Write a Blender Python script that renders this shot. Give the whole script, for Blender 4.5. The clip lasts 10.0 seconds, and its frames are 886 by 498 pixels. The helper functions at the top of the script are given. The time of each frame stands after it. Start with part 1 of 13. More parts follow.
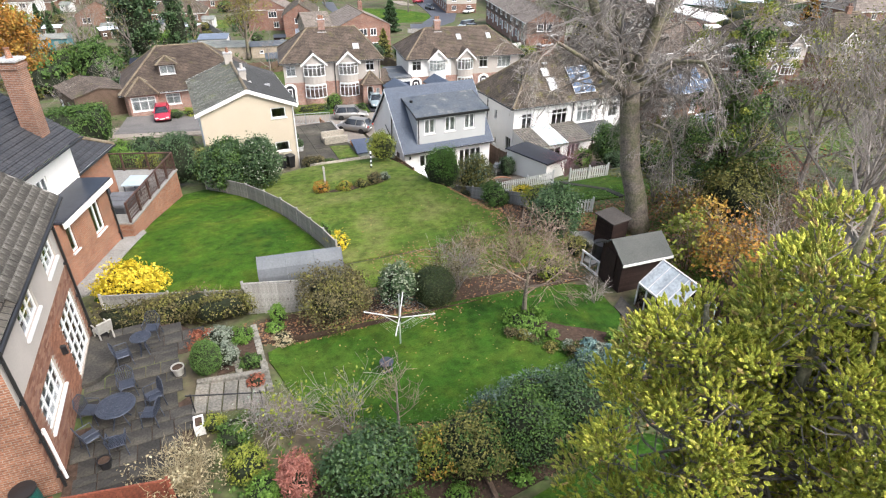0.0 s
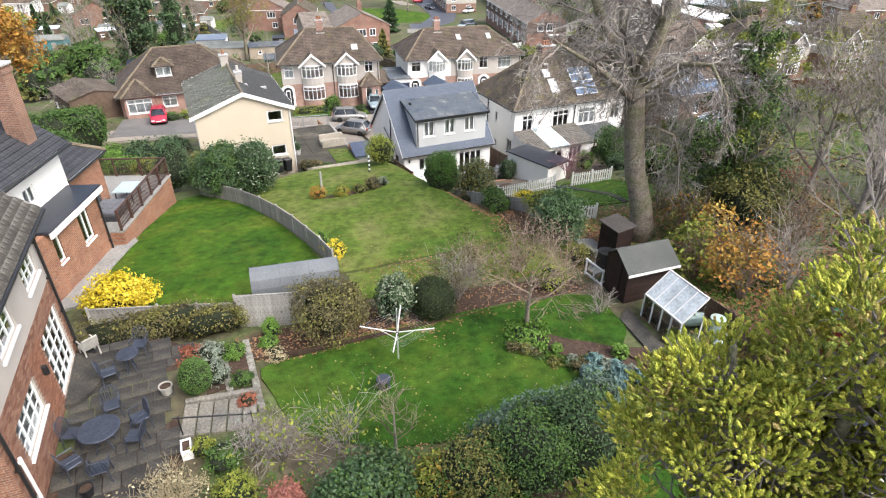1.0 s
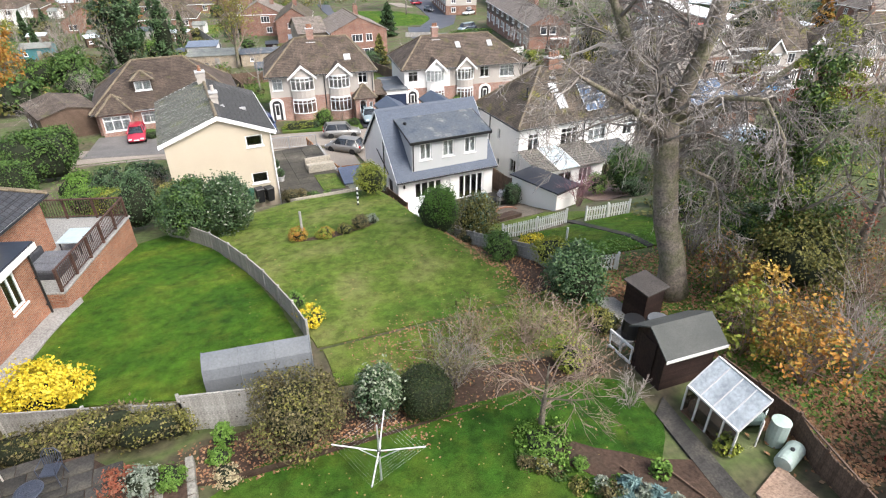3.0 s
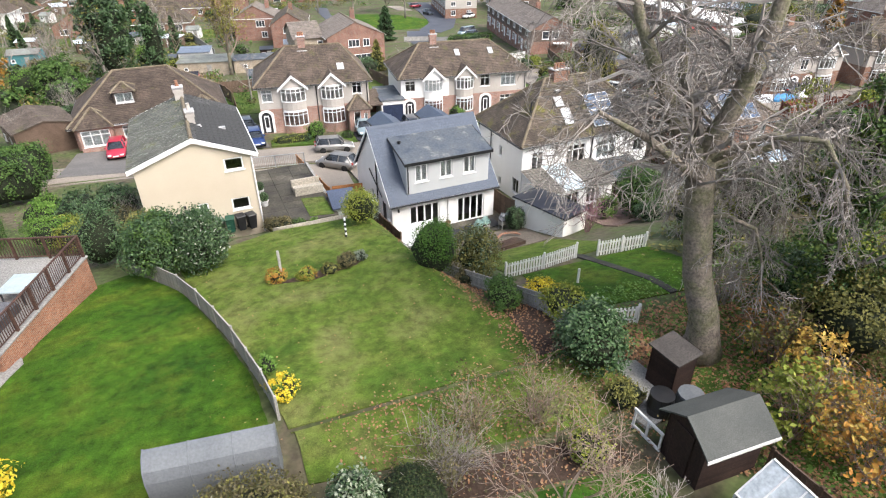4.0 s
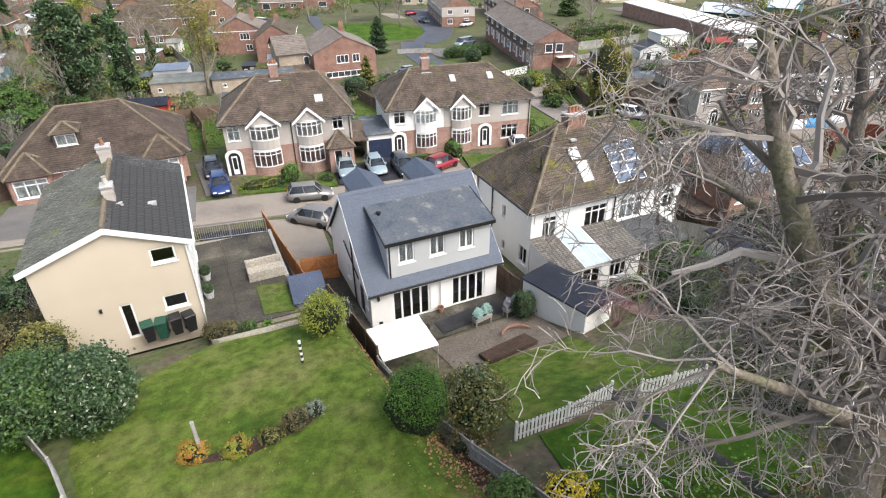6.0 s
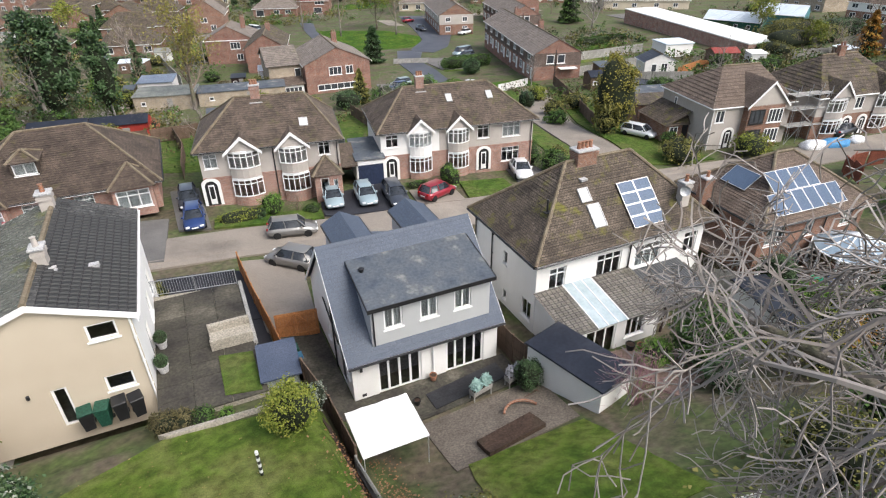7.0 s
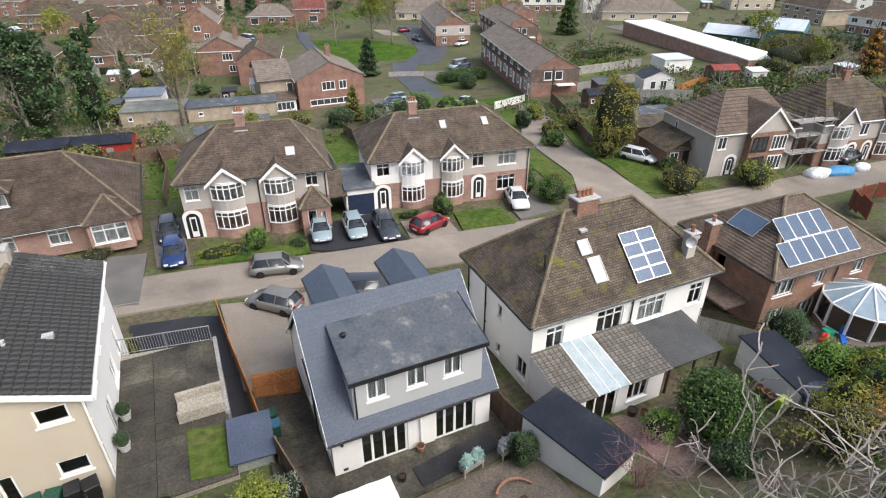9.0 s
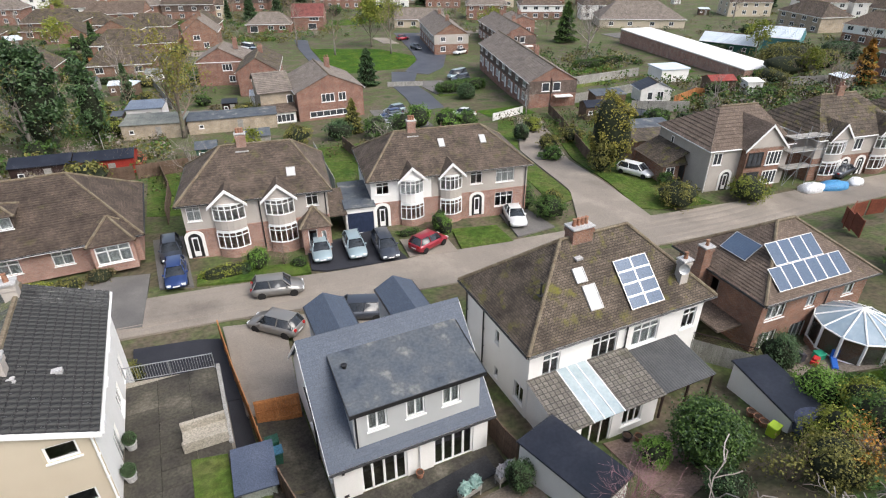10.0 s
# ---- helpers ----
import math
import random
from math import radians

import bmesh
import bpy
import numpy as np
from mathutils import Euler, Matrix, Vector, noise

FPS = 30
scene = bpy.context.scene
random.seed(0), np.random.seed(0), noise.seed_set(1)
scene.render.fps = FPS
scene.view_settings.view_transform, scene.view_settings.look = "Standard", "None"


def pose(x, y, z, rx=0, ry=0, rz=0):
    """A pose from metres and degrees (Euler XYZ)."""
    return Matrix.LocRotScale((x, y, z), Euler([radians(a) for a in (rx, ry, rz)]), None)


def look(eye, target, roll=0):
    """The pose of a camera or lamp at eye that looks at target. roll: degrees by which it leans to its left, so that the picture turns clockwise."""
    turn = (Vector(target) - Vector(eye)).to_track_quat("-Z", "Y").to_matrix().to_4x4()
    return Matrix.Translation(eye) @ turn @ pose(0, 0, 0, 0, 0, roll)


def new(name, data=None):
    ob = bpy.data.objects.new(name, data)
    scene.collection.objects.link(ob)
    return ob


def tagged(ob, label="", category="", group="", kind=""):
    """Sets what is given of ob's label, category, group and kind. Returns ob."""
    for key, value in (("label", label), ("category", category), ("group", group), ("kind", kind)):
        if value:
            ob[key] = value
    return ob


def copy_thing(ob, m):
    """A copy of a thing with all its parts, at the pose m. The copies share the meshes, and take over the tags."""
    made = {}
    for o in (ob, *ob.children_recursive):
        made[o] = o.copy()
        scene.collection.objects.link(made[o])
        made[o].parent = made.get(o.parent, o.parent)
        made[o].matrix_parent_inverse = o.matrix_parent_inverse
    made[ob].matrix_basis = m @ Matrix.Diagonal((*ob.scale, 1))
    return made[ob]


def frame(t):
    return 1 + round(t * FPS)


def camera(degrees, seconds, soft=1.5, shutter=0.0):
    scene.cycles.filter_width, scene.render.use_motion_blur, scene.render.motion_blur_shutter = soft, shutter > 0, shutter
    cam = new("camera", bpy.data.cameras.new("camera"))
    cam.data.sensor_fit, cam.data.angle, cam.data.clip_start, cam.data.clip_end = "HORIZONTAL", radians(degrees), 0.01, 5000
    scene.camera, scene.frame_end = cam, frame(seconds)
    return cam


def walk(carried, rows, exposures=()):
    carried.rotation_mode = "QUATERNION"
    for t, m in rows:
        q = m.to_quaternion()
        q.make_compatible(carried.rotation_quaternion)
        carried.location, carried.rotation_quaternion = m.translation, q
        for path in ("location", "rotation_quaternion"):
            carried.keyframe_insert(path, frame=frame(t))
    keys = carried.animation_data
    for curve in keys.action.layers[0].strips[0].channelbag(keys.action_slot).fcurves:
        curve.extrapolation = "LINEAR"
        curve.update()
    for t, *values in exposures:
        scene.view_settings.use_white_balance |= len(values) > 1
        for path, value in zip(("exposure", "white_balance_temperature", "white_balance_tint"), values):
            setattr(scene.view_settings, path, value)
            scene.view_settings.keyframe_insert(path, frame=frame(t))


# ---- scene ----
EXPO = 0.85
cam = camera(75.3, 10.0, soft=1.15)
PATH = [
    (0, (-15.714, -42.461, 21.359), (-8.609, -26.833, 11.098), 0.46),
    (0.5, (-15.519, -42.087, 21.372), (-8.414, -26.443, 11.136), 0.37),
    (1, (-15.307, -41.662, 21.318), (-8.22, -26.036, 11.043), 0.29),
    (1.5, (-14.932, -40.938, 21.34), (-7.865, -25.312, 11.05), 0.14),
    (2, (-14.432, -39.921, 21.377), (-7.38, -24.294, 11.078), 0.03),
    (2.5, (-13.792, -38.673, 21.398), (-6.76, -23.041, 11.094), -0.12),
    (4, (-11.237, -33.826, 21.388), (-4.235, -18.156, 11.121), -0.38),
    (4.5, (-10.22, -31.888, 21.484), (-3.239, -16.211, 11.214), -0.51),
    (5, (-9.131, -29.859, 21.646), (-2.159, -14.187, 11.362), -0.67),
    (5.5, (-8.037, -27.714, 21.801), (-1.051, -12.044, 11.522), -0.77),
    (7, (-4.341, -20.687, 22.298), (2.714, -4.983, 12.118), -0.77),
    (7.5, (-3.474, -19.098, 22.342), (3.635, -3.385, 12.214), -0.51),
    (8, (-2.973, -18.214, 22.483), (4.161, -2.505, 12.367), -0.32),
    (8.5, (-2.807, -17.936, 22.788), (4.38, -2.248, 12.676), -0.14),
    (9, (-2.691, -17.864, 23.606), (4.511, -2.168, 13.516), -0.13),
    (9.5, (-2.632, -17.805, 24.488), (4.595, -2.108, 14.42), -0.13),
    (10, (-2.591, -17.76, 25.195), (4.65, -2.046, 15.163), -0.20),
]
walk(cam, [(t, look(eye, target, roll)) for t, eye, target, roll in PATH], [(0, EXPO + 0.66), (4.5, EXPO + 0.64), (5.5, EXPO + 0.55), (7.5, EXPO + 0.14), (10, EXPO + 0.12)])

# ---------------------------------------------------------------- light: an overcast late-autumn day
world = bpy.data.worlds.new("overcast")
scene.world = world
world.use_nodes = True
wn, wl = world.node_tree.nodes, world.node_tree.links
sky = wn.new("ShaderNodeTexSky")
sky.sky_type, sky.sun_disc = "NISHITA", False
sky.sun_elevation, sky.sun_rotation = radians(50), radians(150)
sky.dust_density, sky.air_density = 4.0, 1.0
grey = wn.new("ShaderNodeHueSaturation")
grey.inputs["Saturation"].default_value = 0.7
wl.new(sky.outputs[0], grey.inputs["Color"])
wl.new(grey.outputs[0], wn["Background"].inputs[0])
wn["Background"].inputs[1].default_value = 0.125
sun = new("sun", bpy.data.lights.new("sun", "SUN"))
sun.data.energy, sun.data.angle, sun.data.color = 1.35, radians(40), (1.0, 0.98, 0.96)
sun.matrix_world = look((0, 0, 80), (-21.0, 36.0, 29.0))

# ---------------------------------------------------------------- materials
def tree_of(name, rough=0.8, metallic=0.0, spec=0.3):
    m = bpy.data.materials.new(name)
    m.use_nodes = True
    n = m.node_tree.nodes
    p = n["Principled BSDF"]
    p.inputs["Roughness"].default_value = rough
    p.inputs["Metallic"].default_value = metallic
    p.inputs["Specular IOR Level"].default_value = spec
    return m, n, m.node_tree.links, p


def ramp_of(n, cols):
    r = n.new("ShaderNodeValToRGB")
    e = r.color_ramp.elements
    while len(e) < len(cols):
        e.new(0.5)
    for i, c in enumerate(cols):
        e[i].position = i / max(1, len(cols) - 1)
        e[i].color = (*c, 1)
    return r


def noise_of(n, l, vec, scale, detail=4.0, rough=0.55):
    t = n.new("ShaderNodeTexNoise")
    t.inputs["Scale"].default_value, t.inputs["Detail"].default_value, t.inputs["Roughness"].default_value = scale, detail, rough
    l.new(vec, t.inputs["Vector"])
    return t.outputs["Fac"]


def stretch(n, l, fac, lo, hi, a=0.0, b=1.0):
    r = n.new("ShaderNodeMapRange")
    for i, v in enumerate((lo, hi, a, b)):
        r.inputs[i + 1].default_value = v
    l.new(fac, r.inputs[0])
    return r.outputs[0]


def mixed(n, l, kind, fac, a, b):
    m = n.new("ShaderNodeMix")
    m.data_type, m.blend_type = "RGBA", kind
    for sock, v in ((m.inputs["Factor"], fac), (m.inputs["A"], a), (m.inputs["B"], b)):
        if isinstance(v, (int, float)):
            sock.default_value = v
        elif isinstance(v, tuple):
            sock.default_value = (*v, 1)
        else:
            l.new(v, sock)
    return m.outputs["Result"]


def bumped(n, l, p, height, strength, distance):
    b = n.new("ShaderNodeBump")
    b.inputs["Strength"].default_value, b.inputs["Distance"].default_value = strength, distance
    l.new(height, b.inputs["Height"])
    l.new(b.outputs[0], p.inputs["Normal"])


def mat(name, cols, scale=1.5, fine=25.0, rough=0.8, bump=0.4, dist=0.02, metallic=0.0, spec=0.3, grain=0.35, coord="Object", rand=0.0):
    """A surface with broad patches of the given colours and a fine grain over them."""
    m, n, l, p = tree_of(name, rough, metallic, spec)
    if coord == "World":
        vec = n.new("ShaderNodeNewGeometry").outputs["Position"]
    else:
        vec = n.new("ShaderNodeTexCoord").outputs[coord]
    a = noise_of(n, l, vec, scale, 5.0)
    r = ramp_of(n, cols)
    l.new(stretch(n, l, a, 0.3, 0.7), r.inputs[0])
    f = noise_of(n, l, vec, fine, 3.0)
    g = stretch(n, l, f, 0.3, 0.7, 1 - grain, 1 + grain)
    col = mixed(n, l, "MULTIPLY", 1.0, r.outputs[0], g)
    if rand:
        o = n.new("ShaderNodeObjectInfo").outputs["Random"]
        col = mixed(n, l, "MULTIPLY", 1.0, col, stretch(n, l, o, 0, 1, 1 - rand, 1 + rand))
    l.new(col, p.inputs["Base Color"])
    if bump:
        bumped(n, l, p, f, bump, dist)
    return m


def mat_courses(name, c1, c2, joint, bw, bh, mortar=0.01, rough=0.85, moss=None, moss_at=(0.55, 0.7), bump=0.5, dist=0.012, offset=0.5, stain=0.3, mscale=0.7):
    """Bricks or roof tiles laid in courses, in metres of the surface, with stains and moss."""
    m, n, l, p = tree_of(name, rough)
    uv = n.new("ShaderNodeTexCoord").outputs["UV"]
    t = n.new("ShaderNodeTexBrick")
    t.inputs["Color1"].default_value, t.inputs["Color2"].default_value, t.inputs["Mortar"].default_value = (*c1, 1), (*c2, 1), (*joint, 1)
    t.inputs["Scale"].default_value, t.inputs["Mortar Size"].default_value = 1.0, mortar
    t.inputs["Brick Width"].default_value, t.inputs["Row Height"].default_value = bw, bh
    t.inputs["Mortar Smooth"].default_value, t.offset = 0.2, offset
    l.new(uv, t.inputs["Vector"])
    pos = n.new("ShaderNodeTexCoord").outputs["Object"]
    a = noise_of(n, l, pos, 0.8, 6.0, 0.65)
    col = mixed(n, l, "MULTIPLY", 1.0, t.outputs["Color"], stretch(n, l, a, 0.3, 0.7, 1 - stain, 1 + stain))
    f = noise_of(n, l, pos, 18.0, 3.0)
    col = mixed(n, l, "MULTIPLY", 1.0, col, stretch(n, l, f, 0.3, 0.7, 0.72, 1.28))
    if moss:
        b = noise_of(n, l, pos, mscale, 8.0, 0.7)
        col = mixed(n, l, "MIX", stretch(n, l, b, *moss_at), col, moss)
    l.new(col, p.inputs["Base Color"])
    bumped(n, l, p, t.outputs["Fac"], -bump, dist)
    return m


def mat_leaf(name, cols, rough=0.6, spec=0.2):
    m, n, l, p = tree_of(name, rough, 0.0, spec)
    g = n.new("ShaderNodeNewGeometry").outputs["Random Per Island"]
    r = ramp_of(n, cols)
    l.new(g, r.inputs[0])
    o = n.new("ShaderNodeObjectInfo").outputs["Random"]
    col = mixed(n, l, "MULTIPLY", 1.0, r.outputs[0], stretch(n, l, o, 0, 1, 0.88, 1.12))
    l.new(col, p.inputs["Base Color"])
    return m


def mat_glass(name, tint=(0.75, 0.8, 0.82), rough=0.02):
    m, n, l, p = tree_of(name, rough, 0.0, 0.5)
    p.inputs["Base Color"].default_value = (*tint, 1)
    p.inputs["Transmission Weight"].default_value = 1.0
    p.inputs["IOR"].default_value = 1.45
    return m


GROUND = mat("garden_soil", [(0.05, 0.06, 0.022), (0.085, 0.07, 0.045), (0.07, 0.095, 0.03), (0.11, 0.088, 0.062), (0.04, 0.065, 0.018)], 0.16, 3.0, 0.95, 0.6, 0.05, coord="World")
def mat_lawn(name, cols, patch_scale=0.35):
    m, n, l, p = tree_of(name, 0.9, 0.0, 0.15)
    vec = n.new("ShaderNodeNewGeometry").outputs["Position"]
    a = noise_of(n, l, vec, patch_scale, 6.0, 0.6)
    r = ramp_of(n, cols)
    l.new(stretch(n, l, a, 0.32, 0.68), r.inputs[0])
    dry = noise_of(n, l, vec, 0.75, 5.0, 0.7)
    base = mixed(n, l, "MIX", stretch(n, l, dry, 0.5, 0.78, 0.0, 0.75), r.outputs[0], tuple(0.6 * c + d for c, d in zip(cols[-1], (0.045, 0.05, 0.004))))
    mid = noise_of(n, l, vec, 2.2, 4.0, 0.65)
    col = mixed(n, l, "MULTIPLY", 1.0, base, stretch(n, l, mid, 0.3, 0.7, 0.58, 1.42))
    f = noise_of(n, l, vec, 30.0, 3.0, 0.7)
    col = mixed(n, l, "MULTIPLY", 1.0, col, stretch(n, l, f, 0.3, 0.7, 0.6, 1.4))
    l.new(col, p.inputs["Base Color"])
    bumped(n, l, p, f, 0.7, 0.05)
    return m
LAWN_NEAR = mat_lawn("mown_grass_dark", [(0.0148, 0.0459, 0.00492), (0.0295, 0.0787, 0.00738), (0.0574, 0.0984, 0.0123)])
LAWN_LEFT = mat_lawn("mown_grass_bright", [(0.0205, 0.0574, 0.00492), (0.0394, 0.0918, 0.00656), (0.082, 0.111, 0.0131)])
LAWN_MID = mat_lawn("worn_grass", [(0.0369, 0.0804, 0.00902), (0.082, 0.123, 0.018), (0.143, 0.148, 0.0492)], 0.28)
GRASS_ROUGH = mat_lawn("rough_grass", [(0.0357, 0.0748, 0.011), (0.0663, 0.106, 0.0187), (0.0978, 0.102, 0.0382)])
ROAD = mat("concrete_road", [(0.15, 0.13, 0.112), (0.215, 0.188, 0.16), (0.235, 0.205, 0.174), (0.3, 0.262, 0.22)], 0.22, 14.0, 0.85, 0.25, 0.008, grain=0.2, coord="World")
TARMAC = mat("grey_tarmac", [(0.11, 0.105, 0.1), (0.16, 0.15, 0.142)], 0.5, 30.0, 0.85, 0.4, 0.01, grain=0.3, coord="World")
TARMAC_DARK = mat("new_black_tarmac", [(0.022, 0.023, 0.03), (0.032, 0.033, 0.04)], 0.6, 40.0, 0.8, 0.4, 0.008, coord="World")
SLAB = mat("weathered_concrete", [(0.024, 0.022, 0.019), (0.05, 0.045, 0.038), (0.062, 0.058, 0.044), (0.125, 0.113, 0.09)], 0.6, 7.0, 0.85, 0.35, 0.01, coord="World")
PAVING = mat("old_paving_stone", [(0.0234, 0.0226, 0.0211), (0.0429, 0.0406, 0.0367), (0.078, 0.0702, 0.0569)], 1.2, 14.0, 0.85, 0.4, 0.01, rand=0.28)
PATH_STONE = mat("pale_paving", [(0.216, 0.211, 0.198), (0.288, 0.279, 0.261)], 1.0, 14.0, 0.85, 0.3, 0.01, rand=0.12)
EARTH = mat("bare_earth", [(0.0338, 0.021, 0.015), (0.06, 0.0375, 0.0263), (0.045, 0.0338, 0.0225)], 1.0, 9.0, 0.95, 0.8, 0.05, coord="World")
RENDER_WHITE = mat("white_render", [(0.74, 0.73, 0.7), (0.8, 0.79, 0.77)], 0.6, 30.0, 0.85, 0.15, 0.004, grain=0.05)
RENDER_CREAM = mat("cream_render", [(0.493, 0.423, 0.326), (0.539, 0.47, 0.367)], 0.5, 40.0, 0.85, 0.25, 0.005, grain=0.08)
RENDER_GREY = mat("grey_pebbledash", [(0.381, 0.347, 0.314), (0.459, 0.42, 0.381)], 0.6, 30.0, 0.9, 0.4, 0.01, grain=0.12)
CLAD_GREY = mat("pale_grey_cladding", [(0.42, 0.43, 0.43), (0.46, 0.47, 0.47)], 0.5, 30.0, 0.6, 0.05, 0.002, grain=0.03)
PVC = mat("white_plastic", [(0.78, 0.78, 0.78), (0.82, 0.82, 0.81)], 2.0, 10.0, 0.35, 0.0, grain=0.02, spec=0.5)
PVC_BLACK = mat("black_plastic", [(0.012, 0.012, 0.013), (0.02, 0.02, 0.022)], 2.0, 10.0, 0.4, 0.0, grain=0.05, spec=0.5)
BRICK_RED = mat_courses("red_brick", (0.23, 0.085, 0.045), (0.32, 0.135, 0.075), (0.28, 0.22, 0.17), 0.235, 0.075)
BRICK_PINK = mat_courses("pinkish_brick", (0.28, 0.14, 0.105), (0.36, 0.2, 0.15), (0.34, 0.3, 0.27), 0.235, 0.075)
BRICK_BROWN = mat_courses("brown_brick", (0.18, 0.085, 0.055), (0.25, 0.12, 0.075), (0.26, 0.22, 0.19), 0.235, 0.075)
SLATE_BLUE = mat_courses("blue_grey_slate", (0.06, 0.076, 0.108), (0.07, 0.087, 0.118), (0.045, 0.056, 0.078), 0.3, 0.22, 0.006, 0.55, bump=0.25, dist=0.005, stain=0.06)
FELT = mat("weathered_roof_felt", [(0.045, 0.055, 0.075), (0.075, 0.088, 0.105), (0.085, 0.095, 0.108), (0.2, 0.2, 0.19)], 0.9, 7.0, 0.7, 0.2, 0.005, grain=0.2)
FELT_DARK = mat("dark_roof_felt", [(0.012, 0.015, 0.023), (0.02, 0.023, 0.033), (0.035, 0.038, 0.048)], 0.5, 6.0, 0.32, 0.2, 0.005, grain=0.2)
TILE_BROWN = mat_courses("brown_clay_tiles", (0.0784, 0.0594, 0.047), (0.146, 0.112, 0.0874), (0.0336, 0.028, 0.0224), 0.17, 0.115, 0.012, moss=(0.0952, 0.0952, 0.0336), moss_at=(0.56, 0.72), stain=0.45)
TILE_GREYBROWN = mat_courses("lichened_clay_tiles", (0.075, 0.058, 0.044), (0.125, 0.1, 0.077), (0.03, 0.025, 0.02), 0.2, 0.14, 0.014, moss=(0.125, 0.12, 0.022), moss_at=(0.54, 0.68), stain=0.5, mscale=0.9)
TILE_RUST = mat_courses("warm_brown_tiles", (0.104, 0.0806, 0.065), (0.176, 0.135, 0.107), (0.065, 0.0455, 0.0338), 0.17, 0.115, 0.012, moss=(0.13, 0.117, 0.039), moss_at=(0.66, 0.82))
TILE_BUNGALOW = mat_courses("dark_warm_brown_tiles", (0.06, 0.045, 0.036), (0.105, 0.08, 0.062), (0.035, 0.026, 0.02), 0.17, 0.115, 0.012, moss=(0.1, 0.092, 0.032), moss_at=(0.6, 0.8), stain=0.45)
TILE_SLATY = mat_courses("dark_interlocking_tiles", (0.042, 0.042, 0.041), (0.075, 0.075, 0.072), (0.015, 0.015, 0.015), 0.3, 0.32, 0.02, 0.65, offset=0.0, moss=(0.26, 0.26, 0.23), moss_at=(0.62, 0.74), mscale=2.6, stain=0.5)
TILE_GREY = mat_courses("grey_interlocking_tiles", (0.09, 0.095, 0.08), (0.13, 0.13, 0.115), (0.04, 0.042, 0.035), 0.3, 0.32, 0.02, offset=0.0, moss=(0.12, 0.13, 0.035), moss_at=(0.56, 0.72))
RIDGE = mat("ridge_tile", [(0.12, 0.09, 0.06), (0.2, 0.17, 0.12)], 2.0, 12.0, 0.85)
LEAD = mat("lead_flashing", [(0.35, 0.35, 0.35), (0.45, 0.44, 0.43)], 3.0, 15.0, 0.6)
SOLAR = mat_courses("solar_cells", (0.075, 0.11, 0.17), (0.08, 0.115, 0.175), (0.1, 0.135, 0.19), 0.16, 0.16, 0.006, 0.18, offset=0.0, stain=0.04, bump=0.0)
ALU = mat("aluminium", [(0.55, 0.56, 0.57), (0.62, 0.62, 0.63)], 3.0, 20.0, 0.4, 0.0, metallic=0.6, grain=0.05)
STEEL = mat("galvanised_steel", [(0.3, 0.31, 0.32), (0.42, 0.43, 0.44)], 4.0, 25.0, 0.45, 0.0, metallic=0.7, grain=0.1)
WOOD_GREY = mat("silvered_wood", [(0.238, 0.227, 0.209), (0.338, 0.328, 0.306)], 1.2, 20.0, 0.85, 0.4, 0.01, rand=0.15)
WOOD_WHITE = mat("white_painted_wood", [(0.57, 0.56, 0.541), (0.684, 0.674, 0.655)], 1.5, 20.0, 0.7, 0.2, 0.004, grain=0.08, rand=0.06)
WOOD_ORANGE = mat("orange_stained_wood", [(0.3, 0.125, 0.045), (0.4, 0.18, 0.07)], 1.5, 14.0, 0.75, 0.3, 0.006, rand=0.18)
WOOD_BROWN = mat("brown_fence_wood", [(0.09, 0.0585, 0.0405), (0.144, 0.099, 0.072)], 1.5, 14.0, 0.85, 0.3, 0.006, rand=0.2)
WOOD_DARK = mat("dark_stained_wood", [(0.022, 0.013, 0.011), (0.04, 0.022, 0.018)], 1.5, 14.0, 0.75, 0.3, 0.006, rand=0.2)
WOOD_RED = mat("red_painted_wood", [(0.24, 0.025, 0.018), (0.31, 0.04, 0.028)], 1.0, 14.0, 0.65, 0.2, 0.004, rand=0.1)
BARK = mat("grey_brown_bark", [(0.1, 0.085, 0.07), (0.19, 0.16, 0.13), (0.13, 0.125, 0.075), (0.24, 0.2, 0.165)], 1.1, 12.0, 0.95, 0.9, 0.04)
BARK_PALE = mat("pale_bark", [(0.16, 0.14, 0.12), (0.25, 0.225, 0.2)], 1.5, 12.0, 0.95, 0.7, 0.02)
# near-black colour that stands in for the shade deep inside foliage
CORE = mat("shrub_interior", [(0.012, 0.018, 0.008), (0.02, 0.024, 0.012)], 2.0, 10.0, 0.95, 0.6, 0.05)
GLASS = mat_glass("window_glass")
GLASS_PALE = mat_glass("greenhouse_glass", (0.9, 0.95, 0.95), 0.06)
DARK_ROOM = mat("dim_interior", [(0.16, 0.15, 0.14), (0.22, 0.21, 0.2)], 1.0, 5.0, 0.9, 0.0)
CURTAIN = mat("net_curtain", [(0.5, 0.5, 0.48), (0.62, 0.61, 0.59)], 2.0, 14.0, 0.9, 0.2, 0.01)

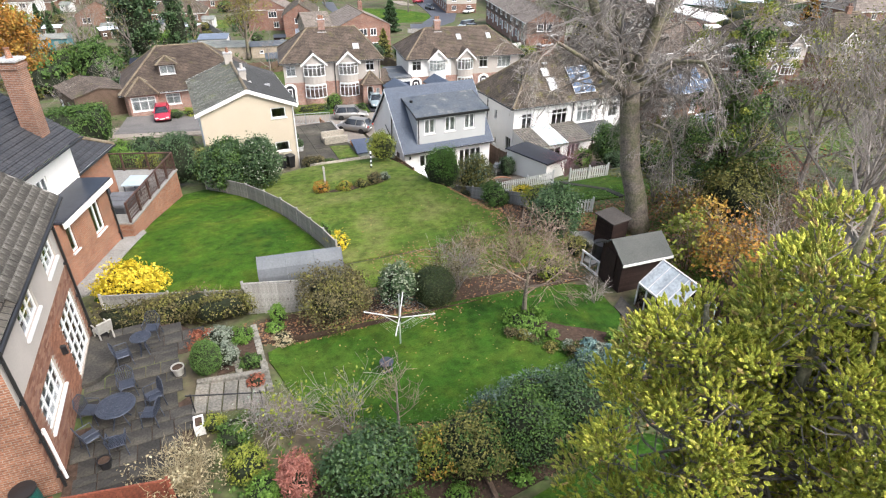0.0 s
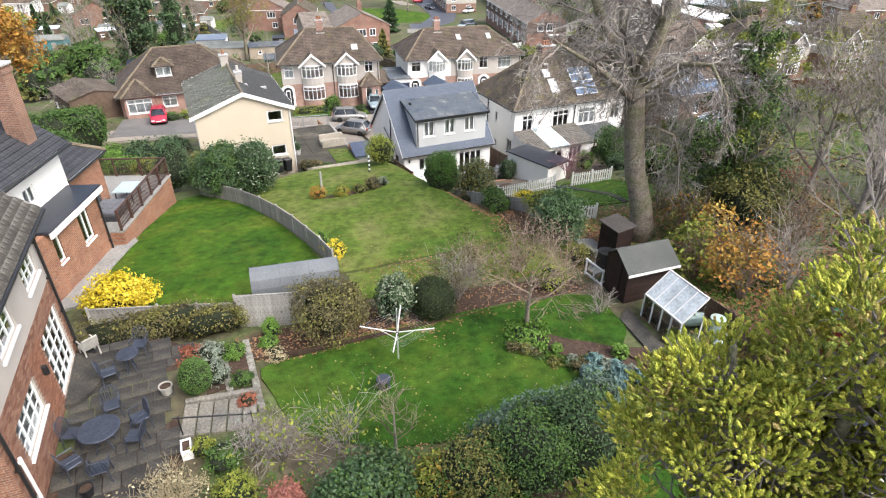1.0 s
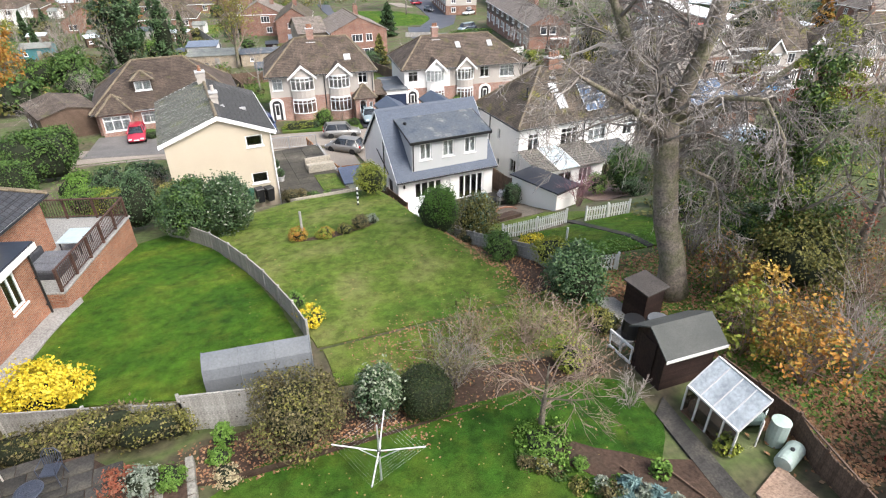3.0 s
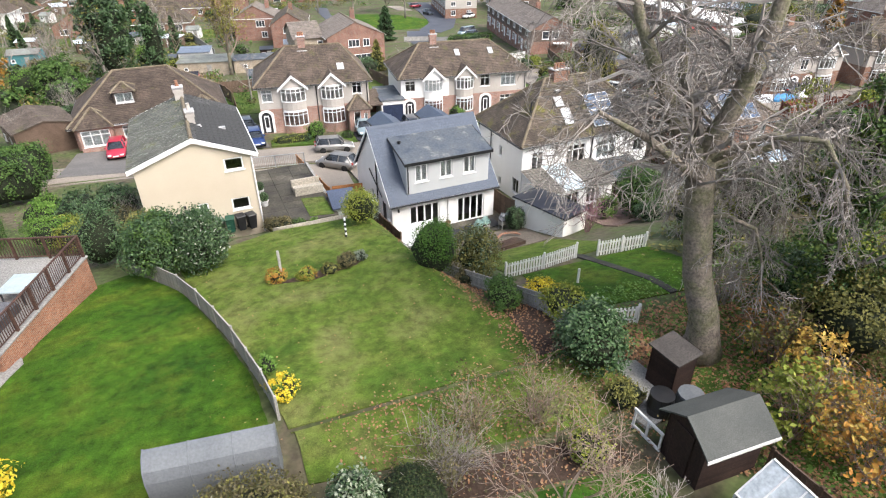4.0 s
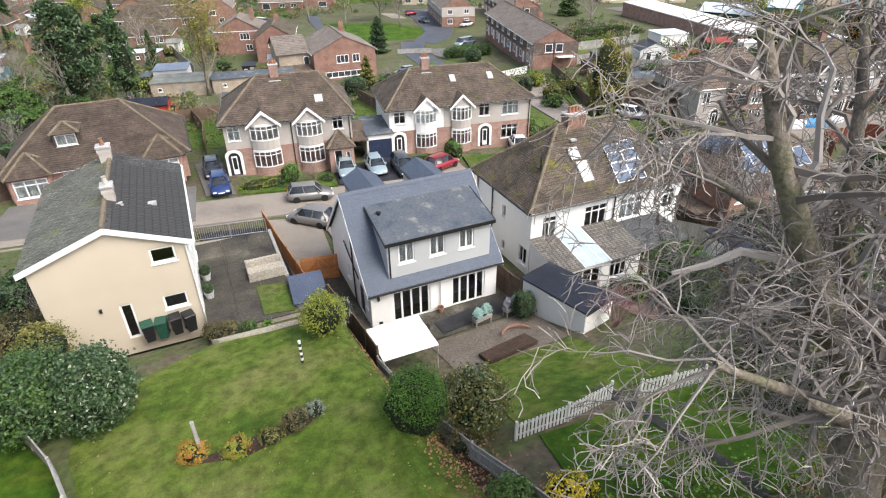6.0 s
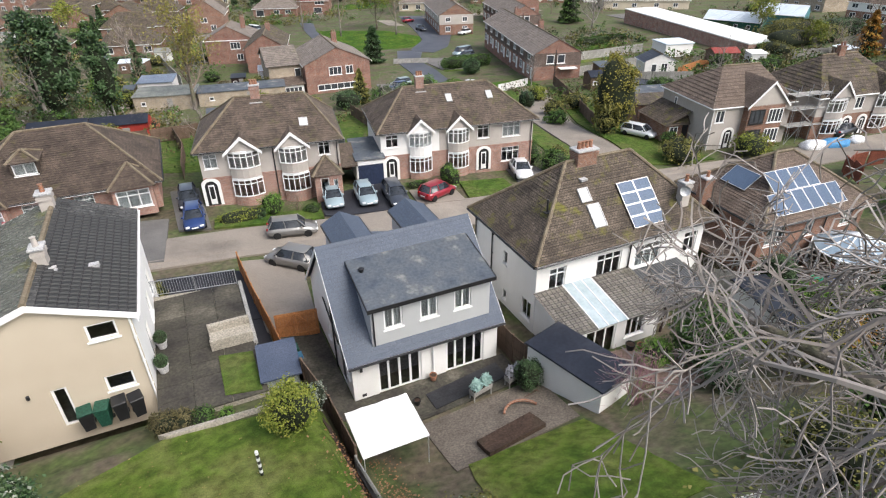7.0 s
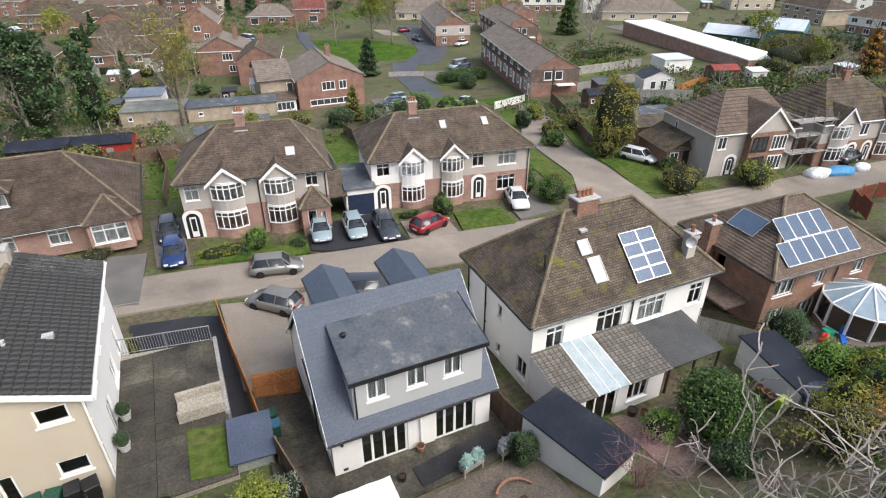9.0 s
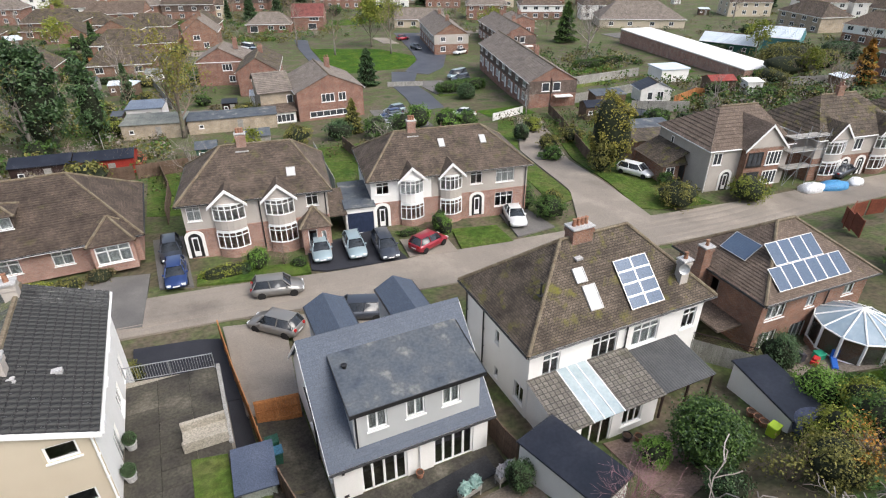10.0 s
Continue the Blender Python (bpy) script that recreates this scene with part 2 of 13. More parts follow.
# ---------------------------------------------------------------- building blocks
class B:
    """Collects faces for one mesh."""

    def __init__(self):
        self.v, self.f = [], []

    def face(self, *pts):
        i = len(self.v)
        self.v.extend(tuple(p) for p in pts)
        self.f.append(tuple(range(i, i + len(pts))))

    def box(self, x0, x1, y0, y1, z0, z1):
        i = len(self.v)
        self.v += [(x, y, z) for z in (z0, z1) for x, y in ((x0, y0), (x1, y0), (x1, y1), (x0, y1))]
        for q in ((3, 2, 1, 0), (4, 5, 6, 7), (0, 1, 5, 4), (1, 2, 6, 5), (2, 3, 7, 6), (3, 0, 4, 7)):
            self.f.append(tuple(i + k for k in q))
        return self

    def rbox(self, x0, x1, y0, y1, z0, z1, r):
        """A box whose upright and top edges are cut off."""
        i = len(self.v)
        def ring(d, z):
            return [(x0 + d, y0 + r, z), (x0 + r, y0 + d, z), (x1 - r, y0 + d, z), (x1 - d, y0 + r, z), (x1 - d, y1 - r, z), (x1 - r, y1 - d, z), (x0 + r, y1 - d, z), (x0 + d, y1 - r, z)]
        rings = [ring(0, z0), ring(0, z1 - r), ring(r * 0.7, z1)]
        for g in rings:
            self.v += g
        for k in range(2):
            for a in range(8):
                b = (a + 1) % 8
                self.f.append((i + 8 * k + a, i + 8 * k + b, i + 8 * k + 8 + b, i + 8 * k + 8 + a))
        self.f.append(tuple(i + 16 + a for a in range(8)))
        self.f.append(tuple(i + 7 - a for a in range(8)))
        return self

    def prism(self, poly, z0, z1):
        n, i = len(poly), len(self.v)
        self.v += [(x, y, z0) for x, y in poly] + [(x, y, z1) for x, y in poly]
        self.f.append(tuple(i + n - 1 - k for k in range(n)))
        self.f.append(tuple(i + n + k for k in range(n)))
        for k in range(n):
            j = (k + 1) % n
            self.f.append((i + k, i + j, i + n + j, i + n + k))
        return self

    def profile(self, poly, x0, x1):
        """A prism along x over a polygon in y and z."""
        n, i = len(poly), len(self.v)
        self.v += [(x0, y, z) for y, z in poly] + [(x1, y, z) for y, z in poly]
        self.f.append(tuple(i + n - 1 - k for k in range(n)))
        self.f.append(tuple(i + n + k for k in range(n)))
        for k in range(n):
            j = (k + 1) % n
            self.f.append((i + k, i + j, i + n + j, i + n + k))
        return self

    def tube(self, pts, radii, n=6, caps=True):
        pts = [Vector(p) for p in pts]
        if isinstance(radii, (int, float)):
            radii = [radii] * len(pts)
        i = len(self.v)
        side = None
        for k, p in enumerate(pts):
            way = (pts[min(k + 1, len(pts) - 1)] - pts[max(k - 1, 0)]).normalized()
            if side is None:
                side = way.orthogonal().normalized()
            side = (side - way * side.dot(way)).normalized()
            up = way.cross(side)
            for a in range(n):
                c, s = math.cos(2 * math.pi * a / n), math.sin(2 * math.pi * a / n)
                self.v.append(tuple(p + (side * c + up * s) * radii[k]))
        for k in range(len(pts) - 1):
            for a in range(n):
                b = (a + 1) % n
                self.f.append((i + k * n + a, i + k * n + b, i + (k + 1) * n + b, i + (k + 1) * n + a))
        if caps:
            self.f.append(tuple(i + n - 1 - a for a in range(n)))
            self.f.append(tuple(i + (len(pts) - 1) * n + a for a in range(n)))
        return self

    def lathe(self, prof, n=12, cx=0.0, cy=0.0):
        """Turns a profile of (radius, z) about an upright axis."""
        i = len(self.v)
        for r, z in prof:
            for a in range(n):
                self.v.append((cx + r * math.cos(2 * math.pi * a / n), cy + r * math.sin(2 * math.pi * a / n), z))
        for k in range(len(prof) - 1):
            for a in range(n):
                b = (a + 1) % n
                self.f.append((i + k * n + a, i + k * n + b, i + (k + 1) * n + b, i + (k + 1) * n + a))
        self.f.append(tuple(i + n - 1 - a for a in range(n)))
        self.f.append(tuple(i + (len(prof) - 1) * n + a for a in range(n)))
        return self

    def moved(self, m, start=0):
        self.v[start:] = [tuple(m @ Vector(p)) for p in self.v[start:]]
        return self

    def data(self, name, uv=True):
        if uv and len(self.v) < 40000:
            seen, back = {}, []
            for p in self.v:
                key = (round(p[0], 4), round(p[1], 4), round(p[2], 4))
                back.append(seen.setdefault(key, len(seen)))
            self.v = list(seen)
            self.f = [g for g in (tuple(dict.fromkeys(back[k] for k in f)) for f in self.f) if len(g) > 2]
        me = bpy.data.meshes.new(name)
        me.from_pydata(self.v, [], self.f)
        if uv and len(self.f) < 60000:
            lay = me.uv_layers.new(name="metres")
            out = np.zeros((len(me.loops), 2))
            k = 0
            for f in self.f:
                a, b, c = (Vector(self.v[f[j]]) for j in (0, 1, 2))
                nrm = (b - a).cross(c - a)
                if nrm.length < 1e-9 and len(f) > 3:
                    nrm = (c - a).cross(Vector(self.v[f[3]]) - a)
                nrm = nrm.normalized()
                h = Vector((0, 0, 1)).cross(nrm) if abs(nrm.z) < 0.995 else Vector((1, 0, 0))
                h.normalize()
                w = nrm.cross(h)
                for j in f:
                    p = Vector(self.v[j])
                    out[k] = p.dot(h), p.dot(w)
                    k += 1
            lay.data.foreach_set("uv", out.ravel())
        return me


def part(name, bm, material, parent, label="", uv=True, smooth=False):
    """Links the faces as ONE mesh object under a thing or a part."""
    me = bm.data(name, uv)
    me.materials.append(material)
    if smooth:
        me.polygons.foreach_set("use_smooth", [True] * len(me.polygons))
    ob = new(name, me)
    ob.parent = parent
    return tagged(ob, label)


def same_part(name, me, parent, m=None, label=""):
    ob = new(name, me)
    ob.parent = parent
    if m is not None:
        ob.matrix_basis = m
    return tagged(ob, label)


def thing(name, m, label, category, group="", kind=""):
    ob = new(name)
    ob.empty_display_size = 0.2
    ob.matrix_basis = m
    return tagged(ob, label, category, group, kind)


def solo(name, bm, material, label, category="", m=None, group="", kind="", uv=True, smooth=False):
    """A top-level thing that is one mesh."""
    ob = part(name, bm, material, None, "", uv, smooth)
    if m is not None:
        ob.matrix_basis = m
    return tagged(ob, label, category, group, kind)


def smooth01(t):
    t = min(1.0, max(0.0, t))
    return t * t * (3 - 2 * t)


# ---------------------------------------------------------------- the lie of the land
LY = [-160, -70, -31, -25, -22.5, -18, -13, -6, -1.7, -1.2, 0.5, 1.5, 10, 17, 24, 32, 50, 75, 110, 400, 900]
LZ_LEFT = [11, 9.8, 8.0, 7.75, 7.3, 6.95, 6.55, 5.4, 4.45, 3.9, 3.5, 1.3, 0.95, 0.45, 0.1, -0.2, -1.8, -4.5, -5.5, -8, -12]
LZ_FAR_LEFT = [11, 9.8, 8.0, 8.1, 7.3, 7.0, 6.7, 5.6, 4.6, 4.5, 4.2, 4.0, 2.0, 0.7, 0.1, -0.2, -1.8, -4.5, -5.5, -8, -12]
LZ_MID = [11, 9.8, 8.0, 7.75, 7.3, 6.85, 5.3, 1.9, 1.0, 1.0, 1.0, 0.95, 0.7, 0.3, 0.1, -0.2, -1.8, -4.5, -5.5, -8, -12]


def G(x, y):
    """Height of the ground."""
    left, mid, far = (float(np.interp(y, LY, z)) for z in (LZ_LEFT, LZ_MID, LZ_FAR_LEFT))
    t = smooth01((x + 2.6) / 2.2)
    z = left * (1 - t) + mid * t
    s = smooth01((-14.5 - x) / 3.0)
    z = z * (1 - s) + far * s
    dip = smooth01((y + 33.6) / 2.4) * (1 - smooth01((y + 24.6) / 3.4)) * smooth01((x + 15.3) / 1.6) * (1 - smooth01((x - 2.6) / 3.4))
    z -= (0.42 + 0.2 * smooth01((x + 5.5) / 5.0)) * dip
    drop = 0.045 * min(45.0, max(-25.0, x)) * smooth01((y - 5) / 12) * (1 - 0.7 * smooth01((y - 30) / 45))
    return z - drop


def spread(lo, hi, core_lo, core_hi, step):
    a = list(np.arange(core_lo, core_hi + 0.01, step))
    up, down, d = [], [], step
    x = core_hi
    while x < hi:
        d *= 1.35
        x += d
        up.append(min(x, hi))
    x, d = core_lo, step
    while x > lo:
        d *= 1.35
        x -= d
        down.append(max(x, lo))
    return down[::-1] + a + up


def make_ground():
    xs, ys = spread(-900, 1200, -34, 46, 0.6), spread(-140, 1800, -48, 34, 0.6)
    b = B()
    b.v = [(x, y, G(x, y)) for y in ys for x in xs]
    n = len(xs)
    b.f = [(j * n + i, j * n + i + 1, (j + 1) * n + i + 1, (j + 1) * n + i) for j in range(len(ys) - 1) for i in range(n - 1)]
    return solo("ground", b, GROUND, "brown garden soil with rough grass between the plots", "ground", kind="structure", uv=False, smooth=True)


def patch(name, pts, dz, material, label, category, step=0.6, flat=None, kind="structure", rag=0.0):
    """A piece of ground cover inside an outline that every east-west line cuts twice, with a turned-down edge."""
    rng = random.Random(len(pts) * 7 + int(pts[0][0] * 10))
    y0, y1 = min(p[1] for p in pts), max(p[1] for p in pts)
    ny = max(2, int((y1 - y0) / step))
    w = max(p[0] for p in pts) - min(p[0] for p in pts)
    nx = max(2, int(w / step))
    b = B()
    rows = []
    for j in range(ny + 1):
        y = min(max(y0 + (y1 - y0) * j / ny, y0 + 1e-4), y1 - 1e-4)
        cuts = []
        for (ax, ay), (bx, by) in zip(pts, pts[1:] + pts[:1]):
            if (ay <= y < by) or (by <= y < ay):
                cuts.append(ax + (bx - ax) * (y - ay) / (by - ay))
        xa, xb = min(cuts) + rng.uniform(-rag, rag), max(cuts) + rng.uniform(-rag, rag)
        rows.append([(xa + (xb - xa) * i / nx, y) for i in range(nx + 1)])
    for row in rows:
        for x, y in row:
            b.v.append((x, y, (G(x, y) if flat is None else flat) + dz))
    n = nx + 1
    b.f = [(j * n + i, j * n + i + 1, (j + 1) * n + i + 1, (j + 1) * n + i) for j in range(ny) for i in range(nx)]
    edge = list(range(n)) + [j * n + nx for j in range(1, ny + 1)] + [ny * n + i for i in range(nx - 1, -1, -1)] + [j * n for j in range(ny - 1, 0, -1)]
    base = len(b.v)
    b.v += [(b.v[e][0], b.v[e][1], b.v[e][2] - dz - 0.15) for e in edge]
    m = len(edge)
    b.f += [(edge[k], base + k, base + (k + 1) % m, edge[(k + 1) % m]) for k in range(m)]
    return solo(name, b, material, label, category, kind=kind, uv=False)


make_ground()
# ---------------------------------------------------------------- roads, drives, lawns and beds
patch("road", [(-70, 25.2), (-8, 23.9), (4, 22.3), (22, 21.1), (30, 21.8), (64, 19), (110, 14), (110, 8), (64, 13.5), (37, 15.5), (11, 16.8), (-8.7, 18.7), (-70, 20.5)], 0.13, ROAD, "pale worn concrete street between the houses", "road", 1.0)
patch("road", [(29, 19.5), (38.5, 19.5), (40.5, 30), (42.2, 40), (51, 60), (47.8, 62), (38.5, 46), (35.2, 30)], 0.15, ROAD, "pale side road running down past the corner house", "road", 1.0)
patch("lawn", [(-14.9, -26.53), (-14.9, -25.62), (-13.14, -24.75), (-9.84, -24.91), (-5.61, -25.42), (-1.31, -25.94), (-1.52, -28.66), (-2.72, -29.75), (-4.24, -31.06), (-7.79, -31.63), (-11.9, -30.68), (-14.28, -28.94)], 0.06, LAWN_NEAR, "dark green mown back lawn with curved edges", "lawn", 0.5, rag=0.05)
patch("lawn", [(-10.35, -38), (-2, -38), (-5.5, -34.3), (-10.35, -34.35)], 0.06, LAWN_NEAR, "strip of lawn behind the laurel hedge", "lawn", 0.6)
patch("lawn", [(-21, -18.9), (-14.8, -21.2), (-11.1, -20.2), (-11.25, -17), (-12.2, -13), (-13.4, -8.6), (-15.7, -4.7), (-17.3, -6), (-19.3, -12.6)], 0.06, LAWN_LEFT, "bright green mown lawn inside the curved fence", "lawn", 0.6, rag=0.04)
patch("lawn", [(-10.6, -20.4), (-0.6, -20.8), (-0.9, -14), (-1.5, -8), (-1.9, -2.2), (-8.0, -1.9), (-13.6, -4.5), (-13.1, -8.6), (-11.8, -13), (-10.8, -17)], 0.06, LAWN_MID, "worn sloping lawn with bare and yellowed patches", "lawn", 0.6, rag=0.06)
patch("path", [(-22.7, -18.6), (-21.3, -18.4), (-18.86, -12.1), (-19.9, -11.4)], 0.1, PATH_STONE, "pale paved strip along the brick wall", "path", 0.5)
patch("lawn", [(1.0, -18.6), (8.8, -19.8), (9.5, -14.2), (2.2, -13.6)], 0.06, LAWN_LEFT, "upper lawn behind the white picket fence", "lawn", 0.6, rag=0.05)
patch("lawn", [(1.8, -12.8), (9.2, -12.8), (9.2, -6.2), (3.2, -6.2)], 0.06, LAWN_MID, "sloping grass below the white picket fence", "lawn", 0.6, rag=0.05)
patch("lawn", [(24, -22), (40, -22), (40, -5), (24, -9)], 0.06, GRASS_ROUGH, "rough grass of the gardens beyond the big tree", "lawn", 1.0)


def wall(parent, m, length, height, openings, material, thick=0.25, name="wall", label="", top=None):
    """A wall along x with its outer face at y = 0, looking to -y. openings: (x0, x1, z0, z1). top: outline points (x, z) of a gable over it."""
    xs = sorted({0.004, length - 0.004, *(v for o in openings for v in o[:2])})
    zs = sorted({0.0, height, *(v for o in openings for v in o[2:4])})
    b = B()
    for x0, x1 in zip(xs, xs[1:]):
        run = None
        for z0, z1 in zip(zs, zs[1:]):
            cx, cz = (x0 + x1) / 2, (z0 + z1) / 2
            hole = any(o[0] < cx < o[1] and o[2] < cz < o[3] for o in openings)
            if hole:
                if run:
                    b.box(x0, x1, 0, thick, *run)
                run = None
            else:
                run = (run[0], z1) if run else (z0, z1)
        if run:
            b.box(x0, x1, 0, thick, *run)
    if top:
        n = len(top)
        b.face(*[(x, 0, z) for x, z in top])
        b.face(*[(x, thick, z) for x, z in reversed(top)])
        for k in range(n):
            (xa, za), (xb, zb) = top[k], top[(k + 1) % n]
            b.face((xa, 0, za), (xa, thick, za), (xb, thick, zb), (xb, 0, zb))
    return part(name, b.moved(m), material, parent, label)


def window(parent, m, x0, x1, z0, z1, cols=2, transom=0.0, frame_mat=None, inset=0.06, sill=True, bar=0.06, curtain=None, name="window", grid=0, label=""):
    """A framed window in an opening: the frame is the part, its panes and sill are below it."""
    fm = frame_mat or PVC
    b = B()
    y0, y1 = inset, inset + 0.07
    b.box(x0, x1, y0, y1, z0, z0 + bar).box(x0, x1, y0, y1, z1 - bar, z1)
    b.box(x0, x0 + bar, y0, y1, z0 + bar, z1 - bar).box(x1 - bar, x1, y0, y1, z0 + bar, z1 - bar)
    for k in range(1, cols):
        x = x0 + (x1 - x0) * k / cols
        b.box(x - bar / 2, x + bar / 2, y0, y1, z0 + bar, z1 - bar)
    if transom:
        zt = z1 - (z1 - z0) * transom
        for k in range(cols):
            xa, xb = x0 + (x1 - x0) * k / cols + bar / 2, x0 + (x1 - x0) * (k + 1) / cols - bar / 2
            b.box(xa, xb, y0 + 0.005, y1 - 0.005, zt - bar / 2, zt + bar / 2)
    for k in range(1, grid):
        zt = z0 + (z1 - z0) * k / grid
        b.box(x0 + bar, x1 - bar, y0 + 0.01, y1 - 0.01, zt - 0.015, zt + 0.015)
    w = part(name, b.moved(m), fm, parent, label)
    for k in range(cols):
        xa, xb = x0 + (x1 - x0) * k / cols + bar / 2, x0 + (x1 - x0) * (k + 1) / cols - bar / 2
        part("pane", B().box(xa, xb, y0 + 0.025, y0 + 0.035, z0 + bar, z1 - bar).moved(m), GLASS, w)
    if sill:
        part("sill", B().box(x0 - 0.06, x1 + 0.06, -0.07, inset, z0 - 0.07, z0 - 0.004).moved(m), fm, w)
    if curtain is None:
        curtain = name == "window" and int(x0 * 37 + z0 * 53 + x1 * 11) % 5 < 2
    if curtain:
        c = B()
        n = 10
        for k in range(n):
            xa, xb = x0 + bar + (x1 - x0 - 2 * bar) * k / n, x0 + bar + (x1 - x0 - 2 * bar) * (k + 1) / n
            ya, yb = y1 + 0.06 + 0.03 * (k % 2), y1 + 0.06 + 0.03 * ((k + 1) % 2)
            c.face((xa, ya, z0), (xb, yb, z0), (xb, yb, z1), (xa, ya, z1))
        part("curtain", c.moved(m), CURTAIN, w, "pale net curtain")
    return w


def slope_faces(b, a0, a1, t0, t1, course=0.3, lift=0.035, skin=0.0):
    """Tile courses over a roof slope from its eave a0-a1 to its top t0-t1, each course lapping over the one below."""
    a0, a1, t0, t1 = (Vector(p) for p in (a0, a1, t0, t1))
    nrm = (a1 - a0).cross((t0 + t1) / 2 - a0).normalized()
    if nrm.z < 0:
        nrm = -nrm
    n = max(1, int(round(((t0 + t1) / 2 - (a0 + a1) / 2).length / course)))
    for k in range(n):
        f0, f1 = k / n, (k + 1) / n
        l0, r0 = a0.lerp(t0, f0) + nrm * lift, a1.lerp(t1, f0) + nrm * lift
        l1, r1 = a0.lerp(t0, f1), a1.lerp(t1, f1)
        b.face(l0, r0, r1, l1) if (l1 - r1).length > 1e-4 else b.face(l0, r0, r1)
        b.face(l0 - nrm * lift, r0 - nrm * lift, r0, l0)
    return nrm


def hip_roof(parent, m, x0, x1, y0, y1, ze, zr, rx0, rx1, ry, material, over=0.35, course=0.3, name="roof", ridge_mat=None, gables=(False, False), label="", soffit=True):
    """A hipped roof over a rectangle: eaves at ze, ridge from rx0 to rx1 at ry. Returns the roof part."""
    X0, X1, Y0, Y1 = x0 - over, x1 + over, y0 - over, y1 + over
    r0, r1 = (rx0, ry, zr), (rx1, ry, zr)
    c = [(X0, Y0, ze), (X1, Y0, ze), (X1, Y1, ze), (X0, Y1, ze)]
    b = B()
    slope_faces(b, c[0], c[1], r0, r1, course)
    slope_faces(b, c[2], c[3], r1, r0, course)
    if rx0 > X0 + 0.1:
        slope_faces(b, c[3], c[0], r0, r0, course)
    if rx1 < X1 - 0.1:
        slope_faces(b, c[1], c[2], r1, r1, course)
    roof = part(name, b.moved(m), material, parent, label)
    if soffit:
        s = B()
        s.box(X0 + 0.02, X1 - 0.02, Y0 + 0.02, Y1 - 0.02, ze - 0.16, ze - 0.03)
        part("fascia", s.moved(m), PVC, roof)
        g = B()
        for p, q in ((c[0], c[1]), (c[1], c[2]), (c[2], c[3]), (c[3], c[0])):
            d = (Vector(q) - Vector(p)).normalized()
            o = Vector((d.y, -d.x, 0)) * 0.06
            g.tube([Vector(p) + o - Vector((0, 0, 0.05)), Vector(q) + o - Vector((0, 0, 0.05))], 0.055, 6)
        part("gutter", g.moved(m), PVC_BLACK, roof)
    rt = B()
    lines = [(r0, r1)]
    if rx0 > X0 + 0.1:
        lines += [(c[0], r0), (c[3], r0)]
    if rx1 < X1 - 0.1:
        lines += [(c[1], r1), (c[2], r1)]
    for p, q in lines:
        p, q = Vector(p), Vector(q)
        n = max(1, int((q - p).length / 0.45))
        for k in range(n):
            rt.tube([p.lerp(q, k / n) + Vector((0, 0, 0.02)), p.lerp(q, (k + 0.97) / n) + Vector((0, 0, 0.045))], [0.12, 0.1], 6)
    part("ridge_tiles", rt.moved(m), ridge_mat or RIDGE, roof)
    return roof


def downpipe(parent, m, x, z0, z1, material=None, y=-0.08):
    b = B().tube([(x, y, z1), (x, y, z0)], 0.045, 8)
    for z in np.arange(z0 + 0.4, z1, 1.3):
        b.box(x - 0.06, x + 0.06, y - 0.02, y + 0.09, z, z + 0.05)
    return part("downpipe", b.moved(m), material or PVC_BLACK, parent)


def chimney(parent, m, x, y, z0, z1, w, d, pots=2, material=None, pot_mat=None):
    b = B().box(x - w / 2, x + w / 2, y - d / 2, y + d / 2, z0, z1)
    b.box(x - w / 2 - 0.05, x + w / 2 + 0.05, y - d / 2 - 0.05, y + d / 2 + 0.05, z1 - 0.3, z1 - 0.12)
    c = part("chimney", b.moved(m), material or BRICK_BROWN, parent)
    part("capping", B().rbox(x - w / 2 - 0.08, x + w / 2 + 0.08, y - d / 2 - 0.08, y + d / 2 + 0.08, z1, z1 + 0.1, 0.03).moved(m), LEAD, c)
    for k in range(pots):
        px = x + (k - (pots - 1) / 2) * w * 0.8 / max(1, pots)
        part("chimney_pot", B().lathe([(0.13, z1 + 0.1), (0.11, z1 + 0.3), (0.1, z1 + 0.45), (0.13, z1 + 0.5), (0.08, z1 + 0.5)], 10, px, y).moved(m), pot_mat or BRICK_RED, c)
    f = B()
    f.box(x - w / 2 - 0.12, x + w / 2 + 0.12, y - d / 2 - 0.25, y - d / 2 - 0.02, z0 + 0.1, z0 + 0.16)
    return c


def rooms(parent, x0, x1, y0, y1, z0, z1, floors=2):
    """Floors and back partitions, so that windows look into a dim inside."""
    b = B()
    for k in range(floors + 1):
        z = z0 + (z1 - z0) * k / floors
        b.box(x0 + 0.27, x1 - 0.27, y0 + 0.27, y1 - 0.27, z - 0.1, z)
    b.box(x0 + 0.27, x1 - 0.27, (y0 + y1) / 2, (y0 + y1) / 2 + 0.1, z0, z1)
    return b


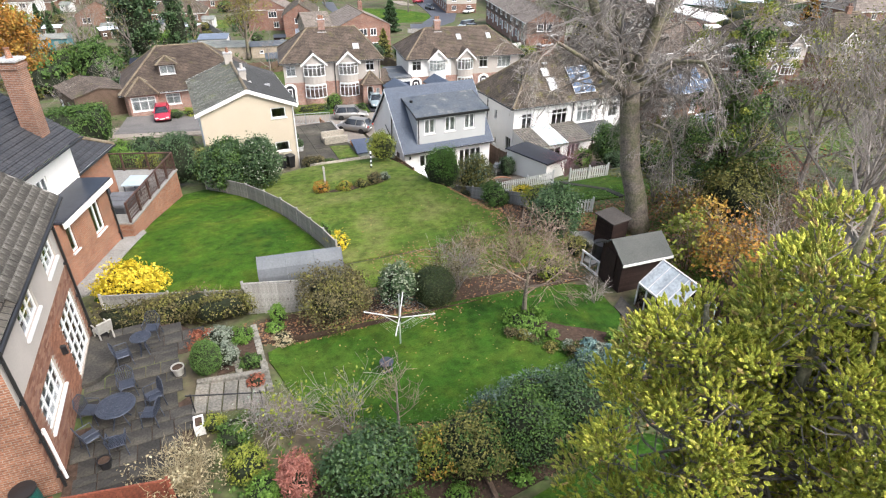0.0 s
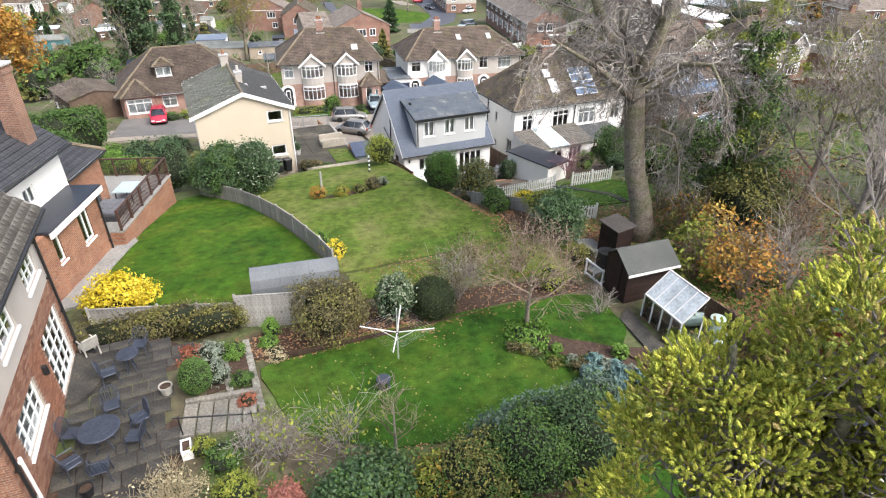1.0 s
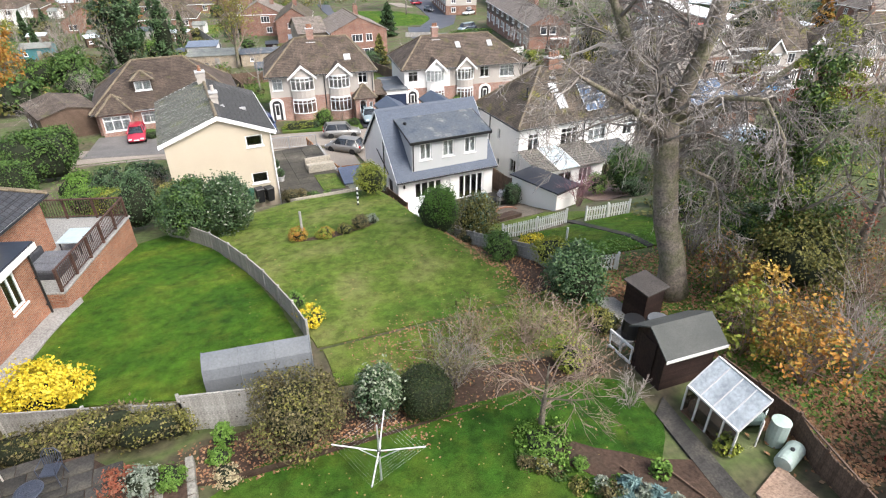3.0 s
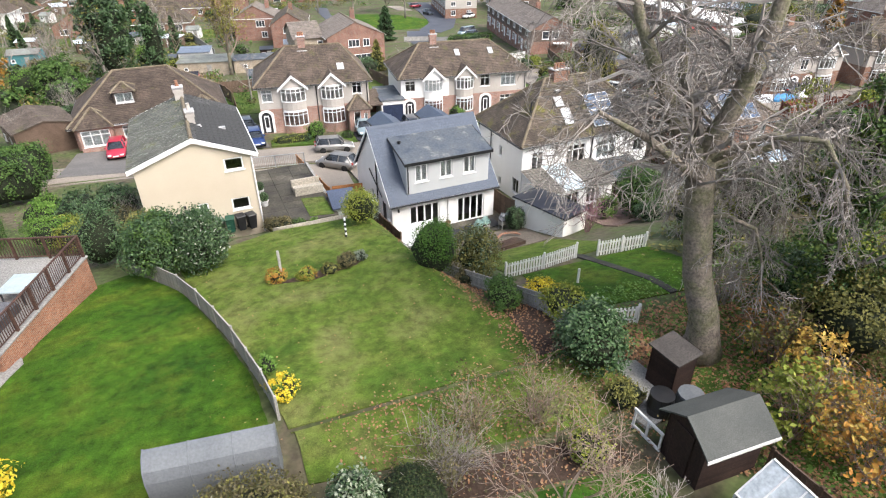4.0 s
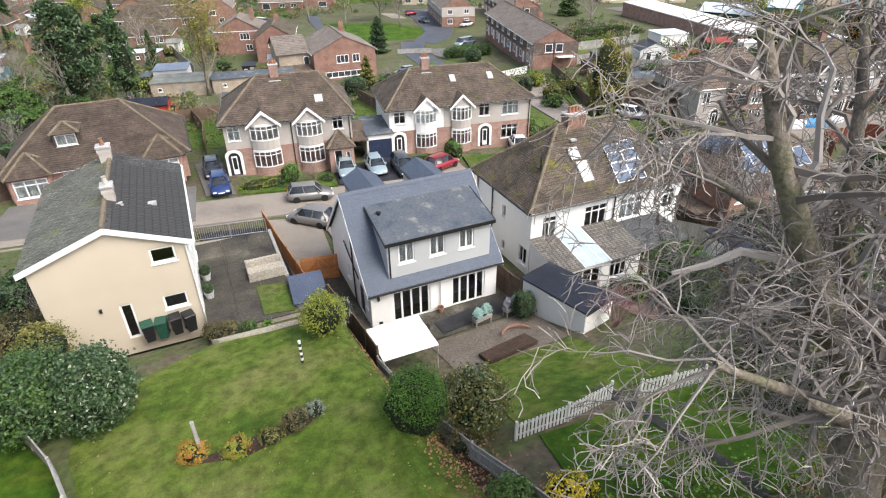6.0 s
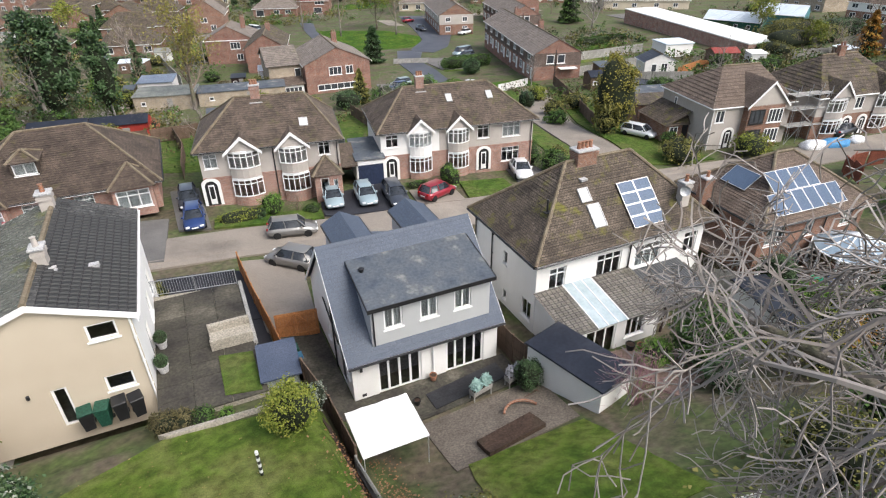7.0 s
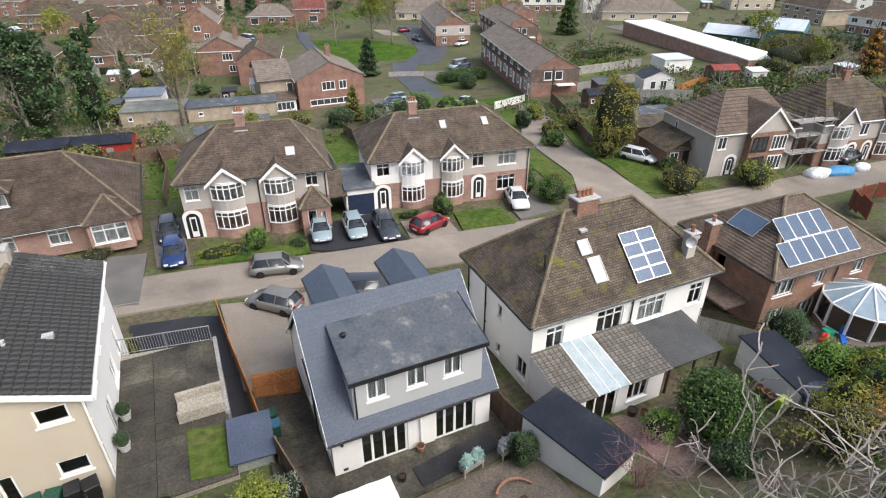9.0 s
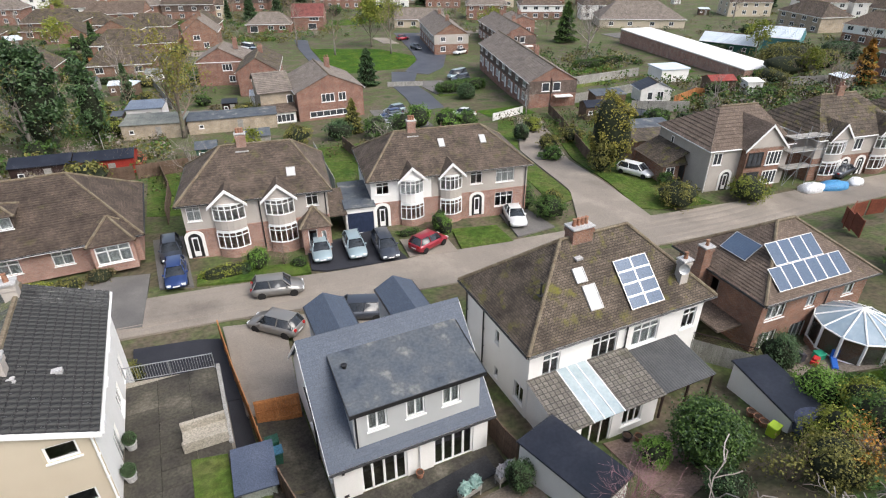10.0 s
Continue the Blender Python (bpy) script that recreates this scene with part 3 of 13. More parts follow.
# ---------------------------------------------------------------- chalet house with slate-blue roof
def blue_house():
    h = thing("house", pose(0, 0, 0.95), "white rendered chalet house with slate-blue roof and a grey dormer", "house")
    X0, X1, YF, YB, ZE, ZR, YR = 0.15, 8.25, 0.35, 8.55, 2.62, 6.9, 4.45
    front = pose(X0, YF, 0)
    L = X1 - X0
    doors = [(1.3, 3.65, 0.02, 2.15), (5.05, 7.27, 0.02, 2.1)]
    wall(h, front, L, ZE + 0.1, doors, RENDER_WHITE)
    wall(h, pose(X1, YB, 0, 0, 0, 180), L, ZE + 0.1, [(1, 2.4, 0.9, 2.1), (5, 6.4, 0.9, 2.1)], RENDER_WHITE)
    D = YB - YF
    gable = [(0, ZE + 0.1), (D, ZE + 0.1), (YR - YF, ZR - 0.12)]
    wall(h, pose(X0, YB, 0, 0, 0, -90), D, ZE + 0.1, [(3.6, 4.1, 1.0, 2.0), (6.0, 6.9, 0.02, 2.05), (7.35, 7.75, 1.1, 1.9)], RENDER_WHITE, top=gable)
    wall(h, pose(X1, YF, 0, 0, 0, 90), D, ZE + 0.1, [], RENDER_WHITE, top=gable)
    for k, d in enumerate(doors):
        window(h, front, *d, cols=4, bar=0.12, sill=False, name="glazed_door", label="white-framed folding glass door")
        part("door_step", B().rbox(d[0] - 0.05, d[1] + 0.05, -0.35, 0, -0.1, 0.015, 0.02).moved(front), PVC, h)
    side = pose(X0, YB, 0, 0, 0, -90)
    window(h, side, 3.6, 4.1, 1.0, 2.0, 1)
    window(h, side, 7.35, 7.75, 1.1, 1.9, 1)
    part("side_door", B().box(6.0, 6.9, 0.06, 0.12, 0.02, 2.05).moved(side), PVC_BLACK, h)
    # main roof, with overhanging verges
    r = B()
    XA, XB, YA, YZ = -0.08, 8.48, 0.0, 8.9
    slope_faces(r, (XA, YA, 2.55), (XB, YA, 2.55), (XA, YR, ZR), (XB, YR, ZR), 0.25, 0.012)
    slope_faces(r, (XB, YZ, 2.55), (XA, YZ, 2.55), (XB, YR, ZR), (XA, YR, ZR), 0.25, 0.012)
    roof = part("roof", r, SLATE_BLUE, h)
    part("ridge_tiles", B().profile([(YR - 0.14, ZR - 0.1), (YR, ZR + 0.06), (YR + 0.14, ZR - 0.1)], XA, XB), SLATE_BLUE, roof)
    for x in (XA, XB):
        for ya in (YA, YZ):
            part("bargeboard", B().profile([(ya, 2.53), (ya, 2.33), (YR, ZR - 0.22), (YR, ZR - 0.02)], x - 0.025, x + 0.025), PVC, roof)
    part("soffit", B().box(XA + 0.03, XB - 0.03, 0.04, 0.36, 2.36, 2.44), PVC, roof)
    part("gutter", B().tube([(XA, -0.06, 2.5), (XB, -0.06, 2.5)], 0.06, 8), PVC_BLACK, roof)
    # box dormer to the garden
    dx0, dx1, dy = 1.36, 7.78, 0.5
    wins = [(0.66, 1.62, 0.9, 2.18), (2.55, 3.5, 0.9, 2.18), (4.4, 5.34, 0.9, 2.18)]
    dm = pose(dx0, dy, 2.95)
    d = wall(h, dm, dx1 - dx0, 2.42, wins, CLAD_GREY, 0.2, "dormer", "pale grey clad box dormer with three windows")
    for x in (dx0, dx1 - 0.18):
        part("cheek", B().profile([(dy + 0.2, 2.95), (dy + 0.2, 5.37), (3.5, 5.95)], x, x + 0.18), CLAD_GREY, d)
    for k, w in enumerate(wins):
        window(h, dm, *w, cols=2, bar=0.085, curtain=True)
    droof = B().profile([(0.22, 5.36), (0.22, 5.46), (3.75, 6.22), (3.75, 6.0)], dx0 - 0.18, dx1 + 0.16)
    dr = part("dormer_roof", droof, FELT, d, "weathered grey felt roof with pale stains")
    edge = B().profile([(0.17, 5.26), (0.17, 5.48), (0.22, 5.48), (0.22, 5.26)], dx0 - 0.2, dx1 + 0.18)
    for x in (dx0 - 0.2, dx1 + 0.16):
        part("edge_trim", B().profile([(0.225, 5.3), (0.225, 5.49), (3.6, 6.23), (3.6, 6.1)], x, x + 0.03), PVC_BLACK, dr)
    part("edge_trim", edge, PVC_BLACK, dr)
    part("roof_vent", B().lathe([(0.11, 5.85), (0.11, 6.1), (0.15, 6.12), (0.15, 6.18), (0.05, 6.22)], 10, 1.75, 2.75), PVC_BLACK, dr)
    part("downpipe", B().tube([(dx0 + 0.12, dy - 0.06, 5.3), (dx0 + 0.12, dy - 0.06, 3.1)], 0.04, 8), PVC_BLACK, h)
    downpipe(h, front, 4.3, 0.05, 2.45, PVC)
    part("roof_vent", B().lathe([(0.06, 3.0), (0.06, 3.2), (0.09, 3.22), (0.03, 3.26)], 8, 3.2, 0.62), PVC_BLACK, h)
    # gabled dormers to the street
    for x0 in (1.1, 5.1):
        g = B()
        for sx in (0, 1):
            xa, xr = (x0, x0 + 1.1) if sx == 0 else (x0 + 2.2, x0 + 1.1)
            slope_faces(g, (xa, 5.2, 6.2), (xa, 8.1, 6.2), (xr, 4.6, 6.8), (xr, 8.1, 6.8), 0.25, 0.012)
        gd = part("street_dormer_roof", g, SLATE_BLUE, h)
        part("dormer_front", B().box(x0 + 0.12, x0 + 2.08, 6.0, 7.9, 2.6, 6.15), CLAD_GREY, gd)
        for xe in (x0 - 0.06, x0 + 2.2):
            part("edge_trim", B().box(xe, xe + 0.06, 5.3, 8.1, 6.08, 6.2), PVC_BLACK, gd)
    # pipes on the side wall
    p = B().tube([(0.06, 3.2, 4.9), (0.06, 3.2, 0.1)], 0.05, 8)
    part("downpipe", p, PVC_BLACK, h)
    part("downpipe", B().tube([(0.06, 4.9, 3.6), (0.06, 2.2, 2.4)], 0.04, 8), PVC_BLACK, h)
    part("wall_light", B().rbox(0.55, 0.68, 0.24, 0.35, 1.9, 2.15, 0.02), PVC_BLACK, h)
    part("air_brick", B().box(0.55, 0.78, 0.335, 0.36, 0.2, 0.36), PVC_BLACK, h)
    part("inner_floor", rooms(h, X0, X1, YF, YB, 0.0, 2.6, 1), DARK_ROOM, h)
    return h


# ---------------------------------------------------------------- cream house with its gable to the gardens
def cream_house():
    h = thing("house", pose(-15.05, 1.9, 3.35), "cream rendered gable-ended house with white verges", "house")
    L, D, ZE, ZR, XR = 6.75, 10.0, 4.95, 6.3, 3.5
    wins = [(5.02, 6.15, 3.95, 4.75), (5.0, 6.12, 1.25, 2.05)]
    door = (3.03, 3.62, 0.03, 2.08)
    m0 = pose(0, 0, 0)
    wall(h, pose(0, 0, -0.9), L, ZE + 0.9, [(a, b, c + 0.9, d + 0.9) for a, b, c, d in wins + [door]], RENDER_CREAM, top=[(0, ZE + 0.9), (L, ZE + 0.9), (XR, ZR + 0.82)])
    for w in wins:
        window(h, m0, *w, cols=1, bar=0.09)
    dr = window(h, m0, *door, cols=1, bar=0.1, sill=False, name="back_door", label="white-framed glazed back door")
    right = pose(L, 0, -2.6, 0, 0, 90)
    rw = [(1.2, 2.2, 6.3, 7.2), (4.2, 4.8, 6.2, 7.2), (6.8, 8.0, 6.2, 7.3), (2.2, 3.2, 2.7, 4.9), (5.0, 6.2, 3.5, 4.8), (7.6, 8.6, 3.5, 4.8)]
    wall(h, right, D, ZE + 2.6, rw, RENDER_WHITE)
    for k, w in enumerate(rw):
        window(h, right, *w, cols=2 if w[1] - w[0] > 0.7 else 1, name="patio_door" if k == 3 else "window", sill=k != 3)
    wall(h, pose(0, D, -2.6, 0, 0, -90), D, ZE + 2.6, [], RENDER_WHITE)
    wall(h, pose(L, D, -2.6, 0, 0, 180), L, ZE + 2.6, [(1, 2.3, 3.5, 4.7), (4.2, 5.5, 3.5, 4.7), (1, 2.3, 6.2, 7.3), (4.2, 5.5, 6.2, 7.3)], RENDER_CREAM, top=[(0, ZE + 2.6), (L, ZE + 2.6), (L - XR, ZR + 2.5)])
    # roof of interlocking tiles: two slopes along y
    A, Z = -0.22, D + 0.22
    roof = part("roof", B().box(0.05, L - 0.05, 0.1, D - 0.1, ZE - 0.12, ZE - 0.02), PVC, h, "ceiling boards under the tiles")
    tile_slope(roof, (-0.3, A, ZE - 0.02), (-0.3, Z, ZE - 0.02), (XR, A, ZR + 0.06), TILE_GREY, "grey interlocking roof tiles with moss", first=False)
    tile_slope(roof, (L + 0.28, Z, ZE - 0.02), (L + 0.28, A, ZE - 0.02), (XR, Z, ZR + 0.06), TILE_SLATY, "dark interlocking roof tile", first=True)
    rt = B()
    for k in range(22):
        y = A + (Z - A) * k / 22
        rt.tube([(XR, y, ZR + 0.09), (XR, y + (Z - A) / 22 * 0.97, ZR + 0.11)], [0.13, 0.12], 6)
    part("ridge_tiles", rt, RIDGE, roof)
    for y in (-0.24, D + 0.2):
        for xe in (-0.34, L + 0.32):
            v = B()
            pts = [(xe, ZE - 0.28), (xe, ZE + 0.0), (XR, ZR + 0.09), (XR, ZR - 0.2)]
            if xe > XR:
                pts = pts[::-1]
            i = len(v.v)
            v.v += [(x, y, z) for x, z in pts] + [(x, y + 0.04, z) for x, z in pts]
            v.f += [(i, i + 1, i + 2, i + 3), (i + 7, i + 6, i + 5, i + 4)] + [(i + a, i + 4 + a, i + 4 + (a + 1) % 4, i + (a + 1) % 4) for a in range(4)]
            part("bargeboard", v, PVC, roof)
    part("gutter", B().tube([(L + 0.34, -0.2, ZE - 0.1), (L + 0.34, D + 0.2, ZE - 0.1)], 0.06, 8), PVC, roof)
    downpipe(h, m0, L - 0.07, -0.6, ZE - 0.25, PVC)
    chimney(h, m0, 3.75, 3.3, 5.9, 7.0, 0.45, 0.6, 1, RENDER_GREY, RENDER_GREY)
    part("flashing", B().box(3.35, 4.25, 2.75, 2.98, 6.12, 6.2).box(3.4, 4.3, 2.6, 2.76, 6.06, 6.14), LEAD, h)
    chimney(h, m0, 3.35, 9.2, 6.0, 7.1, 0.6, 0.6, 1, RENDER_GREY, BRICK_RED)
    part("roof_vent", B().box(5.3, 5.7, 3.2, 3.5, 5.45, 5.72), LEAD, roof)
    part("wall_lamp", B().rbox(2.2, 2.32, -0.1, 0, 1.95, 2.15, 0.02), PVC_BLACK, h)
    part("inner_floor", rooms(h, 0, L, 0, D, 0.0, 4.9, 2), DARK_ROOM, h)
    return h


def tile_slope(parent, e0, e1, t0, material, label, first, bw=0.33, bh=0.36):
    """Interlocking tiles as separate pieces over a rectangle of roof from the eave e0-e1 up to t0."""
    e0, e1, t0 = Vector(e0), Vector(e1), Vector(t0)
    along, up = (e1 - e0), (t0 - e0)
    nx, ny = int(round(along.length / bw)), int(round(up.length / bh))
    u, w = along.normalized(), up.normalized()
    nrm = u.cross(w).normalized()
    if nrm.z < 0:
        nrm = -nrm
    cw, ch = along.length / nx, up.length / ny
    b = B()
    p = [(0.0, 0.0), (0.1, 0.035), (0.5, 0.03), (0.62, 0.0), (0.98, 0.0)]
    for k in range(len(p) - 1):
        (x0, h0), (x1, h1) = p[k], p[k + 1]
        b.face((x0 * cw, 0, h0 + 0.045), (x1 * cw, 0, h1 + 0.045), (x1 * cw, ch * 1.02, h1 + 0.01), (x0 * cw, ch * 1.02, h0 + 0.01))
        b.face((x0 * cw, 0, 0.0), (x1 * cw, 0, 0.0), (x1 * cw, 0, h1 + 0.045), (x0 * cw, 0, h0 + 0.045))
    me = b.data("roof_tile")
    me.materials.append(material)
    turn = Matrix((u, w, nrm)).transposed().to_4x4()
    n = 0
    rest = B()
    rng = random.Random(5)
    for j in range(ny):
        for i in range(nx):
            o = e0 + u * (i * cw) + w * (j * ch) + nrm * rng.uniform(0, 0.008)
            mm = Matrix.Translation(o) @ turn
            if first and n < 290 and i >= nx - 290 // ny - 1:
                same_part("roof_tile", me, parent, mm)
                n += 1
            else:
                s = len(rest.v)
                rest.v += b.v
                rest.f += [tuple(s + k for k in f) for f in b.f]
                rest.moved(mm, s)
    tagged(part("roof_tiles", rest, material, parent, label), kind="stuff")
blue_house()
cream_house()


def solar_array(parent, o, u, w, nu, nw, pw, ph, gap=0.03):
    """Panels in rows on a roof slope, from the lower corner o along u and up w."""
    o, u, w = Vector(o), Vector(u).normalized(), Vector(w).normalized()
    nrm = u.cross(w).normalized()
    turn = Matrix((u, w, nrm)).transposed().to_4x4()
    for j in range(nw):
        for i in range(nu):
            m = Matrix.Translation(o + u * i * (pw + gap) + w * j * (ph + gap) + nrm * 0.12) @ turn
            f = B().box(0, pw, 0, 0.035, 0, 0.04).box(0, pw, ph - 0.035, ph, 0, 0.04).box(0, 0.035, 0.035, ph - 0.035, 0, 0.04).box(pw - 0.035, pw, 0.035, ph - 0.035, 0, 0.04)
            fr = part("solar_panel", f.moved(m), ALU, parent, "solar panel with aluminium frame")
            part("panel_face", B().box(0.035, pw - 0.035, 0.035, ph - 0.035, 0.005, 0.032).moved(m), SOLAR, fr)


def skylight(parent, o, u, w, pw, ph, blind=False):
    o, u, w = Vector(o), Vector(u).normalized(), Vector(w).normalized()
    nrm = u.cross(w).normalized()
    m = Matrix.Translation(o + nrm * 0.03) @ Matrix((u, w, nrm)).transposed().to_4x4()
    f = B().box(0, pw, 0, 0.08, 0, 0.1).box(0, pw, ph - 0.08, ph, 0, 0.1).box(0, 0.08, 0.08, ph - 0.08, 0, 0.1).box(pw - 0.08, pw, 0.08, ph - 0.08, 0, 0.1)
    fr = part("skylight", f.moved(m), LEAD, parent)
    part("pane", B().box(0.08, pw - 0.08, 0.08, ph - 0.08, 0.03, 0.07).moved(m), SKYPANE, fr)


SKYPANE = mat("skylight_glass_with_blind", [(0.5, 0.52, 0.54), (0.6, 0.62, 0.64)], 1.0, 10.0, 0.12, 0.0, grain=0.05, spec=0.6)


# ---------------------------------------------------------------- white rendered pair of houses
def white_house():
    h = thing("house", pose(11.1, 1.2, 0.7), "white rendered semi-detached pair with mossy brown hipped roof", "house")
    L, D, ZE = 12.2, 7.2, 5.05
    m = pose(0, 0, 0)
    wins = [(0.85, 1.95, 2.95, 4.4), (4.1, 5.85, 2.9, 4.45), (6.95, 8.85, 2.85, 4.35), (10.7, 11.75, 2.9, 4.35)]
    wall(h, m, L, ZE, wins + [(0.5, 1.6, 0.9, 2.2)], RENDER_WHITE)
    for k, w in enumerate(wins):
        window(h, m, *w, cols=2 if w[1] - w[0] < 1.3 else 3, transom=0.28, bar=0.075, curtain=k == 2)
    left = pose(0, D, 0, 0, 0, -90)
    lw = [(3.6, 4.05, 3.1, 4.0), (3.7, 4.1, 0.6, 1.3), (5.9, 6.85, 0.85, 2.1)]
    wall(h, left, D, ZE, lw, RENDER_WHITE)
    for w in lw:
        window(h, left, *w, cols=1 if w[1] - w[0] < 0.6 else 2, bar=0.06)
    wall(h, pose(L, 0, 0, 0, 0, 90), D, ZE, [(3, 3.8, 3, 4)], RENDER_WHITE)
    wall(h, pose(L, D, 0, 0, 0, 180), L, ZE, [(1, 3, 0.8, 2.2), (9, 11, 0.8, 2.2), (1, 3, 3.1, 4.4), (9, 11, 3.1, 4.4)], RENDER_WHITE)
    hip_roof(h, m, 0, L, 0, D, ZE + 0.05, 8.85, 3.9, 8.6, 3.65, TILE_GREYBROWN, 0.4, 0.22)
    run, rise = 4.05, 3.75
    k = rise / run
    w = Vector((0, run, rise)).normalized()
    def on(x, y):
        return (x, y, ZE + 0.05 + (y + 0.4) * k)
    solar_array(h, on(6.53, 0.1), (1, 0, 0), w, 2, 4, 1.15, 0.7)
    skylight(h, on(4.06, 0.53), (1, 0, 0), w, 0.85, 1.45)
    skylight(h, on(3.86, 1.72), (1, 0, 0), w, 0.72, 0.88)
    chimney(h, m, 5.2, 3.7, 8.2, 9.45, 1.35, 0.8, 4, BRICK_BROWN)
    part("flashing", B().box(4.3, 4.75, 2.5, 3.3, 8.0, 8.12), LEAD, h)
    c2 = chimney(h, m, 10.65, 0.75, 5.9, 7.45, 0.6, 0.5, 1, RENDER_GREY)
    part("satellite_dish", B().lathe([(0.02, 0), (0.2, 0.03), (0.3, 0.09), (0.31, 0.1), (0.2, 0.05), (0.02, 0.02)], 14).moved(pose(10.3, 0.4, 7.1, 70, 0, -30)), STEEL, c2)
    part("flue", B().tube([(1.6, 1.8, 7.0), (1.6, 1.8, 7.75)], 0.06, 8).box(1.4, 1.8, 1.62, 1.9, 6.98, 7.03), PVC_BLACK, h)
    for x, mm in ((6.4, m), (2.3, left)):
        downpipe(h, mm, x, 0.1, ZE - 0.1)
    downpipe(h, left, 0.15, 0.1, ZE - 0.1)
    part("inner_floor", rooms(h, 0, L, 0, D, 0.0, 5.0, 2), DARK_ROOM, h)
    # rear extension with a tiled and glazed lean-to roof
    X0, X1, Y0 = 0.05, 6.3, -3.2
    em = pose(X0, Y0, 0)
    ew = [(3.9, 5.2, 0.9, 2.15), (1.2, 3.2, 0.05, 2.1)]
    e = wall(h, em, X1 - X0, 2.45, ew, RENDER_WHITE, 0.2, "extension")
    window(e, em, *ew[0], cols=3, bar=0.07)
    window(e, em, *ew[1], cols=3, bar=0.08, sill=False)
    for x in (X0, X1 - 0.2):
        part("side_wall", B().profile([(Y0 + 0.2, 0), (0, 0), (0, 3.0), (Y0 + 0.2, 2.42)], x, x + 0.2), RENDER_WHITE, e)
    for xa, xb, mt, nm in ((X0 - 0.2, 1.75, TILE_SLATY, "roof"), (3.75, X1 + 0.2, TILE_SLATY, "roof")):
        r = B()
        slope_faces(r, (xa, Y0 - 0.3, 2.45), (xb, Y0 - 0.3, 2.45), (xa, 0.0, 3.1), (xb, 0.0, 3.1), 0.33, 0.05)
        part("tiled_roof", r, LEANTILE, e)
    for x in np.linspace(1.78, 3.72, 4):
        gf = part("glazing_bar", B().profile([(Y0 - 0.3, 2.45), (Y0 - 0.3, 2.52), (0, 3.17), (0, 3.1)], x - 0.03, x + 0.03), PVC, e)
    for x in np.linspace(1.78, 3.72, 4)[:-1]:
        part("pane", B().profile([(Y0 - 0.28, 2.46), (Y0 - 0.28, 2.49), (-0.02, 3.14), (-0.02, 3.11)], x + 0.03, x + 0.617), POLYCARB, gf, "cloudy roof panel")
    # dark carport roof of the neighbour
    cp = B()
    n = 44
    xa, xb = 6.6, 10.4
    for i in range(n):
        x0, x1 = xa + (xb - xa) * i / n, xa + (xb - xa) * (i + 1) / n
        z0, z1 = 0.03 * (i % 2), 0.03 * ((i + 1) % 2)
        cp.face((x0, -3.3, 2.25 + z0), (x1, -3.3, 2.25 + z1), (x1, -0.02, 2.72 + z1), (x0, -0.02, 2.72 + z0))
    part("lean_to_roof", cp, FELT_GREY, h, "dark corrugated lean-to roof")
    lp = B()
    for x in (6.7, 8.5, 10.3):
        lp.box(x - 0.05, x + 0.05, -3.2, -3.1, 0.2, 2.2)
    lp.box(6.6, 10.4, -3.22, -3.1, 2.1, 2.22)
    part("lean_to_frame", lp, WOOD_DARK, h)
    return h


POLYCARB = mat("cloudy_polycarbonate", [(0.3, 0.37, 0.4), (0.42, 0.48, 0.5)], 1.5, 8.0, 0.3, 0.0, grain=0.08, spec=0.5)
FELT_GREY = mat("grey_corrugated_sheet", [(0.06, 0.063, 0.066), (0.09, 0.093, 0.096)], 0.8, 9.0, 0.6, 0.0, grain=0.15)
LEANTILE = mat_courses("weathered_concrete_tiles", (0.13, 0.12, 0.105), (0.19, 0.175, 0.155), (0.06, 0.055, 0.05), 0.3, 0.33, 0.03, offset=0.0, moss=(0.1, 0.1, 0.06), moss_at=(0.55, 0.8))
white_house()


def flat_garage(x0, x1, y0, y1, z0, z1, label, turn=0.0):
    cx, cy = (x0 + x1) / 2, (y0 + y1) / 2
    w, d, hh = (x1 - x0) / 2, (y1 - y0) / 2, z1 - z0
    g = thing("garage", pose(cx, cy, z0, 0, 0, turn), label, "garage")
    wall(g, pose(-w, -d, 0), 2 * w, hh, [], RENDER_WHITE, 0.15)
    wall(g, pose(w, d, 0, 0, 0, 180), 2 * w, hh, [], RENDER_WHITE, 0.15)
    wall(g, pose(-w, d, 0, 0, 0, -90), 2 * d, hh, [], RENDER_WHITE, 0.15)
    wall(g, pose(w, -d, 0, 0, 0, 90), 2 * d, hh, [], RENDER_WHITE, 0.15)
    r = part("roof", B().rbox(-w - 0.12, w + 0.12, -d - 0.12, d + 0.12, hh, hh + 0.1, 0.03), FELT_DARK, g, "dark felt flat roof")
    for ye in (-d - 0.15, d + 0.12):
        part("edge_trim", B().box(-w - 0.14, w + 0.14, ye, ye + 0.03, hh - 0.05, hh + 0.08), PVC_BLACK, r)
    return g


flat_garage(9.32, 11.72, -5.98, -1.48, 1.0, 3.35, "white rendered garage with a dark flat roof", 16)
flat_garage(22.7, 24.8, -6.5, -2.0, 0.9, 2.95, "long white rendered garage with dark felt roof", -12)


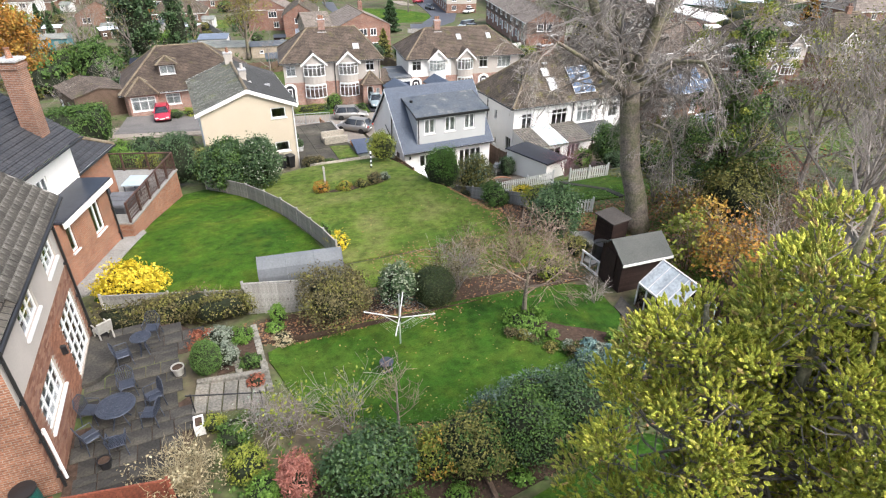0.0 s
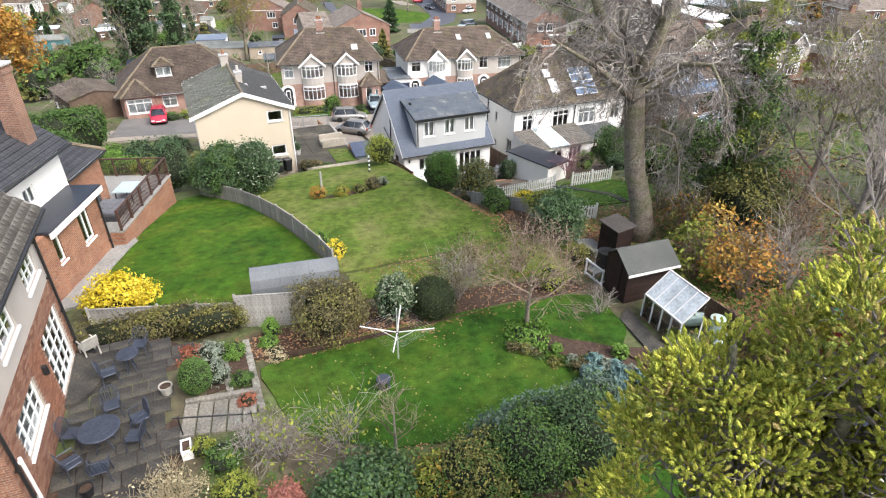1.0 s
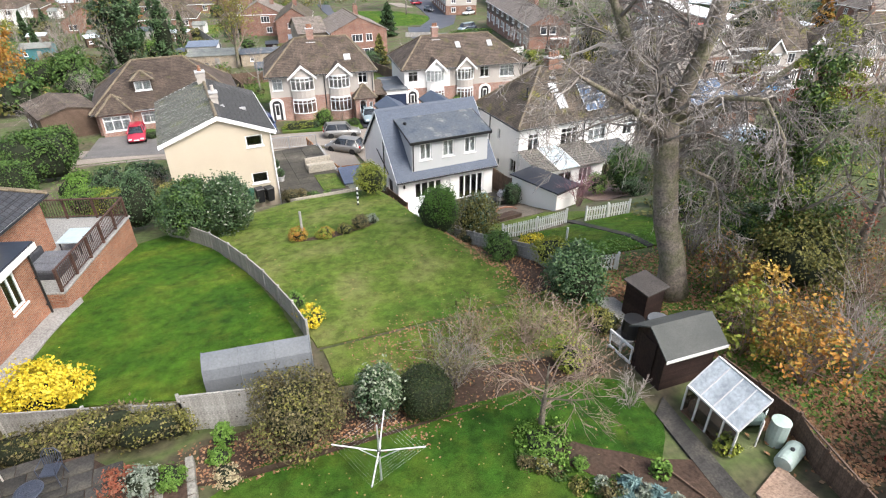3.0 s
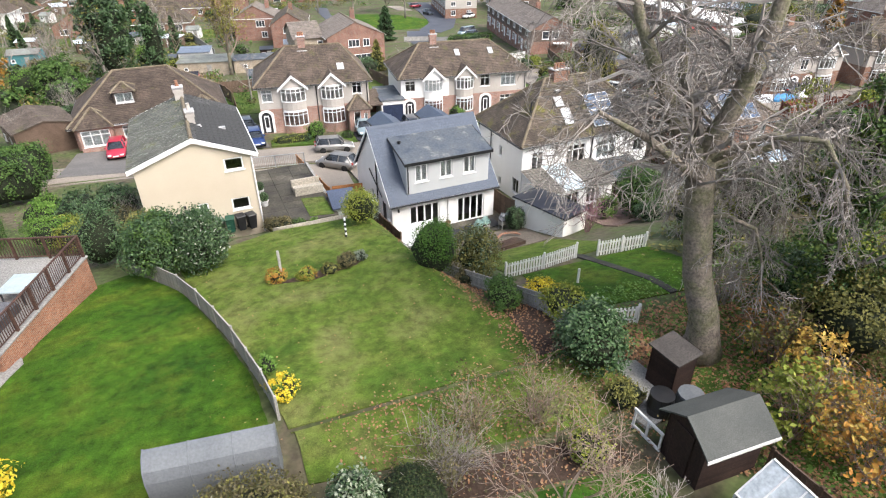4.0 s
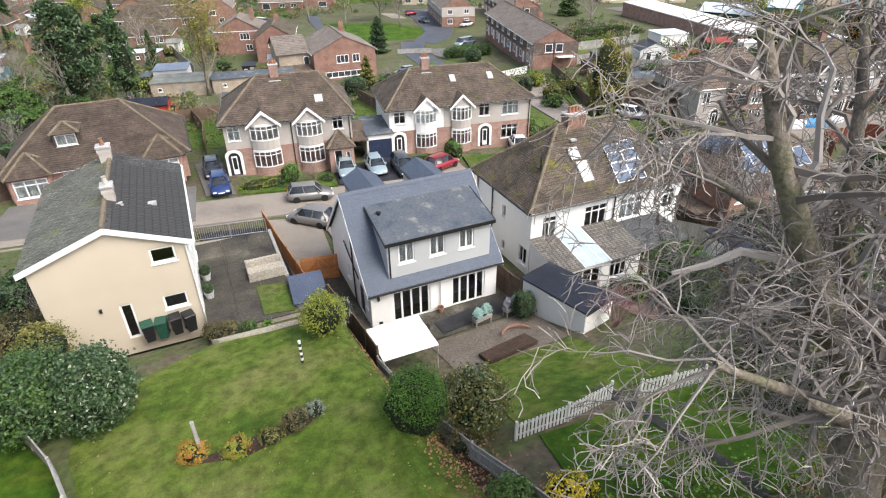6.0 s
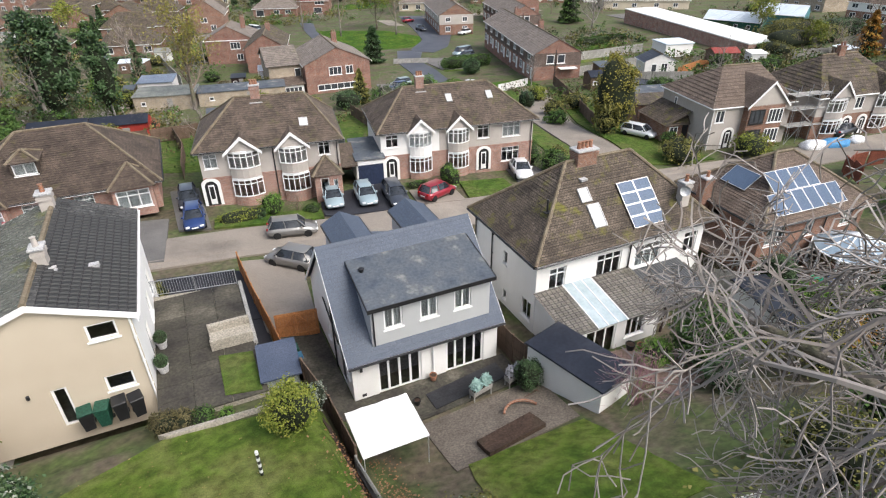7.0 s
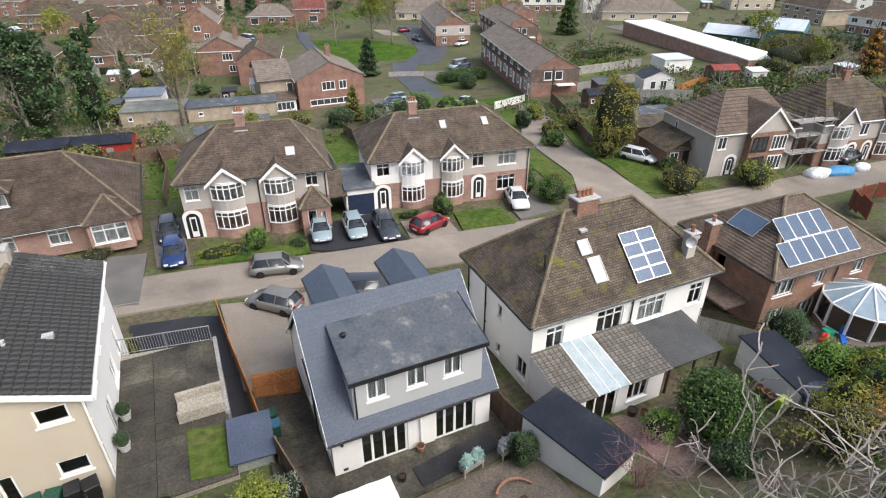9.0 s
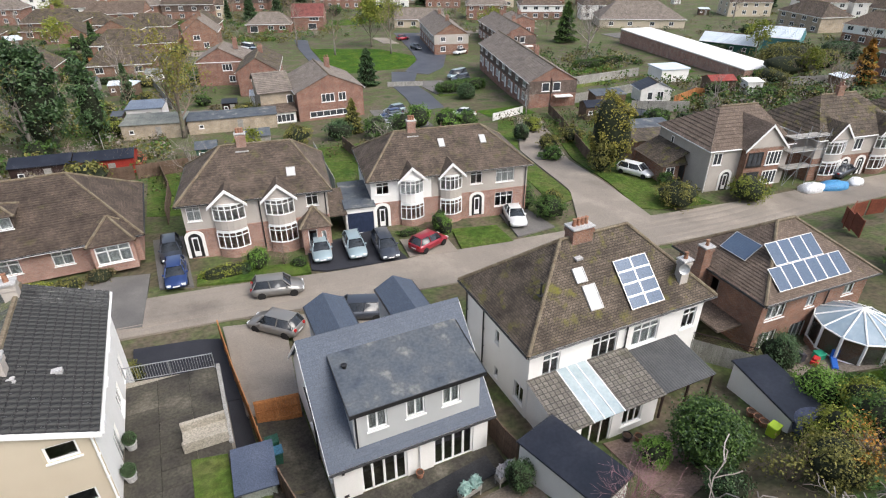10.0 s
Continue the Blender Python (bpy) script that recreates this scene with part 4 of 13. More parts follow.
# ---------------------------------------------------------------- brown brick house with solar panels
def brown_house():
    h = thing("house", pose(27.0, -0.1, 0.2), "brown brick hipped house with solar panels on its roof", "house")
    L, D, ZE = 9.3, 7.2, 4.75
    m = pose(0, 0, 0, 0, 0, -3)
    wins = [(0.5, 2.1, 3.1, 4.4), (3.9, 4.7, 3.2, 4.4), (7.2, 8.2, 3.3, 4.4), (3.2, 4.6, 0.5, 2.1), (0.5, 2.0, 0.8, 2.1)]
    wall(h, m, L, ZE, wins, BRICK_BROWN)
    for w in wins:
        window(h, m, *w, cols=2 if w[1] - w[0] < 1.3 else 3, bar=0.07, curtain=True)
    wall(h, m @ pose(0, D, 0, 0, 0, -90), D, ZE, [(3, 3.8, 3.2, 4.2)], BRICK_BROWN)
    wall(h, m @ pose(L, 0, 0, 0, 0, 90), D, ZE, [], BRICK_BROWN)
    wall(h, m @ pose(L, D, 0, 0, 0, 180), L, ZE, [], BRICK_BROWN)
    ry, zr = 3.6, 7.75
    hip_roof(h, m, 0, L, 0, D, ZE, zr, 3.9, 5.4, ry, TILE_RUST, 0.4, 0.22)
    k = (zr - ZE) / (ry + 0.4)
    w = Vector((0, 1, k)).normalized()
    R = m.to_3x3()
    def on(x, y):
        return m @ Vector((x, y, ZE + (y + 0.4) * k))
    solar_array(h, on(1.0, 0.05), R @ Vector((1, 0, 0)), R @ w, 6, 1, 1.0, 1.55)
    solar_array(h, on(1.75, 1.32), R @ Vector((1, 0, 0)), R @ w, 4, 1, 1.0, 1.55)
    kl = (zr - ZE) / 4.3
    u2, w2 = R @ Vector((0, -1, 0)), R @ Vector((1, 0, kl)).normalized()
    solar_array(h, m @ Vector((1.0, 4.9, ZE + 1.4 * kl)), u2, w2, 1, 1, 2.1, 1.5)
    part("lean_roof", B().profile([(1.0, 2.2), (1.0, 2.35), (6.0, 2.35), (6.0, 2.2)], -2.0, 0).moved(m), TILE_RUST, h)
    chimney(h, m, -0.6, 4.6, 3.0, 6.3, 0.7, 0.6, 1, BRICK_BROWN)
    downpipe(h, m, 5.6, 0.1, ZE - 0.1)
    part("inner_floor", rooms(h, 0, L, 0, D, 0.0, 4.7, 2).moved(m), DARK_ROOM, h)


brown_house()


ROOFGLASS = mat_glass("hazy_roof_glass", (0.8, 0.88, 0.95), 0.3)
ROOFGLASS.node_tree.nodes["Principled BSDF"].inputs["Transmission Weight"].default_value = 0.45


CONSGLASS = mat("blue_tinted_roof_glass", [(0.2, 0.27, 0.33), (0.28, 0.35, 0.41)], 1.2, 6.0, 0.12, 0.0, grain=0.06, spec=0.5)


def conservatory():
    """An octagonal-ended glazed room with white frames."""
    c = thing("conservatory", pose(33.0, -2.5, 1.0), "white framed conservatory with glass roof", "conservatory")
    n, r, h0, h1 = 12, 2.4, 2.1, 3.2
    ring = [(r * math.cos(2 * math.pi * (k + 0.5) / n), r * math.sin(2 * math.pi * (k + 0.5) / n)) for k in range(n)]
    part("base_wall", B().prism([(x * 1.02, y * 1.02) for x, y in ring], -0.2, 0.45), BRICK_BROWN, c)
    for k in range(n):
        (xa, ya), (xb, yb) = ring[k], ring[(k + 1) % n]
        part("post", B().tube([(xa, ya, 0.45), (xa, ya, h0)], 0.09, 6), PVC, c)
        part("rail", B().tube([(xa, ya, h0), (xb, yb, h0)], 0.06, 6), PVC, c)
        part("rail", B().tube([(xa, ya, 0.5), (xb, yb, 0.5)], 0.05, 6), PVC, c)
        part("pane", _pane(xa, ya, xb, yb, 0.5, h0), GLASS, c)
        part("rafter", B().tube([(xa, ya, h0 + 0.05), (0, 0, h1 + 0.03)], 0.055, 6), PVC, c)
        rb = B()
        rb.face((xa, ya, h0 + 0.04), (xb, yb, h0 + 0.04), (0, 0, h1))
        rb.face((xa, ya, h0 + 0.01), (0, 0, h1 - 0.03), (xb, yb, h0 + 0.01))
        part("roof_pane", rb, CONSGLASS, c)


def _pane(xa, ya, xb, yb, z0, z1):
    b = B()
    d = Vector((yb - ya, xa - xb, 0)).normalized() * 0.008
    b.face((xa, ya, z0), (xb, yb, z0), (xb, yb, z1), (xa, ya, z1))
    b.face((xa - d.x, ya - d.y, z0), (xa - d.x, ya - d.y, z1), (xb - d.x, yb - d.y, z1), (xb - d.x, yb - d.y, z0))
    return b


conservatory()


# ---------------------------------------------------------------- bow-windowed pairs across the street
def bay(parent, m, x0, x1, z0, z1, depth, panes=5, material=None, zlow=None):
    """A bowed window on its apron: points on a flat arc, with white bars."""
    n = panes
    pts = [(x0 + (x1 - x0) * k / n, -depth * math.sin(math.pi * (0.12 + 0.76 * k / n)) + depth * 0.1) for k in range(n + 1)]
    a = B()
    zl = z0 - 0.75 if zlow is None else zlow
    for (xa, ya), (xb, yb) in zip(pts, pts[1:]):
        a.face((xa, ya, zl), (xb, yb, zl), (xb, yb, z0), (xa, ya, z0))
        a.face((xa, ya, z0), (xb, yb, z0), (xb, 0.1, z0), (xa, 0.1, z0))
        a.face((xa, ya, zl), (xa, 0.1, zl), (xb, 0.1, zl), (xb, yb, zl))
    w = part("bow_window", a.moved(m), material or BRICK_PINK, parent, "bowed brick apron with white window")
    top = B()
    for (xa, ya), (xb, yb) in zip(pts, pts[1:]):
        top.face((xa, ya, z1), (xa, 0.1, z1), (xb, 0.1, z1), (xb, yb, z1))
        top.face((xa, ya - 0.08, z1 + 0.12), (xb, yb - 0.08, z1 + 0.12), (xb, 0.1, z1 + 0.12), (xa, 0.1, z1 + 0.12))
        top.face((xa, ya, z1), (xb, yb, z1), (xb, yb - 0.08, z1 + 0.12), (xa, ya - 0.08, z1 + 0.12))
    part("window_head", top.moved(m), PVC, w)
    f = B()
    for k, (x, y) in enumerate(pts):
        f.tube([(x, y - 0.02, z0), (x, y - 0.02, z1)], 0.055, 4)
    zt = z1 - 0.38
    for (xa, ya), (xb, yb) in zip(pts, pts[1:]):
        for z, r in ((z0 + 0.03, 0.06), (zt, 0.04), (z1 - 0.03, 0.06)):
            f.tube([(xa, ya - 0.02, z), (xb, yb - 0.02, z)], r, 4)
    part("frame", f.moved(m), PVC, w)
    for k, ((xa, ya), (xb, yb)) in enumerate(zip(pts, pts[1:])):
        part("pane", _pane(xa, ya, xb, yb, z0 + 0.06, z1 - 0.06).moved(m), GLASS, w)
    return w


def front_gable(parent, m, x0, x1, ze, za, y0, yb, material, tile):
    """A small tiled gable over a bay, with white bargeboards."""
    xc = (x0 + x1) / 2
    g = B()
    g.face((x0 + 0.1, y0, ze), (x1 - 0.1, y0, ze), (xc, y0, za - 0.08))
    g.face((x0 + 0.1, y0 + 0.1, ze), (xc, y0 + 0.1, za - 0.08), (x1 - 0.1, y0 + 0.1, ze))
    g.face((x0 + 0.1, y0, ze), (x0 + 0.1, y0 + 0.1, ze), (x1 - 0.1, y0 + 0.1, ze), (x1 - 0.1, y0, ze))
    g.face((x0 + 0.1, y0, ze), (xc, y0, za - 0.08), (xc, y0 + 0.1, za - 0.08), (x0 + 0.1, y0 + 0.1, ze))
    g.face((xc, y0, za - 0.08), (x1 - 0.1, y0, ze), (x1 - 0.1, y0 + 0.1, ze), (xc, y0 + 0.1, za - 0.08))
    w = part("gable", g.moved(m), material, parent)
    r = B()
    slope_faces(r, (x0 - 0.1, yb * 0.3, ze - 0.05), (x0 - 0.1, y0 - 0.2, ze - 0.05), (xc, yb, za), (xc, y0 - 0.2, za), 0.3)
    slope_faces(r, (x1 + 0.1, y0 - 0.2, ze - 0.05), (x1 + 0.1, yb * 0.3, ze - 0.05), (xc, y0 - 0.2, za), (xc, yb, za), 0.3)
    part("gable_roof", r.moved(m), tile, w)
    for xe in (x0 - 0.14, x1 + 0.14):
        v = B()
        pts = [(xe, ze - 0.3), (xe, ze - 0.04), (xc, za + 0.04), (xc, za - 0.26)]
        if xe > xc:
            pts = pts[::-1]
        i = len(v.v)
        y = y0 - 0.24
        v.v += [(x, y, z) for x, z in pts] + [(x, y + 0.05, z) for x, z in pts]
        v.f += [(i, i + 1, i + 2, i + 3), (i + 7, i + 6, i + 5, i + 4)] + [(i + a, i + 4 + a, i + 4 + (a + 1) % 4, i + (a + 1) % 4) for a in range(4)]
        part("bargeboard", v.moved(m), PVC, w)
    return w


def arch_door(parent, m, x, z0, w=1.0, hgt=2.1, ring=True, fill=None):
    """A dark glazed front door in a white arched surround."""
    b = B()
    n = 10
    pts = [(x + (w / 2 + 0.0) * math.cos(math.pi * k / n), z0 + hgt - w / 2 + w / 2 * math.sin(math.pi * k / n)) for k in range(n + 1)]
    inner = [(x + w / 2, z0)] + pts + [(x - w / 2, z0)]
    s = (w + 0.5) / w
    outer = [(x + (px - x) * s, z0 + (pz - z0) * (1 + 0.12)) for px, pz in inner]
    for k in range(len(inner) - 1):
        (ax, az), (bx, bz) = inner[k], inner[k + 1]
        (cx, cz), (dx, dz) = outer[k], outer[k + 1]
        b.face((ax, -0.06, az), (cx, -0.06, cz), (dx, -0.06, dz), (bx, -0.06, bz))
        b.face((cx, -0.06, cz), (cx, 0.0, cz), (dx, 0.0, dz), (dx, -0.06, dz))
        b.face((ax, 0.12, az), (ax, -0.06, az), (bx, -0.06, bz), (bx, 0.12, bz))
    f = part("door_surround", b.moved(m), RENDER_WHITE, parent, "white arched door surround")
    d = B()
    d.face(*[(px, -0.015, pz) for px, pz in reversed(inner)])
    d.face(*[(px, -0.01, pz) for px, pz in inner])
    part("front_door", d.moved(m), fill or PVC_BLACK, f)
    lights = B().box(x - 0.26, x + 0.26, -0.03, -0.016, z0 + 0.1, z0 + 1.9)
    part("door_leaf", lights.moved(m), PVC, f)
    part("pane", B().box(x - 0.17, x + 0.17, -0.04, -0.031, z0 + 0.6, z0 + 1.75).moved(m), PVC_BLACK, f)
    return f


def semi(origin, turn, W, D, ZE, ZR, upper, bays, smalls, doors, tile, label, right_ext=None, rx=(3.2, 9.4), left_white=False, chimneys=(), skies=(), white_to=0.0):
    h = thing("house", pose(*origin, 0, 0, turn), label, "house", "bow-windowed pairs")
    m = pose(0, 0, 0)
    low = 2.55
    ops = [(x0, x1, z0, z1) for x0, x1, z0, z1 in smalls]
    lo = [o for o in ops if o[3] < low + 0.1]
    hi = [(a, b, c - low, d - low) for a, b, c, d in ops if o_hi(d, low)]
    wall(h, pose(0, 0, -1.0), W, low + 1.0, [(a, b, c + 1, d + 1) for a, b, c, d in lo], BRICK_PINK)
    if white_to:
        wall(h, pose(0, 0, low), white_to, ZE - low, [o for o in hi if o[1] < white_to], RENDER_WHITE, name="white_wall")
        wall(h, pose(white_to, 0, low), W - white_to, ZE - low, [(a - white_to, b - white_to, c, d) for a, b, c, d in hi if a > white_to], upper)
    else:
        wall(h, pose(0, 0.0, low), W, ZE - low, hi, upper)
    part("string_course", B().box(-0.03, W + 0.03, -0.04, 0.0, low - 0.06, low + 0.06), BRICK_PINK, h)
    for o in ops:
        window(h, m, *o, cols=2 if o[1] - o[0] < 1.4 else 3, transom=0.3, bar=0.06)
    for tr, ln in ((pose(0, D, -1.0, 0, 0, -90), D), (pose(W, 0, -1.0, 0, 0, 90), D), (pose(W, D, -1.0, 0, 0, 180), W)):
        wall(h, tr, ln, ZE + 1.0, [], RENDER_WHITE if left_white else upper)
    hip_roof(h, m, 0, W, 0, D, ZE, ZR, rx[0], rx[1], D / 2, tile, 0.4, 0.25)
    for x0, x1 in bays:
        bay(h, m, x0 + 0.15, x1 - 0.15, 0.75, 2.3, 0.75, 5, BRICK_PINK, -0.5)
        bay(h, m, x0 + 0.15, x1 - 0.15, 3.35, 4.75, 0.75, 5, RENDER_WHITE if x1 < white_to else upper, 2.45)
        front_gable(h, m, x0 - 0.05, x1 + 0.05, ZE - 0.15, ZE + 1.15, -0.55, 2.6, RENDER_WHITE if x1 < white_to else upper, tile)
    for x in doors:
        arch_door(h, m, x, 0.05, 1.05, 2.25)
    for x in chimneys:
        chimney(h, m, x, D / 2, ZR - 0.5, ZR + 0.95, 0.8, 0.6, 3, BRICK_PINK)
        part("flashing", B().box(x - 0.55, x + 0.55, D / 2 - 0.75, D / 2 - 0.32, ZR - 0.45, ZR - 0.38), LEAD, h)
    k = (ZR - ZE) / (D / 2 + 0.4)
    wv = Vector((0, 1, k)).normalized()
    for x, y, pw, ph in skies:
        skylight(h, (x, y, ZE + (y + 0.4) * k), (1, 0, 0), wv, pw, ph)
    for x in (W / 2 + 0.2, W - 0.2):
        downpipe(h, m, x, 0, ZE - 0.1)
    part("inner_floor", rooms(h, 0, W, 0, D, 0.0, ZE, 2), DARK_ROOM, h)
    return h


def o_hi(d, low):
    return d > low + 0.1


A = semi((-4.35, 29.05, 0.15), -9.2, 11.7, 8.6, 5.0, 8.1, RENDER_GREY, [(2.2, 5.0), (6.4, 9.0)], [(0.3, 1.4, 3.4, 4.65), (9.9, 10.9, 3.6, 4.8)], [0.5], TILE_BROWN, "grey pebbledashed and brick pair with bow windows", rx=(3.4, 9.3), chimneys=(5.2,), skies=[(8.6, 1.1, 0.75, 0.9)])
Bh = semi((11.75, 29.3, -0.75), -9.2, 15.6, 8.4, 4.95, 7.95, RENDER_GREY, [(2.6, 5.1), (6.5, 8.9)], [(0.5, 1.7, 3.4, 4.6), (9.7, 10.9, 3.4, 4.8), (12.3, 14.2, 3.3, 4.7), (12.3, 14.2, 0.7, 2.2)], [0.95, 10.4], TILE_BROWN, "white and grey pair with bow windows and brown roof", rx=(3.2, 11.9), left_white=True, chimneys=(4.9,), skies=[(7.2, 2.2, 0.6, 1.0), (11.4, 2.2, 0.6, 1.0)], white_to=5.8)


def porch(parent, x0, x1, depth, z):
    m = pose(0, 0, 0)
    p = wall(parent, pose(x0, -depth, -0.4), x1 - x0, z + 0.4, [(0.5, 1.25, 0.5, 2.4), (1.6, 2.0, 1.3, 2.2)], BRICK_PINK, 0.15, "porch", "brick porch with tiled hipped roof")
    part("side_wall", B().box(x0, x0 + 0.15, -depth + 0.15, 0, -0.4, z), BRICK_PINK, p)
    part("side_wall", B().box(x1 - 0.15, x1, -depth + 0.15, 0, -0.4, z), BRICK_PINK, p)
    window(p, pose(x0, -depth, -0.4), 0.5, 1.25, 0.5, 2.4, 1, name="porch_door", sill=False)
    window(p, pose(x0, -depth, -0.4), 1.6, 2.0, 1.3, 2.2, 1)
    hip_roof(p, m, x0, x1, -depth, 0.6, z, z + 1.25, (x0 + x1) / 2 - 0.05, (x0 + x1) / 2 + 0.05, -0.1, TILE_BROWN, 0.2, 0.25, name="porch_roof", soffit=False)


porch(A, 9.2, 11.5, 1.5, 2.25)


def link_garage():
    """The flat-roofed garages between the two pairs."""
    g = thing("garage", pose(9.0, 28.6, -0.45, 0, 0, -9.2), "white flat-roofed garage with dark blue up-and-over door", "garage")
    wall(g, pose(0, 0, 0), 2.7, 2.6, [(0.15, 2.55, 0.02, 2.1)], RENDER_WHITE, 0.15)
    part("garage_door", B().box(0.15, 2.55, 0.05, 0.1, 0.02, 2.1), NAVY, g)
    for x in (0, 2.55):
        part("side_wall", B().box(x, x + 0.15, 0.15, 6.0, 0, 2.6), RENDER_WHITE, g)
    part("roof", B().rbox(-0.1, 2.8, -0.15, 6.1, 2.6, 2.72, 0.03), FELT, g)
    c = thing("carport", pose(7.1, 28.2, -0.4, 0, 0, -9.2), "dark carport with low tiled roof beside the house", "carport")
    part("roof", B().profile([(0, 2.3), (0, 2.42), (5, 2.9), (5, 2.78)], 0, 1.9), TILE_BROWN, c)
    for x in (0.05, 1.8):
        part("post", B().box(x, x + 0.1, 0.1, 0.2, 0, 2.3), WOOD_WHITE, c)
    part("back_wall", B().box(0, 1.9, 5.0, 5.1, 0, 2.78), BRICK_BROWN, c)


NAVY = mat("navy_paint", [(0.02, 0.03, 0.06), (0.03, 0.04, 0.075)], 2.0, 12.0, 0.45, 0.0)
link_garage()


# ---------------------------------------------------------------- bungalow with a wide brown roof
def bungalow():
    h = thing("house", pose(-21.9, 29.4, 0.75), "wide brick bungalow with hipped brown roof and small dormers", "house")
    L, D, ZE, ZR = 14.0, 10.3, 2.5, 6.1
    m = pose(0, 0, 0)
    wins = [(4.2, 5.7, 0.9, 2.1), (7.8, 9.2, 0.9, 2.1)]
    wall(h, m, L, ZE, wins, BRICK_PINK)
    for w in wins:
        window(h, m, *w, cols=2, transom=0.3, bar=0.07, curtain=True)
    wall(h, pose(0, D, 0, 0, 0, -90), D, ZE, [], BRICK_PINK)
    wall(h, pose(L, 0, 0, 0, 0, 90), D, ZE, [(3, 4, 1, 2)], BRICK_PINK)
    wall(h, pose(L, D, 0, 0, 0, 180), L, ZE, [], BRICK_PINK)
    hip_roof(h, m, 0, L, 0, D, ZE, ZR, 4.2, 9.4, 6.3, TILE_BUNGALOW, 0.45, 0.25)
    for x0, x1 in ((0.4, 3.4), (10.6, 13.6)):
        b = wall(h, pose(x0, -1.0, 0), x1 - x0, ZE, [(0.25, x1 - x0 - 0.25, 0.75, 2.3)], BRICK_PINK, 0.2, "bay", "square brick bay under a little hipped roof")
        window(b, pose(x0, -1.0, 0), 0.25, x1 - x0 - 0.25, 0.75, 2.3, 3, 0.3, bar=0.09, curtain=True)
        for x in (x0, x1 - 0.2):
            part("side_wall", B().box(x, x + 0.2, -0.8, 0, 0, ZE), BRICK_PINK, b)
        hip_roof(b, m, x0, x1, -1.0, 1.6, ZE, ZE + 1.45, (x0 + x1) / 2 - 0.05, (x0 + x1) / 2 + 0.05, 0.9, TILE_BUNGALOW, 0.25, 0.25, name="bay_roof", soffit=False)
    for x in (4.0,):
        dm = pose(x, 1.9, 3.7)
        d = wall(h, dm, 1.9, 1.2, [(0.15, 1.75, 0.15, 1.1)], TILE_BUNGALOW, 0.15, "dormer", "tile-hung roof dormer with a white window")
        window(d, dm, 0.15, 1.75, 0.15, 1.1, 2, bar=0.08, curtain=True)
        hip_roof(d, dm, 0, 1.9, 0, 2.2, 1.2, 1.95, 0.9, 1.0, 0.9, TILE_BUNGALOW, 0.2, 0.25, name="dormer_roof", soffit=False)
        for xx in (0, 1.75):
            part("cheek", B().box(xx, xx + 0.15, 0.15, 2.4, -0.3, 1.2).moved(dm), TILE_BUNGALOW, d)
    part("gutter", B().tube([(3.5, -0.5, ZE - 0.08), (10.5, -0.5, ZE - 0.08)], 0.06, 6), PVC, h)
    part("inner_floor", rooms(h, 0, L, 0, D, 0.0, 2.5, 1), DARK_ROOM, h)


bungalow()
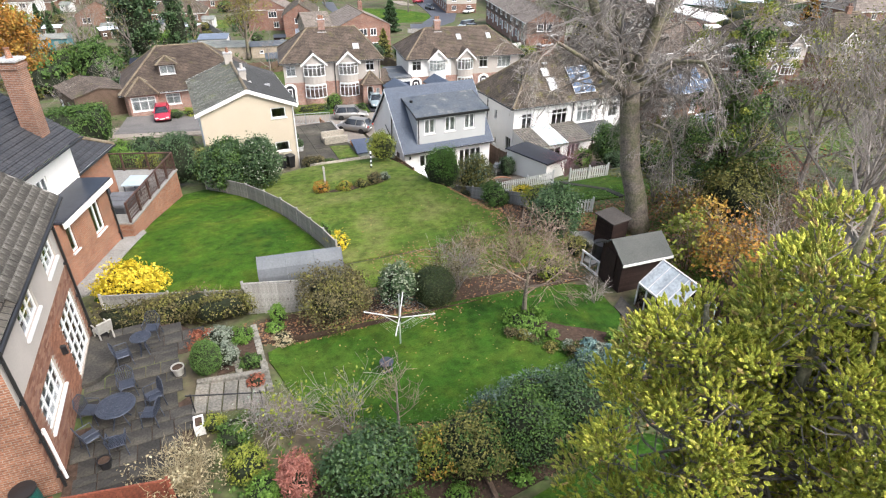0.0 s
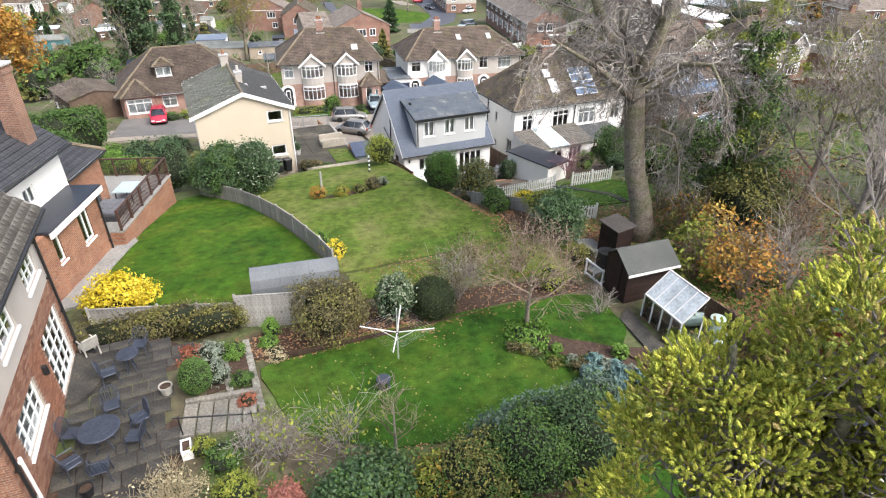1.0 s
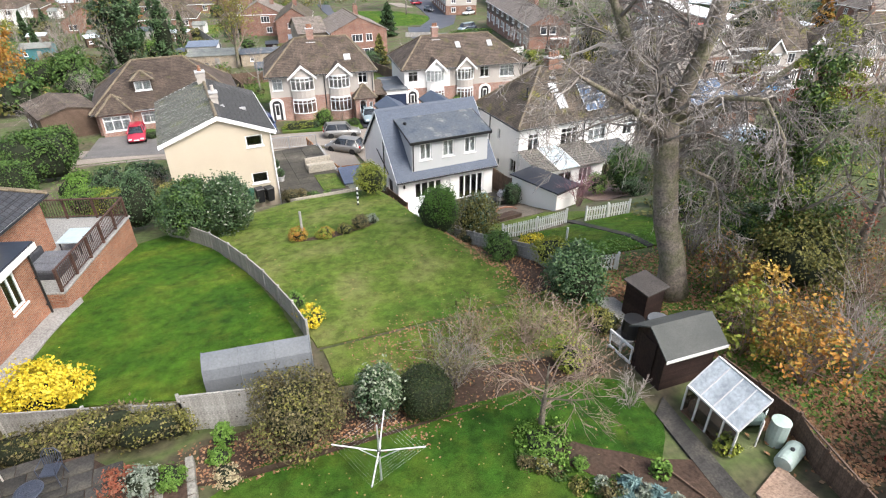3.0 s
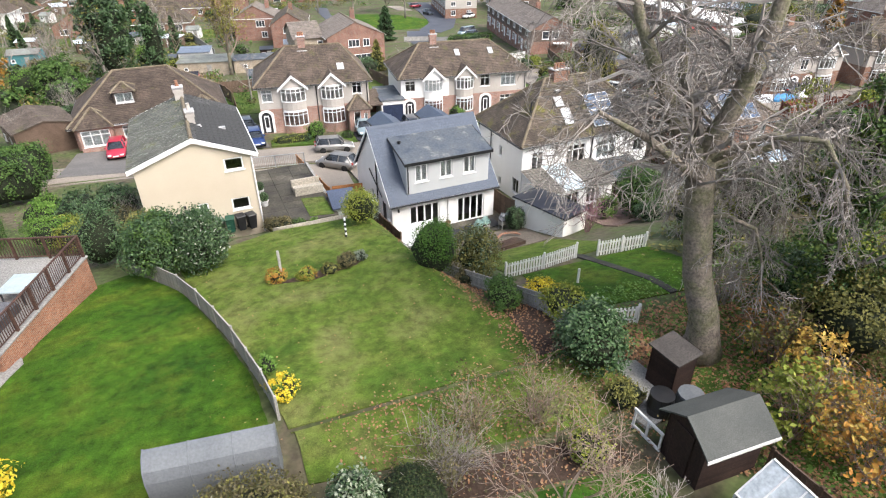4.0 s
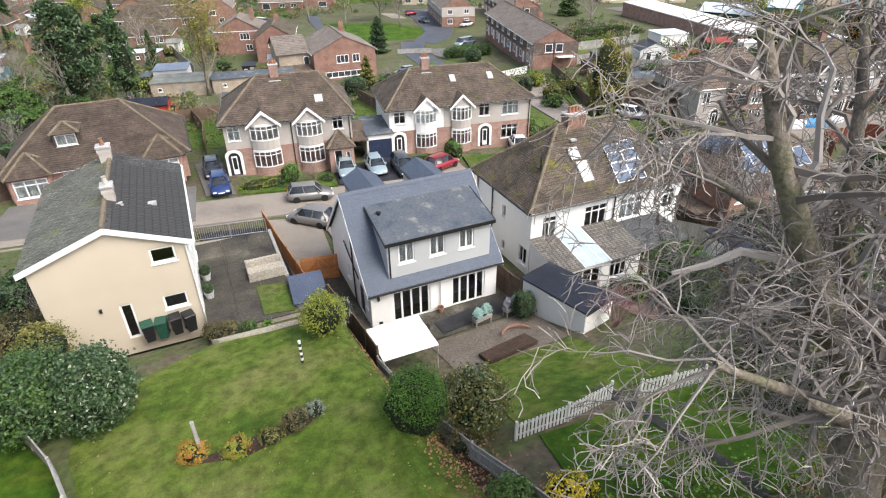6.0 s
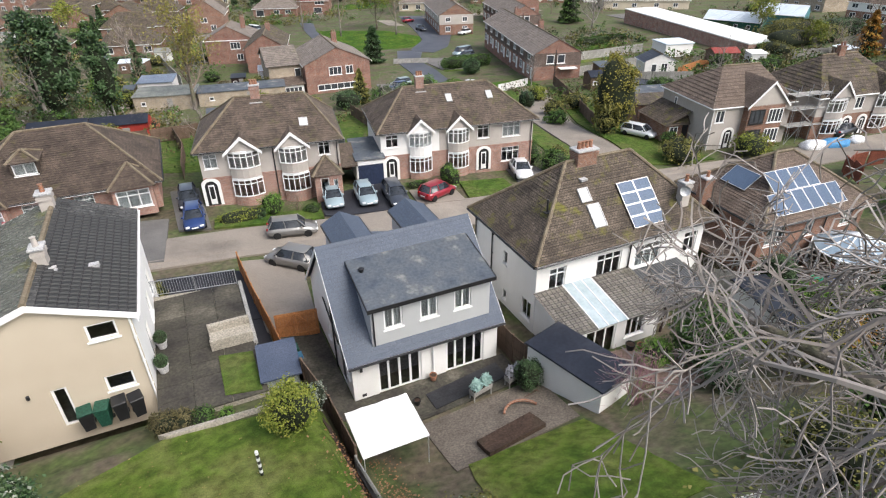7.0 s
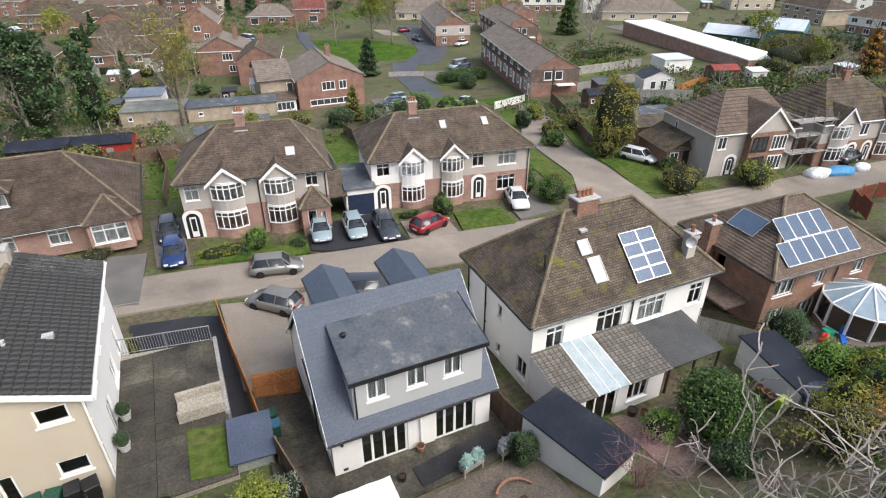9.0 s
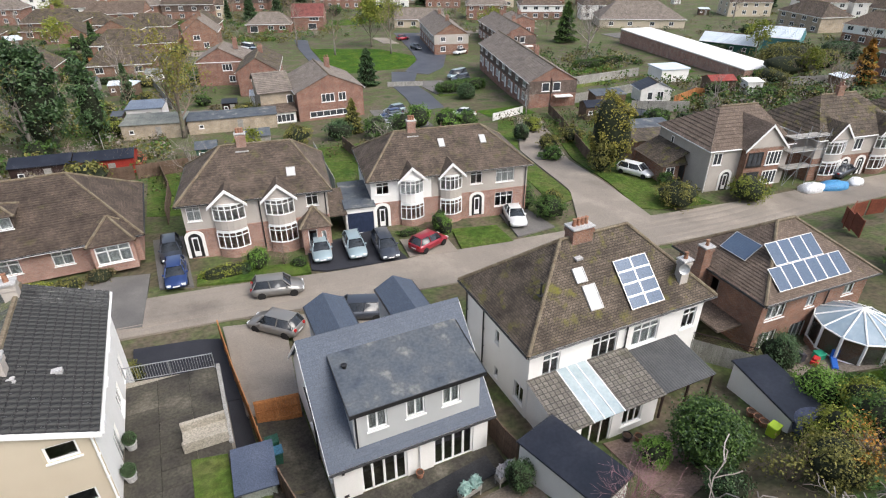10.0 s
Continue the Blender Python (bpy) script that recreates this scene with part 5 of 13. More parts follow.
# ---------------------------------------------------------------- brick house beside the patio
def patio_house():
    h = thing("house", pose(-20.48, -22.7, 8.1, 0, 0, -2.5), "brick and white rendered house beside the stone patio", "house")
    # local x runs along the garden wall, from its far end towards the camera's start; the wall looks east
    m = pose(0, 0, 0, 0, 0, 90) @ pose(-6.9, 0, 0)
    L, ZB, ZE = 6.9, 3.0, 4.95
    fd, lw = (4.4, 6.5, 0.15, 2.32), (1.0, 3.0, 1.15, 2.22)
    brick_wall(h, m, L, ZB, [fd, lw])
    up = pose(0, 0, ZB)
    uw = [(1.95, 3.5, 0.6, 1.4), (5.0, 6.4, 0.6, 1.4)]
    wall(h, m @ up, L, ZE - ZB, uw, RENDER_GREY)
    window(h, m, *fd, cols=4, bar=0.1, sill=False, grid=5, name="french_door", label="white French doors with small panes")
    window(h, m, *lw, cols=4, bar=0.07, grid=3)
    for w in uw:
        window(h, m @ up, *w, cols=3, bar=0.07, grid=2)
    wall(h, m @ pose(L, 0, 0, 0, 0, 90), 8.0, ZE, [], BRICK_RED, top=[(0, ZE), (8, ZE), (4, ZE + 3.3)])
    # brick end wall and the low extension set back from it
    wall(h, m @ pose(0, 8, 0, 0, 0, -90), 8.0, ZE, [], BRICK_ORANGE, name="end_wall", top=[(0, ZE), (8, ZE), (4, ZE + 3.3)])
    wm = m @ pose(-5.0, 1.95, 0)
    wall(h, wm, 4.96, 2.6, [(3.0, 4.3, 0.9, 2.1)], BRICK_ORANGE, name="extension_wall")
    window(h, wm, 3.0, 4.3, 0.9, 2.1, 2, bar=0.08)
    part("extension_roof", B().rbox(-5.2, -0.02, 1.75, 6.0, 2.6, 2.74, 0.03).moved(m), FELT, h)
    r = B()
    e = 0.24
    slope_faces(r, (-0.35, -e, ZE), (L + 1.0, -e, ZE), (-0.35, 4.3, ZE + 3.7), (L + 1.0, 4.3, ZE + 3.7), 0.25, 0.04)
    slope_faces(r, (L + 1.0, 9.0, ZE), (-0.35, 9.0, ZE), (L + 1.0, 4.3, ZE + 3.7), (-0.35, 4.3, ZE + 3.7), 0.25, 0.04)
    roof = part("roof", r.moved(m), TILE_NEAR, h)
    rng = random.Random(3)
    # the courses over the patio as single tiles
    run = Vector((0, 4.3 + e, 3.7))
    w = run.normalized()
    tb = B()
    tb.box(0, 0.255, -0.01, 0.27, 0.02, 0.05)
    me = tb.data("roof_tile")
    me.materials.append(TILE_SINGLE)
    R = m @ Matrix((Vector((1, 0, 0)), w, Vector((1, 0, 0)).cross(w))).transposed().to_4x4()
    for j in range(12):
        for i in range(24):
            o = Vector((L + 0.98 - (i + 1) * 0.265 - (j % 2) * 0.13, -e, ZE)) + w * (j * 0.246)
            same_part("roof_tile", me, roof, Matrix.Translation(m @ o - m.translation) @ R @ pose(0, 0, 0.015, rng.uniform(3, 6), rng.uniform(-1, 1), rng.uniform(-1, 1)))
    part("verge", B().profile([(-e, ZE - 0.12), (-e, ZE + 0.04), (4.3, ZE + 3.74), (4.3, ZE + 3.55)], L + 0.98, L + 1.06).moved(m), WOOD_GREY, roof)
    part("gutter", B().tube([(-0.35, -e - 0.06, ZE - 0.04), (L + 1.0, -e - 0.06, ZE - 0.04)], 0.065, 8).moved(m), PVC_BLACK, roof)
    part("soffit", B().box(-0.35, L + 1.0, -e + 0.03, 0.0, ZE - 0.14, ZE - 0.06).moved(m), PVC, roof)
    downpipe(h, m, 0.14, 0.05, ZE - 0.1)
    downpipe(h, m, L - 0.1, 0.05, ZE - 0.1)
    downpipe(h, m, 0.4, 0.05, 1.9, PVC)
    part("wall_lamp", B().rbox(3.65, 3.77, -0.16, 0, 1.7, 2.0, 0.03).moved(m), PVC_BLACK, h)
    part("inner_floor", B().box(0.3, L - 0.3, 0.5, 7, -0.1, 0).box(0.3, L - 0.3, 0.5, 7, 2.9, 3.0).box(0.3, L - 0.3, 3.5, 3.6, 0, 4.6).moved(m), DARK_ROOM, h)
    part("door_step", B().prism([(4.0 + 1.0 * math.cos(a) * 1.3 + 1.3, -0.02 + -0.95 * math.sin(a)) for a in np.linspace(0, math.pi, 12)], -0.05, 0.14).moved(m), PAVING, h, "rounded stone door step")
    return h


BRICK_ORANGE = mat_courses("orange_brick", (0.2, 0.085, 0.05), (0.29, 0.135, 0.08), (0.27, 0.22, 0.18), 0.235, 0.075)
TILE_NEAR = mat_courses("old_dark_tiles", (0.07, 0.062, 0.05), (0.105, 0.095, 0.08), (0.02, 0.018, 0.015), 0.265, 0.25, 0.02, moss=(0.12, 0.12, 0.085), moss_at=(0.66, 0.78), mscale=4.0)
TILE_SINGLE = mat("old_dark_tile", [(0.04, 0.037, 0.031), (0.06, 0.054, 0.046), (0.17, 0.165, 0.145)], 3.0, 20.0, 0.9, 0.5, 0.01, rand=0.25)
BRICK_SINGLE = mat("wall_brick", [(0.221, 0.0978, 0.0595), (0.281, 0.132, 0.0808)], 3.0, 30.0, 0.85, 0.4, 0.004, rand=0.22)
BRICK_REST = mat_leaf("facing_brick", [(0.15, 0.0704, 0.0484), (0.211, 0.11, 0.0748), (0.264, 0.15, 0.106), (0.167, 0.088, 0.066)], 0.85, 0.2)
MORTAR = mat("mortar", [(0.3, 0.27, 0.23), (0.36, 0.32, 0.28)], 1.5, 30.0, 0.95, 0.3, 0.003)


def brick_wall(parent, m, L, H, openings):
    """A brick wall by the patio: mortar bed behind, single bricks round the openings, the rest joined."""
    wl = wall(parent, m @ pose(0, 0.012, 0), L, H, openings, MORTAR, 0.24)
    me = B().box(0, 0.215, 0, 0.05, 0, 0.065).data("brick")
    me.materials.append(BRICK_SINGLE)
    rest = B()
    n = 0
    rng = random.Random(11)
    rows = int(H / 0.075)
    for j in range(rows):
        z = j * 0.075 + 0.005
        x = -0.1125 if j % 2 else 0.0
        while x < L - 0.1:
            xa, xb = max(x, 0.0), min(x + 0.215, L)
            if not any(o[0] - 0.2 < xa and xb < o[1] + 0.2 and o[2] - 0.07 < z < o[3] and (xa < o[1] and xb > o[0]) for o in openings):
                y = -rng.uniform(0.0, 0.006)
                if n < 300 and 3.1 < x < 4.3 and 0.2 < z < 2.6 and xb - xa > 0.2:
                    same_part("brick", me, wl, m @ Matrix.Translation((xa, y, z)))
                    n += 1
                else:
                    s = len(rest.v)
                    rest.box(xa, xb, y, y + 0.04, z, z + 0.065)
            x += 0.225
    tagged(part("bricks", rest.moved(m), BRICK_REST, wl, "red facing bricks in stretcher courses", uv=False), kind="stuff")


patio_house()


# ---------------------------------------------------------------- white and brick house with a roof terrace
def terrace_house():
    h = thing("house", pose(-20.1, -12.8, 7.0, 0, 0, -20), "white and brick house with dark roof and flat-roofed extension", "house")
    m = pose(0, -7.5, -0.3, 0, 0, 90)
    ext = [(5.55, 6.45, 1.35, 2.8), (3.45, 3.95, 1.65, 2.85)]
    wall(h, m, 7.5, 3.2, ext, BRICK_RED, 0.25)
    for w in ext:
        window(h, m, *w, cols=2 if w[1] - w[0] > 0.6 else 1, bar=0.09)
    wall(h, pose(0, 0, -0.3, 0, 0, 180), 5.0, 3.2, [], BRICK_RED)
    r = part("flat_roof", B().rbox(-1.3, 0.25, -4.4, 0.25, 2.92, 3.05, 0.03), FELT_DARK, h)
    part("fascia", B().box(0.2, 0.28, -4.4, 0.28, 2.72, 2.98).box(-1.3, 0.28, 0.2, 0.28, 2.72, 2.98), PVC, r)
    mu = pose(-1.25, -9.5, 2.4, 0, 0, 90)
    wall(h, mu, 9.9, 2.6, [(6.65, 7.45, 1.0, 1.75)], RENDER_WHITE)
    window(h, mu, 6.65, 7.45, 1.0, 1.75, 2, bar=0.08)
    wall(h, pose(-1.25, 0.4, 2.4, 0, 0, 180), 8.0, 2.6, [], RENDER_WHITE, top=[(0, 2.6), (8, 2.6), (4, 5.4)])
    rb = B()
    slope_faces(rb, (-0.7, -10.0, 5.0), (-0.7, 0.6, 5.0), (-5.2, -10.0, 8.2), (-5.2, 0.6, 8.2), 0.3, 0.045)
    slope_faces(rb, (-9.7, 0.6, 5.0), (-9.7, -10.0, 5.0), (-5.2, 0.6, 8.2), (-5.2, -10.0, 8.2), 0.3, 0.045)
    roof = part("roof", rb, TILE_SLATE2, h, "dark grey tiled roof")
    part("gutter", B().tube([(-0.64, -10, 4.94), (-0.64, 0.6, 4.94)], 0.06, 8), PVC_BLACK, roof)
    chimney(h, pose(0, 0, 0), -1.75, -0.75, 5.2, 8.75, 0.72, 0.7, 1, BRICK_BROWN)
    # lower wing behind
    hip_roof(h, pose(0, 0, 0), -5.5, -1.6, 0.7, 4.2, 3.15, 4.5, -4.2, -3.0, 2.4, TILE_SLATE2, 0.3, 0.3, name="wing_roof")
    wall(h, pose(-1.6, 0.7, -0.3, 0, 0, 90), 3.5, 3.45, [], BRICK_RED, name="wing_wall")
    wall(h, pose(-1.6, 4.2, -0.3, 0, 0, 180), 3.9, 3.45, [], BRICK_RED, name="wing_wall")
    downpipe(h, m, 7.4, 0.1, 3.0)
    part("skylight", B().profile([(-8.6, 5.4), (-8.6, 5.7), (-7.6, 5.7), (-7.6, 5.4)], -1.9, -0.9), POLYCARB, h)
    return h


TILE_SLATE2 = mat_courses("dark_grey_plain_tiles", (0.038, 0.04, 0.046), (0.055, 0.056, 0.062), (0.015, 0.016, 0.018), 0.3, 0.3, 0.02, 0.7, offset=0.0, stain=0.15)
terrace_house()


def roof_terrace():
    t = thing("raised_terrace", pose(-20.1, -12.8, 7.0, 0, 0, -20), "raised brick terrace with pale paving and dark balustrade", "terrace")
    part("retaining_wall", B().box(-5.4, 0.55, 0.25, 7.2, -2.2, 0.42), BRICK_RED, t)
    part("paving", B().rbox(-5.45, 0.62, 0.26, 7.28, 0.42, 0.5, 0.02), PATH_STONE, t)
    corners = [(0.5, 0.35), (0.5, 7.15), (-5.4, 7.15)]
    for (xa, ya), (xb, yb) in zip(corners, corners[1:]):
        n = 5 if xa == xb else 4
        for k in range(0 if xa == xb else 1, n + 1):
            x, y = xa + (xb - xa) * k / n, ya + (yb - ya) * k / n
            part("post", B().box(x - 0.05, x + 0.05, y - 0.05, y + 0.05, 0.5, 1.62), BALUSTRADE, t)
        r = part("handrail", B().tube([(xa, ya, 1.58), (xb, yb, 1.58)], 0.05, 6), BALUSTRADE, t)
        part("lower_rail", B().tube([(xa, ya, 0.62), (xb, yb, 0.62)], 0.03, 6), BALUSTRADE, r)
        n = int(math.hypot(xb - xa, yb - ya) / 0.13)
        sp = B().box(-0.012, 0.012, -0.012, 0.012, 0.62, 1.56).data("spindle")
        sp.materials.append(BALUSTRADE)
        for k in range(1, n):
            same_part("spindle", sp, r, pose(xa + (xb - xa) * k / n, ya + (yb - ya) * k / n, 0))


BALUSTRADE = mat("dark_brown_rail", [(0.05, 0.028, 0.022), (0.085, 0.045, 0.035)], 2.0, 14.0, 0.6, 0.0)
roof_terrace()


def garden_sofa():
    s = thing("garden_sofa", pose(-20.1, -12.8, 7.5, 0, 0, -20) @ pose(-0.9, 2.2, 0), "dark grey rattan corner sofa on the terrace", "sofa")
    part("base", B().rbox(-0.8, 0.8, -0.9, 0.9, 0, 0.35, 0.05), RATTAN, s)
    part("backrest", B().rbox(-0.8, -0.55, -0.9, 0.9, 0.35, 0.75, 0.05), RATTAN, s)
    for y in (-0.85, -0.28, 0.3):
        part("cushion", B().rbox(-0.5, 0.75, y, y + 0.55, 0.35, 0.48, 0.05), CUSHION, s)
    t = thing("garden_table", pose(-20.1, -12.8, 7.5, 0, 0, -20) @ pose(-0.5, 4.0, 0), "pale topped garden table on the terrace", "table")
    part("tabletop", B().rbox(-0.5, 0.5, -0.7, 0.7, 0.66, 0.72, 0.02), POLYCARB, t)
    for x in (-0.42, 0.38):
        for y in (-0.6, 0.56):
            part("leg", B().box(x, x + 0.05, y, y + 0.05, 0, 0.66), RATTAN, t)


RATTAN = mat("dark_rattan", [(0.035, 0.037, 0.042), (0.06, 0.062, 0.07)], 4.0, 60.0, 0.6, 0.5, 0.006)
CUSHION = mat("grey_cushion", [(0.1, 0.105, 0.12), (0.14, 0.145, 0.16)], 3.0, 30.0, 0.9, 0.2, 0.004)
garden_sofa()


# ---------------------------------------------------------------- patio with crazy courses of stone slabs
def patio():
    b = B().prism([(-20.9, -31.8), (-18.6, -32.2), (-17.5, -29.0), (-17.45, -27.0), (-17.5, -25.2), (-17.1, -23.9), (-17.8, -23.1), (-20.5, -22.7)], 7.6, 8.06)
    p = solo("patio", b, EARTH, "weathered grey stone slab patio beside the house", "patio", kind="structure")
    rng = random.Random(21)
    def inside(x, y):
        right = float(np.interp(y, [-32.2, -29, -27, -25.2, -23.9, -23.1, -22.7], [-18.6, -17.5, -17.45, -17.5, -17.1, -17.8, -20.4]))
        return -20.45 < x < right and -32 < y < -22.8
    y = -32.0
    while y < -22.8:
        hh = rng.choice((0.45, 0.6, 0.6, 0.75))
        x = -20.45 - rng.uniform(0, 0.3)
        while x < -17.0:
            w = rng.choice((0.45, 0.6, 0.6, 0.75, 0.9))
            parts = [(x, y, w, hh)] if rng.random() < 0.75 else [(x, y, w, hh * 0.5), (x, y + hh * 0.5, w, hh * 0.5)]
            for sx, sy, sw, sh in parts:
                if inside(sx + sw / 2, sy + sh / 2):
                    g = B().rbox(-sw / 2 + 0.012, sw / 2 - 0.012, -sh / 2 + 0.012, sh / 2 - 0.012, -0.05, 0, 0.012)
                    ob = part("slab", g, PAVING, p)
                    ob.matrix_basis = pose(sx + sw / 2, sy + sh / 2, 8.1 + rng.uniform(-0.006, 0.006), rng.uniform(-0.5, 0.5), rng.uniform(-0.5, 0.5), rng.uniform(-1, 1))
            x += w
        y += hh
    return p


patio()


STEPSTONE = mat("pale_step_stone", [(0.11, 0.105, 0.092), (0.17, 0.16, 0.138), (0.21, 0.19, 0.155)], 1.4, 14.0, 0.85, 0.4, 0.01, rand=0.15)


def garden_steps():
    s = thing("garden_steps", pose(-17.5, -28.15, 7.75, 0, 0, -10), "stone garden steps going down from patio to lawn", "steps")
    for k in range(5):
        part("step", B().rbox(k * 0.43, k * 0.43 + 0.395, 0.0, 1.3, -0.6, 0.38 - k * 0.03, 0.02), STEPSTONE, s)
    part("side_wall", B().rbox(0, 2.2, 1.32, 1.5, -0.4, 0.44, 0.03), STEPSTONE, s)
    part("side_wall", B().rbox(0, 2.2, -0.14, -0.02, -0.4, 0.06, 0.03), STEPSTONE, s)
    r = thing("handrail", pose(-17.5, -28.15, 7.75, 0, 0, -10), "black iron handrail beside the garden steps", "handrail")
    part("rail", B().tube([(-0.05, 0.05, 1.1), (2.2, 0.05, 0.72)], 0.025, 8), PVC_BLACK, r)
    for x, z in ((0.1, 1.13), (2.05, 0.83)):
        part("post", B().tube([(x, 0.05, 0.0), (x, 0.05, z)], 0.02, 8), PVC_BLACK, r)


garden_steps()


BEDSTONE = mat("mossy_walling_stone", [(0.12, 0.115, 0.095), (0.19, 0.18, 0.155), (0.25, 0.235, 0.2)], 1.5, 12.0, 0.9, 0.5, 0.01, rand=0.2)


def bed_walls():
    for nm, pts in (("low_wall", [(-17.35, -26.75), (-17.35, -25.3)]), ("low_wall", [(-15.15, -27.9), (-15.1, -24.3)]), ("low_wall", [(-15.95, -26.7), (-15.85, -24.8)])):
        (xa, ya), (xb, yb) = pts
        n = 8
        t = thing(nm, pose(0, 0, 0), "low stone wall edging the planted bed", "wall")
        rng = random.Random(int(-xa * 10))
        for k in range(n):
            for j in range(2):
                y0, y1 = ya + (yb - ya) * k / n, ya + (yb - ya) * (k + 1) / n
                part("stone", B().rbox(xa - 0.11, xa + 0.11 + rng.uniform(-0.02, 0.02), y0 + 0.01, y1 - 0.01, 7.45 + j * 0.3, 7.74 + j * 0.3, 0.025), BEDSTONE, t)


bed_walls()
patch("flower_bed", [(-17.3, -26.75), (-15.1, -26.73), (-15.1, -24.18), (-17.2, -24.0)], 0.0, EARTH, "raised bed of dark soil between low walls", "flower bed", 0.4, flat=8.02)
patch("flower_bed", [(-15.0, -25.55), (-12.94, -24.6), (-5.61, -25.22), (-1.42, -25.74), (-1.42, -24.49), (-7.86, -23.25), (-11.95, -23.08), (-15.0, -23.56)], 0.045, EARTH, "bed of bare dark soil between fence and lawn", "flower bed", 0.5, rag=0.08)
patch("flower_bed", [(-6.13, -27.89), (-4.67, -29.32), (-4.33, -31.97), (-2.2, -33.5), (-1.52, -30.12), (-2.94, -29.45), (-4.14, -28.48), (-5.09, -27.48)], 0.075, EARTH, "vegetable and flower bed with bare soil", "flower bed", 0.5, rag=0.08)
patch("flower_bed", [(-10.0, -10.5), (-7.6, -10.75), (-4.8, -9.95), (-4.7, -9.5), (-6.4, -9.75), (-9.3, -9.75)], 0.072, EARTH, "narrow bed of fallen leaves across the lawn", "flower bed", 0.5, rag=0.1)
patch("flower_bed", [(-1.5, -20.6), (0.5, -20.6), (0.6, -17), (-0.3, -12.5), (-0.9, -6), (-2.0, -3), (-2.1, -3.4), (-1.3, -8.5), (-1.1, -13.5), (-1.0, -17)], 0.07, EARTH, "bed of brown leaf litter along the fence", "flower bed", 0.5)


# ---------------------------------------------------------------- garden furniture
IRON = mat("blue_grey_cast_metal", [(0.04, 0.048, 0.07), (0.065, 0.075, 0.1)], 4.0, 40.0, 0.5, 0.4, 0.006, metallic=0.3)


def patio_table(x, y, r, z=8.11):
    t = thing("patio_table", pose(x, y, z), "round blue-grey cast metal patio table", "table")
    b = B().lathe([(r, 0.7), (r + 0.02, 0.715), (r, 0.73), (r - 0.06, 0.735)], 28)
    top = part("tabletop", b, IRON, t)
    for k in range(1, 5):
        rr = r * k / 5
        ring = [(rr * math.cos(a), rr * math.sin(a), 0.738) for a in np.linspace(0, 2 * math.pi, 25)]
        part("ring", B().tube(ring, 0.012, 4), IRON, top)
    for k in range(12):
        a = 2 * math.pi * k / 12
        part("spoke", B().tube([(0.1 * math.cos(a), 0.1 * math.sin(a), 0.737), (r * 0.97 * math.cos(a), r * 0.97 * math.sin(a), 0.737)], 0.01, 4), IRON, top)
    for k in range(4):
        a = math.pi / 4 + math.pi / 2 * k
        c, s = math.cos(a), math.sin(a)
        part("leg", B().tube([(0.15 * c, 0.15 * s, 0.7), (0.3 * r * c, 0.3 * r * s, 0.35), (0.62 * r * c, 0.62 * r * s, 0.0)], 0.022, 6), IRON, t)
    return t


def patio_chair(x, y, turn, z=8.11):
    c = thing("patio_chair", pose(x, y, z, 0, 0, turn), "blue-grey cast metal chair with pierced back", "chair", "chairs on the patio")
    st = part("seat", B().rbox(-0.22, 0.22, -0.22, 0.22, 0.42, 0.45, 0.03), IRON, c)
    for sx in (-0.2, 0.2):
        for sy in (-0.2, 0.2):
            part("leg", B().tube([(sx, sy, 0.43), (sx * 1.15, sy * 1.2, 0.0)], 0.016, 6), IRON, c)
        part("armrest", B().tube([(sx * 1.15, 0.2, 0.66), (sx * 1.2, -0.18, 0.66), (sx * 1.1, -0.2, 0.43)], 0.016, 6), IRON, c)
    bk = part("backrest", B().tube([(-0.22, 0.2, 0.43), (-0.24, 0.26, 0.75), (-0.12, 0.3, 0.92), (0.12, 0.3, 0.92), (0.24, 0.26, 0.75), (0.22, 0.2, 0.43)], 0.018, 6), IRON, c)
    for k in range(-3, 4):
        part("slat", B().tube([(k * 0.055, 0.21, 0.44), (k * 0.06, 0.29, 0.88)], 0.011, 4), IRON, bk)
    return c


patio_table(-19.4, -27.65, 0.52)
first_chair = patio_chair(-19.2, -26.45, 5)
for x, y, t in ((-18.45, -27.3, -70), (-18.55, -28.0, -110), (-19.4, -28.8, 180), (-20.1, -28.3, 120), (-20.15, -27.2, 65)):
    copy_thing(first_chair, pose(x, y, 8.11, 0, 0, t))
patio_table(-18.75, -24.55, 0.32)
for x, y, t in ((-18.45, -23.75, -15), (-19.35, -24.85, 100)):
    copy_thing(first_chair, pose(x, y, 8.11, 0, 0, t))


def plastic_chair():
    c = thing("garden_chair", pose(-20.05, -23.1, 8.11, 0, 0, -150), "cream plastic garden chair by the house wall", "chair")
    part("seat", B().rbox(-0.25, 0.25, -0.25, 0.25, 0.38, 0.43, 0.04), CREAMPLASTIC, c)
    part("backrest", B().profile([(0.2, 0.4), (0.26, 0.4), (0.38, 0.85), (0.33, 0.87)], -0.25, 0.25), CREAMPLASTIC, c)
    for x in (-0.24, 0.2):
        part("armrest", B().rbox(x, x + 0.05, -0.2, 0.25, 0.6, 0.64, 0.015), CREAMPLASTIC, c)
        for y in (-0.22, 0.2):
            part("leg", B().box(x, x + 0.045, y, y + 0.045, 0, 0.39), CREAMPLASTIC, c)


CREAMPLASTIC = mat("cream_plastic", [(0.3, 0.29, 0.26), (0.38, 0.365, 0.335)], 3.0, 12.0, 0.5, 0.0, grain=0.08)
plastic_chair()


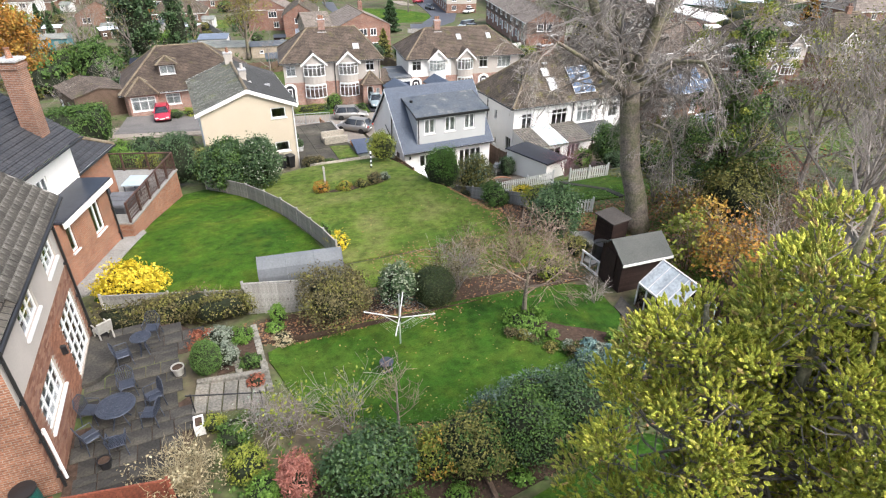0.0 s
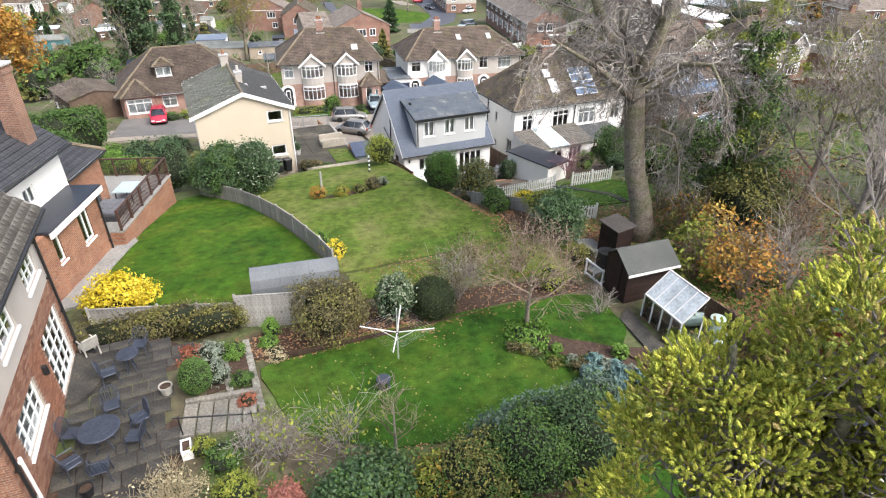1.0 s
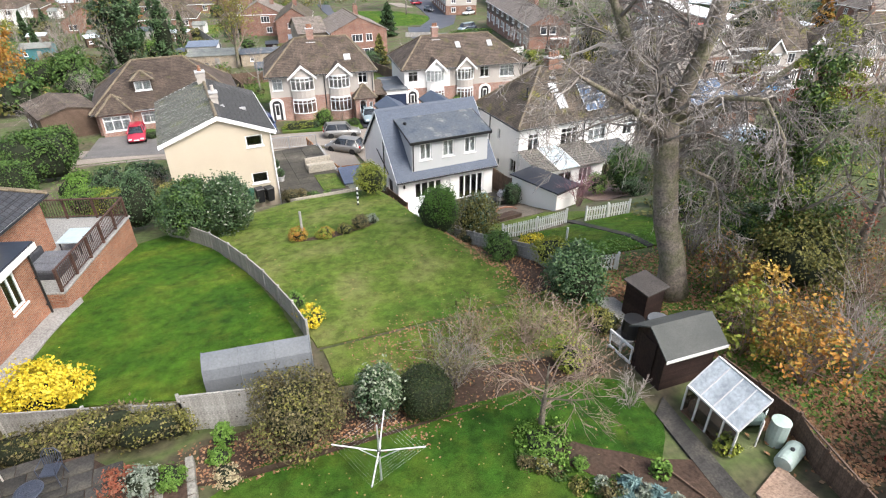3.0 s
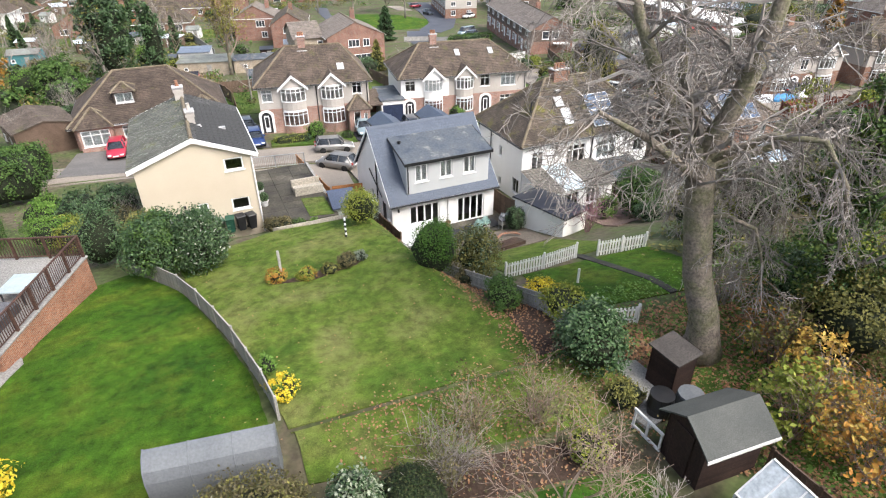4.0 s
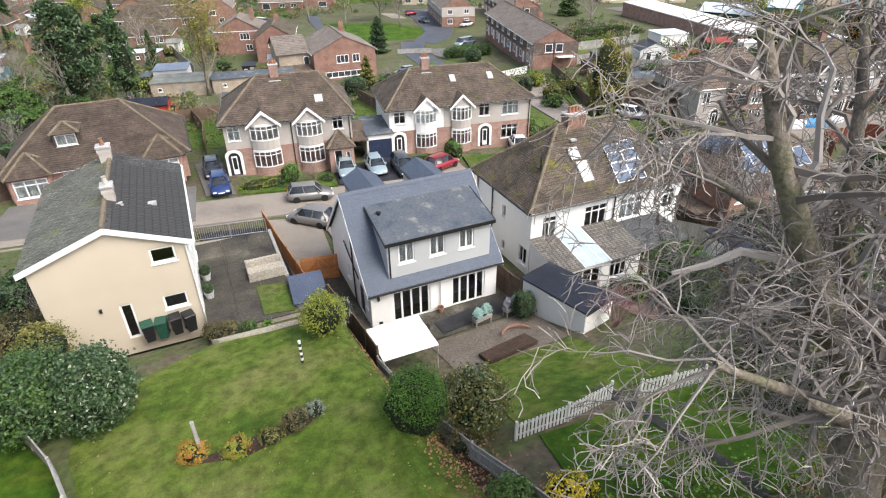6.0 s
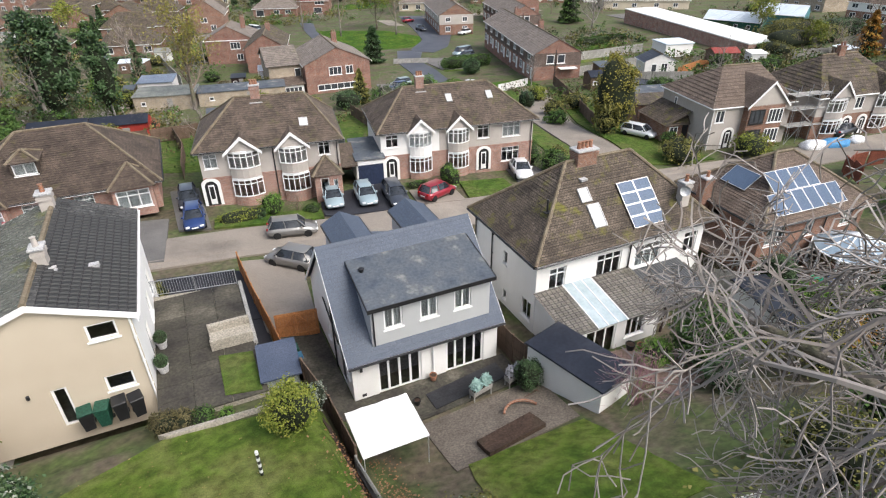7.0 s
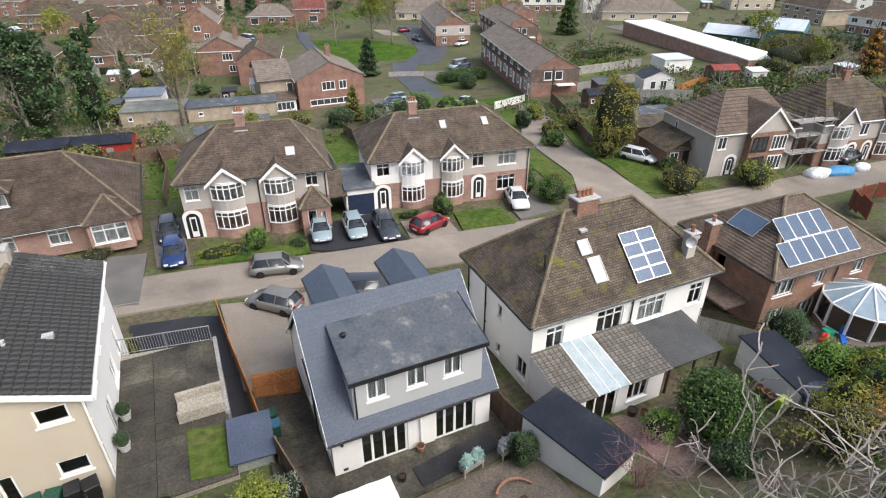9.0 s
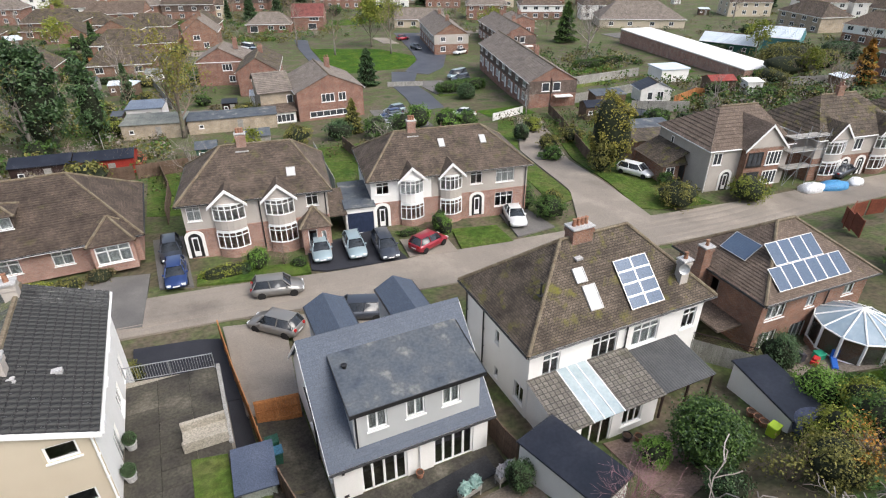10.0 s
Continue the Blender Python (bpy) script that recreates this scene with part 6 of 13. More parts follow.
def pot(x, y, z, r, hgt, material, label):
    p = thing("planter", pose(x, y, z), label, "plant pot")
    part("pot", B().lathe([(r * 0.75, 0), (r * 0.95, hgt * 0.8), (r * 1.05, hgt * 0.82), (r * 1.05, hgt), (r * 0.9, hgt), (r * 0.85, hgt * 0.85)], 14), material, p)
    part("soil", B().lathe([(r * 0.88, hgt * 0.8), (r * 0.88, hgt * 0.86), (0.02, hgt * 0.9)], 14), EARTH, p)
    return p


pot(-17.75, -26.1, 8.11, 0.2, 0.32, CREAMPLASTIC, "round cream plant pot at the patio edge")
pot(-19.75, -29.2, 8.11, 0.18, 0.3, PVC_BLACK, "black plant pot near the patio table")
wp = thing("wooden_planter", pose(-17.3, -28.85, 8.1), "small white framed wooden planter by the steps", "planter")
for k, (xa, xb, ya, yb) in enumerate(((-0.14, 0.14, -0.24, -0.2), (-0.14, 0.14, 0.2, 0.24), (-0.14, -0.1, -0.2, 0.2), (0.1, 0.14, -0.2, 0.2))):
    part("board", B().box(xa, xb, ya, yb, 0, 0.35), WOOD_WHITE, wp)
part("soil", B().box(-0.1, 0.1, -0.2, 0.2, 0.02, 0.3), EARTH, wp)

wb = thing("water_butt", pose(-21.3, -30.1, 8.1), "dark green plastic water butt by the wall", "water butt")
part("barrel", B().lathe([(0.26, 0), (0.3, 0.3), (0.31, 0.6), (0.28, 0.92)], 18), mat("green_plastic", [(0.01, 0.06, 0.05), (0.015, 0.08, 0.065)], 3, 12, 0.45, 0.0), wb)
part("lid", B().lathe([(0.3, 0.92), (0.3, 0.97), (0.1, 1.0)], 18), PVC_BLACK, wb)


def stool():
    s = thing("stool", pose(-11.27, -28.06, 7.44), "dark round garden stool on the lawn", "stool")
    part("seat", B().lathe([(0.24, 0.42), (0.25, 0.45), (0.23, 0.48), (0.05, 0.485)], 16), IRON, s)
    for k in range(4):
        a = math.pi / 4 + k * math.pi / 2
        part("leg", B().tube([(0.18 * math.cos(a), 0.18 * math.sin(a), 0.42), (0.22 * math.cos(a), 0.22 * math.sin(a), 0)], 0.025, 6), IRON, s)
    part("stretcher", B().tube([(0.2 * math.cos(a), 0.2 * math.sin(a), 0.15) for a in np.linspace(0, 2 * math.pi, 13)], 0.014, 4), IRON, s)


stool()


def airer():
    a = thing("rotary_airer", pose(-10.32, -26.88, 7.42, 0, 0, -26), "open rotary clothes airer standing on the lawn", "clothes airer")
    part("pole", B().tube([(0, 0, 0), (0, 0, 1.45)], 0.028, 8), ALU, a)
    part("mast", B().tube([(0, 0, 1.45), (0, 0, 2.25)], 0.022, 8), ALU, a)
    part("hub", B().lathe([(0.05, 1.1), (0.06, 1.2), (0.05, 1.28)], 10), PVC_BLACK, a)
    tips = []
    for k in range(4):
        t = math.pi / 2 * k
        c, s = math.cos(t), math.sin(t)
        tips.append((1.28 * c, 1.28 * s, 1.46))
        part("arm", B().tube([(0.03 * c, 0.03 * s, 1.25), (1.28 * c, 1.28 * s, 1.46)], 0.02, 6), WOOD_WHITE, a)
        part("strut", B().tube([(0.02 * c, 0.02 * s, 0.95), (0.6 * c, 0.6 * s, 1.34)], 0.013, 6), ALU, a)
    for k in range(6):
        f = 0.5 + 0.5 * k / 5
        pts = [(x * f, y * f, 1.25 + (z - 1.25) * f) for x, y, z in tips]
        part("line", B().tube(pts + pts[:1], 0.002, 3), ALU, a)


airer()


# ---------------------------------------------------------------- sheds, greenhouse, low tunnel
def board_wall(parent, m, L, H, material, name="board", horizontal=True, step=0.14, top=None):
    n = max(1, int(round((H if horizontal else L) / step)))
    for k in range(n):
        b = B()
        if horizontal:
            z0, z1 = H * k / n, H * (k + 1) / n
            b.profile([(0.0, z0), (0.0, z1 - 0.004), (0.02, z1), (0.05, z1), (0.05, z0)], 0, L)
        else:
            x0, x1 = L * k / n, L * (k + 1) / n
            zt = H if top is None else top((x0 + x1) / 2)
            b.box(x0 + 0.004, x1 - 0.004, 0.006 * (k % 2), 0.03, 0, zt)
        part(name, b.moved(m), material, parent)


def dark_shed():
    s = thing("shed", pose(-0.6, -27.25, 7.1, 0, 0, -4.6), "dark stained wooden shed with a grey felt curved roof", "shed")
    W, D, H = 2.09, 1.5, 1.75
    board_wall(s, pose(0, 0, 0), W, H, WOOD_DARK)
    board_wall(s, pose(W, D, 0, 0, 0, 180), W, H, WOOD_DARK)
    board_wall(s, pose(0, D, 0, 0, 0, -90), D, H + 0.55, WOOD_DARK, "gable_board", False, 0.15, lambda x: H + 0.55 * (1 - abs(x - D / 2) / (D / 2)))
    board_wall(s, pose(W, 0, 0, 0, 0, 90), D, H + 0.55, WOOD_DARK, "gable_board", False, 0.15, lambda x: H + 0.55 * (1 - abs(x - D / 2) / (D / 2)))
    prof = [(-0.25, H - 0.08), (0.25, H + 0.28), (D / 2, H + 0.6), (D - 0.25, H + 0.28), (D + 0.25, H - 0.08)]
    r = B().profile([(y, z + 0.03) for y, z in prof] + [(y, z - 0.03) for y, z in reversed(prof)], -0.2, W + 0.2)
    rf = part("roof", r, SHEDFELT, s, "grey mineral felt roof")
    part("eaves_board", B().box(-0.2, W + 0.2, -0.28, -0.25, H - 0.16, H - 0.05), WOOD_WHITE, rf)
    part("door", B().rbox(0.3, 1.05, -0.05, -0.01, 0.02, 1.75, 0.01).moved(pose(0, D, 0, 0, 0, -90)), WOOD_DARK, s)


SHEDFELT = mat("grey_mineral_felt", [(0.0638, 0.068, 0.0638), (0.0892, 0.0918, 0.085)], 0.8, 40.0, 0.85, 0.4, 0.004)
dark_shed()


def greenhouse():
    g = thing("greenhouse", pose(-0.6, -28.3, 7.05, 0, 0, -92), "aluminium framed greenhouse with dirty glass panes", "greenhouse")
    # x runs along its length towards the lane, y across
    L, W, He, Hr = 2.0, 1.0, 1.35, 2.2
    part("base", B().box(0, L, 0, W, -0.4, 0.3), BRICK_BROWN, g)
    for y in (0, W):
        part("eaves_bar", B().box(0, L, y - 0.03, y + 0.03, He - 0.03, He + 0.03), WOOD_WHITE, g)
    n = 4
    for k in range(n + 1):
        x = L * k / n
        for y in (0, W):
            part("upright", B().box(x - 0.025, x + 0.025, y - 0.025, y + 0.025, 0.3, He), WOOD_WHITE, g)
        part("rafter", B().tube([(x, 0, He), (x, W, Hr)], 0.028, 4), WOOD_WHITE, g)
        if k < n:
            x1 = L * (k + 1) / n
            b = B()
            b.face((x + 0.02, 0, He + 0.01), (x1 - 0.02, 0, He + 0.01), (x1 - 0.02, W, Hr + 0.01), (x + 0.02, W, Hr + 0.01))
            b.face((x + 0.02, 0, He), (x + 0.02, W, Hr), (x1 - 0.02, W, Hr), (x1 - 0.02, 0, He))
            part("roof_pane", b, DIRTYGLASS, g, "dirty roof glass")
            for y, zt in ((0, He), (W, Hr)):
                part("pane", B().box(x + 0.02, x1 - 0.02, y - 0.004, y + 0.004, 0.3, zt - 0.03), GLASS_PALE, g)
    part("ridge_bar", B().box(0, L, W - 0.03, W + 0.03, Hr - 0.03, Hr + 0.03), WOOD_WHITE, g)
    for x in (0, L):
        e = B()
        e.face((x, 0.03, 0.3), (x, W - 0.03, 0.3), (x, W - 0.03, Hr - 0.05), (x, 0.03, He - 0.03))
        e.face((x + 0.006, 0.03, 0.3), (x + 0.006, 0.03, He - 0.03), (x + 0.006, W - 0.03, Hr - 0.05), (x + 0.006, W - 0.03, 0.3))
        part("end_pane", e, GLASS_PALE, g)
    part("staging", B().box(0.1, L - 0.1, 0.15, 0.7, 0.3, 0.75), WOOD_BROWN, g)


DIRTYGLASS = mat("dirty_glass", [(0.3, 0.33, 0.35), (0.5, 0.54, 0.56)], 1.8, 9.0, 0.15, 0.0, grain=0.2, spec=0.6)
greenhouse()


def poly_tunnel():
    t = thing("covered_store", pose(-14.485, -21.5, 7.2, 0, 0, -8.8), "low grey sheeted garden store with rounded roof", "garden store")
    prof = [(0, 0), (0, 0.95), (0.1, 1.3), (0.36, 1.54), (0.62, 1.63), (0.7, 1.5), (0.72, 0)]
    part("cover", B().profile(prof, 0, 3.48), SHEET, t, "grey plastic sheet")
    for x in (0.0, 1.16, 2.32, 3.46):
        part("hoop", B().tube([(x, y * 1.01, z * 1.01) for y, z in prof], 0.018, 6), SHEET, t)


SHEET = mat("grey_sheeting", [(0.115, 0.125, 0.135), (0.16, 0.17, 0.18)], 0.8, 14.0, 0.75, 0.3, 0.01, grain=0.12)
poly_tunnel()


def red_shed():
    s = thing("shed", pose(2.3, -35.6, 7.9, 0, 0, -8), "red painted wooden shed with a green felt roof", "shed")
    W, D, H = 3.0, 3.2, 1.9
    board_wall(s, pose(0, 0, 0), W, H, WOOD_RED)
    board_wall(s, pose(0, D, 0, 0, 0, -90), D, H, WOOD_RED)
    board_wall(s, pose(W, 0, 0, 0, 0, 90), D, H, WOOD_RED)
    board_wall(s, pose(W, D, 0, 0, 0, 180), W, H, WOOD_RED)
    gr = mat("green_mineral_felt", [(0.02, 0.075, 0.04), (0.03, 0.1, 0.055)], 0.8, 40, 0.85, 0.4, 0.004)
    for xa, xb in ((-0.2, W / 2), (W + 0.2, W / 2)):
        r = B()
        slope_faces(r, (xa, -0.2, H), (xa, D + 0.2, H), (xb, -0.2, H + 0.75), (xb, D + 0.2, H + 0.75), 0.9, 0.02)
        part("roof", r, gr, s)


red_shed()


def navy_roof_shed():
    s = thing("summerhouse", pose(-3.6, -37.6, 8.1, 0, 0, -12), "garden building with dark blue-grey roof and white fascia", "summerhouse")
    board_wall(s, pose(0, 0, 0), 3.2, 2.2, WOOD_WHITE)
    board_wall(s, pose(0, 2.4, 0, 0, 0, -90), 2.4, 2.2, WOOD_WHITE)
    board_wall(s, pose(3.2, 2.4, 0, 0, 0, 180), 3.2, 2.2, WOOD_WHITE)
    board_wall(s, pose(3.2, 0, 0, 0, 0, 90), 2.4, 2.2, WOOD_WHITE)
    part("roof", B().rbox(-0.2, 3.4, -0.2, 2.6, 2.2, 2.32, 0.03), FELT_DARK, s)
    part("fascia", B().box(-0.22, 3.42, 2.6, 2.64, 2.05, 2.34).box(-0.24, -0.2, -0.2, 2.64, 2.05, 2.34), PVC, s)


navy_roof_shed()


WOOD_REDBROWN = mat("red_brown_fence_wood", [(0.12, 0.035, 0.02), (0.18, 0.055, 0.032)], 1.5, 14.0, 0.75, 0.3, 0.006, rand=0.15)


def back_shed():
    s = thing("shed", pose(1.4, -24.15, 7.05, 0, 0, 8), "small dark shed with flat felt roof below the big tree", "shed")
    for m in (pose(0, 0, 0), pose(0, 1.05, 0, 0, 0, -90), pose(1.05, 0, 0, 0, 0, 90), pose(1.05, 1.05, 0, 0, 0, 180)):
        board_wall(s, m, 1.05, 1.5, WOOD_DARK)
    part("roof", B().profile([(-0.1, 1.5), (-0.1, 1.56), (1.15, 1.68), (1.15, 1.62)], -0.1, 1.15), mat("brown_grey_felt", [(0.05, 0.045, 0.042), (0.085, 0.075, 0.068)], 0.9, 20.0, 0.85, 0.3, 0.005), s)


back_shed()


def oil_tank(x, y, z, turn, label):
    t = thing("storage_tank", pose(x, y, z, 0, 0, turn), label, "tank")
    part("body", B().lathe([(0.02, -0.5), (0.24, -0.48), (0.27, -0.4), (0.27, 0.4), (0.24, 0.48), (0.02, 0.5)], 16).moved(pose(0, 0, 0.3, 0, 90, 0)), PALEGREEN, t)
    part("cap", B().lathe([(0.06, 0.55), (0.06, 0.62), (0.03, 0.63)], 10), PVC_BLACK, t)


PALEGREEN = mat("pale_green_plastic", [(0.34, 0.42, 0.38), (0.4, 0.48, 0.44)], 2, 12, 0.5, 0.0, grain=0.08)
oil_tank(0.7, -31.15, 7.33, 15, "pale green plastic tank lying on the ground")
tb = thing("water_butt", pose(0.96, -30.47, 7.28), "tall pale green water butt by the greenhouse", "water butt")
part("barrel", B().lathe([(0.24, 0), (0.28, 0.4), (0.27, 0.95)], 16), PALEGREEN, tb)
part("lid", B().lathe([(0.28, 0.95), (0.28, 1.0), (0.05, 1.03)], 16), PALEGREEN, tb)
bb = thing("compost_bin", pose(1.6, -33.6, 7.90), "black plastic compost bin beside the red shed", "bin")
part("barrel", B().lathe([(0.36, 0), (0.3, 0.6), (0.24, 0.85)], 16), PVC_BLACK, bb)
part("lid", B().lathe([(0.26, 0.85), (0.25, 0.92), (0.04, 0.96)], 16), PVC_BLACK, bb)
patch("path", [(-1.41, -27.61), (-0.72, -27.6), (-1.64, -32.93), (-2.35, -32.93)], 0.09, PAVING, "narrow worn concrete path past the greenhouse", "path", 0.5)
patch("paving", [(-1.11, -31.48), (0.39, -31.15), (-0.4, -33.6), (-1.75, -33.8)], 0.1, mat("buff_paving", [(0.3, 0.2, 0.14), (0.38, 0.27, 0.2)], 1.5, 12, 0.85, 0.3, coord="World"), "square of buff paving slabs", "paving", 0.4)


# ---------------------------------------------------------------- fences
def fence(pts, hgt, material, label, board=0.14, posts=1.8, rail_mat=None, gap=0.006, capped=True, dz=0.0, group=""):
    """A boarded fence along a line of points, following the ground; its boards and posts are parts."""
    f = thing("fence", pose(0, 0, 0), label, "fence", group)
    rng = random.Random(int(abs(pts[0][0] * 31 + pts[0][1] * 17)))
    me = B().box(0, board - gap, -0.01, 0.012, 0, hgt).data("board")
    me.materials.append(material)
    run = 0.0
    for (xa, ya), (xb, yb) in zip(pts, pts[1:]):
        ln = math.hypot(xb - xa, yb - ya)
        a = math.degrees(math.atan2(yb - ya, xb - xa))
        n = max(1, int(round(ln / board)))
        for k in range(n):
            x, y = xa + (xb - xa) * k / n, ya + (yb - ya) * k / n
            same_part("board", me, f, pose(x, y, G(x, y) + dz + rng.uniform(-0.01, 0.01), 0, 0, a))
        for fz in (0.25, 0.8):
            part("rail", B().tube([(xa, ya, G(xa, ya) + dz + hgt * fz), (xb, yb, G(xb, yb) + dz + hgt * fz)], 0.03, 4).moved(Matrix.Translation((-0.03 * math.sin(math.radians(a)), 0.03 * math.cos(math.radians(a)), 0))), rail_mat or material, f)
        if capped:
            part("capping", B().tube([(xa, ya, G(xa, ya) + dz + hgt + 0.02), (xb, yb, G(xb, yb) + dz + hgt + 0.02)], 0.035, 4), rail_mat or material, f)
        n = max(1, int(round(ln / posts)))
        for k in range(n + (1 if (xb, yb) == tuple(pts[-1]) else 0)):
            x, y = xa + (xb - xa) * k / n, ya + (yb - ya) * k / n
            part("post", B().rbox(x - 0.05, x + 0.05, y - 0.05, y + 0.05, G(x, y) + dz - 0.2, G(x, y) + dz + hgt + 0.12, 0.015), rail_mat or material, f)
    return f


def curve_pts(ctrl, n):
    xs, ys = [c[0] for c in ctrl], [c[1] for c in ctrl]
    t = np.linspace(0, len(ctrl) - 1, n)
    k = np.arange(len(ctrl))
    return [(float(np.interp(v, k, xs)), float(np.interp(v, k, ys))) for v in t]


fence([(-15.65, -4.7), (-14.5, -6.5), (-13.45, -8.6), (-12.7, -10.8), (-12.1, -13.0), (-11.6, -14.8), (-11.25, -16.5), (-10.95, -18), (-10.75, -19.6)], 0.95, WOOD_GREY, "curved silvered wooden fence between two lawns", 0.15, 1.9)
fence([(-20.3, -20.6), (-17.9, -21.5), (-15.2, -22.6)], 1.15, WOOD_GREY, "old grey boarded fence behind the hedge", 0.16, 1.9)
fence([(-15.2, -22.6), (-12.86, -23.08)], 1.45, WOOD_GREY, "pale grey boarded fence panel behind the flower bed", 0.16, 2.4)
fence([(0.45, -20.4), (0.3, -17.8), (-0.1, -15.5), (-0.55, -13.5), (-1.0, -10), (-1.35, -5.5)], 0.85, WOOD_GREY, "low grey panel fence beside the sloping lawn", 0.16, 1.85)
fence([(1.3, -13.35), (3.5, -13.4), (5.7, -13.1)], 0.85, WOOD_WHITE, "white picket fence across the neighbouring garden", 0.16, 1.5, gap=0.07, capped=False)
fence([(6.7, -13.6), (9.3, -14.2)], 0.85, WOOD_WHITE, "short white picket fence beyond the garden path", 0.16, 1.3, gap=0.07, capped=False)
fence([(1.6, -20.0), (3.1, -20.5)], 0.85, WOOD_WHITE, "white picket fence beside the dark shrub", 0.16, 1.5, gap=0.07, capped=False)
fence([(1.74, -27.6), (1.7, -30.52), (0.26, -33.17), (-0.5, -35.5)], 0.9, WOOD_BROWN, "brown boarded fence behind the greenhouse", 0.15, 1.8)
fence([(-20.5, -31.0), (-18.0, -31.5)], 1.35, WOOD_REDBROWN, "reddish brown boarded fence at the patio end", 0.15, 1.8)
# ---------------------------------------------------------------- plants
LEAF_DARK = mat_leaf("dark_glossy_leaf", [(0.02, 0.042, 0.016), (0.035, 0.075, 0.025), (0.055, 0.1, 0.038), (0.085, 0.13, 0.055)], 0.42, 0.3)
LEAF_MID = mat_leaf("green_leaf", [(0.035, 0.07, 0.018), (0.06, 0.115, 0.025), (0.09, 0.15, 0.035)])
LEAF_LIGHT = mat_leaf("fresh_green_leaf", [(0.06, 0.12, 0.02), (0.1, 0.19, 0.03), (0.15, 0.25, 0.05)])
LEAF_YELLOWGREEN = mat_leaf("yellow_green_leaf", [(0.1, 0.13, 0.02), (0.17, 0.2, 0.03), (0.26, 0.27, 0.05)])
LEAF_YELLOW = mat_leaf("golden_leaf", [(0.42, 0.31, 0.015), (0.6, 0.46, 0.03), (0.72, 0.58, 0.07)])
LEAF_OLIVE = mat_leaf("olive_leaf", [(0.06, 0.065, 0.02), (0.13, 0.13, 0.035), (0.23, 0.21, 0.06)])
LEAF_BROWN = mat_leaf("brown_green_leaf", [(0.045, 0.038, 0.02), (0.09, 0.08, 0.033), (0.16, 0.135, 0.065)])
LEAF_YEW = mat_leaf("dark_yew_leaf", [(0.012, 0.026, 0.008), (0.024, 0.042, 0.012), (0.055, 0.06, 0.02)])
LEAF_CONIFER = mat_leaf("bright_conifer_leaf", [(0.03, 0.075, 0.012), (0.055, 0.125, 0.018), (0.085, 0.16, 0.025)])
LEAF_JUNIPER = mat_leaf("blue_grey_juniper_leaf", [(0.045, 0.075, 0.06), (0.085, 0.125, 0.1), (0.15, 0.2, 0.165)])
LEAF_CORAL = mat_leaf("coral_red_twig_leaf", [(0.22, 0.075, 0.055), (0.34, 0.13, 0.1), (0.42, 0.2, 0.16)])
LEAF_IVY = mat_leaf("glossy_ivy_leaf", [(0.022, 0.05, 0.012), (0.045, 0.095, 0.02), (0.085, 0.15, 0.03), (0.15, 0.19, 0.045)], 0.45, 0.3)
LEAF_BEECH = mat_leaf("yellow_beech_leaf", [(0.3, 0.16, 0.03), (0.45, 0.29, 0.05), (0.5, 0.36, 0.09), (0.28, 0.13, 0.05)])
LEAF_ORANGE = mat_leaf("orange_autumn_leaf", [(0.24, 0.1, 0.02), (0.36, 0.17, 0.03), (0.3, 0.22, 0.05)])
LEAF_RUST = mat_leaf("rust_autumn_leaf", [(0.2, 0.06, 0.035), (0.3, 0.1, 0.06), (0.22, 0.11, 0.07)])
LEAF_GREY = mat_leaf("grey_green_leaf", [(0.1, 0.125, 0.09), (0.17, 0.2, 0.15), (0.27, 0.3, 0.25)])
LEAF_VARIEG = mat_leaf("variegated_leaf", [(0.04, 0.075, 0.03), (0.09, 0.13, 0.06), (0.3, 0.33, 0.24), (0.05, 0.09, 0.04), (0.04, 0.075, 0.03)])
LEAF_FLECK = mat_leaf("pale_flecked_leaf", [(0.03, 0.06, 0.022), (0.05, 0.08, 0.03), (0.06, 0.1, 0.04), (0.5, 0.5, 0.44)])
LEAF_BLUE = mat_leaf("blue_green_leaf", [(0.07, 0.13, 0.13), (0.12, 0.2, 0.2), (0.16, 0.24, 0.22)])
LEAF_PINK = mat_leaf("pink_twig", [(0.25, 0.12, 0.14), (0.34, 0.19, 0.21), (0.24, 0.16, 0.16)])
LEAF_STRAW = mat_leaf("straw_leaf", [(0.2, 0.16, 0.09), (0.3, 0.25, 0.15), (0.38, 0.34, 0.22)])
TWIG = mat_leaf("grey_twig", [(0.16, 0.138, 0.122), (0.25, 0.22, 0.2), (0.34, 0.305, 0.28)], 0.9, 0.15)
TWIG_BROWN = mat_leaf("brown_twig", [(0.14, 0.1, 0.08), (0.22, 0.165, 0.13), (0.28, 0.22, 0.18)], 0.9, 0.15)


def raw_mesh(name, v, faces, material, smooth=False):
    me = bpy.data.meshes.new(name)
    me.from_pydata([tuple(p) for p in v], [], [tuple(f) for f in faces])
    me.materials.append(material)
    if smooth:
        me.polygons.foreach_set("use_smooth", [True] * len(me.polygons))
    return me


def lumps(rng, n=22):
    d = rng.normal(size=(n, 3))
    d /= np.linalg.norm(d, axis=1)[:, None]
    return d, rng.uniform(-0.3, 0.34, n)


def lump_radius(way, lump):
    d, a = lump
    return np.clip(1 + (np.exp(-14 * (1 - way @ d.T)) * a).sum(1), 0.55, 1.45)


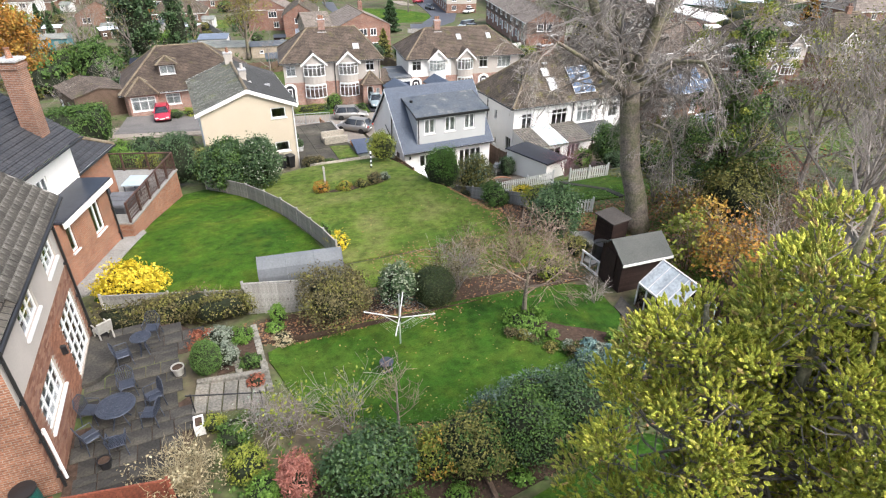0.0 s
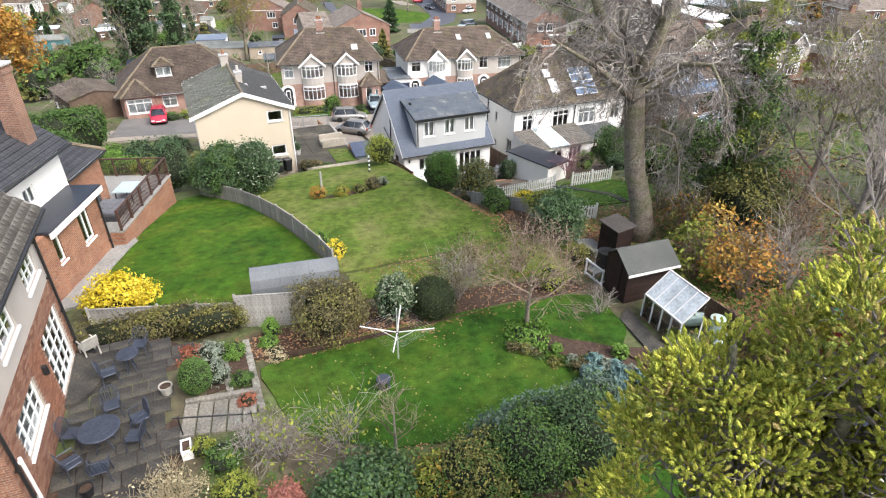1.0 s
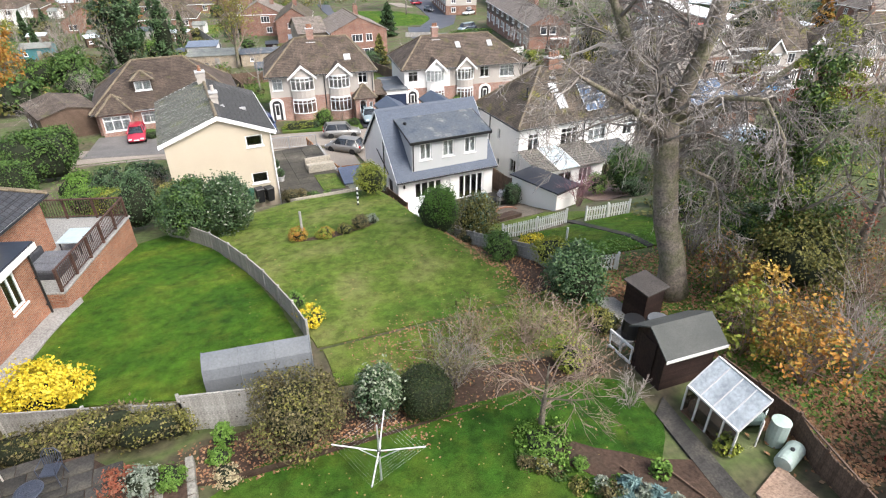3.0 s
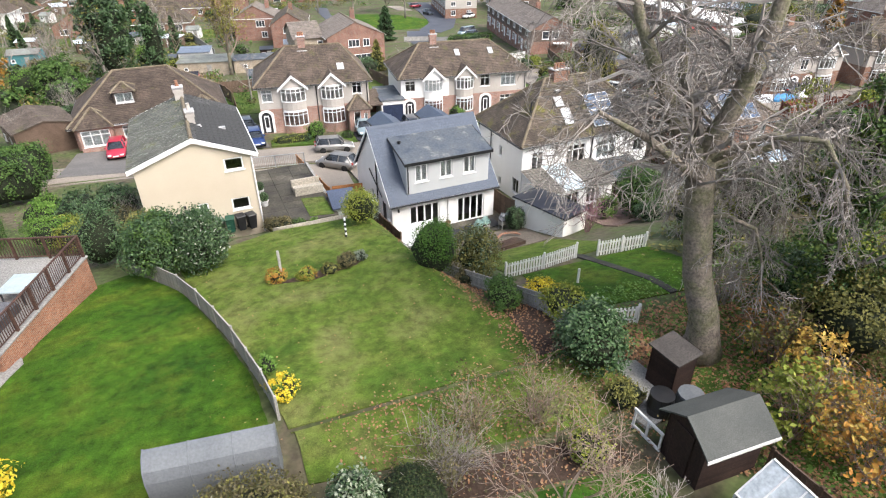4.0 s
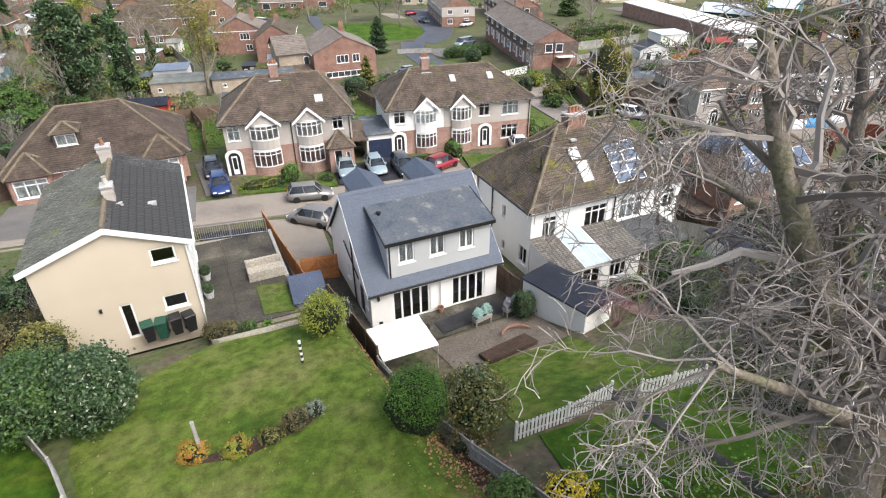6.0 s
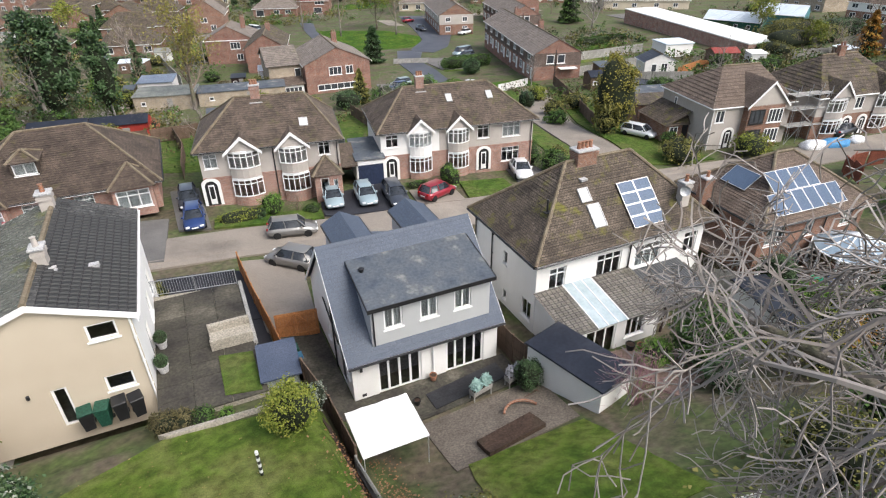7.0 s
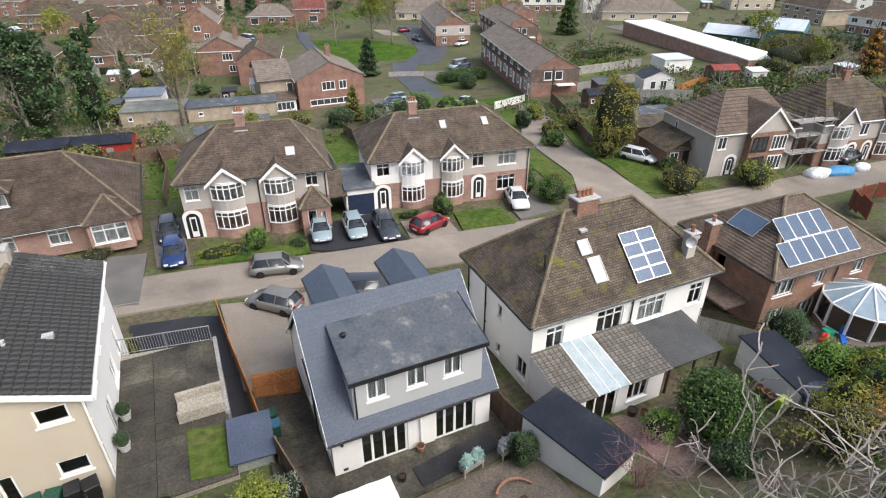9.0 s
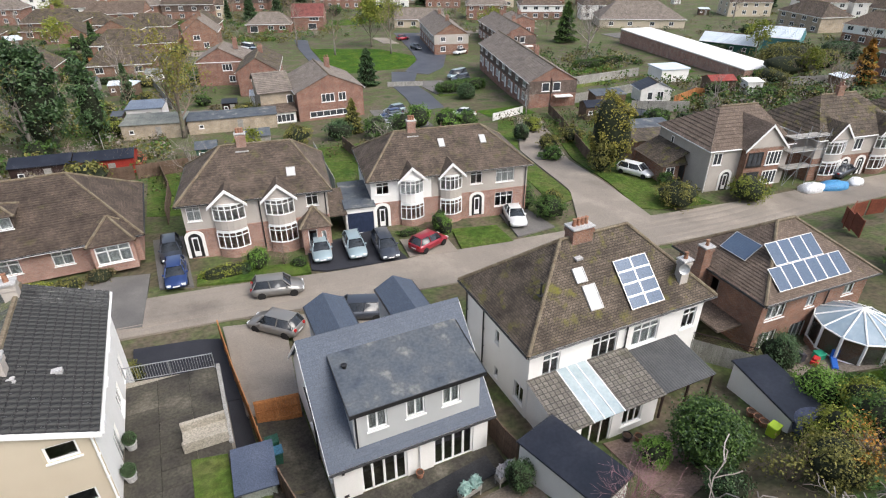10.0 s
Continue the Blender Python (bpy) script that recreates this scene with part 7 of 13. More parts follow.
def leaf_cloud(rng, n, rx, ry, h, size, lump, shell=0.45, base=0.06, square=0.0, long=1.6, droop=0.0, tight=False):
    """Small folded leaves over an uneven rounded body, denser on the outside."""
    way = rng.normal(size=(n, 3))
    way /= np.linalg.norm(way, axis=1)[:, None]
    way[:, 2] = np.where(way[:, 2] < -0.75, -way[:, 2], way[:, 2])
    rad = lump_radius(way, lump) * (1 - shell * rng.random(n) ** 2.2) * (1 + 0.1 * rng.normal(size=n) * (rng.random(n) < 0.25))
    if square:
        big = np.abs(way).max(1)
        rad = rad * (1 - square + square / big)
    p = way * rad[:, None] * [rx, ry, h / 2]
    if n > 300 and not tight:
        m = max(12, n // 90)
        cw = rng.normal(size=(m, 3))
        cw /= np.linalg.norm(cw, axis=1)[:, None]
        cw[:, 2] = np.where(cw[:, 2] < -0.4, -cw[:, 2], cw[:, 2])
        cr = lump_radius(cw, lump) * rng.uniform(0.72, 1.0, m)
        if square:
            cr = cr * (1 - square + square / np.abs(cw).max(1))
        heart = cw * cr[:, None] * [rx, ry, h / 2]
        pick = rng.integers(0, m, n)
        near = rng.random(n) < 0.62
        p = np.where(near[:, None], heart[pick] + rng.normal(size=(n, 3)) * np.minimum([rx, ry, h / 2], 2.0) * 0.13, p)
    p[:, 2] += h / 2
    p = p[p[:, 2] > base * h]
    way = way[: len(p)]
    n = len(p)
    out = p - [0, 0, h * 0.4]
    out /= np.linalg.norm(out, axis=1)[:, None] + 1e-6
    nrm = out + rng.normal(size=(n, 3)) * 0.75
    nrm[:, 2] += 0.25
    nrm /= np.linalg.norm(nrm, axis=1)[:, None]
    t = np.cross(nrm, rng.normal(size=(n, 3)))
    t[:, 2] -= droop
    t /= np.linalg.norm(t, axis=1)[:, None]
    s = np.cross(nrm, t)
    k = size * rng.uniform(0.6, 1.3, (n, 1))
    quad = np.stack([p - t * k * long / 2, p + s * k / 2 + nrm * k * 0.12, p + t * k * long / 2, p - s * k / 2 + nrm * k * 0.12], 1)
    return quad.reshape(-1, 3)


def quads(n, start=0):
    i = np.arange(n)[:, None] * 4 + start
    return (i + np.arange(4)).tolist()


def body_mesh(rng, rx, ry, h, lump, scale, material, square=0.0):
    nu, nv = 14, 8
    v, f = [], []
    for j in range(nv + 1):
        th = math.pi * j / nv
        for i in range(nu):
            ph = 2 * math.pi * i / nu
            w = np.array([[math.sin(th) * math.cos(ph), math.sin(th) * math.sin(ph), math.cos(th)]])
            r = float(lump_radius(w, lump)[0]) * scale * rng.uniform(0.93, 1.05)
            if square:
                r *= 1 - square + square / np.abs(w).max()
            v.append((w[0, 0] * r * rx, w[0, 1] * r * ry, max(0.02, w[0, 2] * r * h / 2 + h / 2)))
    for j in range(nv):
        for i in range(nu):
            a, b = j * nu + i, j * nu + (i + 1) % nu
            f.append((a, a + nu, b + nu, b))
    return raw_mesh("inner_growth", v, f, material, True)


SEED = [100]


def shrub(x, y, w, h, leaf, label, n=1500, size=0.11, d=None, kind="shrub", core=0.78, square=0.0, z=None, shell=0.45, name="shrub", long=1.6, group="", second=None, droop=0.0):
    SEED[0] += 1
    rng = np.random.default_rng(SEED[0])
    if y < 6:
        n, size = int(n * 1.7), size * 0.82
    g = G(x, y) if z is None else z
    s = thing(name, pose(x, y, g - 0.03, 0, 0, rng.uniform(0, 360) if not square and not d else 0), label, kind, group)
    rx, ry = w / 2, (d or w) / 2
    lump = lumps(rng)
    tight = core >= 0.9
    if tight:
        lump, shell = (lump[0], lump[1] * 0.25), 0.1
    q = leaf_cloud(rng, n, rx, ry, h, size, lump, shell, square=square, long=long, droop=droop, tight=tight)
    tagged(same_part("foliage", raw_mesh("foliage", q, quads(len(q) // 4), leaf), s))
    if second:
        q = leaf_cloud(rng, int(n * 0.3), rx, ry, h, size, lump, 0.2, square=square)
        same_part("blossom", raw_mesh("blossom", q, quads(len(q) // 4), second), s)
    # added dark solid: paints the shade between the leaves and stops see-through
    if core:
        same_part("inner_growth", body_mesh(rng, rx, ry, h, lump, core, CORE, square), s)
    return s


def branch_set(rng, b, p, way, length, radius, depth, spread=0.6, up=0.15, kids=(3, 5), sides=5, tips=None, droop=0.0, shrink=0.62, wiggle=0.25, least=0.006):
    """A limb and, from along it, the smaller ones."""
    n = 4 if depth > 1 else 3
    pts, radii = [np.array(p, float)], [radius]
    w = np.array(way, float)
    for k in range(n):
        w = w + rng.normal(size=3) * wiggle * 0.5 + np.array([0, 0, up - droop * (k / n)])
        w /= np.linalg.norm(w)
        pts.append(pts[-1] + w * length / n)
        radii.append(max(least, radius * (1 - 0.65 * (k + 1) / n)))
    b.tube(pts, radii, sides if radius > 0.05 else 3, caps=False)
    if depth == 0:
        if tips is not None:
            tips.append(pts[-1])
        return
    for k in range(rng.integers(*kids)):
        f = rng.uniform(0.3, 1.0)
        i = min(n - 1, int(f * n))
        o = pts[i] + (pts[i + 1] - pts[i]) * (f * n - i)
        side = rng.normal(size=3)
        nw = w * (1 - spread * 0.4) + side / np.linalg.norm(side) * spread
        branch_set(rng, b, o, nw / np.linalg.norm(nw), length * shrink * rng.uniform(0.75, 1.2), max(least, radii[i] * 0.62), depth - 1, spread, up, kids, sides, tips, droop, shrink, wiggle, least)


def bare_shrub(x, y, w, h, material, label, stems=14, depth=2, name="shrub", z=None, leaves=None, n=0, size=0.08, kind="shrub"):
    SEED[0] += 1
    rng = np.random.default_rng(SEED[0])
    g = G(x, y) if z is None else z
    s = thing(name, pose(x, y, g - 0.02), label, kind)
    b = B()
    for k in range(stems):
        a = rng.uniform(0, 2 * math.pi)
        t = rng.uniform(0.1, 0.9) * w / (2 * h)
        way = np.array([math.cos(a) * t, math.sin(a) * t, 1.0])
        branch_set(rng, b, (0.1 * math.cos(a), 0.1 * math.sin(a), 0), way / np.linalg.norm(way), h * rng.uniform(0.5, 0.75), 0.011 + 0.005 * h, depth, 0.7, 0.05, (3, 6), 4, least=0.005)
    part("branchwork", b, material, s, uv=False)
    if leaves:
        q = leaf_cloud(rng, n, w / 2, w / 2, h, size, lumps(rng), 0.9)
        same_part("foliage", raw_mesh("foliage", q, quads(len(q) // 4), leaves), s)
    return s


def tree(x, y, h, trunk_r, spread_w, label, bark=None, leaf=None, n=0, size=0.15, depth=3, limbs=8, first=0.3, z=None, twig=None, name="tree", core=False, seed=None, kids=(3, 5), shell=0.9, up=0.15):
    """A tapered trunk, limbs and twigs, and where it has leaves a crown of many small ones."""
    SEED[0] += 1
    rng = np.random.default_rng(SEED[0] if seed is None else seed)
    g = G(x, y) if z is None else z
    s = thing(name, pose(x, y, g - 0.05), label, "tree")
    b = B()
    pts = [np.array([0, 0, 0.0])]
    for k in range(6):
        pts.append(pts[-1] + np.array([rng.normal() * 0.03 * h / 6, rng.normal() * 0.03 * h / 6, h * 0.8 / 6]))
    radii = [trunk_r * 1.25, trunk_r, trunk_r * 0.85, trunk_r * 0.7, trunk_r * 0.5, trunk_r * 0.32, trunk_r * 0.15]
    b.tube(pts, radii, 8)
    part("trunk", b, bark or BARK, s, uv=False, smooth=True)
    t = B()
    tips = []
    for k in range(limbs):
        f = first + (0.97 - first) * (k + 0.5) / limbs
        i = min(5, int(f * 6))
        o = pts[i] + (pts[i + 1] - pts[i]) * (f * 6 - i)
        a = 2.4 * k + rng.uniform(-0.4, 0.4)
        way = np.array([math.cos(a), math.sin(a), 0.55 + 0.6 * f])
        branch_set(rng, t, o, way / np.linalg.norm(way), spread_w / 2 * rng.uniform(0.7, 1.0) * (1.15 - 0.5 * f), radii[i] * 0.5, depth, 0.65, up, kids, 5, tips)
    part("branchwork", t, twig or bark or BARK, s, uv=False)
    if leaf:
        tp = np.array(tips)
        per = max(1, n // len(tp))
        p = np.repeat(tp, per, 0) + rng.normal(size=(len(tp) * per, 3)) * spread_w * 0.035
        nn = len(p)
        nrm = rng.normal(size=(nn, 3)) + [0, 0, 0.6]
        nrm /= np.linalg.norm(nrm, axis=1)[:, None]
        tt = np.cross(nrm, rng.normal(size=(nn, 3)))
        tt /= np.linalg.norm(tt, axis=1)[:, None]
        ss = np.cross(nrm, tt)
        k = size * rng.uniform(0.6, 1.3, (nn, 1))
        q = np.stack([p - tt * k * 0.8, p + ss * k / 2, p + tt * k * 0.8, p - ss * k / 2], 1).reshape(-1, 3)
        same_part("crown", raw_mesh("crown", q, quads(nn), leaf), s)
    return s


# the great bare tree on the right of the gardens
def great_tree():
    rng = np.random.default_rng(77)
    s = thing("tree", pose(4.0, -22.85, 7.15), "great bare grey-barked tree with drooping twigs", "tree")
    b = B()
    trunk = [(0, 0, 0), (-0.02, 0, 0.7), (-0.15, 0.1, 1.7), (-0.5, 0.55, 3.3), (-0.66, 1.1, 6.0), (-0.7, 1.4, 7.7)]
    b.tube(trunk, [0.85, 0.6, 0.51, 0.48, 0.46, 0.42], 14)
    part("trunk", b, BARK, s, uv=False, smooth=True)
    mains = [
        [(0, 0.4, 7.0), (-0.9, 1.1, 8.6), (-1.5, 1.3, 9.6), (-2.0, 2.0, 11.3), (-2.4, 2.6, 13.2)],
        [(0, 0.4, 7.2), (0.1, -0.2, 9.0), (0.25, -0.6, 10.8), (0.9, -0.4, 13.5), (1.4, 0.2, 16.5)],
        [(0, 0.4, 7.0), (1.3, 0.9, 8.6), (2.8, 1.5, 10.2), (4.4, 2.6, 12.0)],
        [(0, 0.4, 6.4), (-1.2, 0.0, 7.3), (-2.6, 0.2, 8.3), (-4.2, 0.6, 9.2)],
        [(0, 0.45, 7.0), (0.4, 1.4, 8.4), (0.1, 3.0, 9.3), (-0.5, 4.4, 9.8), (-0.9, 5.4, 9.9)],
        [(0, 0.45, 6.0), (1.2, 1.4, 6.9), (2.2, 3.0, 7.7), (3.2, 4.8, 8.2), (4.0, 6.0, 8.2)],
        [(0, 0.4, 6.8), (1.8, -0.8, 7.8), (3.6, -1.6, 9.4), (5.4, -2.2, 10.6)],
        [(0.0, 0.4, 7.4), (-0.3, 1.6, 9.6), (0.1, 2.4, 12.0), (0.6, 3.2, 13.6)],
        [(0, 0.4, 5.2), (1.6, 1.2, 5.7), (3.2, 2.6, 6.6), (4.6, 4.2, 7.0)],
        [(0, 0.4, 6.6), (1.3, -0.6, 8.0), (2.7, -1.5, 8.3), (3.7, -2.0, 7.2), (4.1, -2.2, 5.4)],
        [(0, 0.4, 7.0), (0.5, -1.3, 8.4), (1.0, -2.6, 8.6), (1.5, -3.3, 7.4), (1.7, -3.6, 5.6)],
        [(0, 0.4, 5.6), (1.2, 0.1, 6.4), (2.4, 0.0, 6.4), (3.3, -0.2, 5.4), (3.6, -0.3, 3.8)],
        [(0, 0.4, 4.9), (0.7, -0.5, 5.4), (1.3, -1.2, 5.1), (1.6, -1.6, 3.9), (1.7, -1.7, 2.6)],
    ]
    t = B()
    for k, pts in enumerate(mains):
        pts = [(px - 0.7, py + 0.9, pz + 0.1) for px, py, pz in pts]
        n = len(pts)
        r0 = (0.36, 0.36, 0.26, 0.2, 0.2, 0.17, 0.18, 0.19, 0.12, 0.13, 0.13, 0.12, 0.1)[k]
        radii = [r0 * (1 - 0.72 * i / (n - 1)) for i in range(n)]
        limb = B().tube(pts, radii, 8, caps=False)
        part("limb", limb, BARK, s, uv=False, smooth=True)
        P = [np.array(p, float) for p in pts]
        for i in range(1, n):
            w = P[i] - P[i - 1]
            ln = np.linalg.norm(w)
            for j in range(5 if i > 1 else 3):
                f = rng.uniform(0.1, 1.0)
                o = P[i - 1] + w * f
                side = rng.normal(size=3)
                nw = w / ln * 0.65 + side / np.linalg.norm(side) * 0.75
                branch_set(rng, t, o, nw / np.linalg.norm(nw), rng.uniform(1.5, 2.8) * (0.55 if k in (4, 5) and i == n - 1 else 0.6 if k > 8 else 1.0), radii[i] * 0.42 + 0.01, 3 if k < 9 or j < 3 else 2, 0.7, -0.04 if k < 9 else -0.16, (3, 6) if k < 9 else (3, 5), 4, None, 0.2, 0.6, 0.6, 0.009)
    part("branchwork", t, TWIG_TREE, s, uv=False)
    return s


TWIG_TREE = mat_leaf("tree_twig", [(0.15, 0.13, 0.115), (0.24, 0.215, 0.195), (0.34, 0.31, 0.285)], 0.9, 0.15)
great_tree()

# golden cypress close to the camera's start


# one finger of a cypress spray: three ragged rings and a tip
FINGER = np.array([(r * math.cos(2 * math.pi * a / 5 + 0.6 * k), r * math.sin(2 * math.pi * a / 5 + 0.6 * k), z) for k, (r, z) in enumerate(((0.6, 0.0), (1.0, 0.4), (0.75, 0.72))) for a in range(5)] + [(0.0, 0.0, 1.0)])
FINGER_FACES = [(5 * k + a, 5 * k + (a + 1) % 5, 5 * k + 5 + (a + 1) % 5, 5 * k + 5 + a) for k in range(2) for a in range(5)] + [(10 + a, 10 + (a + 1) % 5, 15) for a in range(5)]


def mat_spray(name, cols):
    """Feathery evergreen growth: each finger its own shade, with a fine scaly grain."""
    m = mat_leaf(name, cols, 0.75, 0.1)
    n, l = m.node_tree.nodes, m.node_tree.links
    p = n["Principled BSDF"]
    f = noise_of(n, l, n.new("ShaderNodeTexCoord").outputs["Object"], 55.0, 3.0, 0.7)
    src = p.inputs["Base Color"].links[0].from_socket
    l.new(mixed(n, l, "MULTIPLY", 1.0, src, stretch(n, l, f, 0.3, 0.7, 0.5, 1.5)), p.inputs["Base Color"])
    bumped(n, l, p, f, 1.0, 0.03)
    return m


def golden_cypress(x, y, z, h, w, seed, clumps=300):
    """Bare grey boughs that end in rounded clumps of upright feathery fingers, with gaps between them."""
    rng = np.random.default_rng(seed)
    s = thing("cypress", pose(x, y, z), "golden-green cypress with feathery plumes and bare boughs", "tree")
    tw = B()
    inner, outer, tops = [], [], []
    for k, (sx, sy) in enumerate(((0.0, 0.0), (0.5, 0.35), (-0.4, 0.5))):
        top = np.array([sx * 2.2, sy * 2.0, h * (0.93 - 0.08 * k)])
        part("trunk", B().tube([(sx * 0.3, sy * 0.3, 0), (sx, sy, h * 0.45), tuple(top)], [0.24, 0.15, 0.03], 8), BARK, s, uv=False, smooth=True)
        tops.append((np.array([sx, sy, h * 0.3]), top))
    for k in range(clumps):
        a0, top = tops[k % 3]
        f = ((k + 0.5) / clumps) ** 0.8
        o = a0 + (top - a0) * max(0.0, f * 1.05 - 0.12)
        a = 2.4 * k + rng.uniform(-0.5, 0.5)
        reach = w / 2 * (1 - 0.75 * f ** 1.3) * (rng.uniform(0.8, 1.08) if k % 4 else rng.uniform(0.4, 0.8))
        tip = np.array([o[0] + math.cos(a) * reach, o[1] + math.sin(a) * reach, o[2] + reach * rng.uniform(0.15, 0.6)])
        mid = (o + tip) / 2 + rng.normal(size=3) * 0.1 + [0, 0, -0.12 * reach]
        tw.tube([o, mid, tip], [0.03, 0.02, 0.01], 4, caps=False)
        for d in range(3):
            q0 = mid + (tip - mid) * rng.uniform(-0.6, 0.7)
            q2 = q0 + rng.normal(size=3) * 0.3 + [0, 0, 0.1]
            tw.tube([q0, (q0 + q2) / 2 + rng.normal(size=3) * 0.05, q2], [0.013, 0.01, 0.005], 3, caps=False)
        lean = np.array([math.cos(a), math.sin(a), 0.0])
        size = rng.uniform(0.26, 0.44)
        gold = rng.random() > 0.22
        for g in range(int(74 * (size / 0.3) ** 2)):
            off = rng.normal(size=3)
            off /= np.linalg.norm(off)
            off = off * rng.random() ** 0.45 * [1.0, 1.0, 0.75] * size
            axis = lean * 0.4 + [0, 0, 0.75] + off / size * 0.8 + rng.normal(size=3) * 0.25
            axis /= np.linalg.norm(axis)
            sd = np.cross(axis, rng.normal(size=3))
            sd /= np.linalg.norm(sd)
            ln, wd = rng.uniform(0.08, 0.15), rng.uniform(0.015, 0.026)
            body = tip + off + FINGER[:, :1] * (sd * wd) + FINGER[:, 1:2] * (np.cross(axis, sd) * wd) + FINGER[:, 2:] * (axis * ln)
            body[:-1] += rng.normal(size=(len(body) - 1, 3)) * 0.006
            # clump shading by colour: upper fingers take the bright tone, lower ones the dark
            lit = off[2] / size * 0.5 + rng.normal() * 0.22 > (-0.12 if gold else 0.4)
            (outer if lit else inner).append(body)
    for nm, qs, lf in (("spray_tip", outer, LEAF_CYPRESS_LIT), ("crown", inner, LEAF_CYPRESS_SHADED)):
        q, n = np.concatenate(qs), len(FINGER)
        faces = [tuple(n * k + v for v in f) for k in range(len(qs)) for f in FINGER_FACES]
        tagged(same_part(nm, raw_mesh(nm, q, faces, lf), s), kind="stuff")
    tagged(part("branchwork", tw, BARK_PALE, s, uv=False), kind="stuff")
    return s


# olive and dead brown, darkened for shaded undersides; then gold, brightened for lit tops
LEAF_CYPRESS_SHADED = mat_spray("inner_cypress_spray", [(0.16, 0.20, 0.042), (0.26, 0.30, 0.06), (0.40, 0.40, 0.085), (0.36, 0.25, 0.11)])
LEAF_CYPRESS_LIT = mat_spray("golden_cypress_spray", [(0.31, 0.36, 0.06), (0.44, 0.475, 0.078), (0.58, 0.585, 0.095), (0.67, 0.62, 0.12)])
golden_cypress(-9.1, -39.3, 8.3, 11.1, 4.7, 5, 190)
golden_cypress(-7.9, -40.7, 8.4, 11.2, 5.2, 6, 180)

# trees and thicket beyond the sheds
def ivy_tree(x, y, h):
    """A dark trunk and limbs grown over with clumps of ivy, bare twigs above."""
    rng = np.random.default_rng(61)
    s = thing("tree", pose(x, y, G(x, y) - 0.1), "tree clad in glossy ivy with yellow-green tufts on bare boughs", "tree")
    trunk = [np.array(q) for q in ((0, 0, 0), (0.1, 0.05, h * 0.25), (-0.1, 0.1, h * 0.5), (0.1, 0, h * 0.72), (0.0, 0.2, h * 0.95))]
    part("trunk", B().tube(trunk, [0.34, 0.28, 0.22, 0.14, 0.05], 9), WOOD_DARK, s, uv=False, smooth=True)
    t, tips, hearts = B(), [], []
    for k in range(15):
        f = 0.22 + 0.7 * k / 14
        o = np.array([np.interp(f * h, [q[2] for q in trunk], [q[i] for q in trunk]) for i in range(2)] + [f * h])
        a = 2.4 * k + rng.uniform(-0.4, 0.4)
        way = np.array([math.cos(a), math.sin(a), 0.25 + 0.5 * f])
        way /= np.linalg.norm(way)
        ln = 3.4 * rng.uniform(0.75, 1.1) * (1.1 - 0.5 * f)
        branch_set(rng, t, o, way, ln, 0.1 * (1.2 - f), 3, 0.65, 0.1, (3, 5), 5, tips, 0.0, 0.62, 0.3, 0.008)
        for d in np.linspace(0.1, 0.75 if f < 0.6 else 0.4, 5):
            hearts.append((o + way * ln * d + rng.normal(size=3) * 0.2, rng.uniform(0.35, 0.75) * (1.15 - 0.5 * f)))
    for f in np.linspace(0.05, 0.62, 12):
        hearts.append((np.array([rng.normal() * 0.3, rng.normal() * 0.3, f * h]), rng.uniform(0.5, 0.85)))
    part("branchwork", t, TWIG_TREE, s, uv=False)
    qs = []
    for c, r in hearts:
        q = leaf_cloud(rng, int(560 * r * r + 60), r, r, 1.7 * r, 0.085, lumps(rng), 0.6)
        qs.append(q + c - [0, 0, 0.85 * r])
    q = np.concatenate(qs)
    tagged(same_part("ivy", raw_mesh("ivy", q, quads(len(q) // 4), LEAF_IVY), s, None, "glossy dark ivy"))
    qs = []
    for c in [tips[i] for i in rng.integers(0, len(tips), 34)]:
        r = rng.uniform(0.2, 0.5)
        qs.append(leaf_cloud(rng, 130, r, r, 1.6 * r, 0.06, lumps(rng), 0.8) + c - [0, 0, 0.8 * r])
    q = np.concatenate(qs)
    tagged(same_part("leaf_tuft", raw_mesh("leaf_tuft", q, quads(len(q) // 4), LEAF_YELLOWGREEN), s, None, "yellow-green leaf tufts"))
    return s


ivy_tree(7.5, -24.2, 9.6)
shrub(9.2, -25.2, 3.0, 2.6, LEAF_IVY, "mound of ivy under the trees", 2600, 0.1, core=0.6, shell=0.7)
shrub(3.92, -28.0, 2.3, 2.3, LEAF_BEECH, "autumn shrub with yellow and russet leaves", 1100, 0.1, core=0, shell=0.85)
shrub(4.84, -26.12, 2.0, 2.6, LEAF_BEECH, "young beech with a few coppery leaves", 520, 0.13, core=0, shell=0.9)
shrub(7.2, -25.6, 3.4, 3.4, LEAF_OLIVE, "ivy and olive thicket under the trees", 3200, 0.1, core=0.6, shell=0.8)
shrub(9.4, -22.5, 3.4, 2.6, LEAF_DARK, "dark evergreen thicket behind the lawn", 2600, 0.12, core=0.6, shell=0.8)
bare_shrub(7.0, -21.0, 3.6, 3.0, TWIG, "bare grey twigs behind the lawn", 16, 2, leaves=LEAF_OLIVE, n=500, size=0.08)
bare_shrub(5.3, -24.72, 2.4, 2.4, TWIG_BROWN, "straggling undergrowth at the foot of the tree", 12, 2, leaves=LEAF_OLIVE, n=700, size=0.09)
tree(10.5, -28.6, 9.0, 0.18, 8, "grey tree with thin yellow-green leaves in the thicket", BARK_PALE, LEAF_OLIVE, 5000, 0.06, depth=3, limbs=14, first=0.2, twig=TWIG, kids=(4, 6))
tree(13.5, -24.5, 8.5, 0.18, 8, "grey tree with scattered yellow leaves behind the thicket", BARK_PALE, LEAF_YELLOWGREEN, 3000, 0.06, depth=3, limbs=14, first=0.2, twig=TWIG, kids=(4, 6))
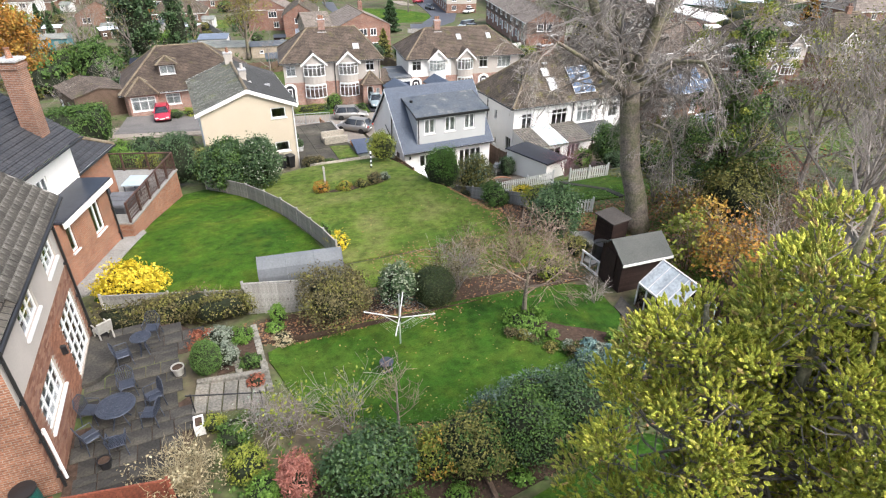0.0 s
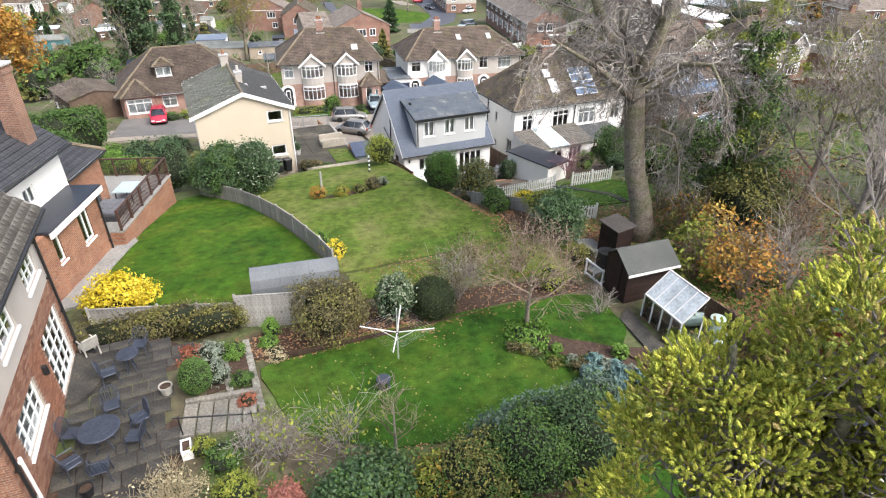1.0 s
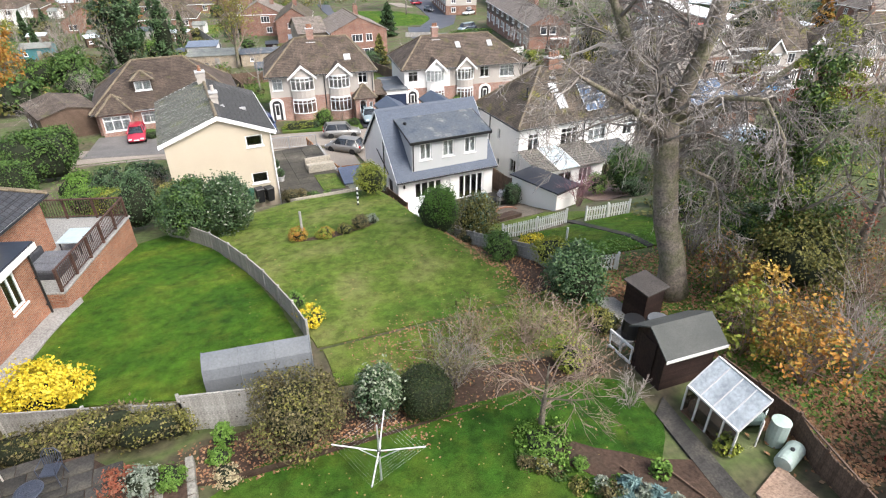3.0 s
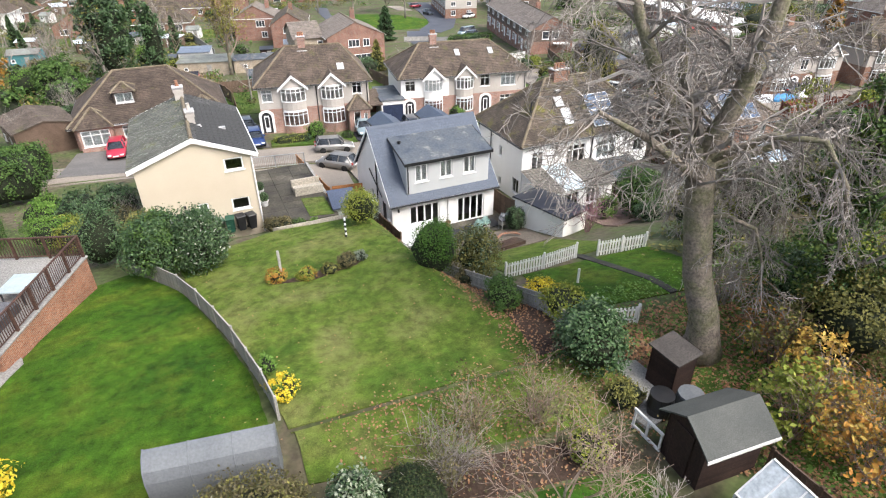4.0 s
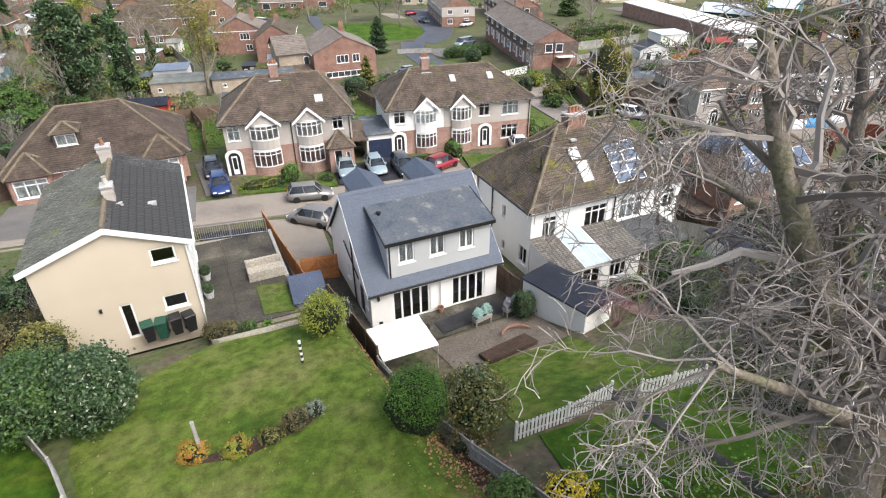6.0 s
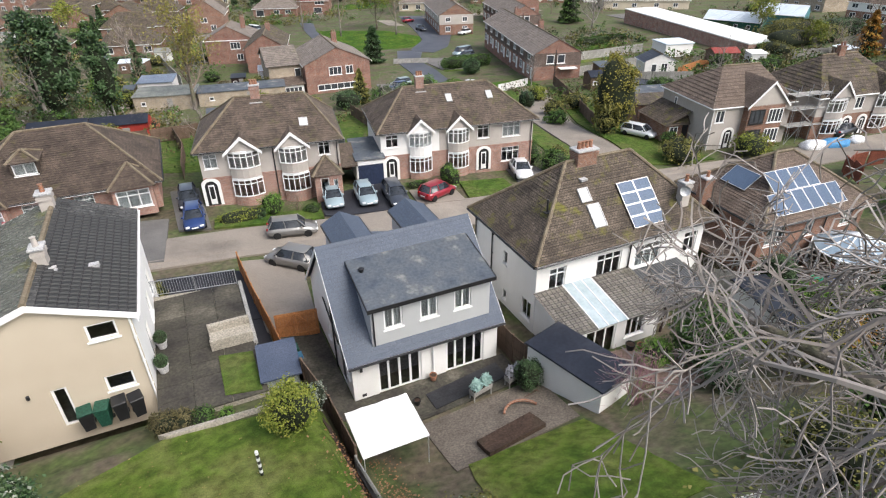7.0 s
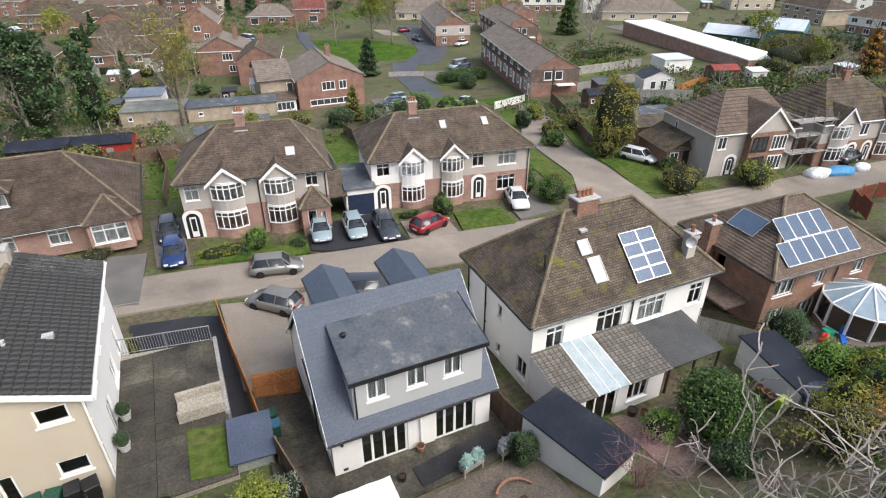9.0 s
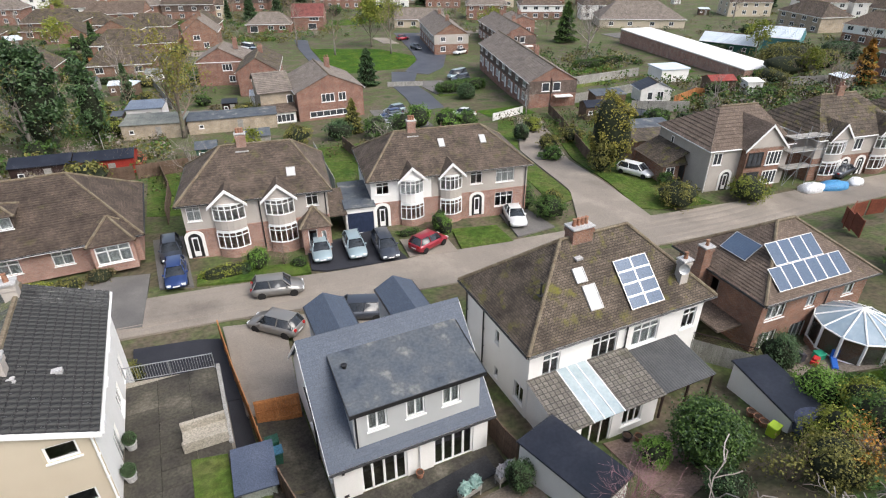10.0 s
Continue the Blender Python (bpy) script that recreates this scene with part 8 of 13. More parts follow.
tree(14.5, -31.5, 9.0, 0.2, 8, "bare grey-brown tree at the garden end", BARK_PALE, None, 0, depth=3, limbs=14, first=0.2, twig=TWIG_BROWN, kids=(4, 6))
tree(6.6, -31.2, 8.0, 0.14, 6, "slender bare tree behind the red shed", BARK_PALE, None, 0, depth=3, limbs=12, first=0.25, twig=TWIG, kids=(3, 6))
tree(19, -25, 9.0, 0.2, 8, "bare tree with a few yellow leaves", BARK_PALE, LEAF_OLIVE, 1500, 0.13, 3, 13, 0.2, twig=TWIG, kids=(3, 6))
tree(23, -27, 9.5, 0.2, 8, "tall bare tree in the far gardens", BARK_PALE, None, 0, depth=3, limbs=13, first=0.2, twig=TWIG_BROWN, kids=(3, 6))
bare_shrub(3.8, -29.21, 3.6, 3.2, TWIG_BROWN, "bare brown thicket with yellow leaves", 16, 2, leaves=LEAF_ORANGE, n=900, size=0.1)
bare_shrub(3.32, -27.04, 2.6, 2.8, TWIG_BROWN, "autumn shrub with yellowing leaves", 10, 2, leaves=LEAF_YELLOWGREEN, n=800, size=0.13)
bare_shrub(5.3, -29.84, 4.0, 3.4, TWIG, "bare grey thicket behind the fence", 18, 2)
bare_shrub(8.6, -31.4, 4.4, 3.6, TWIG, "bare grey thicket in the next garden", 18, 2)
bare_shrub(8.0, -27.9, 4.4, 3.4, TWIG_BROWN, "bare brown thicket under the trees", 18, 2, leaves=LEAF_BROWN, n=700)
bare_shrub(11.5, -24.5, 4.4, 3.4, TWIG_BROWN, "bare brown undergrowth beneath the trees", 16, 2, leaves=LEAF_RUST, n=700)
bare_shrub(12.5, -19.5, 4.4, 3.0, TWIG_BROWN, "bare brown shrub beside the lawn", 14, 2, leaves=LEAF_BROWN, n=700)
shrub(10.4, -17.0, 2.6, 2.2, LEAF_MID, "rounded green shrub by the upper lawn", 1300)
shrub(12.5, -14.5, 3.0, 2.6, LEAF_OLIVE, "olive green shrub below the picket fence", 1500)
shrub(16.5, -14.2, 4.0, 3.4, LEAF_MID, "large green shrub beyond the lawn", 2200, 0.13)
shrub(21, -14.5, 3.6, 3.0, LEAF_OLIVE, "olive green shrub in the far garden", 1800, 0.13)
shrub(25.5, -12.4, 3.6, 2.8, LEAF_DARK, "dark evergreen garden shrub", 1800, 0.13)

# near garden
shrub(-19.35, -19.6, 2.7, 1.75, LEAF_YELLOW, "golden yellow rounded shrub by the lawn", 2600, 0.1, d=1.6, core=0.7)
shrub(-18.4, -22.15, 4.2, 1.4, LEAF_BROWN, "clipped brown-green hedge along the fence", 2600, 0.08, d=0.95, kind="hedge", square=0.5, name="hedge", second=LEAF_OLIVE)
shrub(-16.1, -22.85, 2.4, 1.3, LEAF_OLIVE, "straggly olive hedge along the fence", 1300, 0.07, d=0.8, kind="hedge", square=0.4, name="hedge", second=LEAF_BROWN)
shrub(-11.85, -23.95, 2.9, 2.0, LEAF_BROWN, "large brown-green shrub behind the lawn", 4000, 0.07, second=LEAF_OLIVE, shell=0.6, core=0.65)
shrub(-9.53, -24.5, 1.5, 2.2, LEAF_VARIEG, "upright variegated shrub behind the airer", 1900, 0.09)
shrub(-8.09, -24.8, 1.7, 1.6, LEAF_YEW, "dark clipped yew with brownish top", 3000, 0.045, core=0.92, square=0.3)
bare_shrub(-6.76, -24.21, 2.5, 2.2, TWIG, "bare grey rounded shrub", 26, 2, leaves=LEAF_BROWN, n=1500, size=0.05)
tree(-5.2, -27.17, 3.5, 0.1, 4.6, "small gnarled bare fruit tree on the lawn edge", BARK, LEAF_BROWN, 900, 0.05, depth=3, limbs=11, first=0.35, twig=TWIG_BROWN, kids=(3, 6), up=0.0)
shrub(-5.51, -27.69, 1.6, 0.4, LEAF_LIGHT, "low mat of bright green leaves", 900, 0.09, core=0.6)
shrub(-4.88, -30.77, 0.7, 0.75, LEAF_BLUE, "tuft of blue-green leek leaves", 260, 0.1, long=4.0, core=0)
shrub(-4.24, -31.27, 0.6, 0.6, LEAF_BLUE, "clump of blue-green leaves in the bed", 220, 0.1, long=4.0, core=0)
shrub(-3.05, -29.98, 0.6, 0.55, LEAF_LIGHT, "bright green plants in the vegetable bed", 300, 0.09, core=0.5)
shrub(-0.61, -30.1, 0.7, 0.6, LEAF_YELLOWGREEN, "yellow-green plants beside the path", 350, 0.09, core=0.5)
shrub(-16.85, -26.35, 0.98, 1.3, LEAF_MID, "clipped dome of box beside the patio", 3200, 0.035, core=0.95)
shrub(-16.3, -24.9, 0.9, 0.7, LEAF_GREY, "grey-green sage bush in the raised bed", 700, 0.06)
shrub(-16.2, -26.0, 0.8, 0.75, LEAF_GREY, "grey lavender clump in the raised bed", 700, 0.05)
shrub(-15.6, -25.0, 0.8, 0.6, LEAF_LIGHT, "light green plants in the raised bed", 600, 0.06)
shrub(-15.5, -26.4, 0.7, 0.5, LEAF_MID, "small green plant in the raised bed", 450, 0.06)
shrub(-15.5, -27.4, 0.6, 0.4, LEAF_RUST, "rusty heather at the bed end", 380, 0.05)
shrub(-16.9, -24.5, 1.2, 0.35, LEAF_RUST, "low rust-coloured leaves at the bed edge", 600, 0.07, core=0)
shrub(-14.39, -24.3, 0.7, 0.5, LEAF_LIGHT, "light green perennial by the lawn", 420, 0.07)
shrub(-14.18, -23.58, 0.6, 0.9, LEAF_LIGHT, "upright light green plant in the bed", 420, 0.08)
shrub(-14.28, -25.06, 0.9, 0.35, LEAF_STRAW, "pale low plant at the lawn edge", 420, 0.06)
bare_shrub(-17.7, -30.9, 2.2, 1.6, LEAF_STRAW, "straw-coloured twiggy shrub beside the patio", 34, 2, leaves=LEAF_STRAW, n=900, size=0.05)
shrub(-16.4, -29.5, 1.1, 0.6, LEAF_MID, "straggly rosemary by the steps", 900, 0.045, long=3.0)
bare_shrub(-15.7, -29.4, 2.0, 1.1, TWIG, "grey twiggy lavender beside the steps", 16, 2, leaves=LEAF_GREY, n=200, size=0.05)
shrub(-16.9, -28.9, 0.6, 0.55, LEAF_YELLOWGREEN, "small yellow-green plant at the steps", 500, 0.05)
shrub(-16.2, -30.9, 1.1, 0.9, LEAF_YELLOWGREEN, "yellow-green mound beside the steps", 900, 0.06)
shrub(-15.9, -32.0, 1.0, 0.8, LEAF_LIGHT, "bright green low shrub", 800, 0.06)
bare_shrub(-14.9, -29.94, 2.6, 1.7, TWIG, "twiggy grey shrub beside the lawn", 16, 2, leaves=LEAF_YELLOWGREEN, n=300, size=0.07)
bare_shrub(-13.14, -30.26, 2.6, 2.2, TWIG, "bare twiggy shrub with a few leaves", 12, 2, leaves=LEAF_YELLOWGREEN, n=260, size=0.07)
tree(-11.9, -30.98, 2.9, 0.05, 2.0, "slender bare sapling behind the hedge", BARK_PALE, None, 0, depth=2, limbs=10, first=0.3, twig=TWIG_BROWN)
shrub(-15.1, -32.29, 0.95, 1.55, LEAF_CORAL, "small coral red twiggy conifer", 1500, 0.045, core=0.5, long=4.0, droop=-0.8)
shrub(-13.28, -32.72, 2.5, 1.9, LEAF_DARK, "dark glossy laurel bush", 4200, 0.085, d=1.8, second=LEAF_MID)
shrub(-11.47, -32.84, 1.3, 1.4, LEAF_YELLOWGREEN, "yellowing shrub in the mixed hedge", 1300, 0.07, second=LEAF_BEECH)
shrub(-10.39, -33.18, 2.1, 1.8, LEAF_OLIVE, "mixed green and bronze hedge shrub", 3400, 0.06, second=LEAF_MID, core=0.85)
shrub(-8.99, -33.29, 2.5, 2.15, LEAF_MID, "dense dark green hedge shrub", 4600, 0.06, second=LEAF_DARK, core=0.85)
shrub(-7.5, -33.39, 2.3, 2.2, LEAF_DARK, "green hedge shrub with grey top", 3800, 0.06, second=LEAF_MID, core=0.85)
shrub(-6.5, -34.0, 0.9, 1.6, LEAF_LIGHT, "bright green upright young laurel", 1000, 0.08, core=0.8)
shrub(-8.91, -32.48, 3.2, 2.0, LEAF_JUNIPER, "blue-grey feathery juniper on the hedge", 3000, 0.05, long=3.0, d=1.3, core=0.8)
shrub(-6.09, -32.6, 1.9, 1.9, LEAF_JUNIPER, "spreading juniper at the hedge end", 1800, 0.06, second=LEAF_MID)
shrub(-0.08, -23.59, 1.2, 0.9, LEAF_OLIVE, "low olive shrub by the shed", 700, 0.07)
shrub(-2.62, -25.08, 1.3, 1.0, LEAF_YELLOWGREEN, "yellow-green shrub behind the fruit tree", 900, 0.07)
bare_shrub(-1.96, -27.53, 1.4, 1.2, TWIG, "small bare bush by the path", 10, 2)
bare_shrub(-3.23, -23.19, 3.2, 2.2, TWIG_BROWN, "bare brown bushes along the lawn end", 18, 2, leaves=LEAF_BROWN, n=600, size=0.07)
bare_shrub(-5.37, -22.76, 2.6, 1.9, TWIG_BROWN, "bare brown bush between the lawns", 16, 2, leaves=LEAF_BROWN, n=400, size=0.07)

# middle lawns
shrub(-0.29, -21.82, 2.3, 2.7, LEAF_DARK, "dense dark green holly beside the fence", 3600, 0.1)
shrub(1.0, -18.6, 1.9, 1.4, LEAF_YELLOWGREEN, "yellow-green shrub behind the low fence", 1300, 0.08)
shrub(1.0, -16.9, 1.5, 1.1, LEAF_YELLOW, "yellow-leaved shrub behind the low fence", 700, 0.08, second=LEAF_YELLOWGREEN)
shrub(-0.7, -16.6, 1.6, 1.5, LEAF_MID, "green shrub against the low fence", 1500, 0.08)
shrub(-1.75, -11.7, 2.2, 2.9, LEAF_CONIFER, "dense rounded green conifer beside the lawn", 4200, 0.06, core=0.86)
shrub(0.45, -11.6, 2.6, 2.9, LEAF_OLIVE, "tall mixed shrub with reddish stems", 2600, 0.09, second=LEAF_VARIEG, core=0.6)
shrub(-0.6, -12.8, 1.1, 0.9, LEAF_BROWN, "low brown shrub by the fence", 600, 0.08)
shrub(-9.2, -9.9, 0.95, 0.8, LEAF_ORANGE, "small orange-leaved bush in the lawn bed", 700, 0.06, second=LEAF_YELLOWGREEN)
shrub(-7.85, -10.3, 0.95, 0.6, LEAF_YELLOWGREEN, "small yellow-green bush in the lawn bed", 600, 0.06, second=LEAF_ORANGE)
shrub(-5.8, -10.0, 1.0, 0.8, LEAF_BROWN, "dark brownish bush in the lawn bed", 700, 0.06)
shrub(-5.0, -9.6, 0.7, 0.6, LEAF_GREY, "pale grey-leaved bush in the lawn bed", 500, 0.05)
shrub(-6.7, -10.3, 0.8, 0.6, LEAF_OLIVE, "olive low plant in the lawn bed", 500, 0.06)
shrub(-10.4, -18.6, 1.0, 0.8, LEAF_YELLOW, "small yellow shrub at the fence end", 800, 0.07, second=LEAF_LIGHT)
shrub(-10.7, -17.0, 0.7, 0.8, LEAF_LIGHT, "climbing green plant on the fence", 420, 0.07)
shrub(-3.3, -3.9, 2.1, 2.2, LEAF_YELLOWGREEN, "rounded yellow-green shrub at the lawn end", 2400, 0.08)
shrub(-2.2, -2.7, 1.0, 1.4, LEAF_GREY, "grey-green shrub by the blue shed", 700, 0.06)
shrub(-14.0, -5.5, 2.9, 3.3, LEAF_DARK, "large glossy camellia with bright young leaves", 5200, 0.11, second=LEAF_MID)
shrub(-12.2, -5.9, 2.7, 3.2, LEAF_DARK, "large dark camellia with white flecks", 5200, 0.11, second=LEAF_FLECK)
shrub(-14.9, -2.5, 2.2, 2.2, LEAF_MID, "rounded green bush by the terrace", 2000, 0.08)
shrub(-17.0, -2.5, 2.6, 3.6, LEAF_DARK, "dark green rounded conifer beside the terrace", 2400, 0.08)
shrub(-15.3, 0.5, 2.6, 2.6, LEAF_OLIVE, "dark olive shrub behind the terrace", 2000, 0.09)
shrub(-16.6, 3.0, 2.6, 2.4, LEAF_BROWN, "bare brownish shrub beside the cream house", 1500, 0.09)
shrub(-18.6, 1.2, 2.4, 2.0, LEAF_YELLOWGREEN, "yellow-green shrub behind the terrace", 1700, 0.09)
shrub(-20.4, 3.0, 2.6, 2.2, LEAF_LIGHT, "bright green shrub behind the terrace", 1700, 0.09)
shrub(-25.5, 5.5, 4.5, 4.4, LEAF_MID, "clipped dark green conifer hedge", 4500, 0.1, d=2.4, kind="hedge", square=0.6, name="hedge", core=0.9)
shrub(-7.3, -0.9, 1.1, 1.0, LEAF_BROWN, "small brown shrub at the lawn end", 700, 0.07)
shrub(-5.6, -1.3, 0.8, 0.6, LEAF_LIGHT, "low green plant at the lawn end", 420, 0.06)
shrub(-6.6, -0.8, 1.3, 0.7, LEAF_MID, "low green shrub at the lawn end", 600, 0.07)

# plants round the houses
shrub(8.35, -2.75, 1.2, 1.8, LEAF_DARK, "clipped dark bush beside the garage", 1700, 0.07, core=0.88, square=0.3)
bare_shrub(11.7, -6.6, 2.6, 3.3, LEAF_PINK, "pinkish bare twiggy tree by the garage", 16, 2, name="tree", kind="tree")
shrub(17.1, -5.6, 3.4, 3.5, LEAF_MID, "large glossy evergreen shrub", 4500, 0.12, second=LEAF_DARK)
shrub(14.9, -4.6, 1.6, 1.8, LEAF_LIGHT, "bright green shrub by the patio", 1200, 0.09)
shrub(26.6, -2.2, 2.0, 3.0, LEAF_DARK, "dark conical evergreen beside the house", 2200, 0.08)
shrub(20.0, -9.6, 3.0, 2.2, LEAF_OLIVE, "olive shrub in the side garden", 1700, 0.1)
shrub(22.3, -8.2, 2.4, 2.4, LEAF_YELLOWGREEN, "yellow-green shrub in the side garden", 1500, 0.1)
shrub(24.6, -9.0, 3.0, 2.2, LEAF_MID, "green garden shrub near the trampoline", 1700, 0.1)
shrub(27.5, -6.6, 2.6, 1.8, LEAF_MID, "green hedge shrub in the side garden", 1500, 0.1)
shrub(30.5, -7.2, 3.0, 1.8, LEAF_MID, "green hedge shrub on the lawn edge", 1600, 0.1)
shrub(33.5, -7.2, 3.0, 2.0, LEAF_OLIVE, "olive hedge shrub on the lawn edge", 1600, 0.1)
shrub(-2.2, 25.0, 3.6, 0.9, LEAF_YELLOWGREEN, "low clipped golden hedge in the front garden", 1800, 0.07, d=1.3, kind="hedge", square=0.6, name="hedge", core=0.88)
shrub(0.45, 25.0, 1.7, 2.1, LEAF_LIGHT, "rounded bright green bush by the bow window", 1800, 0.08, core=0.85)
shrub(-0.6, 24.9, 1.2, 0.9, LEAF_DARK, "dark low bush beside the hedge", 600, 0.08)
bare_shrub(2.6, 25.2, 2.2, 1.7, TWIG_BROWN, "bare reddish shrub in the front garden", 10, 2)
shrub(3.6, 24.3, 1.4, 0.8, LEAF_MID, "low green bush by the drive", 600, 0.08)
shrub(17.3, 25.6, 1.3, 1.9, LEAF_LIGHT, "tall clipped green hedge between the drives", 1900, 0.07, d=3.2, kind="hedge", square=0.55, name="hedge", core=0.88)
shrub(14.2, 26.4, 2.2, 0.7, LEAF_MID, "low clipped hedge below the bow window", 800, 0.07, d=0.8, kind="hedge", square=0.5, name="hedge")
shrub(28.6, 24.6, 3.0, 2.6, LEAF_MID, "loose green bush at the street corner", 2200, 0.11)
shrub(27.6, 28.0, 2.6, 2.6, LEAF_MID, "green bush beside the corner house", 1800, 0.11)
shrub(30.4, 26.6, 2.4, 2.0, LEAF_OLIVE, "olive bush at the street corner", 1400, 0.11)
shrub(-15.2, 27.2, 2.0, 1.0, LEAF_YELLOWGREEN, "rounded yellow-green bush before the bungalow", 1200, 0.08)
shrub(-13.2, 27.0, 2.2, 1.1, LEAF_OLIVE, "rounded green-grey bush before the bungalow", 1200, 0.08)
shrub(-17.2, 26.6, 1.8, 1.0, LEAF_MID, "rounded green bush before the bungalow", 1100, 0.08)
shrub(-11.2, 27.9, 2.2, 1.0, LEAF_BROWN, "brown low shrubs under the bay window", 1000, 0.08)


sl = thing("timber_edging", pose(-10.45, -34.0, G(-10.45, -34.0) + 0.02, 0, 0, 84), "weathered timber sleeper edging the lawn", "edging")
part("sleeper", B().rbox(-0.75, 0.75, -0.07, 0.07, -0.1, 0.14, 0.02), WOOD_BROWN, sl)
part("peg", B().box(-0.5, -0.44, 0.07, 0.11, -0.2, 0.12), WOOD_BROWN, sl)
patch("flower_bed", [(-10.3, -34.4), (-5.6, -34.3), (-5.34, -32.95), (-10.54, -32.48), (-14.59, -31.48), (-15.2, -33.6), (-10.55, -34.6)], 0.065, EARTH, "dark soil under the mixed hedge", "flower bed", 0.5, rag=0.06)
for px, py, w, h, leaf in ((-12.6, -33.9, 1.0, 0.45, LEAF_LIGHT), (-11.3, -34.1, 0.9, 0.35, LEAF_LIGHT), (-13.9, -33.7, 0.8, 0.5, LEAF_MID), (-9.6, -34.2, 0.7, 0.3, LEAF_LIGHT)):
    shrub(px, py, w, h, leaf, "low green ground cover before the hedge", 420, 0.06, core=0.5)


vrng = random.Random(12)
for k in range(16):
    f = k / 15
    px, py = -6.2 + 1.9 * f + vrng.uniform(-0.35, 0.35), -28.0 - 2.4 * f + vrng.uniform(-0.3, 0.3)
    shrub(px, py, vrng.uniform(0.4, 0.8), vrng.uniform(0.2, 0.5), (LEAF_MID, LEAF_BROWN, LEAF_LIGHT, LEAF_OLIVE, LEAF_GREY)[k % 5], "low perennial in the winter flower bed", 260, 0.06, core=0.4)
for k in range(9):
    px, py = -4.3 + 0.16 * k + vrng.uniform(-0.1, 0.1), -30.0 - 0.22 * k + vrng.uniform(-0.15, 0.15)
    shrub(px, py, 0.4, 0.55, (LEAF_BLUE, LEAF_BLUE, LEAF_GREY)[k % 3], "blue-green leek plant in the vegetable bed", 90, 0.09, long=4.5, core=0, group="leeks in the vegetable bed")
for xa, ya, xb, yb in ((-4.0, -29.4, -3.1, -32.2), (-2.9, -29.6, -2.2, -32.4)):
    be = thing("board_edging", pose(xa, ya, G(xa, ya) + 0.05, 0, 0, math.degrees(math.atan2(yb - ya, xb - xa))), "narrow timber board edging the vegetable bed", "edging")
    part("board", B().rbox(0, math.hypot(xb - xa, yb - ya), -0.02, 0.02, -0.1, 0.14, 0.008), WOOD_BROWN, be)


# timber ramp and white handrail beside the dark shed
patch("decking", [(0.64, -21.99), (1.47, -22.06), (1.8, -23.67), (1.0, -24.88), (-0.25, -24.99), (-0.28, -24.18), (0.77, -23.92)], 0.12, WOOD_GREY, "grey boarded ramp down to the sheds", "decking", 0.3)
wr0 = thing("handrail", pose(-0.53, -24.6, G(-0.53, -24.6) + 0.05, 0, 0, -88), "white painted timber handrail beside the shed", "handrail")
for px in (0.0, 0.55, 1.1):
    part("post", B().rbox(px - 0.035, px + 0.035, -0.035, 0.035, -0.1, 0.78, 0.01), WOOD_WHITE, wr0)
for pz in (0.04, 0.72):
    part("rail", B().rbox(-0.06, 1.16, -0.05, 0.03, pz, pz + 0.08, 0.015), WOOD_WHITE, wr0)
wb0 = thing("water_butt", pose(0.59, -24.50, G(0.59, -24.50) + 0.02), "black plastic water butt behind the shed", "water butt")
part("barrel", B().lathe([(0.36, 0), (0.42, 0.4), (0.38, 0.85)], 16), PVC_BLACK, wb0)
part("lid", B().lathe([(0.39, 0.85), (0.39, 0.9), (0.05, 0.93)], 16), PVC_BLACK, wb0)
cb0 = thing("compost_bin", pose(1.46, -24.85, G(1.46, -24.85) + 0.02), "round grey compost bin behind the shed", "bin")
part("barrel", B().lathe([(0.48, 0), (0.46, 0.5), (0.4, 0.75)], 18), SHEDFELT, cb0)
part("lid", B().lathe([(0.42, 0.75), (0.41, 0.82), (0.05, 0.88)], 18), SHEET, cb0)


# ---------------------------------------------------------------- fallen leaves and rough growth
def litter(name, label, leaf, n, x0, x1, y0, y1, size, seed, dz=0.1, clump=0.0):
    rng = np.random.default_rng(seed)
    cx, cy = rng.uniform(x0, x1, n), rng.uniform(y0, y1, n)
    if clump:
        kx, ky = rng.uniform(x0, x1, 40), rng.uniform(y0, y1, 40)
        pick = rng.integers(0, 40, n)
        cx = np.where(rng.random(n) < clump, kx[pick] + rng.normal(size=n) * 0.5, cx)
        cy = np.where(rng.random(n) < clump, ky[pick] + rng.normal(size=n) * 0.5, cy)
    p = np.array([(a, b, G(a, b) + dz) for a, b in zip(cx, cy)])
    nrm = rng.normal(size=(n, 3)) * 0.35 + [0, 0, 1]
    nrm /= np.linalg.norm(nrm, axis=1)[:, None]
    t = np.cross(nrm, rng.normal(size=(n, 3)))
    t /= np.linalg.norm(t, axis=1)[:, None]
    u = np.cross(nrm, t)
    k = size * rng.uniform(0.5, 1.3, (n, 1))
    q = np.stack([p - t * k * 0.7, p + u * k * 0.5, p + t * k * 0.7, p - u * k * 0.5], 1).reshape(-1, 3)
    ob = new(name, raw_mesh(name, q, quads(n), leaf))
    return tagged(ob, label, "leaves", kind="stuff")


LEAF_LITTER = mat_leaf("fallen_leaf", [(0.16, 0.085, 0.05), (0.26, 0.13, 0.07), (0.34, 0.2, 0.1), (0.2, 0.14, 0.09)], 0.8, 0.2)
LEAF_PALELITTER = mat_leaf("pale_fallen_leaf", [(0.22, 0.17, 0.06), (0.3, 0.24, 0.1), (0.26, 0.15, 0.07)], 0.8, 0.2)
litter("fallen_leaves", "rusty fallen leaves under the great tree", LEAF_LITTER, 26000, 1.2, 15, -33, -20, 0.11, 1, 0.07, 0.45)
litter("fallen_leaves", "brown fallen leaves between the lawns", LEAF_LITTER, 2600, -9, 1.5, -26, -20.5, 0.07, 2, 0.1, 0.5)
